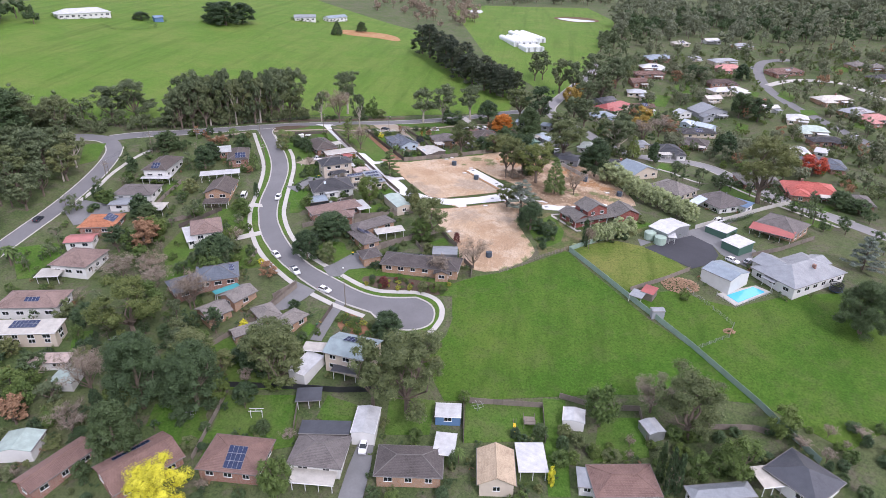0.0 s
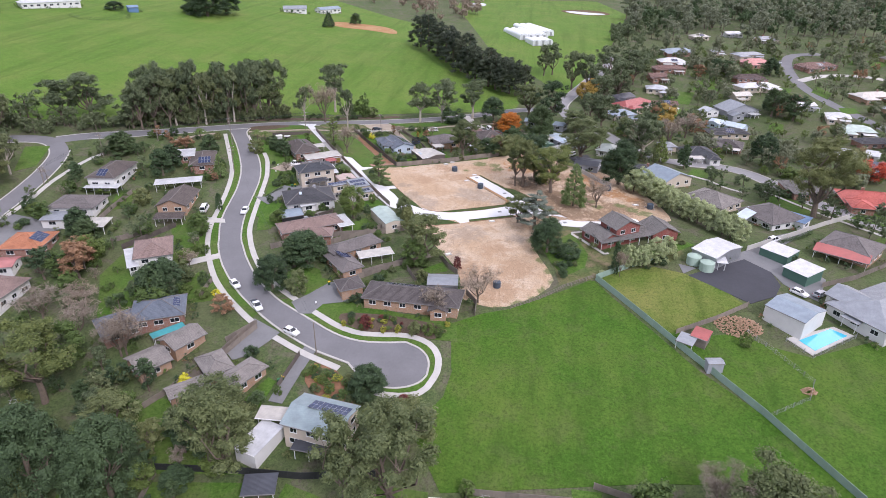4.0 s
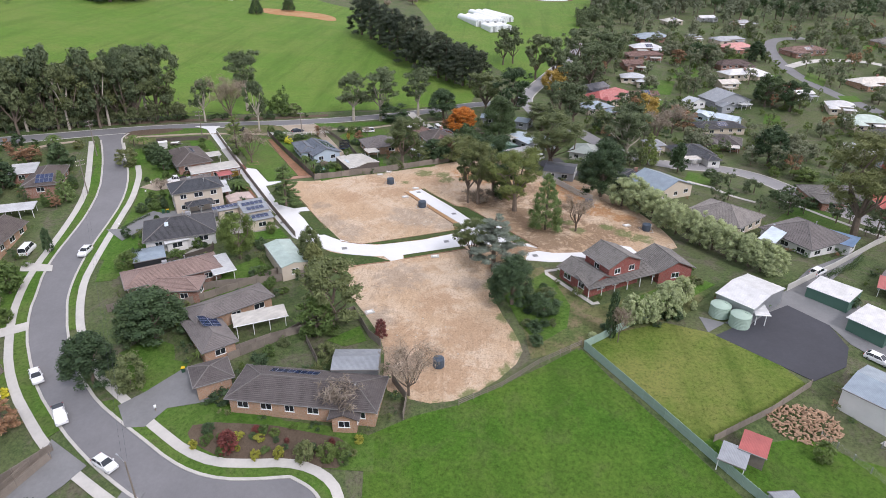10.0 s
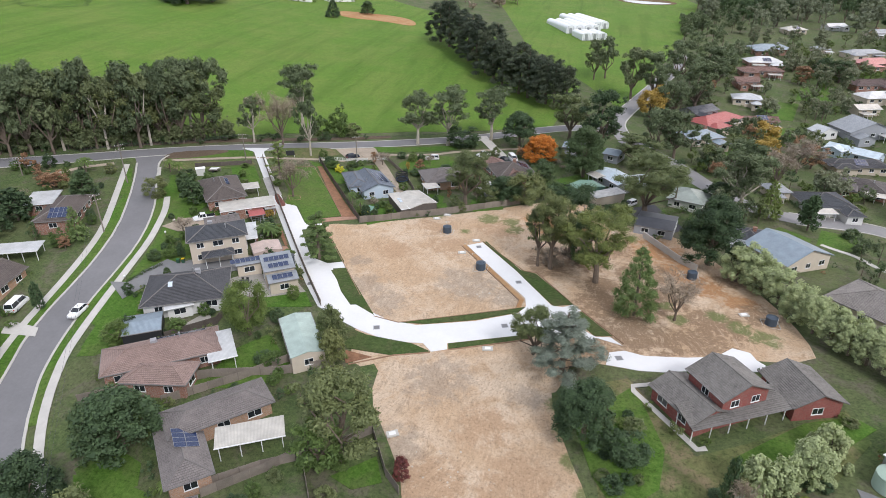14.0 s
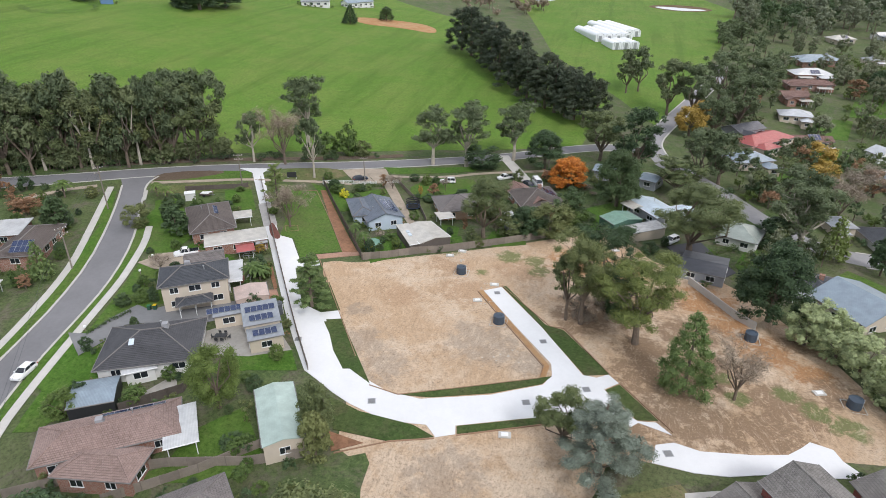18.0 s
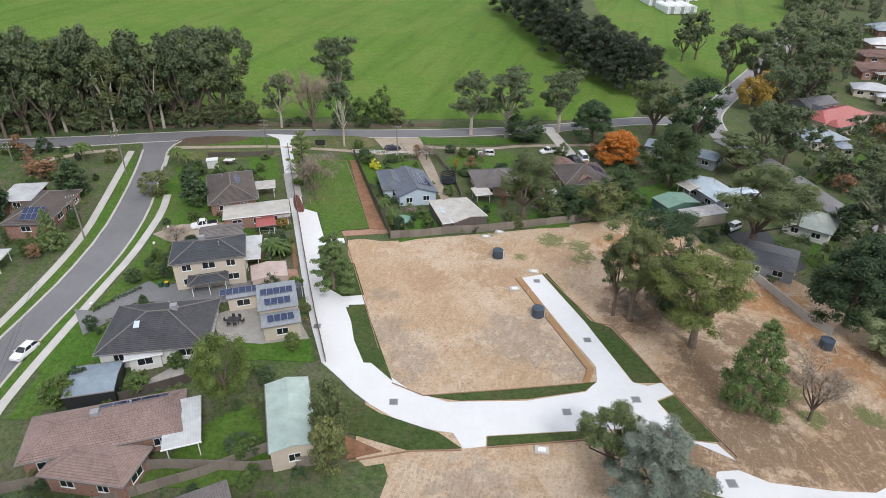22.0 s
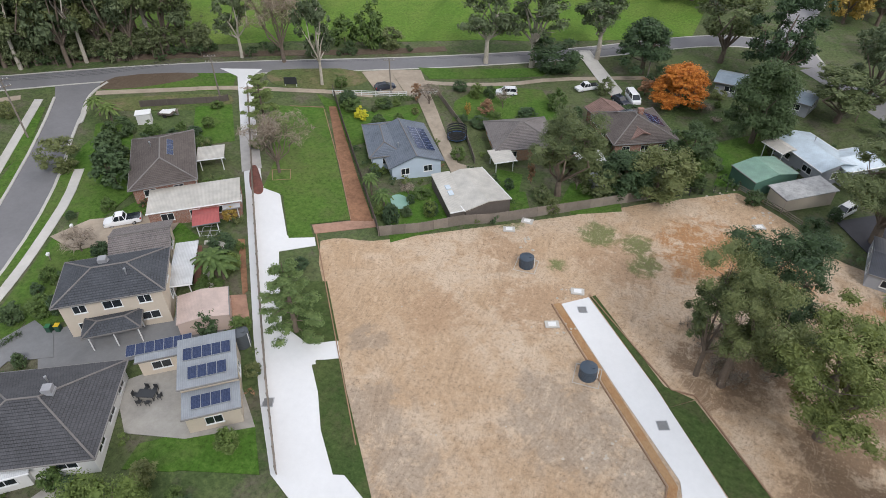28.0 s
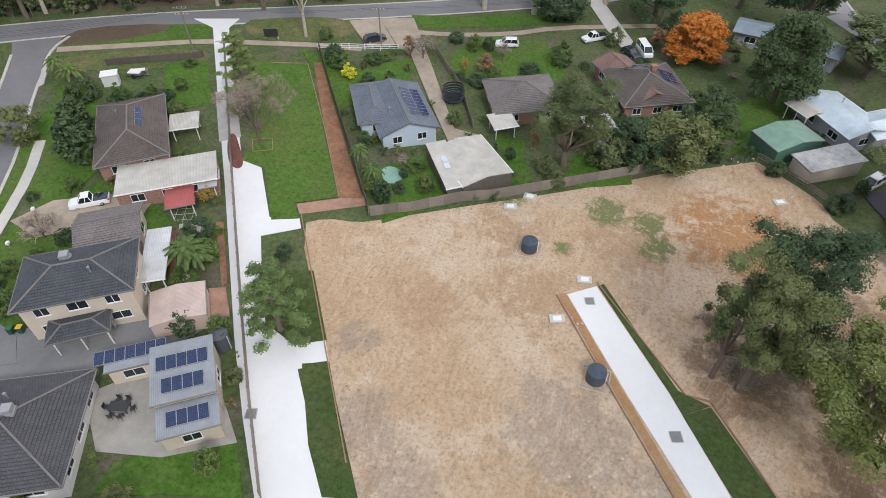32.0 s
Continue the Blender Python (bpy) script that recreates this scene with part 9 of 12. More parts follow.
fence([(-24.0, -56.4), (-17.3, -51.6), (-10.3, -47.8), (-4.0, -42.2), (0.2, -49.1), (2.8, -51.5)], "paling", 1.6, TIMBER, "weathered grey timber paling fence")
fence([(9.2, -67.7), (9.2, -63.8), (6.2, -59.9)], "paling", 1.6, TIMBER, "weathered grey timber paling fence")
fence([(-51.4, -46.3), (-40.1, -39.4), (-33.5, -36.6), (-23.6, -33.7), (-15.7, -29.9)], "paling", 1.7, TIMBER, "weathered grey timber paling fence")
fence([(-47.1, -29.8), (-40.5, -23.6), (-40.8, -21.2)], "paling", 1.6, DARKTIMBER, "dark timber paling fence")
fence([(-45.9, -117.6), (-27.9, -116.4), (-17.8, -116.1), (-4.2, -113.8)], "sheet", 1.7, DARKMETAL, "dark grey sheet-metal fence")
fence([(-45.5, -118.4), (-45.1, -127.1), (-44.8, -138.8)], "paling", 1.6, TIMBER, "weathered grey timber paling fence")
fence([(12.8, -114.9), (22.3, -114.6), (31.6, -114.1), (32.4, -124.0)], "paling", 1.6, TIMBER, "weathered grey timber paling fence")
fence([(12.8, -114.9), (14.2, -126.5)], "paling", 1.6, TIMBER, "weathered grey timber paling fence")
fence([(35.6, -110.6), (44.8, -112.9), (54.0, -112.4)], "paling", 1.6, TIMBER, "weathered grey timber paling fence")
fence([(54.0, -112.4), (54.8, -122.1)], "paling", 1.6, TIMBER, "weathered grey timber paling fence")
fence([(68.5, -116.0), (78.4, -115.3), (81.7, -116.2)], "paling", 1.6, TIMBER, "weathered grey timber paling fence")
fence([(-27.3, -118.1), (-25.2, -127.9)], "paling", 1.6, TIMBER, "weathered grey timber paling fence")
fence([(75.1, -55.5), (66.7, -61.8), (56.2, -68.2)], "paling", 1.4, TIMBER, "weathered grey timber paling fence")
fence([(70.4, -90.9), (80.0, -85.2), (82.2, -80.5)], "mesh", 1.2, STEEL, "thin wire mesh fence")
fence([(82.2, -80.5), (76.8, -72.1), (72.4, -66.1)], "mesh", 1.2, STEEL, "thin wire mesh fence")
fence([(-58.1, 64.5), (-53.1, 67.4), (-47.8, 69.8), (-44.7, 71.5)], "rail", 1.2, WHITE, "white timber post and rail fence")
fence([(-42.5, 73.9), (-39.3, 75.5)], "rail", 1.2, WHITE, "white timber post and rail fence")
fence([(-39.3, 75.5), (-29.7, 63.5), (-23.9, 52.3)], "paling", 1.3, TIMBER, "weathered grey timber paling fence")
fence([(-86.8, 42.6), (-75.4, 51.0), (-74.5, 52.5)], "paling", 1.3, DARKTIMBER, "dark timber paling fence")
fence([(-94.9, -50.4), (-85.2, -37.6)], "paling", 1.6, DARKTIMBER, "dark timber paling fence")
fence([(-47.3, -84.0), (-42.4, -77.5)], "paling", 1.5, TIMBER, "weathered grey timber paling fence")
fence([(-56.3, -104.3), (-53.1, -99.7), (-49.7, -92.9)], "paling", 1.6, TIMBER, "weathered grey timber paling fence")
fence([(-28.5, -86.4), (-30.0, -95.9)], "paling", 1.5, DARKTIMBER, "dark timber paling fence")
fence([(82.6, -25.8), (97.8, -12.8), (114.9, 3.3), (127.4, 13.9)], "wall", 1.5, OLDCONCRETE, "pale grey masonry garden wall")
fence([(96.5, -43.2), (107.0, -37.0), (122.0, -24.6)], "paling", 1.5, TIMBER, "weathered grey timber paling fence")
fence([(80.5, -67.4), (84.6, -72.6), (96.6, -64.0)], "mesh", 1.2, STEEL, "thin pool safety fence")
fence([(-110.2, -20.2), (-110.8, -32.4), (-110.3, -42.8)], "paling", 1.6, TIMBER, "weathered grey timber paling fence")
fence([(-51.5, -101.2), (-46.9, -90.9), (-41.8, -78.9)], "paling", 1.6, TIMBER, "weathered grey timber paling fence")
fence([(-100.2, -47.7), (-93.9, -43.2)], "paling", 1.6, TIMBER, "weathered grey timber paling fence")
fence([(-61.3, -69.3), (-61.2, -62.6)], "paling", 1.6, TIMBER, "weathered grey timber paling fence")
fence([(-51.8, -99.7), (-47.4, -89.3), (-43.2, -78.2)], "paling", 1.5, TIMBER, "weathered grey timber paling fence")
fence([(-23.0, -57.4), (-16.3, -51.8), (-10.0, -44.9)], "paling", 1.6, TIMBER, "weathered grey timber paling fence")
fence([(-38.2, -43.7), (-29.0, -36.4), (-22.5, -29.6)], "paling", 1.6, TIMBER, "weathered grey timber paling fence")
fence([(-11.2, -50.7), (-7.3, -57.0)], "paling", 1.6, TIMBER, "weathered grey timber paling fence")
CARWHITE = plain("car_white", (0.8, 0.8, 0.8), 0.25, vary=0.04, relief=0, spec=0.6, rnd=0)
CARDARK = plain("car_dark", (0.03, 0.035, 0.05), 0.2, vary=0.05, relief=0, spec=0.6, rnd=0)
CARSILVER = plain("car_silver", (0.45, 0.46, 0.48), 0.3, 0.4, vary=0.05, relief=0, rnd=0)
car(-67.9, -26.6, -81, CARWHITE, "hatch", "white hatchback parked at the kerb")
car(-54.2, -63.8, -45, CARWHITE, "hatch", "white hatchback parked on the street")
car(-45.1, -71.4, -48, CARWHITE, "ute", "white utility with a covered tray parked on the street")
car(-33.0, -79.5, -26, CARWHITE, "hatch", "white hatchback on the street by the turning circle")
car(-81.2, -27.1, 105, CARWHITE, "van", "white van parked in a driveway")
car(-50.1, 72.6, 41, CARDARK, "hatch", "dark hatchback in a sandy parking bay")
car(-26.0, 82.0, -164, CARWHITE, "wagon", "white wagon parked on the verge grass")
car(-10.1, 90.2, -142, CARWHITE, "ute", "white utility parked on the lawn")
car(-0.1, 87.6, -65, CARWHITE, "van", "white van parked beside the brick house")
car(-2.4, 86.0, -45, CARDARK, "hatch", "dark car parked beside a white van")
car(36.1, 57.5, -129, CARWHITE, "wagon", "white wagon parked on dark asphalt")
car(-66.1, 13.7, -143, CARWHITE, "ute", "white utility in a pink gravel driveway")
car(-7.8, -130.9, -85, CARWHITE, "wagon", "white wagon in a driveway")
car(92.9, -16.3, 40, CARWHITE, "wagon", "white wagon on a grey yard")
car(89.4, -47.9, -48, CARWHITE, "hatch", "white hatchback beside the big shed")
car(94.6, -47.5, 38, CARSILVER, "hatch", "silver car beside the big shed")
car(-143.9, -56.3, 98, CARDARK, "hatch", "dark car driving down the side road")
car(-91.2, -24.1, 45, CARWHITE, "hatch", "white car beside the brick house")
car(184.5, 275.0, -101, CARSILVER, "hatch", "pale car parked on the far street")
car(195.1, 271.0, -114, CARSILVER, "hatch", "pale car parked on the far street")
car(203.6, 137.3, -88, CARSILVER, "hatch", "pale car parked on the far street")
car(121.6, 102.3, -60, CARSILVER, "hatch", "pale car parked on the far street")
car(197.2, 257.6, -35, CARSILVER, "hatch", "pale car parked on the far street")
power_pole(-75.8, 51.8, 9.3, 20, 2)
power_pole(-96.6, 26.1, 10.8, 60, 2)
power_pole(-84.4, 1.4, 9.4, 60, 2)
power_pole(-47.7, 70.3, 8.2, 20, 1)
power_pole(1.8, 99.1, 8.0, 20, 1)
power_pole(-134.8, 1.9, 9.3, 20, 2)
power_pole(-140.4, -22.2, 6.3, 60, 2)
power_pole(-124.4, 20.6, 4.9, 20, 2)
wires((-75.8, 51.8), (-96.6, 26.1), 9.2, 10.7, (-1.0, -0.4, 0.4, 1.0))
wires((-96.6, 26.1), (-84.4, 1.4), 10.7, 9.3, (-1.0, -0.4, 0.4, 1.0))
wires((-75.8, 51.8), (-47.7, 70.3), 9.2, 8.1, (-0.3, 0.3))
wires((-47.7, 70.3), (1.8, 99.1), 8.1, 7.9, (-0.3, 0.3))
wires((-96.6, 26.1), (-134.8, 1.9), 10.7, 9.2, (-1.0, -0.4, 0.4, 1.0))
wires((-134.8, 1.9), (-140.4, -22.2), 9.2, 6.2, (-1.0, -0.4, 0.4, 1.0))
street_lamp(-24.9, -85.4, 8.6, 150)
TANKBLUE = plain("tank_plastic", (0.055, 0.075, 0.1), 0.45, vary=0.15)
TANKGREEN = plain("tank_green", (0.34, 0.44, 0.36), 0.5, vary=0.12)
water_tank(-8.6, 27.7, 1.05, 1.65, TANKBLUE, "dark blue-grey plastic water tank on bare earth", True)
water_tank(2.9, 10.1, 1.05, 1.65, TANKBLUE, "dark blue-grey plastic water tank on bare earth", True)
water_tank(47.5, 17.4, 1.05, 1.65, TANKBLUE, "dark blue-grey plastic water tank on bare earth", True)
water_tank(59.7, 1.6, 1.05, 1.65, TANKBLUE, "dark blue-grey plastic water tank on bare earth", True)
water_tank(13.6, -55.6, 1.0, 1.6, TANKBLUE, "dark blue-grey plastic water tank on bare earth", False)
water_tank(65.7, -36.9, 1.90, 2.40, TANKGREEN, "big pale green round water tank", False)
water_tank(68.5, -39.8, 1.90, 2.40, TANKGREEN, "big pale green round water tank", False)
water_tank(-37.1, 0.2, 1.00, 2.20, plain("tank_grey", (0.09, 0.1, 0.11), 0.45, vary=0.15), "dark grey slim water tank with a metal lid", False)
greenhouse(-2.0, 318.0, 23.2, [*[(1.5 + 5.6 * k, -20, 18, 5.6, 2.0, 0.3) for k in range(4)], *[(18.5 + 5.6 * k, -10 + 2 * k, 42, 5.6, 2.0, 0.6) for k in range(3)],
                               *[(3.0 + 5.2 * k, -42, -25, 5.2, 1.2, -0.6) for k in range(3)]])
ribbon("edging", [(-39.3, 22.5), (-27.5, 5.5), (-18.4, -7.6)], 0.14, EDGING, 0.2, "low brown timber garden edging", "edging", 0.22, 0)
ribbon("edging", [(-13.4, -14.0), (-8.3, -14.9), (2.7, -9.7), (12.4, -5.0), (12.6, -1.6), (5.3, 8.5), (-3.5, 20.9)], 0.14, EDGING, 0.2, "low brown timber garden edging", "edging", 0.22, 0)
ribbon("edging", [(1.0, 24.5), (12.3, 11.2), (14.9, 11.2), (23.3, -1.0)], 0.14, EDGING, 0.2, "low brown timber garden edging", "edging", 0.22, 0)
ribbon("edging", [(25.1, -3.2), (32.5, -12.6)], 0.14, EDGING, 0.2, "low brown timber garden edging", "edging", 0.22, 0)
ribbon("edging", [(-13.0, -28.6), (-6.4, -24.6), (-0.3, -22.4)], 0.14, EDGING, 0.2, "low brown timber garden edging", "edging", 0.22, 0)
ribbon("edging", [(2.6, -21.0), (16.1, -14.9)], 0.14, EDGING, 0.2, "low brown timber garden edging", "edging", 0.22, 0)
ribbon("edging", [(-63.2, 56.2), (-57.4, 59.0), (-45.5, 42.0), (-36.3, 27.9)], 0.14, EDGING, 0.2, "low brown timber garden edging", "edging", 0.22, 0)
boxy("pit_lid", -11.7, -17.4, 20, (("frame", (((-0.62, -0.62, 0.02, 0.62, 0.62, 0.125),), STEEL)), ("cover", (((-0.5, -0.5, 0.02, 0.5, 0.5, 0.15),), PITGREY))), "square grey drain cover in white concrete", "drain cover")
boxy("pit_lid", 11.7, 5.8, 20, (("frame", (((-0.62, -0.62, 0.02, 0.62, 0.62, 0.125),), STEEL)), ("cover", (((-0.5, -0.5, 0.02, 0.5, 0.5, 0.15),), PITGREY))), "square grey drain cover in white concrete", "drain cover")
boxy("pit_lid", 11.2, -11.5, 20, (("frame", (((-0.62, -0.62, 0.02, 0.62, 0.62, 0.125),), STEEL)), ("cover", (((-0.5, -0.5, 0.02, 0.5, 0.5, 0.15),), PITGREY))), "square grey drain cover in white concrete", "drain cover")
boxy("pit_lid", 19.9, -6.0, 20, (("frame", (((-0.62, -0.62, 0.02, 0.62, 0.62, 0.125),), STEEL)), ("cover", (((-0.5, -0.5, 0.02, 0.5, 0.5, 0.15),), PITGREY))), "square grey drain cover in white concrete", "drain cover")
boxy("pit_lid", 31.6, -17.1, 20, (("frame", (((-0.62, -0.62, 0.02, 0.62, 0.62, 0.125),), STEEL)), ("cover", (((-0.5, -0.5, 0.02, 0.5, 0.5, 0.15),), PITGREY))), "square grey drain cover in white concrete", "drain cover")
boxy("pit_lid", 0.5, 21.2, 20, (("frame", (((-0.62, -0.62, 0.02, 0.62, 0.62, 0.125),), STEEL)), ("cover", (((-0.5, -0.5, 0.02, 0.5, 0.5, 0.15),), PITGREY))), "square grey drain cover in white concrete", "drain cover")
boxy("pit_lid", -29.8, -6.1, 20, (("frame", (((-0.62, -0.62, 0.02, 0.62, 0.62, 0.125),), STEEL)), ("cover", (((-0.5, -0.5, 0.02, 0.5, 0.5, 0.15),), PITGREY))), "square grey drain cover in white concrete", "drain cover")
boxy("concrete_slab", -13.1, 35.3, 15, (("slab", (((-0.9, -0.6, -0.05, 0.9, 0.6, 0.22),), OLDCONCRETE)), ("lid", (((-0.5, -0.35, 0.22, 0.5, 0.35, 0.28),), WHITE))), "pale concrete pit slab on bare earth", "slab")
boxy("concrete_slab", -11.0, 38.5, 0, (("slab", (((-0.9, -0.6, -0.05, 0.9, 0.6, 0.22),), OLDCONCRETE)), ("lid", (((-0.5, -0.35, 0.22, 0.5, 0.35, 0.28),), WHITE))), "pale concrete pit slab on bare earth", "slab")
boxy("concrete_slab", -0.7, 24.6, 10, (("slab", (((-0.9, -0.6, -0.05, 0.9, 0.6, 0.22),), OLDCONCRETE)), ("lid", (((-0.5, -0.35, 0.22, 0.5, 0.35, 0.28),), WHITE))), "pale concrete pit slab on bare earth", "slab")
boxy("concrete_slab", -2.7, 17.1, 20, (("slab", (((-0.9, -0.6, -0.05, 0.9, 0.6, 0.22),), OLDCONCRETE)), ("lid", (((-0.5, -0.35, 0.22, 0.5, 0.35, 0.28),), WHITE))), "pale concrete pit slab on bare earth", "slab")
boxy("concrete_slab", 23.3, 49.1, 25, (("slab", (((-0.9, -0.6, -0.05, 0.9, 0.6, 0.22),), OLDCONCRETE)), ("lid", (((-0.5, -0.35, 0.22, 0.5, 0.35, 0.28),), WHITE))), "pale concrete pit slab on bare earth", "slab")
boxy("concrete_slab", -1.1, -41.8, 30, (("slab", (((-0.9, -0.6, -0.05, 0.9, 0.6, 0.22),), OLDCONCRETE)), ("lid", (((-0.5, -0.35, 0.22, 0.5, 0.35, 0.28),), WHITE))), "pale concrete pit slab on bare earth", "slab")
boxy("concrete_slab", 55.4, 3.7, 20, (("slab", (((-0.9, -0.6, -0.05, 0.9, 0.6, 0.22),), OLDCONCRETE)), ("lid", (((-0.5, -0.35, 0.22, 0.5, 0.35, 0.28),), WHITE))), "pale concrete pit slab on bare earth", "slab")
boxy("concrete_slab", 9.3, -19.2, 10, (("slab", (((-0.9, -0.6, -0.05, 0.9, 0.6, 0.22),), OLDCONCRETE)), ("lid", (((-0.5, -0.35, 0.22, 0.5, 0.35, 0.28),), WHITE))), "pale concrete pit slab on bare earth", "slab")
stones("rubble", -10.0, 33.4, 0.9, 9, 0.35, RUBBLE, "loose pale stones on bare earth")
stones("rubble", -2.3, 23.7, 0.8, 8, 0.3, RUBBLE, "loose pale stones on bare earth")
stones("rubble", -0.3, 16.6, 0.7, 6, 0.3, RUBBLE, "loose pale stones on bare earth")
stones("rubble", 17.9, 55.6, 1.6, 14, 0.3, RUBBLE, "loose pale stones on bare earth")
stones("rubble", 24.0, 52.2, 1.2, 12, 0.35, RUBBLE, "loose pale stones on bare earth")
stones("rubble", 6.6, -1.0, 2.0, 20, 0.25, RUBBLE, "loose pale stones on bare earth")
stones("rubble", 9.6, -45.9, 3.5, 30, 0.22, RUBBLE, "loose pale stones on bare earth")
stones("rubble", -13.5, 10.1, 6, 26, 0.16, RUBBLE, "loose pale stones on bare earth")
stones("rubble", -3.8, -1.2, 6, 26, 0.16, RUBBLE, "loose pale stones on bare earth")
trampoline(-29.6, 59.3, 1.9)
trampoline(115.4, -59.9, 1.8)
table_set(-42.4, -10.2, 15)
boxy("wheelie_bin", -59.9, -6.4, 20, (("body", (((-0.28, -0.3, 0.08, 0.28, 0.3, 0.98),), BINBODY)), ("lid", (((-0.31, -0.34, 0.98, 0.31, 0.33, 1.05),), BINGREEN)), ("axle", (((-0.3, 0.22, 0.0, 0.3, 0.34, 0.16),), RUBBER))), "wheelie bin with a coloured lid", "bin")
boxy("wheelie_bin", -59.0, -5.9, 20, (("body", (((-0.28, -0.3, 0.08, 0.28, 0.3, 0.98),), BINBODY)), ("lid", (((-0.31, -0.34, 0.98, 0.31, 0.33, 1.05),), BINYELLOW)), ("axle", (((-0.3, 0.22, 0.0, 0.3, 0.34, 0.16),), RUBBER))), "wheelie bin with a coloured lid", "bin")
boxy("wheelie_bin", -30.4, -94.4, 20, (("body", (((-0.28, -0.3, 0.08, 0.28, 0.3, 0.98),), BINBODY)), ("lid", (((-0.31, -0.34, 0.98, 0.31, 0.33, 1.05),), BINGREEN)), ("axle", (((-0.3, 0.22, 0.0, 0.3, 0.34, 0.16),), RUBBER))), "wheelie bin with a coloured lid", "bin")
boxy("wheelie_bin", -29.8, -93.6, 20, (("body", (((-0.28, -0.3, 0.08, 0.28, 0.3, 0.98),), BINBODY)), ("lid", (((-0.31, -0.34, 0.98, 0.31, 0.33, 1.05),), BINYELLOW)), ("axle", (((-0.3, 0.22, 0.0, 0.3, 0.34, 0.16),), RUBBER))), "wheelie bin with a coloured lid", "bin")
boxy("wheelie_bin", -29.6, -60.7, 20, (("body", (((-0.28, -0.3, 0.08, 0.28, 0.3, 0.98),), BINBODY)), ("lid", (((-0.31, -0.34, 0.98, 0.31, 0.33, 1.05),), BINYELLOW)), ("axle", (((-0.3, 0.22, 0.0, 0.3, 0.34, 0.16),), RUBBER))), "wheelie bin with a coloured lid", "bin")
boxy("wheelie_bin", -11.7, -134.6, 20, (("body", (((-0.28, -0.3, 0.08, 0.28, 0.3, 0.98),), BINBODY)), ("lid", (((-0.31, -0.34, 0.98, 0.31, 0.33, 1.05),), BINYELLOW)), ("axle", (((-0.3, 0.22, 0.0, 0.3, 0.34, 0.16),), RUBBER))), "wheelie bin with a coloured lid", "bin")
log_heap(70.9, -63.8, 5.5, 420)
log_heap(80.5, -83.0, 1.5, 60)
boxy("notice_board", -67.4, 63.9, 22, (("panel", (((-1.3, -0.03, 0.5, 1.3, 0.03, 2.0),), DARKMETAL)), ("post", (((-1.2, 0.03, -0.2, -1.1, 0.12, 2.0),), WHITE)), ("post", (((1.1, 0.03, -0.2, 1.2, 0.12, 2.0),), WHITE))), "black notice board on two white posts", "sign")
boxy("garden_arch", -35.0, -125.9, 10, (("post", (((-1.4, -0.06, -0.2, -1.28, 0.06, 2.4),), WHITE)), ("post", (((1.28, -0.06, -0.2, 1.4, 0.06, 2.4),), WHITE)), ("beam", (((-1.7, -0.5, 2.4, 1.7, -0.42, 2.55), (-1.7, 0.42, 2.4, 1.7, 0.5, 2.55), (-0.05, -0.5, 2.55, 0.05, 0.5, 2.62)), WHITE))), "white timber garden arch on a lawn", "arch")
boxy("play_slide", 25.4, -120.8, 5, (("chute", (((-0.3, -1.6, 0.1, 0.3, 1.4, 0.3),), BINYELLOW)), ("post", (((-0.35, 1.2, -0.2, -0.25, 1.4, 1.6),), TIMBER)), ("post", (((0.25, 1.2, -0.2, 0.35, 1.4, 1.6),), TIMBER))), "yellow play slide on a lawn", "slide")
boxy("climbing_frame", 28.6, -119.4, 5, (("deck", (((-1.3, -1.3, 1.2, 1.3, 1.3, 1.3),), TIMBER)), ("post", (((-1.3, -1.3, -0.2, -1.2, -1.2, 2.4),), TIMBER)), ("post", (((1.2, -1.3, -0.2, 1.3, -1.2, 2.4),), TIMBER)), ("post", (((-1.3, 1.2, -0.2, -1.2, 1.3, 2.4),), TIMBER)), ("post", (((1.2, 1.2, -0.2, 1.3, 1.3, 2.4),), TIMBER)), ("rail", (((-1.3, -1.3, 2.1, 1.3, -1.2, 2.2),), TIMBER))), "grey timber climbing frame in a back yard", "play frame")
boxy("letterbox", -66.4, -15.0, 30, (("post", (((-0.06, -0.06, -0.2, 0.06, 0.06, 0.9),), TIMBER)), ("box", (((-0.18, -0.25, 0.9, 0.18, 0.25, 1.2),), WHITE))), "white letterbox on a timber post", "letterbox")
boxy("letterbox", -69.7, 3.6, 30, (("post", (((-0.06, -0.06, -0.2, 0.06, 0.06, 0.9),), TIMBER)), ("box", (((-0.18, -0.25, 0.9, 0.18, 0.25, 1.2),), WHITE))), "white letterbox on a timber post", "letterbox")
boxy("letterbox", -71.3, 9.5, 30, (("post", (((-0.06, -0.06, -0.2, 0.06, 0.06, 0.9),), TIMBER)), ("box", (((-0.18, -0.25, 0.9, 0.18, 0.25, 1.2),), WHITE))), "white letterbox on a timber post", "letterbox")
boxy("letterbox", -57.2, -68.6, 30, (("post", (((-0.06, -0.06, -0.2, 0.06, 0.06, 0.9),), TIMBER)), ("box", (((-0.18, -0.25, 0.9, 0.18, 0.25, 1.2),), WHITE))), "white letterbox on a timber post", "letterbox")
boxy("letterbox", -30.3, -69.3, 30, (("post", (((-0.06, -0.06, -0.2, 0.06, 0.06, 0.9),), TIMBER)), ("box", (((-0.18, -0.25, 0.9, 0.18, 0.25, 1.2),), WHITE))), "white letterbox on a timber post", "letterbox")
hedge([(-270.4, 173.9), (-259.5, 169.8), (-247.5, 176.3), (-242.0, 191.1), (-247.6, 200.8), (-256.9, 202.1)], 3.0, 2.0, "dark", "dark clipped hedge ring on the pasture")
hedge([(-46.2, 68.9), (-41.6, 71.5)], 1.0, 1.2, "bright", "clipped green hedge by a white fence")
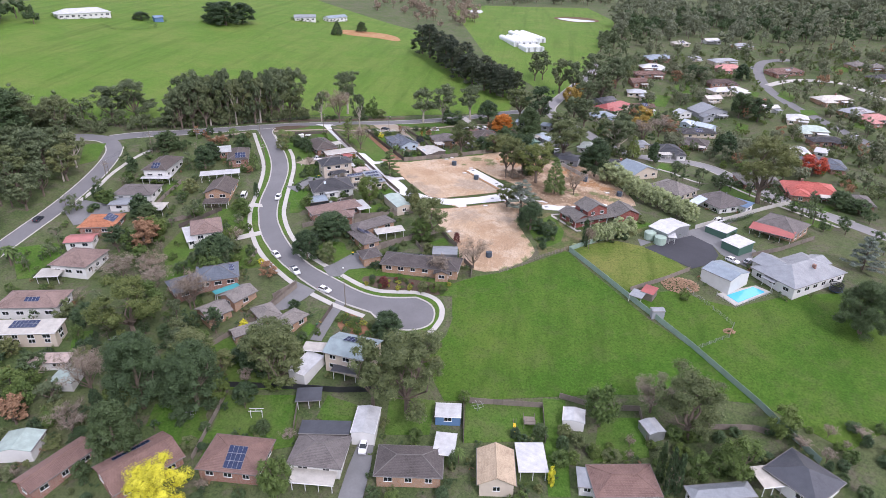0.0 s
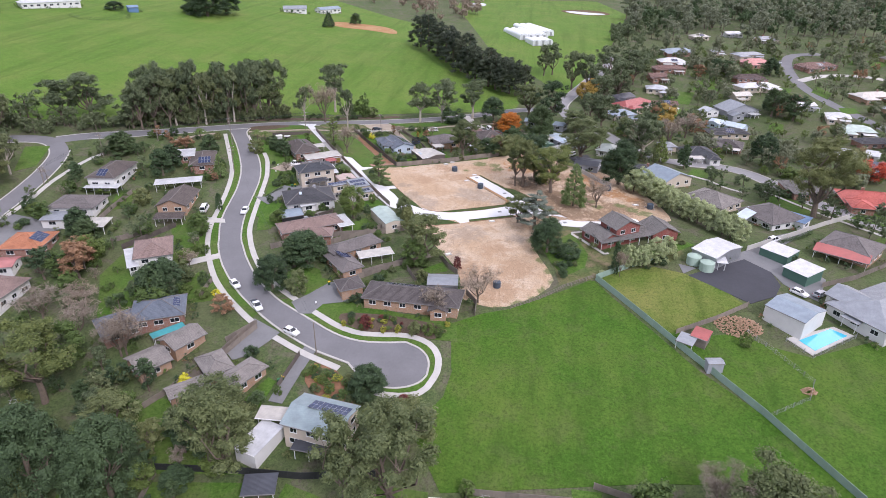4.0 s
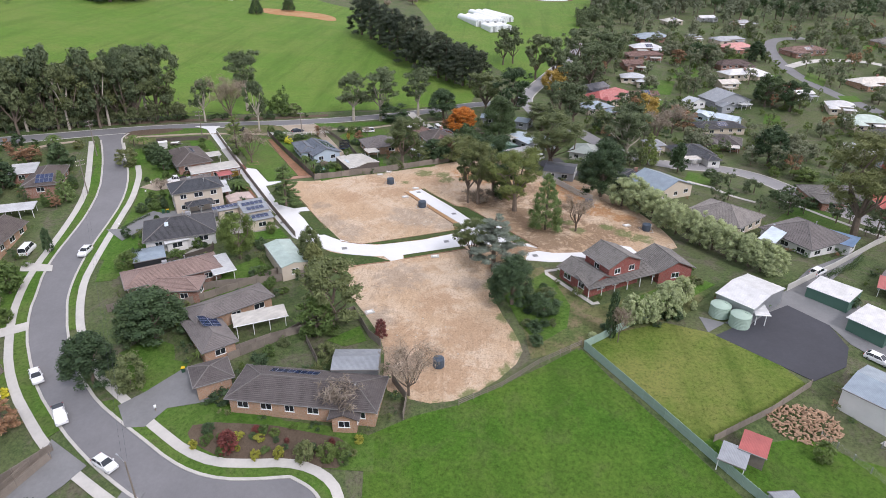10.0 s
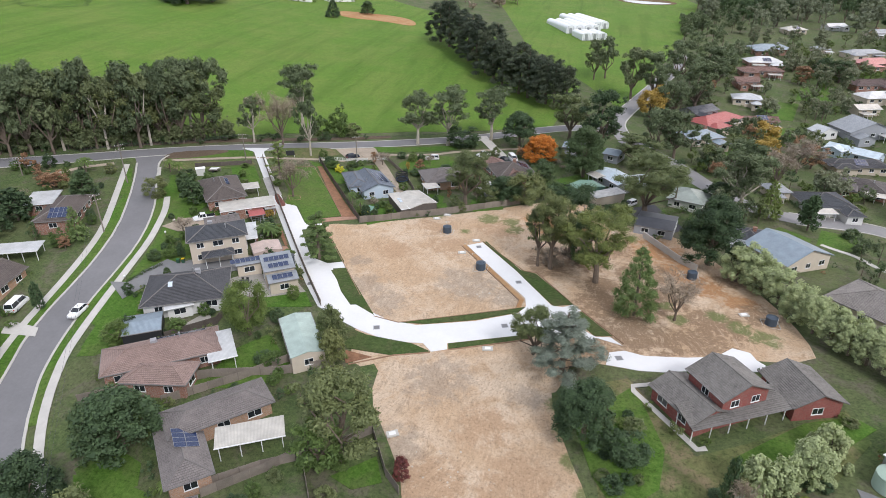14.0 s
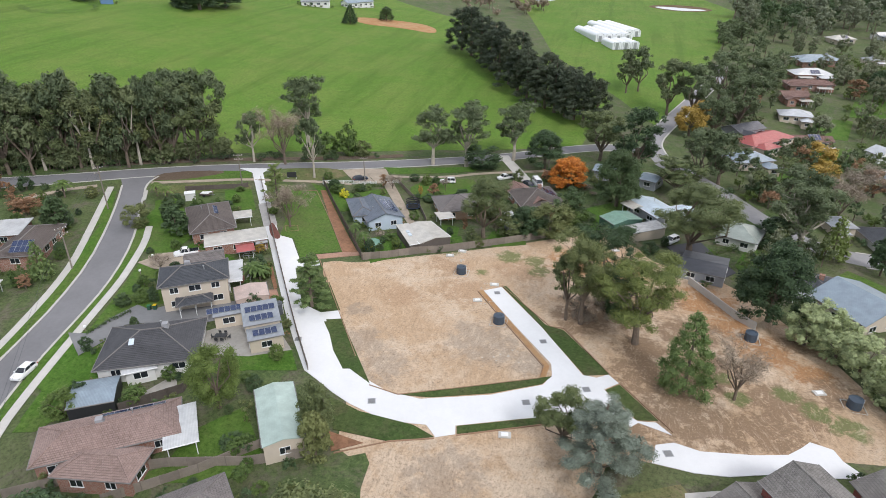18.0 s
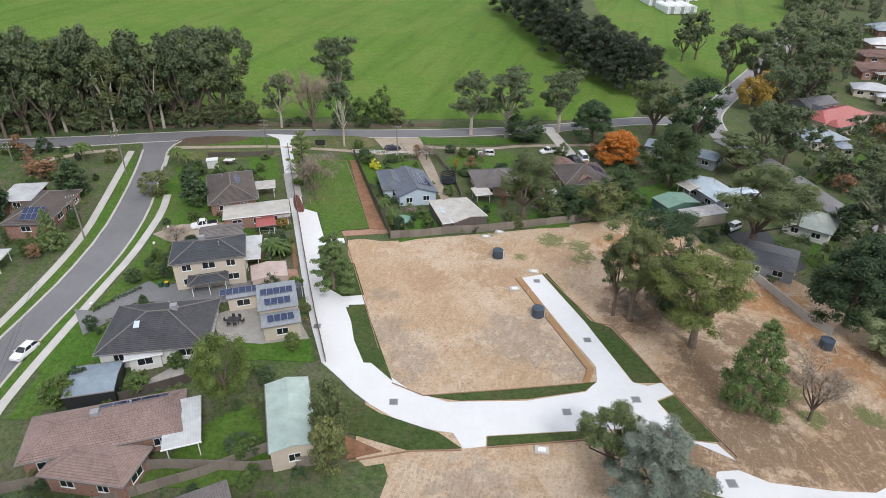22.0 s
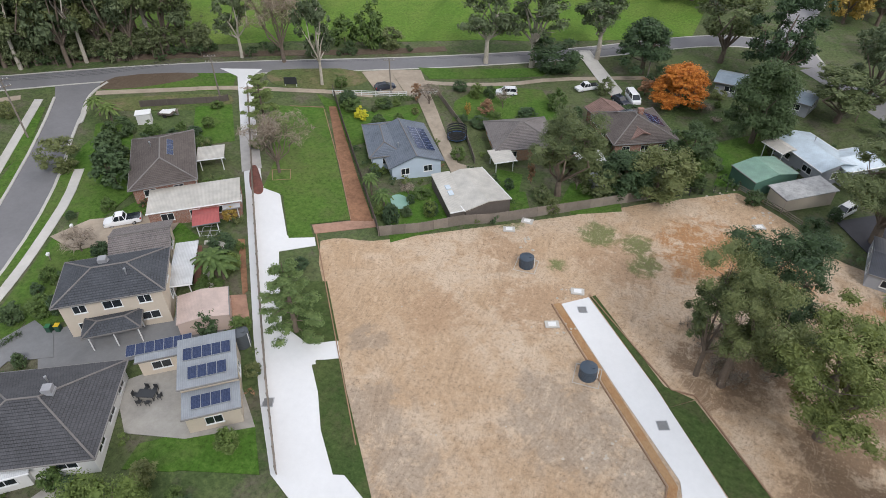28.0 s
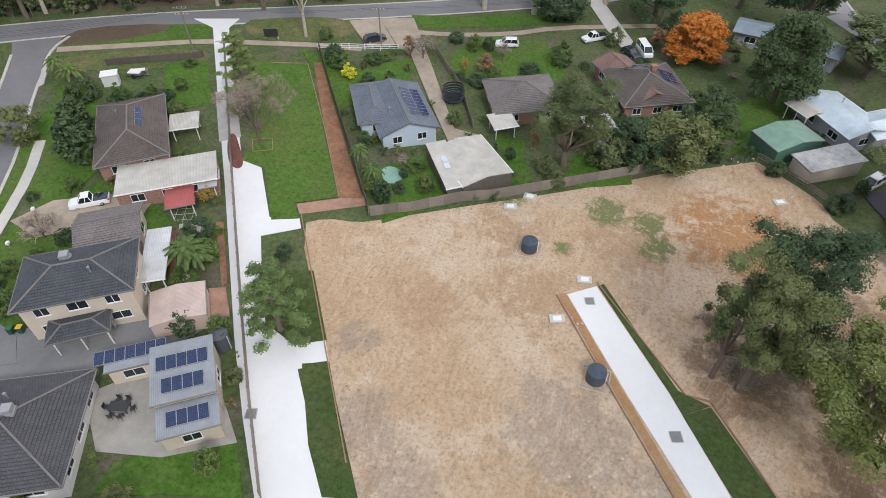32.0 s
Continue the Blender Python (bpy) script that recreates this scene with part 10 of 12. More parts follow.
hedge([(-65.4, -15.5), (-64.4, -11.9), (-62.5, -7.8)], 0.8, 0.8, "dark", "low clipped hedge along a driveway")
hedge([(94.1, -18.1), (102.1, -11.9), (107.7, -5.7)], 1.2, 1.5, "dark", "clipped green hedge along a yard")
hedge([(-118.5, -20.6), (-110.4, -20.3)], 1.2, 1.8, "dark", "clipped dark hedge by a lawn")
hedge([(43.9, 52.3), (57.5, 64.8), (61.8, 68.0)], 1.5, 1.8, "bright", "clipped green hedge behind a wall")
wires((-84.4, 1.4), (-24.9, -85.4), 9.3, 8.5, (-0.3, 0.3))
boxy("clothes_line", 16.4, -117.1, 25, (("post", (((-0.04, -0.04, -0.2, 0.04, 0.04, 1.9),), STEEL)), ("arm", (((-1.6, -0.03, 1.86, 1.6, 0.03, 1.92),), STEEL)), ("arm", (((-0.03, -1.6, 1.86, 0.03, 1.6, 1.92),), STEEL)), ("line_frame", (((-1.1, -1.1, 1.87, 1.1, -1.08, 1.89), (-1.1, 1.08, 1.87, 1.1, 1.1, 1.89), (-1.1, -1.1, 1.87, -1.08, 1.1, 1.89), (1.08, -1.1, 1.87, 1.1, 1.1, 1.89)), WHITE))), "rotary metal clothes line on a lawn", "clothes line")
boxy("clothes_line", -50.5, -127.7, 25, (("post", (((-0.04, -0.04, -0.2, 0.04, 0.04, 1.9),), STEEL)), ("arm", (((-1.6, -0.03, 1.86, 1.6, 0.03, 1.92),), STEEL)), ("arm", (((-0.03, -1.6, 1.86, 0.03, 1.6, 1.92),), STEEL)), ("line_frame", (((-1.1, -1.1, 1.87, 1.1, -1.08, 1.89), (-1.1, 1.08, 1.87, 1.1, 1.1, 1.89), (-1.1, -1.1, 1.87, -1.08, 1.1, 1.89), (1.08, -1.1, 1.87, 1.1, 1.1, 1.89)), WHITE))), "rotary metal clothes line on a lawn", "clothes line")
boxy("clothes_line", -51.9, 15.2, 25, (("post", (((-0.04, -0.04, -0.2, 0.04, 0.04, 1.9),), STEEL)), ("arm", (((-1.6, -0.03, 1.86, 1.6, 0.03, 1.92),), STEEL)), ("arm", (((-0.03, -1.6, 1.86, 0.03, 1.6, 1.92),), STEEL)), ("line_frame", (((-1.1, -1.1, 1.87, 1.1, -1.08, 1.89), (-1.1, 1.08, 1.87, 1.1, 1.1, 1.89), (-1.1, -1.1, 1.87, -1.08, 1.1, 1.89), (1.08, -1.1, 1.87, 1.1, 1.1, 1.89)), WHITE))), "rotary metal clothes line on a lawn", "clothes line")
boxy("clothes_line", -83.4, -106.9, 25, (("post", (((-0.04, -0.04, -0.2, 0.04, 0.04, 1.9),), STEEL)), ("arm", (((-1.6, -0.03, 1.86, 1.6, 0.03, 1.92),), STEEL)), ("arm", (((-0.03, -1.6, 1.86, 0.03, 1.6, 1.92),), STEEL)), ("line_frame", (((-1.1, -1.1, 1.87, 1.1, -1.08, 1.89), (-1.1, 1.08, 1.87, 1.1, 1.1, 1.89), (-1.1, -1.1, 1.87, -1.08, 1.1, 1.89), (1.08, -1.1, 1.87, 1.1, 1.1, 1.89)), WHITE))), "rotary metal clothes line on a lawn", "clothes line")
boxy("box_trailer", -80.7, 42.1, 12, (("tray", (((-1.3, -0.7, 0.45, 1.3, 0.7, 0.85),), DARKTIMBER)), ("wheel", (((-0.3, -0.85, 0.0, 0.3, -0.7, 0.6),), RUBBER)), ("wheel", (((-0.3, 0.7, 0.0, 0.3, 0.85, 0.6),), RUBBER)), ("drawbar", (((1.3, -0.05, 0.45, 2.5, 0.05, 0.53),), STEEL)), ("tarp", (((-0.9, -0.72, 0.85, 1.2, 0.72, 0.98),), WHITE))), "small box trailer under a pale tarp", "trailer")

# ---- trees ----
tree("opengum", 17.7, 13.9, 18.9, 6.6, 2)
tree("opengum", 14.9, 14.6, 15.0, 4.4, 2)
tree("darkbush", 31.0, 50.0, 3.2, 2.2, 1)
tree("darkgum", 21.7, 22.0, 18.8, 8.0, 2)
tree("broad", 27.4, 9.6, 17.0, 8.6, 2)
tree("cone", 34.6, -2.3, 15.5, 4.9, 2)
tree("bare", 42.0, -2.3, 10.4, 4.6, 1)
tree("cedar", 22.3, -23.2, 12.4, 7.5, 2)
tree("olivegum", 17.2, -18.9, 10.0, 4.4, 2)
tree("darkmass", 52.0, 26.0, 17.5, 7.0, 1, "large dark green evergreen tree beside the lot")
tree("greencedar", -32.2, 4.3, 11.8, 4.7, 2)
tree("bare", -52.8, 34.8, 11.8, 4.7, 1)
tree("greencedar", -61.6, 45.3, 12.0, 4.0, 2)
tree("round", -33.2, -25.0, 12.7, 4.3, 2)
tree("softtree", -17.0, -25.6, 9.5, 2.7, 2)
tree("softtree", -15.2, -29.6, 8.0, 2.5, 2)
tree("gum", -139.5, 28.8, 14.2, 6.2)
tree("gum", -135.7, 28.8, 21.1, 5.3)
tree("gum", -135.9, 32.5, 17.0, 4.3)
tree("gum", -132.0, 32.5, 22.6, 7.1)
tree("gum", -131.3, 35.6, 27.0, 7.1)
tree("gum", -126.7, 34.8, 22.7, 5.0)
tree("tallgum", -126.3, 38.2, 21.9, 5.4)
tree("olivegum", -124.5, 40.3, 23.9, 6.5)
tree("gum", -122.7, 42.6, 23.5, 6.2)
tree("gum", -119.6, 43.4, 27.1, 5.8)
tree("tallgum", -116.5, 44.2, 21.0, 5.6)
tree("olivegum", -115.2, 47.1, 18.5, 7.9)
tree("gum", -112.9, 48.9, 18.9, 6.0)
tree("gum", -109.2, 49.2, 26.4, 6.0)
tree("tallgum", -107.9, 52.3, 22.9, 5.6)
tree("olivegum", -106.8, 55.9, 21.4, 7.1)
tree("gum", -103.2, 56.1, 26.4, 7.1)
tree("gum", -101.0, 58.5, 24.6, 7.0)
tree("tallgum", -100.4, 63.0, 26.2, 8.0)
tree("olivegum", -97.4, 64.4, 22.8, 8.5)
tree("gum", -94.9, 66.6, 27.2, 6.8)
tree("gum", -143.2, 36.4, 14.5, 4.8)
tree("gum", -140.4, 39.1, 21.1, 4.9)
tree("gum", -135.6, 39.9, 16.3, 6.7)
tree("gum", -135.1, 45.1, 20.0, 7.3)
tree("gum", -129.1, 44.8, 22.3, 5.7)
tree("gum", -129.1, 50.9, 20.6, 7.5)
tree("gum", -125.1, 52.8, 16.7, 7.4)
tree("gum", -120.4, 54.1, 19.8, 7.7)
tree("gum", -117.5, 57.4, 19.9, 6.4)
tree("gum", -113.7, 59.8, 13.6, 6.4)
tree("gum", -111.5, 64.4, 15.1, 6.8)
tree("gum", -109.0, 68.8, 16.0, 5.1)
tree("tallgum", -83.1, 70.2, 15.6, 5.0)
tree("bare", -74.4, 73.1, 18.2, 7.5, 0, "leafless roadside gum with pinkish-grey branches")
tree("tallgum", -75.2, 90.3, 23.5, 8.2)
tree("tallgum", -62.4, 67.8, 18.4, 4.4)
tree("bush", -61.1, 90.2, 12.3, 4.0)
tree("bush", -67.0, 88.2, 7.8, 3.6)
tree("olivebush", -57.3, 92.5, 5.5, 3.2)
tree("tallgum", -34.6, 95.3, 19.0, 8.0)
tree("tallgum", -24.1, 97.1, 20.8, 8.8)
tree("tallgum", -10.5, 106.2, 19.5, 8.1)
tree("darkbush", -18.8, 97.9, 8.5, 6.2)
tree("darkround", 0.3, 101.2, 13.0, 6.5)
tree("olivegum", 16.7, 111.1, 16.9, 8.4)
tree("darkgum", 27.4, 101.3, 21.3, 8.0)
tree("darkmass", 22.8, 76.4, 16.5, 6.6, 1, "large dark green evergreen tree beside a white house")
tree("orange", 8.9, 87.5, 9.5, 5.8, 1)
tree("gum", 23.5, 194.6, 19.1, 5.4)
tree("gum", 28.6, 199.3, 19.7, 6.1)
tree("gum", 39.6, 169.1, 22.0, 7.6)
tree("gum", 48.4, 164.6, 22.5, 7.4)
tree("golden", 46.1, 145.8, 11.8, 5.9)
tree("gum", 51.5, 101.5, 16.5, 7.3)
tree("gum", 45.2, 99.5, 17.3, 6.5)
tree("gum", 65.0, 164.2, 22.2, 9.3)
tree("gum", 62.0, 199.2, 21.4, 9.4)
tree("gum", 76.8, 197.0, 21.1, 9.2)
tree("gum", 54.7, 149.0, 15.7, 6.9)
tree("olivegum", 39.6, 50.8, 18.7, 10.7, 1)
tree("olivegum", 38.6, 89.7, 10.6, 8.6)
tree("gum", 69.1, 93.4, 12.7, 6.9)
tree("tallgum", 64.9, 62.2, 17.9, 8.4, 1)
tree("bare", 80.2, 88.0, 13.8, 5.8)
tree("darkround", 59.9, 64.3, 7.9, 5.0)
tree("cone", 72.6, 62.7, 11.9, 3.8)
tree("golden", 82.1, 114.0, 10.3, 5.0)
tree("olivegum", -8.0, 47.9, 15.9, 7.7, 2)
tree("olivebush", 7.4, 53.6, 9.2, 5.8, 1)
tree("darkround", 2.1, 53.0, 7.4, 5.1, 1)
tree("bush", 12.2, 59.6, 7.8, 4.4, 1)
tree("olivebush", -2.3, 50.5, 6.3, 3.4, 1)
tree("round", 11.0, 58.6, 6.7, 3.4)
tree("olivebush", -40.4, 65.4, 1.7, 0.8)
tree("pine", -61.6, 243.9, 21.5, 9.2)
tree("pine", -54.1, 234.0, 24.8, 10.7)
tree("pine", -46.3, 222.6, 22.3, 9.4)
tree("pine", -38.5, 208.0, 19.7, 10.7)
tree("pine", -32.7, 198.5, 22.7, 9.4)
tree("pine", -26.9, 189.7, 20.5, 8.3)
tree("pine", -21.5, 180.8, 18.4, 9.6)
tree("pine", -16.3, 172.3, 21.1, 8.5)
tree("pine", -11.9, 167.8, 19.3, 7.5)
tree("pine", -7.6, 162.7, 17.5, 8.8)
tree("pine", -3.2, 158.3, 20.3, 7.9)
tree("pine", 1.1, 154.6, 18.6, 7.0)
tree("pine", 4.9, 151.5, 17.0, 8.2)
tree("pine", 8.7, 148.4, 19.7, 7.4)
tree("pine", 13.5, 145.5, 18.1, 6.5)
tree("pine", -38.6, 219.3, 21.3, 10.5)
tree("pine", -22.1, 193.6, 23.1, 8.7)
tree("pine", -7.3, 173.9, 20.2, 7.3)
tree("pine", 2.9, 162.1, 17.9, 8.3)
tree("pale", 56.7, 19.0, 8.5, 3.9, 1)
tree("pale", 59.1, 19.7, 9.7, 3.9, 1)
tree("pale", 60.7, 15.2, 9.0, 3.8, 1)
tree("pale", 63.0, 11.0, 8.4, 3.7, 1)
tree("pale", 64.5, 4.2, 9.2, 3.6, 1)
tree("pale", 66.6, 0.6, 8.6, 3.5, 1)
tree("pale", 68.5, -2.9, 8.0, 3.4, 1)
tree("pale", 70.7, -5.5, 9.0, 3.4, 1)
tree("pale", 72.7, -7.9, 8.4, 3.3, 1)
tree("pale", 74.7, -10.2, 7.9, 3.3, 1)
tree("pale", 76.5, -13.2, 7.3, 3.2, 1)
tree("pale", 78.4, -15.3, 8.3, 3.2, 1)
tree("pale", 80.2, -17.4, 7.7, 3.1, 1)
tree("pale", 82.0, -18.8, 7.3, 3.1, 1)
tree("darkmass", 26.2, -37.0, 11.0, 5.0, 2, "dense rounded green tree beside the red brick house")
tree("darkbush", 32.3, -39.7, 5.5, 3.2, 1)
tree("olivegum", -7.1, -47.0, 15.0, 6.5, 1)
tree("round", -9.2, -49.9, 8.9, 3.9, 1)
tree("darkround", -38.5, -52.6, 10.7, 6.1, 1)
tree("darkround", -41.5, -53.7, 9.5, 3.9, 1)
tree("round", -37.1, -48.0, 3.9, 2.6, 1)
tree("darkround", -43.8, -64.0, 10.5, 4.5, 1)
tree("olivebush", -36.6, -64.9, 7.8, 3.0, 1)
tree("column", 43.9, -45.9, 10.3, 1.3, 1)
tree("bare", 45.1, -47.2, 8.8, 1.6, 1)
tree("pale", 48.0, -42.4, 7.1, 2.3, 1)
tree("pale", 51.5, -41.1, 7.1, 2.3, 1)
tree("pale", 55.4, -38.7, 8.1, 2.9, 1)
tree("pale", 59.5, -32.9, 5.8, 2.4, 1)
tree("palm", -27.2, -58.2, 3.8, 1.3)
tree("palm", -47.0, 9.1, 5.0, 2.8, 1)
tree("bare", 9.4, -62.7, 9.7, 4.5, 1)
tree("maroon", 2.4, -48.9, 3.9, 1.4, 1)
tree("darkbush", 74.7, -34.2, 2.7, 1.2)
tree("bush", -69.7, -50.0, 3.3, 1.6, 1)
tree("bush", -59.6, 25.3, 2.7, 1.2)
tree("darkbush", -62.5, -64.2, 4.4, 1.8)
tree("bush", -26.2, -56.6, 3.8, 1.1)
tree("round", -78.7, -37.6, 4.9, 2.8, 1)
tree("cone", -87.4, -3.1, 8.8, 2.7)
tree("darkround", -99.4, 14.0, 8.5, 3.3)
tree("russet", -111.3, 17.6, 4.4, 3.4)
tree("palm", -87.0, 35.6, 4.7, 2.3, 1)
tree("darkround", -73.5, 20.8, 7.4, 3.0)
tree("darkround", -79.1, 26.9, 5.4, 2.6)
tree("palm", -110.3, 27.5, 5.4, 2.7)
tree("darkbush", -62.5, -19.1, 3.0, 1.2, 1)
tree("bush", -66.2, 0.3, 2.9, 1.2, 1)
tree("darkbush", -54.7, -29.1, 4.0, 1.4, 1)
tree("round", -54.3, -32.7, 4.9, 2.9, 1)
tree("darkround", -10.4, -95.2, 7.6, 4.3, 1, "round clipped green tree at the turning circle")
tree("bush", -12.7, -62.7, 2.9, 1.3, 1)
tree("bush", -21.0, -93.5, 2.7, 1.1, 1)
tree("bush", -23.8, -90.6, 2.3, 1.0, 1)
tree("bush", -18.6, -95.7, 3.3, 1.3, 1)
tree("goldbush", -21.4, -75.5, 1.8, 0.7, 1)
tree("bush", -19.8, -74.8, 2.0, 0.8, 1)
tree("maroon", -16.0, -75.3, 3.5, 1.8, 1)
tree("goldbush", -11.4, -76.6, 2.1, 0.8, 1)
tree("bush", -16.8, -76.6, 2.1, 0.7, 1)
tree("goldbush", -8.0, -76.2, 2.5, 0.9, 1)
tree("olivebush", -4.1, -76.4, 4.2, 1.6, 1)
tree("bush", -0.9, -76.0, 4.2, 1.4, 1)
tree("bush", 1.2, -74.9, 2.5, 1.4, 1)
tree("darkbush", -20.4, -66.6, 2.9, 1.9, 1)
tree("darkround", -69.9, -68.9, 9.6, 2.9, 1)
tree("darkround", -72.2, -72.0, 10.9, 3.5)
tree("bush", -71.7, -49.6, 3.5, 1.3, 1)
tree("bare", -70.8, -56.5, 4.7, 2.8, 1)
tree("bush", -60.6, -69.1, 3.7, 1.9, 1)
tree("bush", -65.7, -67.6, 3.0, 1.6, 1)
tree("yellow", -57.5, -67.9, 1.8, 1.2, 1)
tree("bare", -69.9, -90.7, 10.9, 4.5, 1)
tree("russet", -52.2, -74.7, 5.1, 3.1, 1)
tree("yellow", -50.4, -97.5, 3.6, 1.6, 1)
tree("olivegum", -38.4, -105.1, 10.8, 6.4, 1)
tree("olivegum", -58.3, -110.7, 10.2, 5.8, 1)
tree("bush", -59.7, -113.0, 6.4, 5.7, 1)
tree("russet", -101.7, -59.6, 7.1, 4.2)
tree("bush", -97.2, -70.2, 6.6, 3.6)
tree("bare", -89.4, -76.4, 7.4, 5.0)
tree("darkround", -112.7, -44.1, 8.3, 3.8)
tree("bush", -82.2, -93.5, 10.9, 5.1)
tree("darkbush", -65.5, -98.5, 6.7, 2.7)
tree("palm", -65.9, -97.9, 4.1, 1.6)
tree("darkbush", -39.5, -87.6, 3.0, 1.9, 1)
tree("bush", -29.2, -97.6, 2.7, 0.9, 1)
tree("darkbush", -10.1, -97.6, 3.9, 2.0, 1)
tree("maroon", -2.1, -97.0, 2.6, 2.0, 1)
tree("olivebush", -3.9, -105.9, 9.9, 5.6, 1)
tree("olivegum", 0.1, -106.4, 11.1, 6.0, 1)
tree("olivegum", -0.1, -119.8, 22.7, 9.0, 1)
tree("olivegum", -8.5, -119.2, 19.5, 6.1, 1)
tree("olivegum", -32.1, -116.0, 17.0, 6.3, 1)
tree("olivegum", -35.6, -115.5, 18.4, 6.4, 1)
tree("darkmass", -63.7, -126.3, 22.4, 7.6, 1)
tree("darkmass", -50.9, -124.0, 19.4, 7.2, 1)
tree("broad", -78.6, -105.2, 19.4, 10.0, 1)
tree("bare", -78.4, -124.3, 14.4, 6.3, 1)
tree("darkmass", -61.8, -139.9, 16.0, 5.4, 1)
tree("yellow", -46.3, -149.3, 11.8, 6.8, 1)
tree("round", -22.7, -144.9, 11.8, 3.7, 1)
tree("round", 44.6, -117.9, 12.5, 4.2, 1)
tree("olivegum", 63.7, -118.8, 18.1, 8.6, 1)
tree("bare", 56.5, -112.5, 10.7, 5.3, 1)
tree("round", 71.9, -128.0, 11.4, 4.5, 1)
tree("bush", 64.4, -128.9, 7.1, 2.7, 1)
tree("bush", 68.6, -127.7, 7.9, 2.7, 1)
tree("column", 56.1, -130.5, 11.0, 1.1, 1)
tree("column", 57.5, -133.0, 12.4, 1.2, 1)
tree("column", 59.1, -133.5, 11.6, 1.1, 1)
tree("darkround", 114.4, -79.0, 15.9, 7.1, 1)
tree("bush", 84.2, -116.0, 9.3, 3.5, 1)
tree("cedar", 129.0, -44.5, 11.3, 5.7, 1)
tree("olivebush", 119.0, -71.0, 10.7, 4.7, 1)
tree("russet", -98.5, -64.7, 11.2, 5.1)
tree("round", -103.5, -64.8, 8.2, 3.6)
tree("darkround", -71.9, -67.1, 10.0, 5.0)
tree("bush", -71.9, -73.0, 7.9, 4.4)
tree("olivegum", 114.3, 11.1, 29.1, 12.3, 1)
tree("darkbush", 92.9, -29.8, 3.1, 1.9)
tree("bush", 13.0, -114.9, 3.8, 1.5, 1)
tree("bush", 42.9, -126.4, 4.9, 1.5, 1)
tree("bare", -0.8, -68.5, 7.7, 3.4)
tree("bush", 70.9, -70.3, 3.7, 1.6, 1)
tree("yellow", 33.7, -134.6, 6.4, 0.8, 1)
tree("darkbush", 12.6, -133.4, 5.7, 1.1, 1)
tree("palm", 13.8, -131.8, 4.9, 1.5, 1)
tree("bare", -97.4, -80.6, 8.7, 5.6)
tree("bare", -83.6, -85.9, 9.3, 5.1)
tree("bush", -100.4, -56.6, 9.4, 4.3)
tree("darkround", -76.2, -26.9, 6.7, 1.1)
tree("bare", -68.9, -90.1, 12.1, 4.1, 1)
tree("darkround", -191.2, -8.5, 23.3, 9.5)
tree("gum", -187.0, -0.6, 18.0, 9.7)
tree("gum", -177.1, 3.6, 18.2, 7.4)
tree("olivegum", -165.0, -39.3, 16.5, 7.6)
tree("gum", -161.4, -27.7, 14.8, 6.4)
tree("tallgum", -154.8, -19.4, 15.0, 5.4)
tree("olivegum", -152.5, -69.5, 15.8, 6.4)
tree("gum", -151.4, -52.0, 14.0, 5.6)
tree("olivegum", -151.4, -29.7, 14.6, 6.5)
tree("gum", -167.5, 25.3, 16.7, 9.1)
tree("gum", -158.9, 31.7, 18.8, 10.6)
tree("bush", -127.9, -39.6, 5.5, 3.7)
tree("darkbush", -133.9, -37.2, 5.6, 2.6)
tree("russet", -105.2, -53.8, 5.3, 2.9)
tree("darkround", -129.8, 6.6, 8.7, 5.5)
tree("bush", -97.6, -127.4, 8.6, 4.2)
tree("darkbush", -98.1, -119.7, 7.1, 3.6)
tree("russet", -90.8, -135.1, 7.6, 4.0)
tree("darkbush", -87.8, -113.9, 7.2, 2.2)
tree("bush", -81.7, -133.6, 5.9, 2.7)
tree("bare", -75.6, -136.0, 8.4, 3.9)
tree("olivebush", -104.6, -98.4, 5.7, 3.2)
tree("palm", -135.3, -80.6, 7.9, 3.6)
tree("darkround", -212.0, 236.6, 18.0, 12.9)
tree("darkround", -222.4, 239.6, 15.3, 10.8)
tree("darkround", -205.9, 252.8, 16.1, 11.1)
tree("cypress", -135.5, 270.6, 11.5, 5.0)
tree("darkround", -122.8, 297.3, 8.5, 4.7)
tree("darkround", -263.4, 209.4, 5.8, 6.2)
tree("olivebush", -84.5, 21.3, 6.0, 3.3, 1)
tree("darkbush", -83.1, 33.1, 4.3, 2.5, 1)
tree("darkbush", -78.5, 26.3, 4.2, 2.1, 1)
tree("palm", -91.0, 36.9, 4.4, 2.1, 1)
tree("bush", -74.8, 49.2, 1.4, 1.4, 1)
tree("palm", -45.8, 9.0, 4.4, 2.3, 1)
tree("golden", -52.2, 20.2, 2.8, 1.2, 1)
tree("darkbush", -48.3, 11.0, 1.5, 1.2, 1)
tree("bare", -67.1, 6.5, 3.9, 2.4, 1)
tree("yellow", -48.8, 58.2, 2.9, 1.4, 1)
tree("palm", -36.3, 35.6, 4.8, 1.6, 1)
tree("palm", -32.9, 32.8, 4.3, 1.8, 1)
tree("bush", -52.0, 61.0, 2.8, 2.2, 1)
tree("bush", -47.6, 64.8, 2.2, 1.4, 1)
tree("bush", -45.5, 67.3, 1.2, 1.2, 1)
tree("bare", -39.4, 70.6, 4.9, 2.6, 1)
tree("russet", -27.3, 71.0, 3.7, 2.0, 1)
tree("golden", -30.7, 69.5, 3.1, 0.7, 1)
tree("bush", -14.4, 78.9, 5.0, 2.3, 1)
tree("darkbush", -42.2, 0.6, 3.4, 1.7, 1)
tree("darkbush", -65.1, 1.3, 1.7, 0.9, 1)
tree("darkbush", -66.2, -1.9, 2.0, 0.9, 1)
tree("bush", -25.6, 33.6, 3.7, 1.1, 1)
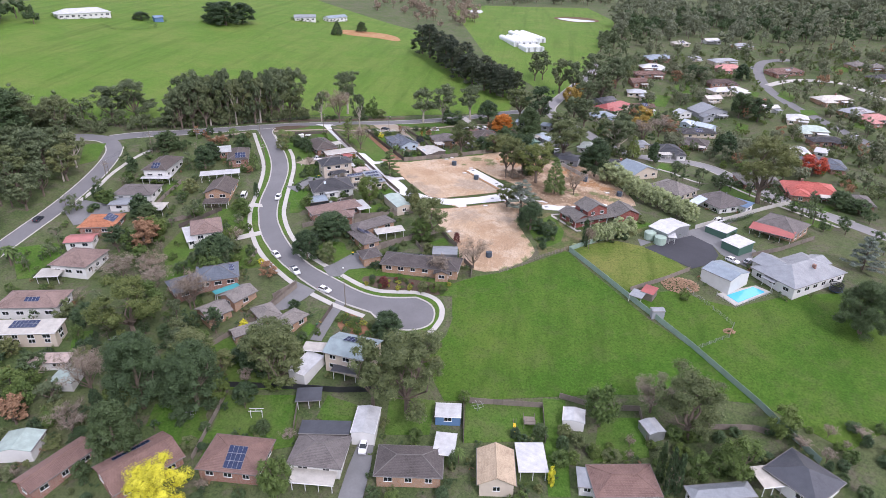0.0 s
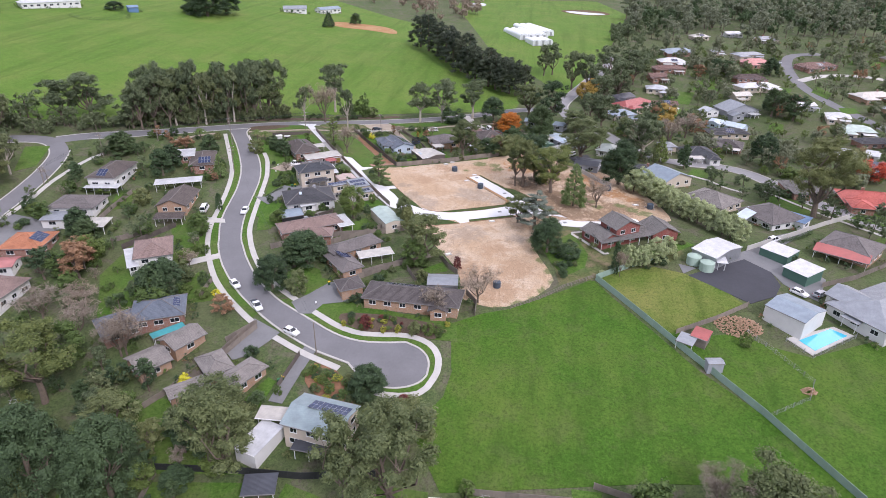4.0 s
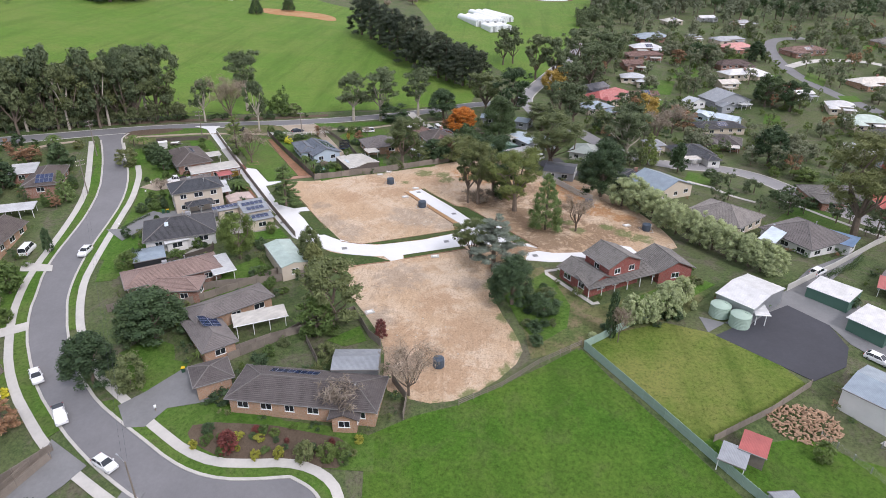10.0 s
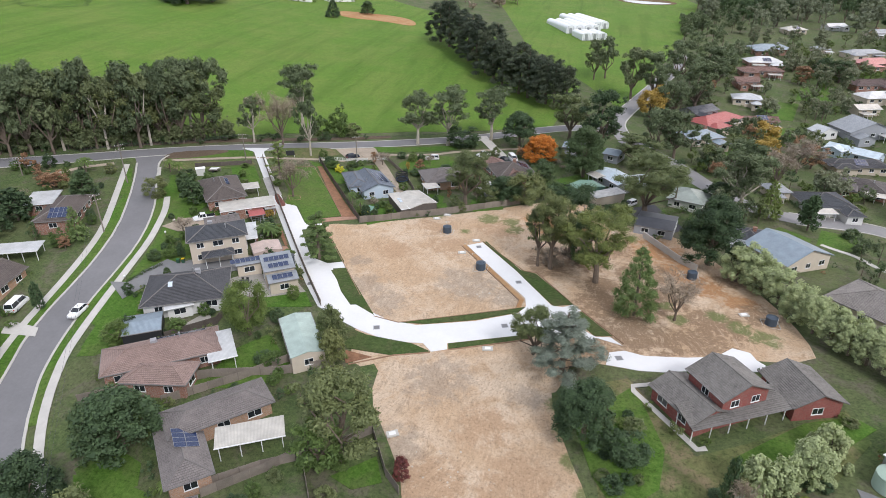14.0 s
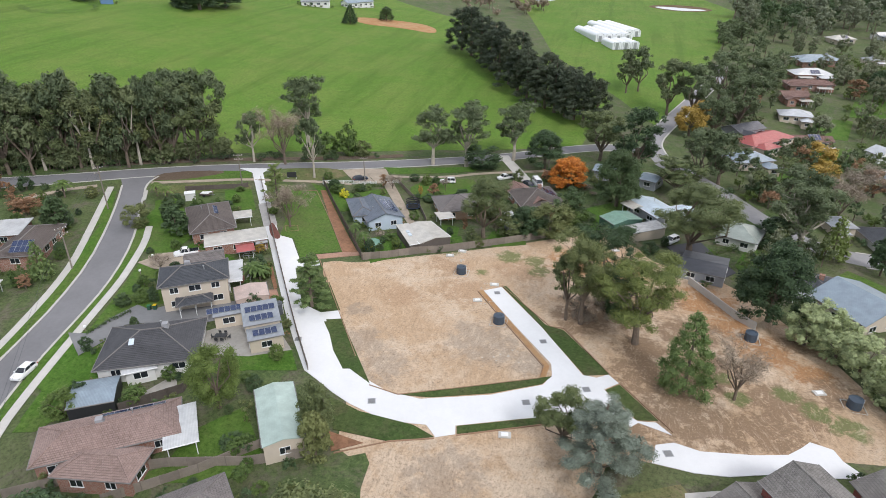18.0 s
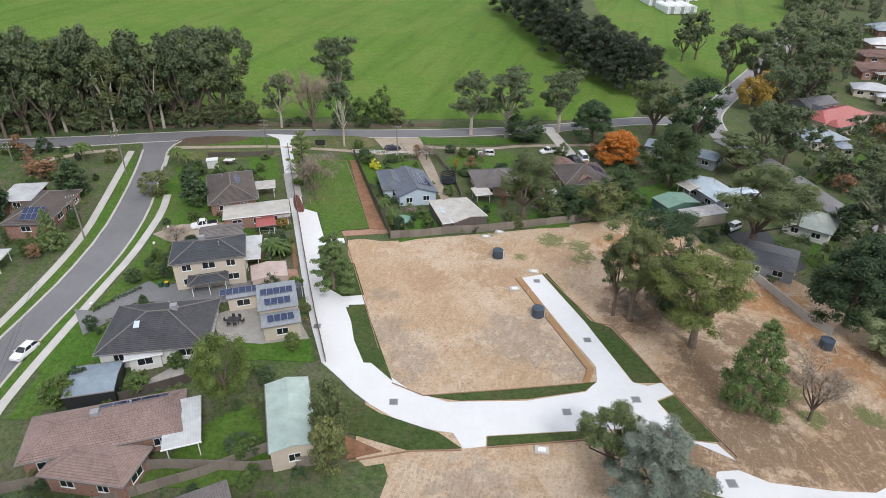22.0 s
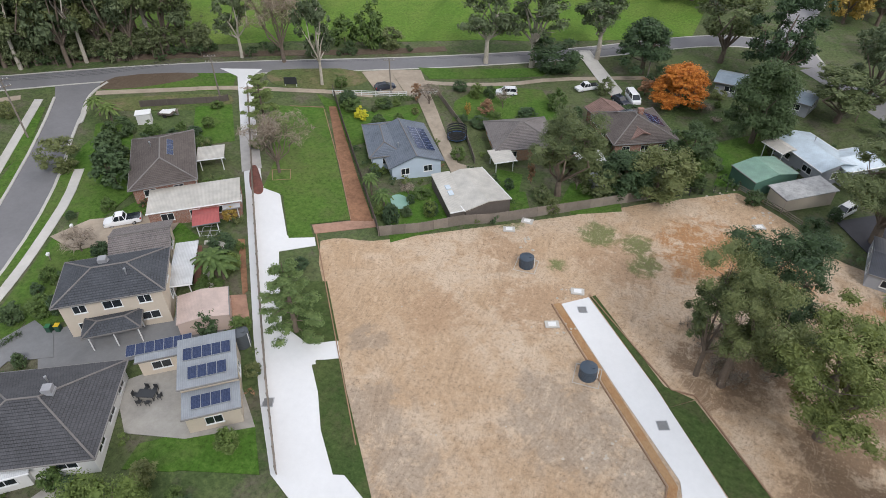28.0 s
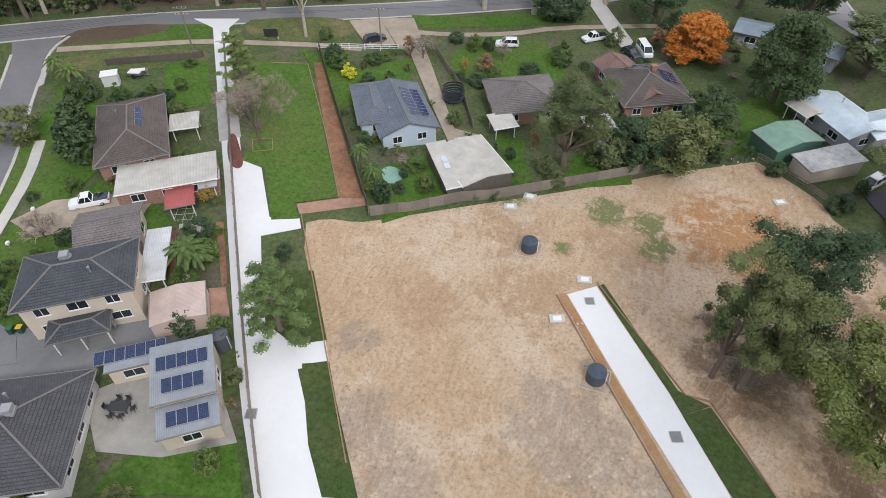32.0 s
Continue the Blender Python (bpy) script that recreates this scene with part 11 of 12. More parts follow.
tree("yellow", -31.4, 31.5, 1.3, 1.1, 1)
tree("darkbush", -29.0, 32.6, 1.8, 1.1, 1)
tree("round", -44.9, -104.4, 4.2, 3.2, True)
tree("darkbush", -96.3, -100.7, 7.7, 3.5, True)
tree("gum", -115.6, -116.9, 6.0, 2.9, True)
tree("gum", -100.3, -137.0, 7.9, 3.5, True)
tree("round", -94.2, -107.0, 5.5, 1.8, True)
tree("bush", -73.0, -125.2, 4.7, 2.2, True)
tree("bush", -106.4, -127.4, 5.9, 2.7, True)
tree("gum", -51.0, -116.3, 5.0, 1.9, True)
tree("darkbush", -93.1, -134.4, 3.8, 1.7, True)
tree("bush", -34.0, -116.0, 4.8, 3.2, True)
tree("darkbush", -108.8, -118.9, 4.8, 2.2, True)
tree("bush", -112.2, -121.6, 5.5, 3.1, True)
tree("olivebush", -78.4, -139.4, 3.2, 2.3, True)
tree("bush", -81.6, -114.3, 4.3, 2.3, True)
tree("darkgum", -38.0, -113.9, 7.5, 3.1, True)
tree("gum", -87.0, -127.7, 6.4, 3.4, True)
tree("round", -46.2, -121.7, 7.1, 2.8, True)
tree("round", -91.6, -130.1, 8.2, 2.5, True)
tree("olivebush", -108.0, -115.0, 5.8, 2.7, True)
tree("darkround", -40.2, -120.3, 4.2, 3.3, True)
tree("gum", -65.9, -103.7, 7.7, 2.6, True)
tree("gum", -82.0, -149.4, 3.7, 2.9, True)
tree("bare", -41.5, -116.7, 5.2, 1.7, True)
tree("darkbush", -84.7, -136.2, 4.1, 1.9, True)
tree("darkgum", -64.2, -112.5, 4.9, 2.7, True)
tree("darkgum", -49.3, -119.2, 6.0, 3.5, True)
tree("darkbush", -65.5, -127.0, 3.8, 1.7, True)
tree("bush", -59.5, -115.9, 4.5, 2.0, True)
tree("olivebush", -69.0, -132.6, 3.6, 2.8, True)
tree("olivegum", -48.9, -113.5, 7.1, 3.3, True)
tree("broad", -101.3, -124.0, 5.2, 1.9, True)
tree("broad", -84.7, -153.5, 6.2, 1.8, True)
tree("darkround", -70.4, -103.3, 5.3, 2.3, True)
tree("gum", -71.8, -95.0, 6.1, 2.0, True)
tree("gum", -63.7, -143.7, 5.5, 1.7, True)
tree("broad", -40.2, -109.8, 7.2, 2.6, True)
tree("round", -95.5, -122.9, 4.0, 2.2, True)
tree("gum", -74.8, -121.1, 5.4, 2.1, True)
tree("broad", -78.5, -109.9, 8.0, 1.8, True)
tree("olivebush", -64.9, -98.0, 4.6, 2.1, True)
tree("darkround", -42.1, -113.4, 8.4, 2.1, True)
tree("darkbush", -66.6, -145.8, 4.6, 2.1, True)
tree("olivegum", -63.7, -129.4, 6.0, 1.8, True)
tree("darkbush", -51.9, -129.1, 6.1, 2.8, True)
tree("olivegum", -85.5, -116.7, 6.8, 2.9, True)
tree("darkgum", -39.0, -123.4, 5.0, 1.7, True)
tree("gum", -63.7, -108.8, 8.1, 3.1, True)
tree("bush", -56.8, -113.0, 3.6, 3.3, True)
tree("olivebush", -89.2, -100.8, 7.1, 3.5, True)
tree("darkbush", -89.2, -110.5, 4.1, 3.5, True)
tree("round", -106.3, -121.3, 3.7, 1.4, True)
tree("darkround", -45.2, -109.1, 6.0, 3.5, True)
tree("olivebush", -33.3, -104.8, 4.0, 3.2, True)
tree("darkgum", -65.1, -132.6, 7.2, 1.4, True)
tree("darkround", -65.3, -117.2, 7.3, 2.7, True)
tree("gum", -111.1, -116.9, 7.4, 1.9, True)
tree("darkbush", -56.1, -117.4, 3.3, 1.5, True)
tree("gum", -34.4, -110.5, 8.0, 1.5, True)
tree("bush", -83.4, -97.9, 4.5, 2.0, True)
tree("darkround", -74.6, -128.1, 6.8, 1.6, True)
tree("olivebush", -75.5, -133.1, 3.3, 1.5, True)
tree("broad", -69.3, -124.0, 5.6, 3.5, True)
tree("olivebush", -82.2, -132.7, 5.4, 3.4, True)
tree("darkround", -96.8, -133.6, 8.3, 1.5, True)
tree("darkbush", -73.2, -113.1, 5.5, 2.5, True)
tree("round", -57.3, -107.1, 7.5, 2.4, True)
tree("olivegum", -105.1, -133.7, 6.2, 1.7, True)
tree("darkgum", -57.7, -99.7, 8.1, 2.6, True)
tree("darkbush", -32.9, -100.5, 3.3, 2.1, True)
tree("darkgum", -101.7, -133.3, 5.0, 2.1, True)
tree("bush", -74.7, 38.6, 2.3, 1.1, True)
tree("olivebush", -33.6, -3.1, 1.4, 1.1, True)
tree("olivebush", -19.1, -20.5, 1.3, 1.4, True)
tree("round", -30.3, -12.6, 3.4, 1.4, True)
tree("bush", -10.8, -50.1, 2.6, 1.9, True)
tree("bush", -32.3, -18.8, 1.9, 0.9, True)
tree("darkround", -7.6, -46.2, 3.0, 0.7, True)
tree("bush", -63.0, -4.0, 2.7, 1.9, True)
tree("darkbush", -37.5, 14.9, 2.1, 1.3, True)
tree("bush", -67.8, 35.6, 3.1, 1.7, True)
tree("darkround", -58.9, -11.6, 2.3, 0.8, True)
tree("darkround", -73.7, 11.7, 1.5, 0.8, True)
tree("round", -53.3, 11.9, 1.5, 0.7, True)
tree("bush", -64.9, 3.2, 2.2, 1.0, True)
tree("bush", -78.1, 35.4, 3.1, 1.6, True)
tree("round", -6.2, -49.2, 2.0, 1.5, True)
tree("round", -25.1, -30.8, 2.5, 1.3, True)
tree("darkround", -42.9, -21.2, 1.4, 0.8, True)
tree("darkbush", -49.2, 13.9, 3.9, 1.8, True)
tree("darkbush", -17.0, -25.7, 1.4, 0.9, True)
tree("olivebush", -21.3, -17.6, 1.2, 1.6, True)
tree("darkbush", -27.2, -31.1, 2.3, 1.7, True)
tree("darkbush", -28.6, -38.4, 1.5, 0.7, True)
tree("round", -22.9, -34.3, 1.9, 1.1, True)
tree("darkbush", -75.3, 37.0, 1.3, 1.3, True)
tree("olivebush", -7.6, -35.2, 1.4, 0.7, True)
tree("olivebush", -36.2, -18.2, 2.6, 1.5, True)
tree("olivebush", -6.2, -54.8, 3.2, 1.6, True)
tree("darkround", -72.1, 38.5, 1.9, 1.7, True)
tree("olivebush", -11.4, -39.7, 1.6, 0.7, True)
tree("bush", -36.0, -47.0, 2.2, 1.0, True)
tree("bush", -46.5, 6.8, 1.9, 1.9, True)
tree("darkround", -63.9, 7.0, 2.3, 1.4, True)
tree("round", -10.3, -42.1, 1.3, 0.9, True)
tree("round", -37.9, 1.4, 3.2, 1.5, True)
tree("bush", -9.1, -46.0, 2.2, 1.0, True)
tree("darkbush", -16.9, -58.8, 3.9, 1.8, True)
tree("darkbush", -65.5, -6.6, 2.9, 1.6, True)
tree("round", -25.7, -32.4, 3.1, 1.3, True)
tree("round", -46.1, -27.5, 3.0, 1.8, True)
tree("darkbush", -12.1, -47.4, 2.4, 1.2, True)
tree("bush", -70.0, 15.3, 2.6, 1.2, True)
tree("bush", -71.5, 41.9, 2.6, 1.2, True)
tree("bush", -35.5, -19.7, 1.9, 0.9, True)
tree("darkbush", -31.2, -25.6, 1.8, 0.8, True)
tree("round", -60.0, 40.1, 2.1, 1.6, True)
tree("bush", -11.9, -37.3, 2.3, 1.1, True)
tree("bush", -44.3, -21.6, 2.9, 1.3, True)
tree("bush", -84.3, 31.6, 2.7, 1.2, True)
tree("bush", -78.2, 27.8, 1.4, 1.8, True)
tree("olivebush", -14.5, -52.8, 2.0, 1.2, True)
tree("olivebush", -64.1, 0.1, 1.7, 0.8, True)
tree("bush", -19.7, -36.8, 1.3, 1.2, True)
tree("round", -35.5, -22.7, 2.7, 0.9, True)
tree("round", -22.7, -36.1, 2.7, 1.3, True)
tree("bush", -47.3, 15.2, 1.6, 0.7, True)
tree("bush", -45.7, 10.9, 3.4, 1.5, True)
tree("bush", -16.3, -55.7, 2.7, 1.2, True)
tree("darkround", -60.6, -3.9, 3.6, 1.0, True)
tree("darkbush", -30.1, -20.0, 3.1, 1.4, True)
tree("bush", 66.1, -119.3, 2.4, 1.5, True)
tree("darkround", 82.0, -115.6, 1.8, 1.6, True)
tree("bare", 94.2, -115.6, 3.8, 1.5, True)
tree("darkround", -44.2, -135.9, 1.9, 1.3, True)
tree("darkbush", -30.7, -145.8, 2.0, 1.5, True)
tree("darkbush", 74.3, -117.0, 2.2, 1.5, True)
tree("olivebush", -90.1, -140.0, 3.7, 2.1, True)
tree("darkround", -74.2, -135.4, 1.8, 1.9, True)
tree("bush", 63.9, -119.7, 3.1, 1.5, True)
tree("bush", 55.4, -122.3, 2.4, 1.1, True)
tree("bush", 56.0, -127.1, 2.2, 1.0, True)
tree("bush", 46.4, -123.8, 2.1, 1.0, True)
tree("olivebush", 39.7, -123.8, 3.7, 1.7, True)
tree("darkbush", -38.8, -146.3, 2.2, 1.0, True)
tree("bare", 91.6, -122.4, 4.1, 1.7, True)
tree("darkround", 101.4, -117.2, 3.3, 1.3, True)
tree("column", -39.1, -148.3, 2.2, 2.0, True)
tree("bare", 101.4, -115.1, 2.7, 2.0, True)
tree("bare", -80.1, -148.5, 3.6, 1.0, True)
tree("bush", 105.5, -119.4, 3.3, 1.5, True)
tree("darkround", 79.4, -122.8, 1.9, 1.4, True)
tree("bush", -64.4, -140.0, 1.7, 1.2, True)
tree("bush", 106.5, -113.1, 3.2, 1.7, True)
tree("column", 70.5, -119.1, 2.7, 1.6, True)
tree("bare", 50.8, -122.8, 3.2, 1.2, True)
tree("olivebush", 62.5, -131.2, 2.3, 1.3, True)
tree("olivebush", -66.4, -149.9, 1.8, 0.8, True)
tree("column", 86.0, -116.1, 3.5, 1.5, True)
tree("bush", 3.3, -127.1, 3.7, 1.7, True)
tree("olivebush", 31.1, -136.4, 2.3, 1.0, True)
tree("bare", -39.3, -144.8, 2.0, 1.5, True)
tree("bush", 58.5, -127.1, 2.2, 1.2, True)
tree("bush", 90.6, -114.7, 1.9, 0.9, True)
tree("bare", 58.8, -132.2, 4.9, 1.6, True)
tree("olivebush", 46.8, -126.2, 2.3, 2.2, True)
tree("olivebush", -46.7, -135.9, 3.8, 1.9, True)
tree("olivebush", 74.6, -121.0, 3.6, 1.6, True)
tree("bush", 38.5, -128.3, 3.3, 1.5, True)
tree("bare", 66.3, -117.7, 2.6, 1.2, True)
tree("bush", 35.6, -128.8, 3.5, 2.2, True)
tree("darkbush", 29.7, -125.1, 1.8, 0.9, True)
tree("bush", 61.2, -128.3, 2.1, 1.1, True)
tree("darkbush", 93.0, -127.4, 3.2, 1.4, True)
tree("bush", -34.0, -130.2, 2.6, 1.2, True)
tree("darkbush", 100.2, -112.9, 2.5, 1.7, True)
tree("darkbush", -43.7, -143.6, 2.5, 1.5, True)
tree("column", 103.8, -121.5, 1.8, 2.1, True)
tree("darkbush", -64.9, -147.5, 2.3, 1.0, True)
tree("bush", -64.5, -134.4, 1.8, 0.8, True)
tree("bush", 62.0, -123.4, 2.4, 2.1, True)
tree("olivebush", -46.6, -146.5, 2.1, 1.0, True)
tree("olivebush", 57.3, -125.4, 3.7, 2.1, True)
tree("darkround", -45.9, -130.5, 2.2, 1.5, True)
tree("column", 36.0, -125.1, 3.8, 1.7, True)
tree("bush", 42.1, -125.3, 2.1, 1.1, True)
tree("bare", 50.3, -126.7, 3.3, 1.0, True)
tree("olivebush", 36.4, -121.6, 3.8, 1.7, True)
tree("bush", -78.0, -139.2, 2.0, 1.3, True)
tree("bare", -25.4, -130.2, 1.7, 1.8, True)
tree("bare", 87.3, -119.5, 3.4, 2.0, True)
tree("column", 25.6, -123.3, 2.9, 1.4, True)
tree("bush", 1.4, -143.3, 3.8, 1.8, True)
tree("column", 91.2, -124.8, 3.1, 1.1, True)
tree("column", -62.0, -151.1, 2.1, 1.5, True)
tree("bare", 96.9, -118.4, 2.4, 1.0, True)
tree("darkbush", -47.8, -146.0, 1.9, 0.9, True)
tree("darkbush", 27.3, -124.4, 2.6, 1.3, True)
tree("bush", 74.2, -123.8, 1.9, 0.9, True)
tree("bush", 27.7, -139.6, 3.4, 1.6, True)
tree("darkbush", -2.9, -142.6, 3.5, 1.8, True)
tree("column", 11.4, -140.6, 3.0, 1.7, True)
tree("column", -32.0, -129.4, 3.3, 2.1, True)
tree("darkbush", 96.0, -130.2, 3.4, 1.6, True)
tree("bush", 60.4, -119.3, 4.0, 2.1, True)
tree("darkround", 76.8, -124.1, 4.8, 1.4, True)
tree("column", -60.2, -134.9, 2.5, 0.9, True)
tree("bush", 96.6, -121.6, 3.6, 1.7, True)
tree("darkbush", 94.2, -123.9, 3.1, 1.4, True)
tree("bush", 95.3, -118.8, 2.4, 1.2, True)
tree("column", 31.1, -122.8, 4.2, 2.1, True)
tree("bush", -28.8, 38.7, 1.5, 1.7, True)
tree("bush", -7.0, 67.5, 3.4, 1.5, True)
tree("olivebush", -3.6, 64.4, 4.0, 2.0, True)
tree("bush", -27.1, 52.4, 3.2, 1.4, True)
tree("olivebush", -6.1, 89.0, 4.2, 1.9, True)
tree("darkbush", -46.6, 65.0, 2.4, 1.6, True)
tree("bush", 8.0, 63.7, 3.6, 1.6, True)
tree("darkround", -0.9, 60.9, 3.1, 0.9, True)
tree("russet", -13.1, 49.7, 4.0, 0.9, True)
tree("darkbush", 16.1, 64.9, 2.5, 1.9, True)
tree("darkbush", 0.2, 82.5, 1.9, 1.8, True)
tree("olivebush", 20.8, 79.1, 2.3, 1.0, True)
tree("russet", -41.8, 69.9, 4.3, 1.2, True)
tree("bush", -38.5, 41.8, 2.2, 1.0, True)
tree("olivebush", 14.0, 61.1, 2.1, 1.0, True)
tree("bush", -58.4, 68.9, 3.1, 1.4, True)
tree("bare", -5.4, 50.7, 3.3, 1.5, True)
tree("bush", 16.6, 89.0, 1.7, 0.8, True)
tree("darkround", -9.9, 75.9, 3.2, 1.4, True)
tree("olivebush", -10.3, 45.3, 3.3, 1.5, True)
tree("olivebush", 16.6, 92.8, 2.6, 1.7, True)
tree("darkbush", -45.0, 57.9, 2.5, 1.5, True)
tree("darkround", -25.5, 34.6, 2.5, 1.2, True)
tree("darkbush", -27.2, 66.3, 2.2, 2.1, True)
tree("olivebush", -8.0, 42.4, 3.0, 1.4, True)
tree("darkround", 12.3, 66.2, 3.0, 1.0, True)
tree("darkbush", 22.4, 55.3, 3.2, 1.5, True)
tree("darkround", 10.5, 88.7, 2.4, 1.3, True)
tree("russet", 7.0, 61.9, 4.2, 0.7, True)
tree("bush", -32.4, 31.5, 2.0, 1.6, True)
tree("darkbush", -16.2, 46.8, 2.2, 1.0, True)
tree("bush", -25.2, 69.8, 2.3, 1.6, True)
tree("bare", -30.9, 38.0, 2.4, 1.2, True)
tree("bare", 16.3, 82.2, 1.3, 1.3, True)
tree("russet", 2.0, 91.1, 3.3, 2.1, True)
tree("darkbush", -35.6, 79.1, 2.7, 1.7, True)
tree("darkbush", -31.1, 66.6, 1.8, 1.3, True)
tree("darkround", -53.7, 62.7, 3.3, 1.9, True)
tree("darkround", 13.9, 56.7, 3.2, 1.3, True)
tree("bare", -25.1, 75.5, 4.2, 1.5, True)
tree("bare", -13.8, 68.6, 2.7, 0.7, True)
tree("darkbush", -8.3, 60.5, 3.0, 1.4, True)
tree("bush", 11.1, 72.8, 2.9, 1.8, True)
tree("russet", -8.5, 65.9, 2.8, 0.7, True)
tree("darkround", -30.4, 29.8, 3.8, 1.4, True)
tree("bush", -41.8, 60.3, 2.4, 1.1, True)
tree("darkround", -19.4, 74.0, 1.8, 2.1, True)
tree("darkbush", -29.7, 36.1, 1.8, 0.8, True)
tree("darkbush", 5.4, 54.3, 2.5, 1.3, True)
tree("darkbush", -28.8, 79.0, 3.1, 1.4, True)
tree("bush", 20.1, 81.0, 1.3, 0.8, True)
tree("bush", -31.4, 77.9, 3.5, 1.6, True)
tree("darkround", 34.4, 54.9, 2.8, 1.1, True)
tree("olivebush", -47.9, 62.4, 1.6, 0.7, True)
tree("bare", 13.7, 86.5, 1.7, 1.7, True)
tree("bush", -20.2, -93.4, 1.5, 0.7, True)
tree("darkbush", -22.8, -92.2, 1.2, 1.0, True)
tree("bush", -13.9, -95.8, 1.2, 1.1, True)
tree("bush", -18.7, -95.8, 1.0, 0.6, True)
tree("bush", -15.3, -96.5, 1.7, 1.2, True)
tree("darkbush", -13.7, -97.2, 1.8, 0.8, True)
tree("darkbush", -22.3, -95.6, 1.6, 0.7, True)
tree("darkbush", -16.7, -97.0, 0.8, 1.1, True)
tree("olivebush", -14.5, -92.7, 1.6, 0.7, True)
tree("bush", -23.8, -89.2, 0.8, 1.1, True)
tree("bush", -24.2, -90.5, 1.2, 1.0, True)
tree("darkbush", -20.0, -90.5, 0.9, 0.9, True)
tree("darkbush", -19.0, -91.3, 0.9, 1.1, True)
tree("bush", -17.9, -91.8, 1.5, 0.7, True)
tree("olivebush", -13.7, -94.0, 0.8, 1.1, True)
tree("bush", -20.1, -91.5, 1.6, 0.8, True)
tree("olivebush", -11.9, -98.0, 1.3, 0.9, True)
tree("olivebush", -18.0, -92.5, 1.3, 0.7, True)
tree("bush", -15.9, -93.3, 1.7, 1.0, True)
tree("bush", -14.9, -94.6, 0.9, 0.9, True)
tree("olivebush", -15.4, -91.6, 1.3, 1.1, True)
tree("olivebush", -21.8, -90.6, 1.4, 1.1, True)
tree("bush", -22.4, -94.8, 1.3, 0.8, True)
tree("bush", -23.9, -91.5, 2.0, 0.9, True)
tree("olivebush", -9.7, -97.3, 1.8, 0.8, True)
tree("bush", -12.5, -94.6, 1.2, 0.7, True)
tree("darkbush", -7.8, -74.7, 1.0, 0.8, True)
tree("maroon", -0.8, -73.2, 1.3, 0.6, True)
tree("olivebush", -0.7, -75.7, 1.1, 0.6, True)
tree("darkbush", -20.2, -72.5, 1.8, 1.1, True)
tree("darkbush", -15.4, -75.1, 1.1, 1.0, True)
tree("bush", -9.9, -72.2, 1.3, 0.9, True)
tree("bush", -19.7, -73.8, 1.4, 0.7, True)
tree("goldbush", 3.2, -72.5, 1.7, 0.8, True)
tree("olivebush", 2.7, -74.6, 1.0, 0.7, True)
tree("goldbush", -15.4, -73.2, 1.0, 1.1, True)
tree("bush", -10.4, -75.2, 0.8, 0.8, True)
tree("goldbush", -14.6, -75.4, 1.2, 0.5, True)
tree("maroon", -12.9, -71.8, 1.0, 0.9, True)
tree("darkbush", -9.3, -73.5, 1.2, 0.5, True)
tree("darkbush", -13.0, -72.9, 0.9, 0.8, True)
tree("darkbush", 2.0, -75.2, 1.4, 0.7, True)
tree("goldbush", -12.0, -73.2, 1.0, 1.0, True)
tree("maroon", -7.7, -73.4, 0.9, 0.5, True)
tree("bush", -11.7, -71.9, 1.7, 0.9, True)
tree("bush", -18.0, -73.6, 1.3, 0.6, True)
tree("darkbush", -3.5, -74.3, 1.3, 0.8, True)
tree("bush", 1.7, -76.3, 1.2, 0.9, True)
tree("olivebush", 58.0, -33.3, 2.0, 1.1, True)
tree("pale", 61.4, -31.8, 2.5, 0.9, True)
tree("darkbush", 57.3, -39.4, 2.0, 1.0, True)
tree("darkbush", 48.0, -42.0, 1.6, 1.0, True)
tree("pale", 61.1, -35.8, 2.2, 0.7, True)
tree("olivebush", 64.7, -25.5, 1.3, 1.3, True)
tree("darkbush", 53.0, -42.1, 1.5, 0.8, True)
tree("pale", 57.8, -31.0, 2.3, 0.8, True)
tree("darkbush", 43.4, -43.3, 1.1, 1.1, True)
tree("darkbush", 55.1, -39.6, 2.1, 1.0, True)
tree("pale", 40.8, -46.5, 1.3, 1.0, True)
tree("darkbush", 60.6, -30.6, 1.4, 0.9, True)
tree("darkbush", 57.9, -36.1, 1.3, 1.2, True)
tree("pale", 58.2, -38.5, 1.6, 0.9, True)
tree("olivebush", 29.4, -33.4, 2.7, 1.5, True)
tree("olivebush", 33.5, -33.9, 2.3, 1.7, True)
tree("darkbush", 28.1, -37.4, 1.6, 1.0, True)
tree("darkbush", 29.5, -39.4, 1.3, 1.2, True)
tree("darkbush", 30.4, -44.9, 2.1, 1.7, True)
tree("darkbush", 30.3, -35.7, 1.5, 1.4, True)
tree("darkbush", 32.5, -31.8, 2.1, 0.9, True)
tree("darkbush", 32.3, -43.4, 1.7, 1.0, True)
tree("darkbush", 30.5, -49.0, 2.9, 1.5, True)
tree("bush", 31.9, -33.1, 1.5, 1.2, True)
tree("olivebush", 33.7, -43.3, 1.8, 0.8, True)
tree("olivebush", 29.0, -43.2, 1.1, 1.2, True)
tree("russet", -126.1, 24.0, 4.8, 1.6, True)
tree("russet", -114.9, 20.7, 2.1, 1.4, True)
tree("bush", -123.5, 21.6, 2.1, 0.9, True)
tree("russet", -118.8, 20.3, 2.5, 1.4, True)
tree("bush", -110.7, 13.7, 2.9, 1.3, True)
tree("olivebush", -109.2, 17.7, 2.4, 1.4, True)
tree("russet", -115.4, 17.7, 2.4, 1.9, True)
tree("russet", -121.6, 23.0, 4.0, 1.2, True)
tree("darkbush", -111.8, 27.4, 2.0, 0.9, True)
tree("russet", -111.0, 16.5, 4.2, 1.3, True)
tree("bush", -99.7, 16.4, 2.9, 1.3, True)
tree("darkbush", -124.3, 25.1, 2.1, 1.0, True)
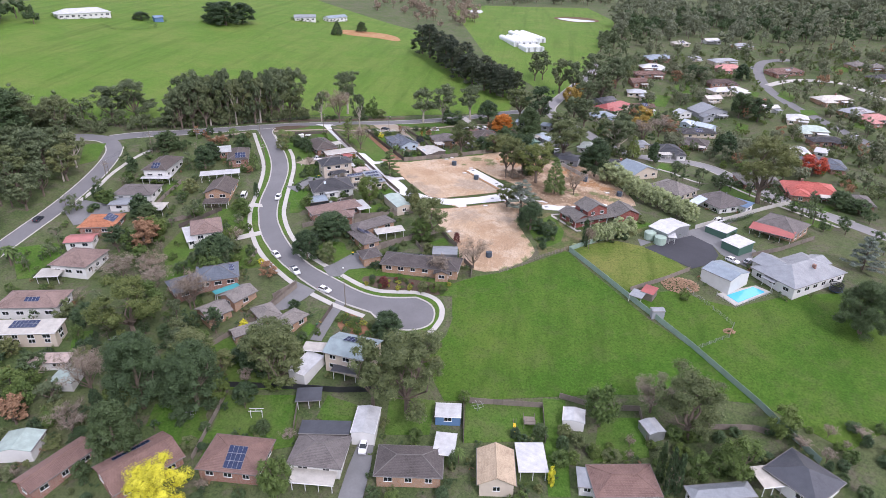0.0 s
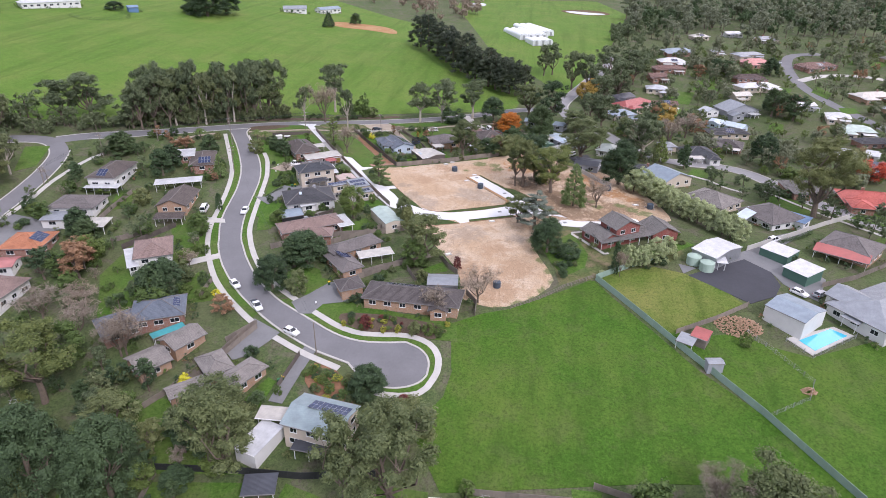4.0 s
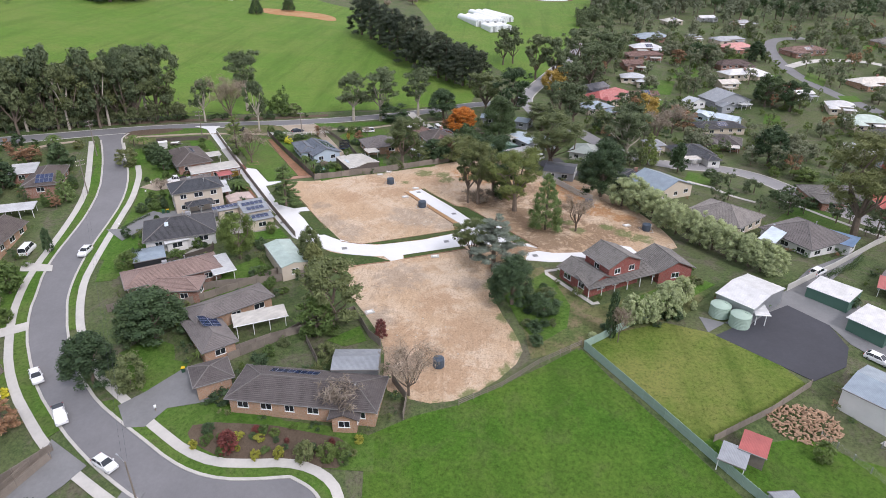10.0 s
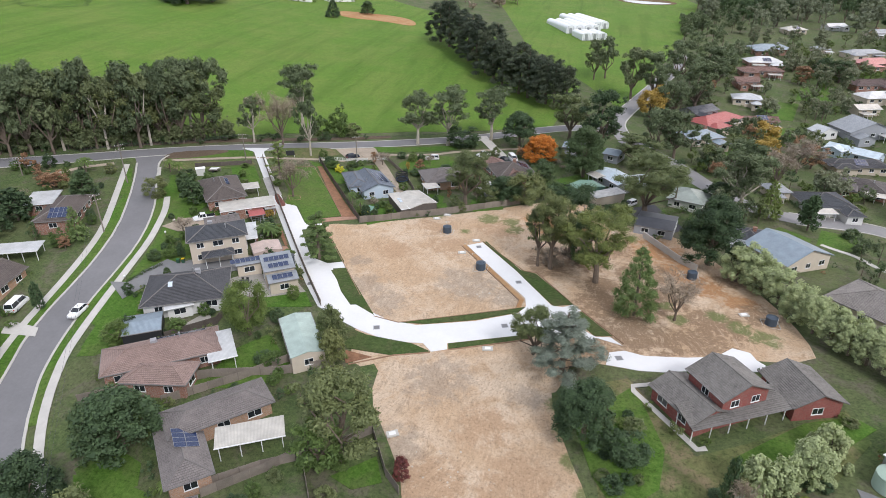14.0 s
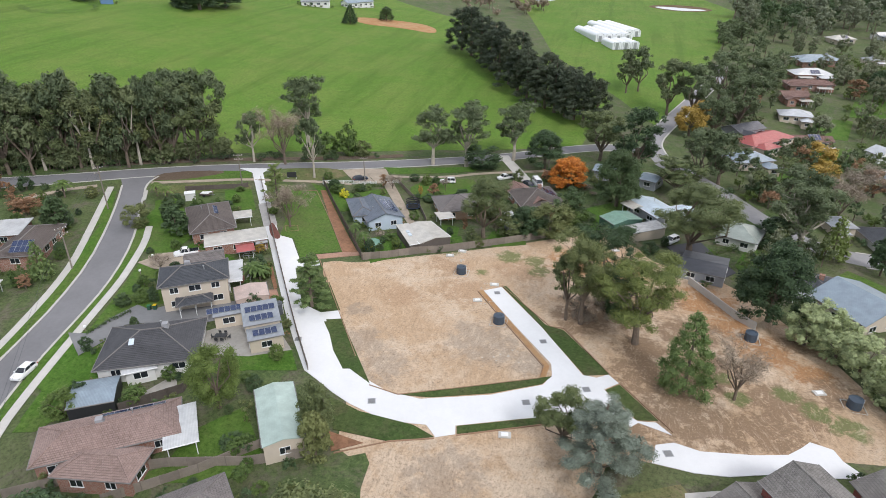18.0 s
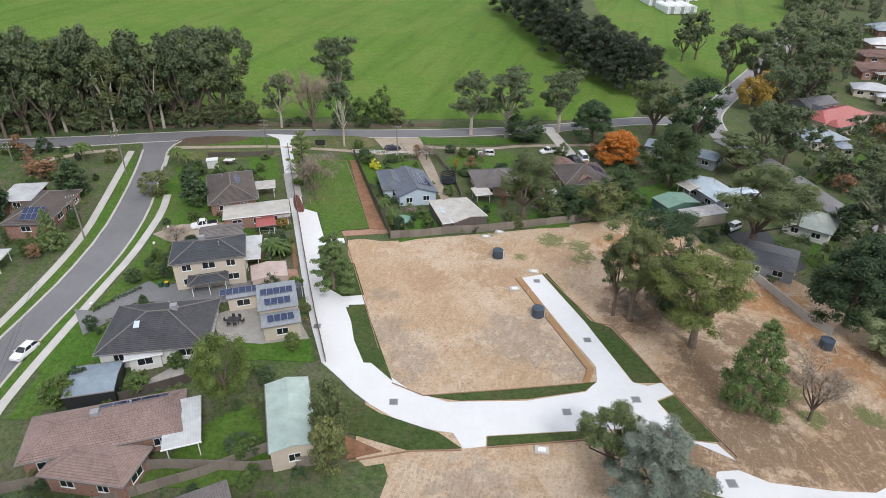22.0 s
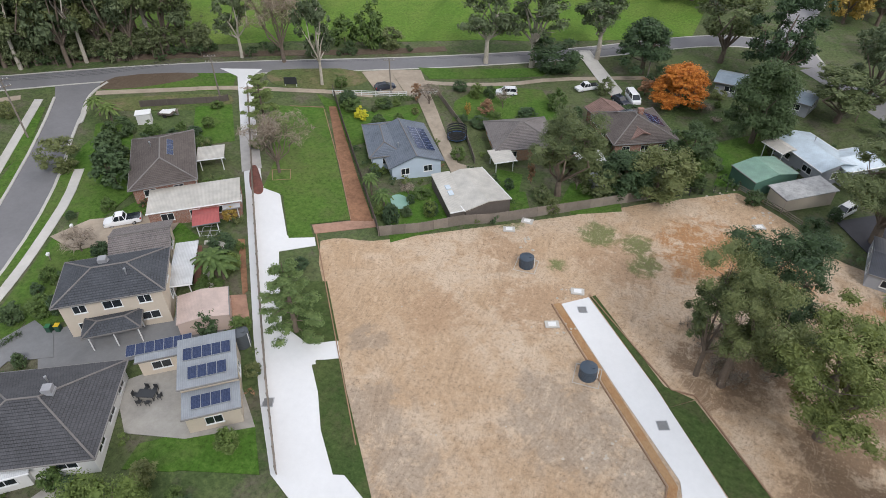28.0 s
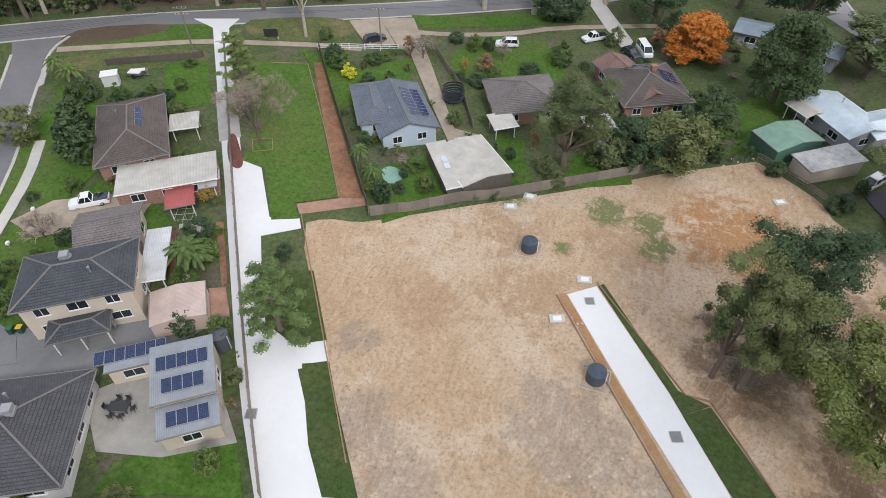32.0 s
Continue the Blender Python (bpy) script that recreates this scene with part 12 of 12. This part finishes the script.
tree("olivebush", -104.5, 29.8, 3.5, 1.6, True)
tree("bush", -128.1, 23.0, 3.4, 1.9, True)
tree("bush", -90.1, -6.1, 1.9, 1.8, True)
tree("darkbush", -100.7, 21.3, 1.8, 0.8, True)
tree("bush", -114.2, 24.7, 2.4, 1.1, True)
tree("russet", -87.5, -7.0, 3.1, 1.5, True)
tree("darkbush", -121.5, 27.2, 4.4, 2.0, True)
tree("darkround", -90.8, 5.3, 3.2, 1.3, True)
tree("darkbush", -117.5, 29.0, 2.3, 1.0, True)
tree("bush", -89.6, 4.0, 2.9, 1.3, True)
# far gums here carry the haze in their leaf colour
wood("woods", [(87.0, 388.4), (119.8, 581.6), (159.5, 737.5), (528.0, 837.7), (750.1, 915.2), (426.7, 380.1), (313.9, 357.6), (293.4, 382.5), (231.6, 336.0), (208.3, 365.4), (141.3, 336.3), (106.6, 319.5)], 420, (13, 22), (4.5, 7.5), "hazegum", 0.55, "dense grey-green gum forest on the hillside")
wood("woods", [(105.9, 448.4), (262.9, 564.3), (477.0, 557.0), (385.7, 385.5), (209.8, 370.8), (109.0, 339.0)], 120, (10, 18), (4, 6.5), "dark", 0.55, "dark trees within the gum forest")
wood("woods", [(-170.5, 474.6), (-138.6, 565.3), (-71.8, 652.7), (-29.4, 425.2), (-56.4, 371.4), (-88.0, 368.7), (-126.6, 395.1)], 60, (7, 13), (3, 5), "twig", 0.55, "leafless grey trees beyond the pasture")
wood("woods", [(-45.0, 605.6), (125.9, 639.9), (143.3, 731.2), (-50.6, 670.5)], 60, (10, 16), (4, 6), "hazegum", 0.55, "gum trees along the far side of the pasture")
wood("woods", [(-392.3, 178.4), (-311.1, 179.0), (-301.6, 150.4), (-325.3, 106.3)], 30, (8, 14), (4, 6), "dark", 0.55, "dark trees beside the hilltop farmhouse")
wood("undergrowth", [(-212.4, 11.6), (-175.4, 16.6), (-143.3, 31.1), (-111.2, 52.1), (-108.4, 45.8), (-139.6, 24.4), (-169.0, 7.1), (-167.8, -26.3), (-167.5, -60.6), (-203.0, -29.8)], 190, (3, 9), (2, 3.8), "gum", 0.4, "dark shrubby undergrowth beneath roadside gums")
wood("undergrowth", [(-138.7, 32.3), (-89.5, 71.4), (-51.1, 93.9), (-50.1, 91.2), (-86.6, 66.8), (-135.5, 29.3)], 36, (1.2, 3), (1.0, 1.9), "dark", 0.35, "dark shrubby undergrowth beneath roadside gums")
wood("undergrowth", [(54.7, 149.0), (70.0, 229.9), (75.2, 356.4), (155.8, 463.9), (99.6, 251.1), (69.5, 162.7)], 60, (7, 13), (3, 4.6), "gum", 0.45, "gum trees crowding the bend of the road")
wood("garden_trees", [(49.9, 35.5), (65.2, 182.8), (113.4, 302.2), (200.4, 335.6), (310.8, 350.6), (321.0, 260.4), (216.1, 60.9), (154.8, -3.4), (157.0, 44.3), (118.7, 59.6), (88.6, 62.8)], 190, (6, 13), (2.4, 4.6), "hazegum", 0.42, "grey-green trees between the far houses")
wood("garden_trees", [(49.9, 35.5), (65.2, 182.8), (113.4, 302.2), (200.4, 335.6), (310.8, 350.6), (321.0, 260.4), (216.1, 60.9), (154.8, -3.4), (157.0, 44.3), (118.7, 59.6), (88.6, 62.8)], 170, (4, 9), (1.8, 3.8), "olive", 0.4, "olive trees and shrubs between the far houses")
wood("garden_trees", [(49.9, 35.5), (65.2, 182.8), (113.4, 302.2), (200.4, 335.6), (310.8, 350.6), (321.0, 260.4), (216.1, 60.9), (154.8, -3.4), (157.0, 44.3), (118.7, 59.6), (88.6, 62.8)], 190, (4, 8.5), (1.8, 3.6), "gum", 0.4, "dark trees and shrubs between the far houses")
wood("garden_trees", [(49.9, 35.5), (65.2, 182.8), (113.4, 302.2), (200.4, 335.6), (310.8, 350.6), (321.0, 260.4), (216.1, 60.9), (154.8, -3.4), (157.0, 44.3), (118.7, 59.6), (88.6, 62.8)], 260, (1.8, 4.5), (1.2, 2.6), "bright", 0.36, "green shrubs between the far houses")
wood("garden_trees", [(49.9, 35.5), (65.2, 182.8), (113.4, 302.2), (200.4, 335.6), (310.8, 350.6), (321.0, 260.4), (216.1, 60.9), (154.8, -3.4), (157.0, 44.3), (118.7, 59.6), (88.6, 62.8)], 26, (5, 9), (2, 3.4), "russet", 0.4, "russet autumn trees between the far houses")
wood("garden_trees", [(79.3, 22.1), (107.2, 16.3), (131.1, -19.9), (133.1, -51.1), (154.8, -3.4), (133.8, 31.0), (91.8, 51.7)], 20, (4, 9), (1.6, 3.4), "gum", 0.34, "grey-green trees between hillside houses")
wood("garden_trees", [(79.3, 22.1), (107.2, 16.3), (131.1, -19.9), (133.1, -51.1), (154.8, -3.4), (133.8, 31.0), (91.8, 51.7)], 22, (3, 7), (1.4, 2.8), "dark", 0.32, "dark shrubs between hillside houses")
wood("garden_trees", [(-148.7, -68.5), (-144.0, -40.4), (-144.7, 1.3), (-101.2, 22.8), (-60.0, -72.2), (-69.6, -93.9), (-80.4, -112.9), (-109.3, -117.7)], 30, (3, 8), (1.3, 3), "gum", 0.32, "grey-green garden trees below the street")
wood("garden_trees", [(-148.7, -68.5), (-144.0, -40.4), (-144.7, 1.3), (-101.2, 22.8), (-60.0, -72.2), (-69.6, -93.9), (-80.4, -112.9), (-109.3, -117.7)], 34, (2.5, 6), (1.2, 2.6), "dark", 0.3, "dark garden shrubs below the street")
wood("garden_trees", [(-148.7, -68.5), (-144.0, -40.4), (-144.7, 1.3), (-101.2, 22.8), (-60.0, -72.2), (-69.6, -93.9), (-80.4, -112.9), (-109.3, -117.7)], 24, (1.5, 4), (1, 2), "bright", 0.3, "green garden shrubs below the street")
wood("garden_trees", [(-148.7, -68.5), (-144.0, -40.4), (-144.7, 1.3), (-101.2, 22.8), (-60.0, -72.2), (-69.6, -93.9), (-80.4, -112.9), (-109.3, -117.7)], 8, (3, 6), (1.3, 2.4), "twig", 0.2, "leafless garden trees below the street")
wood("garden_trees", [(34.7, 109.7), (60.9, 155.1), (111.1, 182.2), (71.9, 41.4), (59.5, 55.8), (50.7, 69.7)], 16, (5, 11), (2, 3.8), "gum", 0.36, "gum trees above the shed yards")
wood("garden_trees", [(34.7, 109.7), (60.9, 155.1), (111.1, 182.2), (71.9, 41.4), (59.5, 55.8), (50.7, 69.7)], 12, (4, 8), (1.8, 3), "dark", 0.34, "dark trees above the shed yards")
wood("garden_trees", [(-228.2, 31.3), (-196.3, 19.2), (-143.3, 31.1), (-111.4, 46.2), (-110.5, 37.6), (-147.2, 14.2), (-161.9, -3.6), (-148.8, -33.4), (-148.7, -68.5), (-154.7, -95.3), (-253.5, -2.8)], 40, (11, 20), (3.5, 6), "gum", 0.4, "tall gums crowding the road corner")
wood("garden_shrubs", [(-148.7, -68.5), (-144.0, -40.4), (-144.7, 1.3), (-101.2, 22.8), (-60.0, -72.2), (-69.6, -93.9), (-80.4, -112.9), (-109.3, -117.7)], 60, (1, 2.6), (0.8, 1.7), "bright", 0.3, "green shrubs in gardens below the street")
wood("garden_shrubs", [(-123.9, -112.1), (-91.0, -96.2), (-54.7, -92.5), (-29.2, -99.0), (-28.6, -118.3), (-54.2, -131.5), (-68.7, -151.4), (-87.3, -154.3)], 60, (1.5, 4), (1, 2.2), "dark", 0.3, "dark shrubs in gardens below the street")
tree("darkround", -106.9, -6.5, 10.4, 4.3)
tree("darkround", -107.4, 1.0, 8.6, 3.9)
tree("olivebush", -103.1, -25.9, 6.3, 3.0)
tree("round", -75.0, -41.6, 7.9, 3.3)
tree("darkround", -108.4, -46.9, 6.6, 4.1)
tree("darkgum", -107.7, -66.4, 9.6, 4.6)
tree("russet", -100.3, -60.0, 7.6, 4.3)
tree("darkround", -74.9, -67.4, 8.3, 4.9)
tree("olivebush", -69.1, -62.9, 6.0, 3.4)
tree("bush", -72.7, -57.4, 6.1, 1.9)
tree("bush", -130.3, -23.7, 4.7, 2.5)
tree("bush", -118.1, -20.5, 2.6, 4.1)
tree("bush", -125.0, -20.1, 2.8, 3.7)
tree("darkbush", -112.1, -44.2, 2.0, 4.7)
tree("gum", -166.1, -22.7, 15.8, 8.3)
tree("tallgum", -152.5, -30.5, 13.8, 4.6)
tree("gum", -152.1, -42.0, 13.9, 4.7)
tree("bush", -131.5, -38.0, 4.1, 2.9)
tree("darkbush", -130.7, -45.0, 2.6, 2.3)
tree("bush", -103.0, -31.8, 4.8, 2.1)
tree("darkround", -133.2, -15.8, 6.5, 2.7)
tree("round", -91.7, -43.0, 5.0, 2.8)
tree("darkgum", 11.6, 60.2, 10.9, 4.7, 1)
garden_beds("bright", "green garden planting along house walls", 3, 0.22, (0.5, 1.1))
garden_beds("dark", "dark green shrubs along house walls", 4, 0.2, (0.6, 1.5))
garden_beds("olive", "olive shrubs along house walls", 5, 0.12, (0.6, 1.5))
garden_beds("russet", "russet plants along house walls", 6, 0.03, (0.5, 1.0))
wood("undergrowth", [(-138.6, 25.6), (-125.8, 37.6), (-110.5, 48.9), (-88.9, 67.4), (-91.3, 71.3), (-113.7, 52.7), (-129.4, 41.2), (-143.5, 29.9)], 95, (3, 8), (1.7, 3.2), "gum", 0.4, "bushy understorey beneath the roadside gums")
wood("brush", [(12.9, 23.4), (17.0, 13.9), (21.0, 14.0), (25.7, 20.7), (21.4, 25.3)], 26, (0.9, 2), (0.8, 1.5), "twig", 0.3, "grey fallen branches and dry brush under gums")
tree("bush", -25.3, -91.5, 1.3, 1.1, 1)
tree("goldbush", -23.8, -89.7, 1.2, 0.8, 1)
tree("goldbush", -22.1, -93.0, 1.5, 0.9, 1)
tree("bush", -21.2, -90.7, 1.3, 1.0, 1)
tree("goldbush", -18.9, -95.1, 1.6, 1.1, 1)
tree("goldbush", -18.1, -92.1, 1.3, 1.2, 1)
tree("olivebush", -21.5, -95.8, 1.7, 1.1, 1)
tree("bush", -15.9, -95.6, 1.2, 0.9, 1)
tree("olivebush", -13.6, -97.7, 1.8, 1.1, 1)
tree("goldbush", -18.9, -97.5, 1.2, 1.0, 1)
tree("olivebush", -15.7, -98.3, 1.4, 0.9, 1)
tree("red", 152.0, 58.8, 11.5, 6.5)
tree("darkround", 118.0, 78.0, 15.0, 6.0)
tree("darkgum", 148.0, 165.0, 16.0, 7.0)
tree("darkgum", 157.0, 158.0, 15.0, 7.0)
tree("darkround", 150.0, 172.0, 11.0, 5.5)
tree("bare", 92.6, 112.0, 12.0, 7.0)
tree("russet", 100.0, 122.0, 9.0, 5.0)
tree("golden", 88.0, 140.0, 9.5, 5.5)
tree("darkround", 81.7, 58.5, 10.5, 3.2)
tree("darkgum", 138.4, 230.0, 11.0, 7.0)
tree("darkround", 134.0, 238.0, 10.0, 5.5)
tree("russet", 120.0, 222.0, 9.0, 4.5)
tree("darkround", 168.0, 240.0, 12.0, 5.0)
tree("golden", 50.2, 155.4, 11.0, 4.5)
tree("tallgum", 66.5, 68.0, 19.0, 6.0, 1)
tree("darkbush", 92.0, 57.0, 3.0, 2.5)
tree("darkbush", 113.5, 33.5, 3.0, 2.6)
tree("bush", 123.0, 60.0, 5.0, 4.5)
tree("bush", 126.0, 48.0, 4.6, 4.0)
tree("darkround", 145.5, 13.0, 7.5, 5.0)
tree("darkround", 150.0, 7.5, 6.5, 4.6)
tree("darkbush", 23.8, 19.1, 6.8, 2.4, 1)
tree("broad", 27.6, 12.7, 7.9, 3.9, 1)
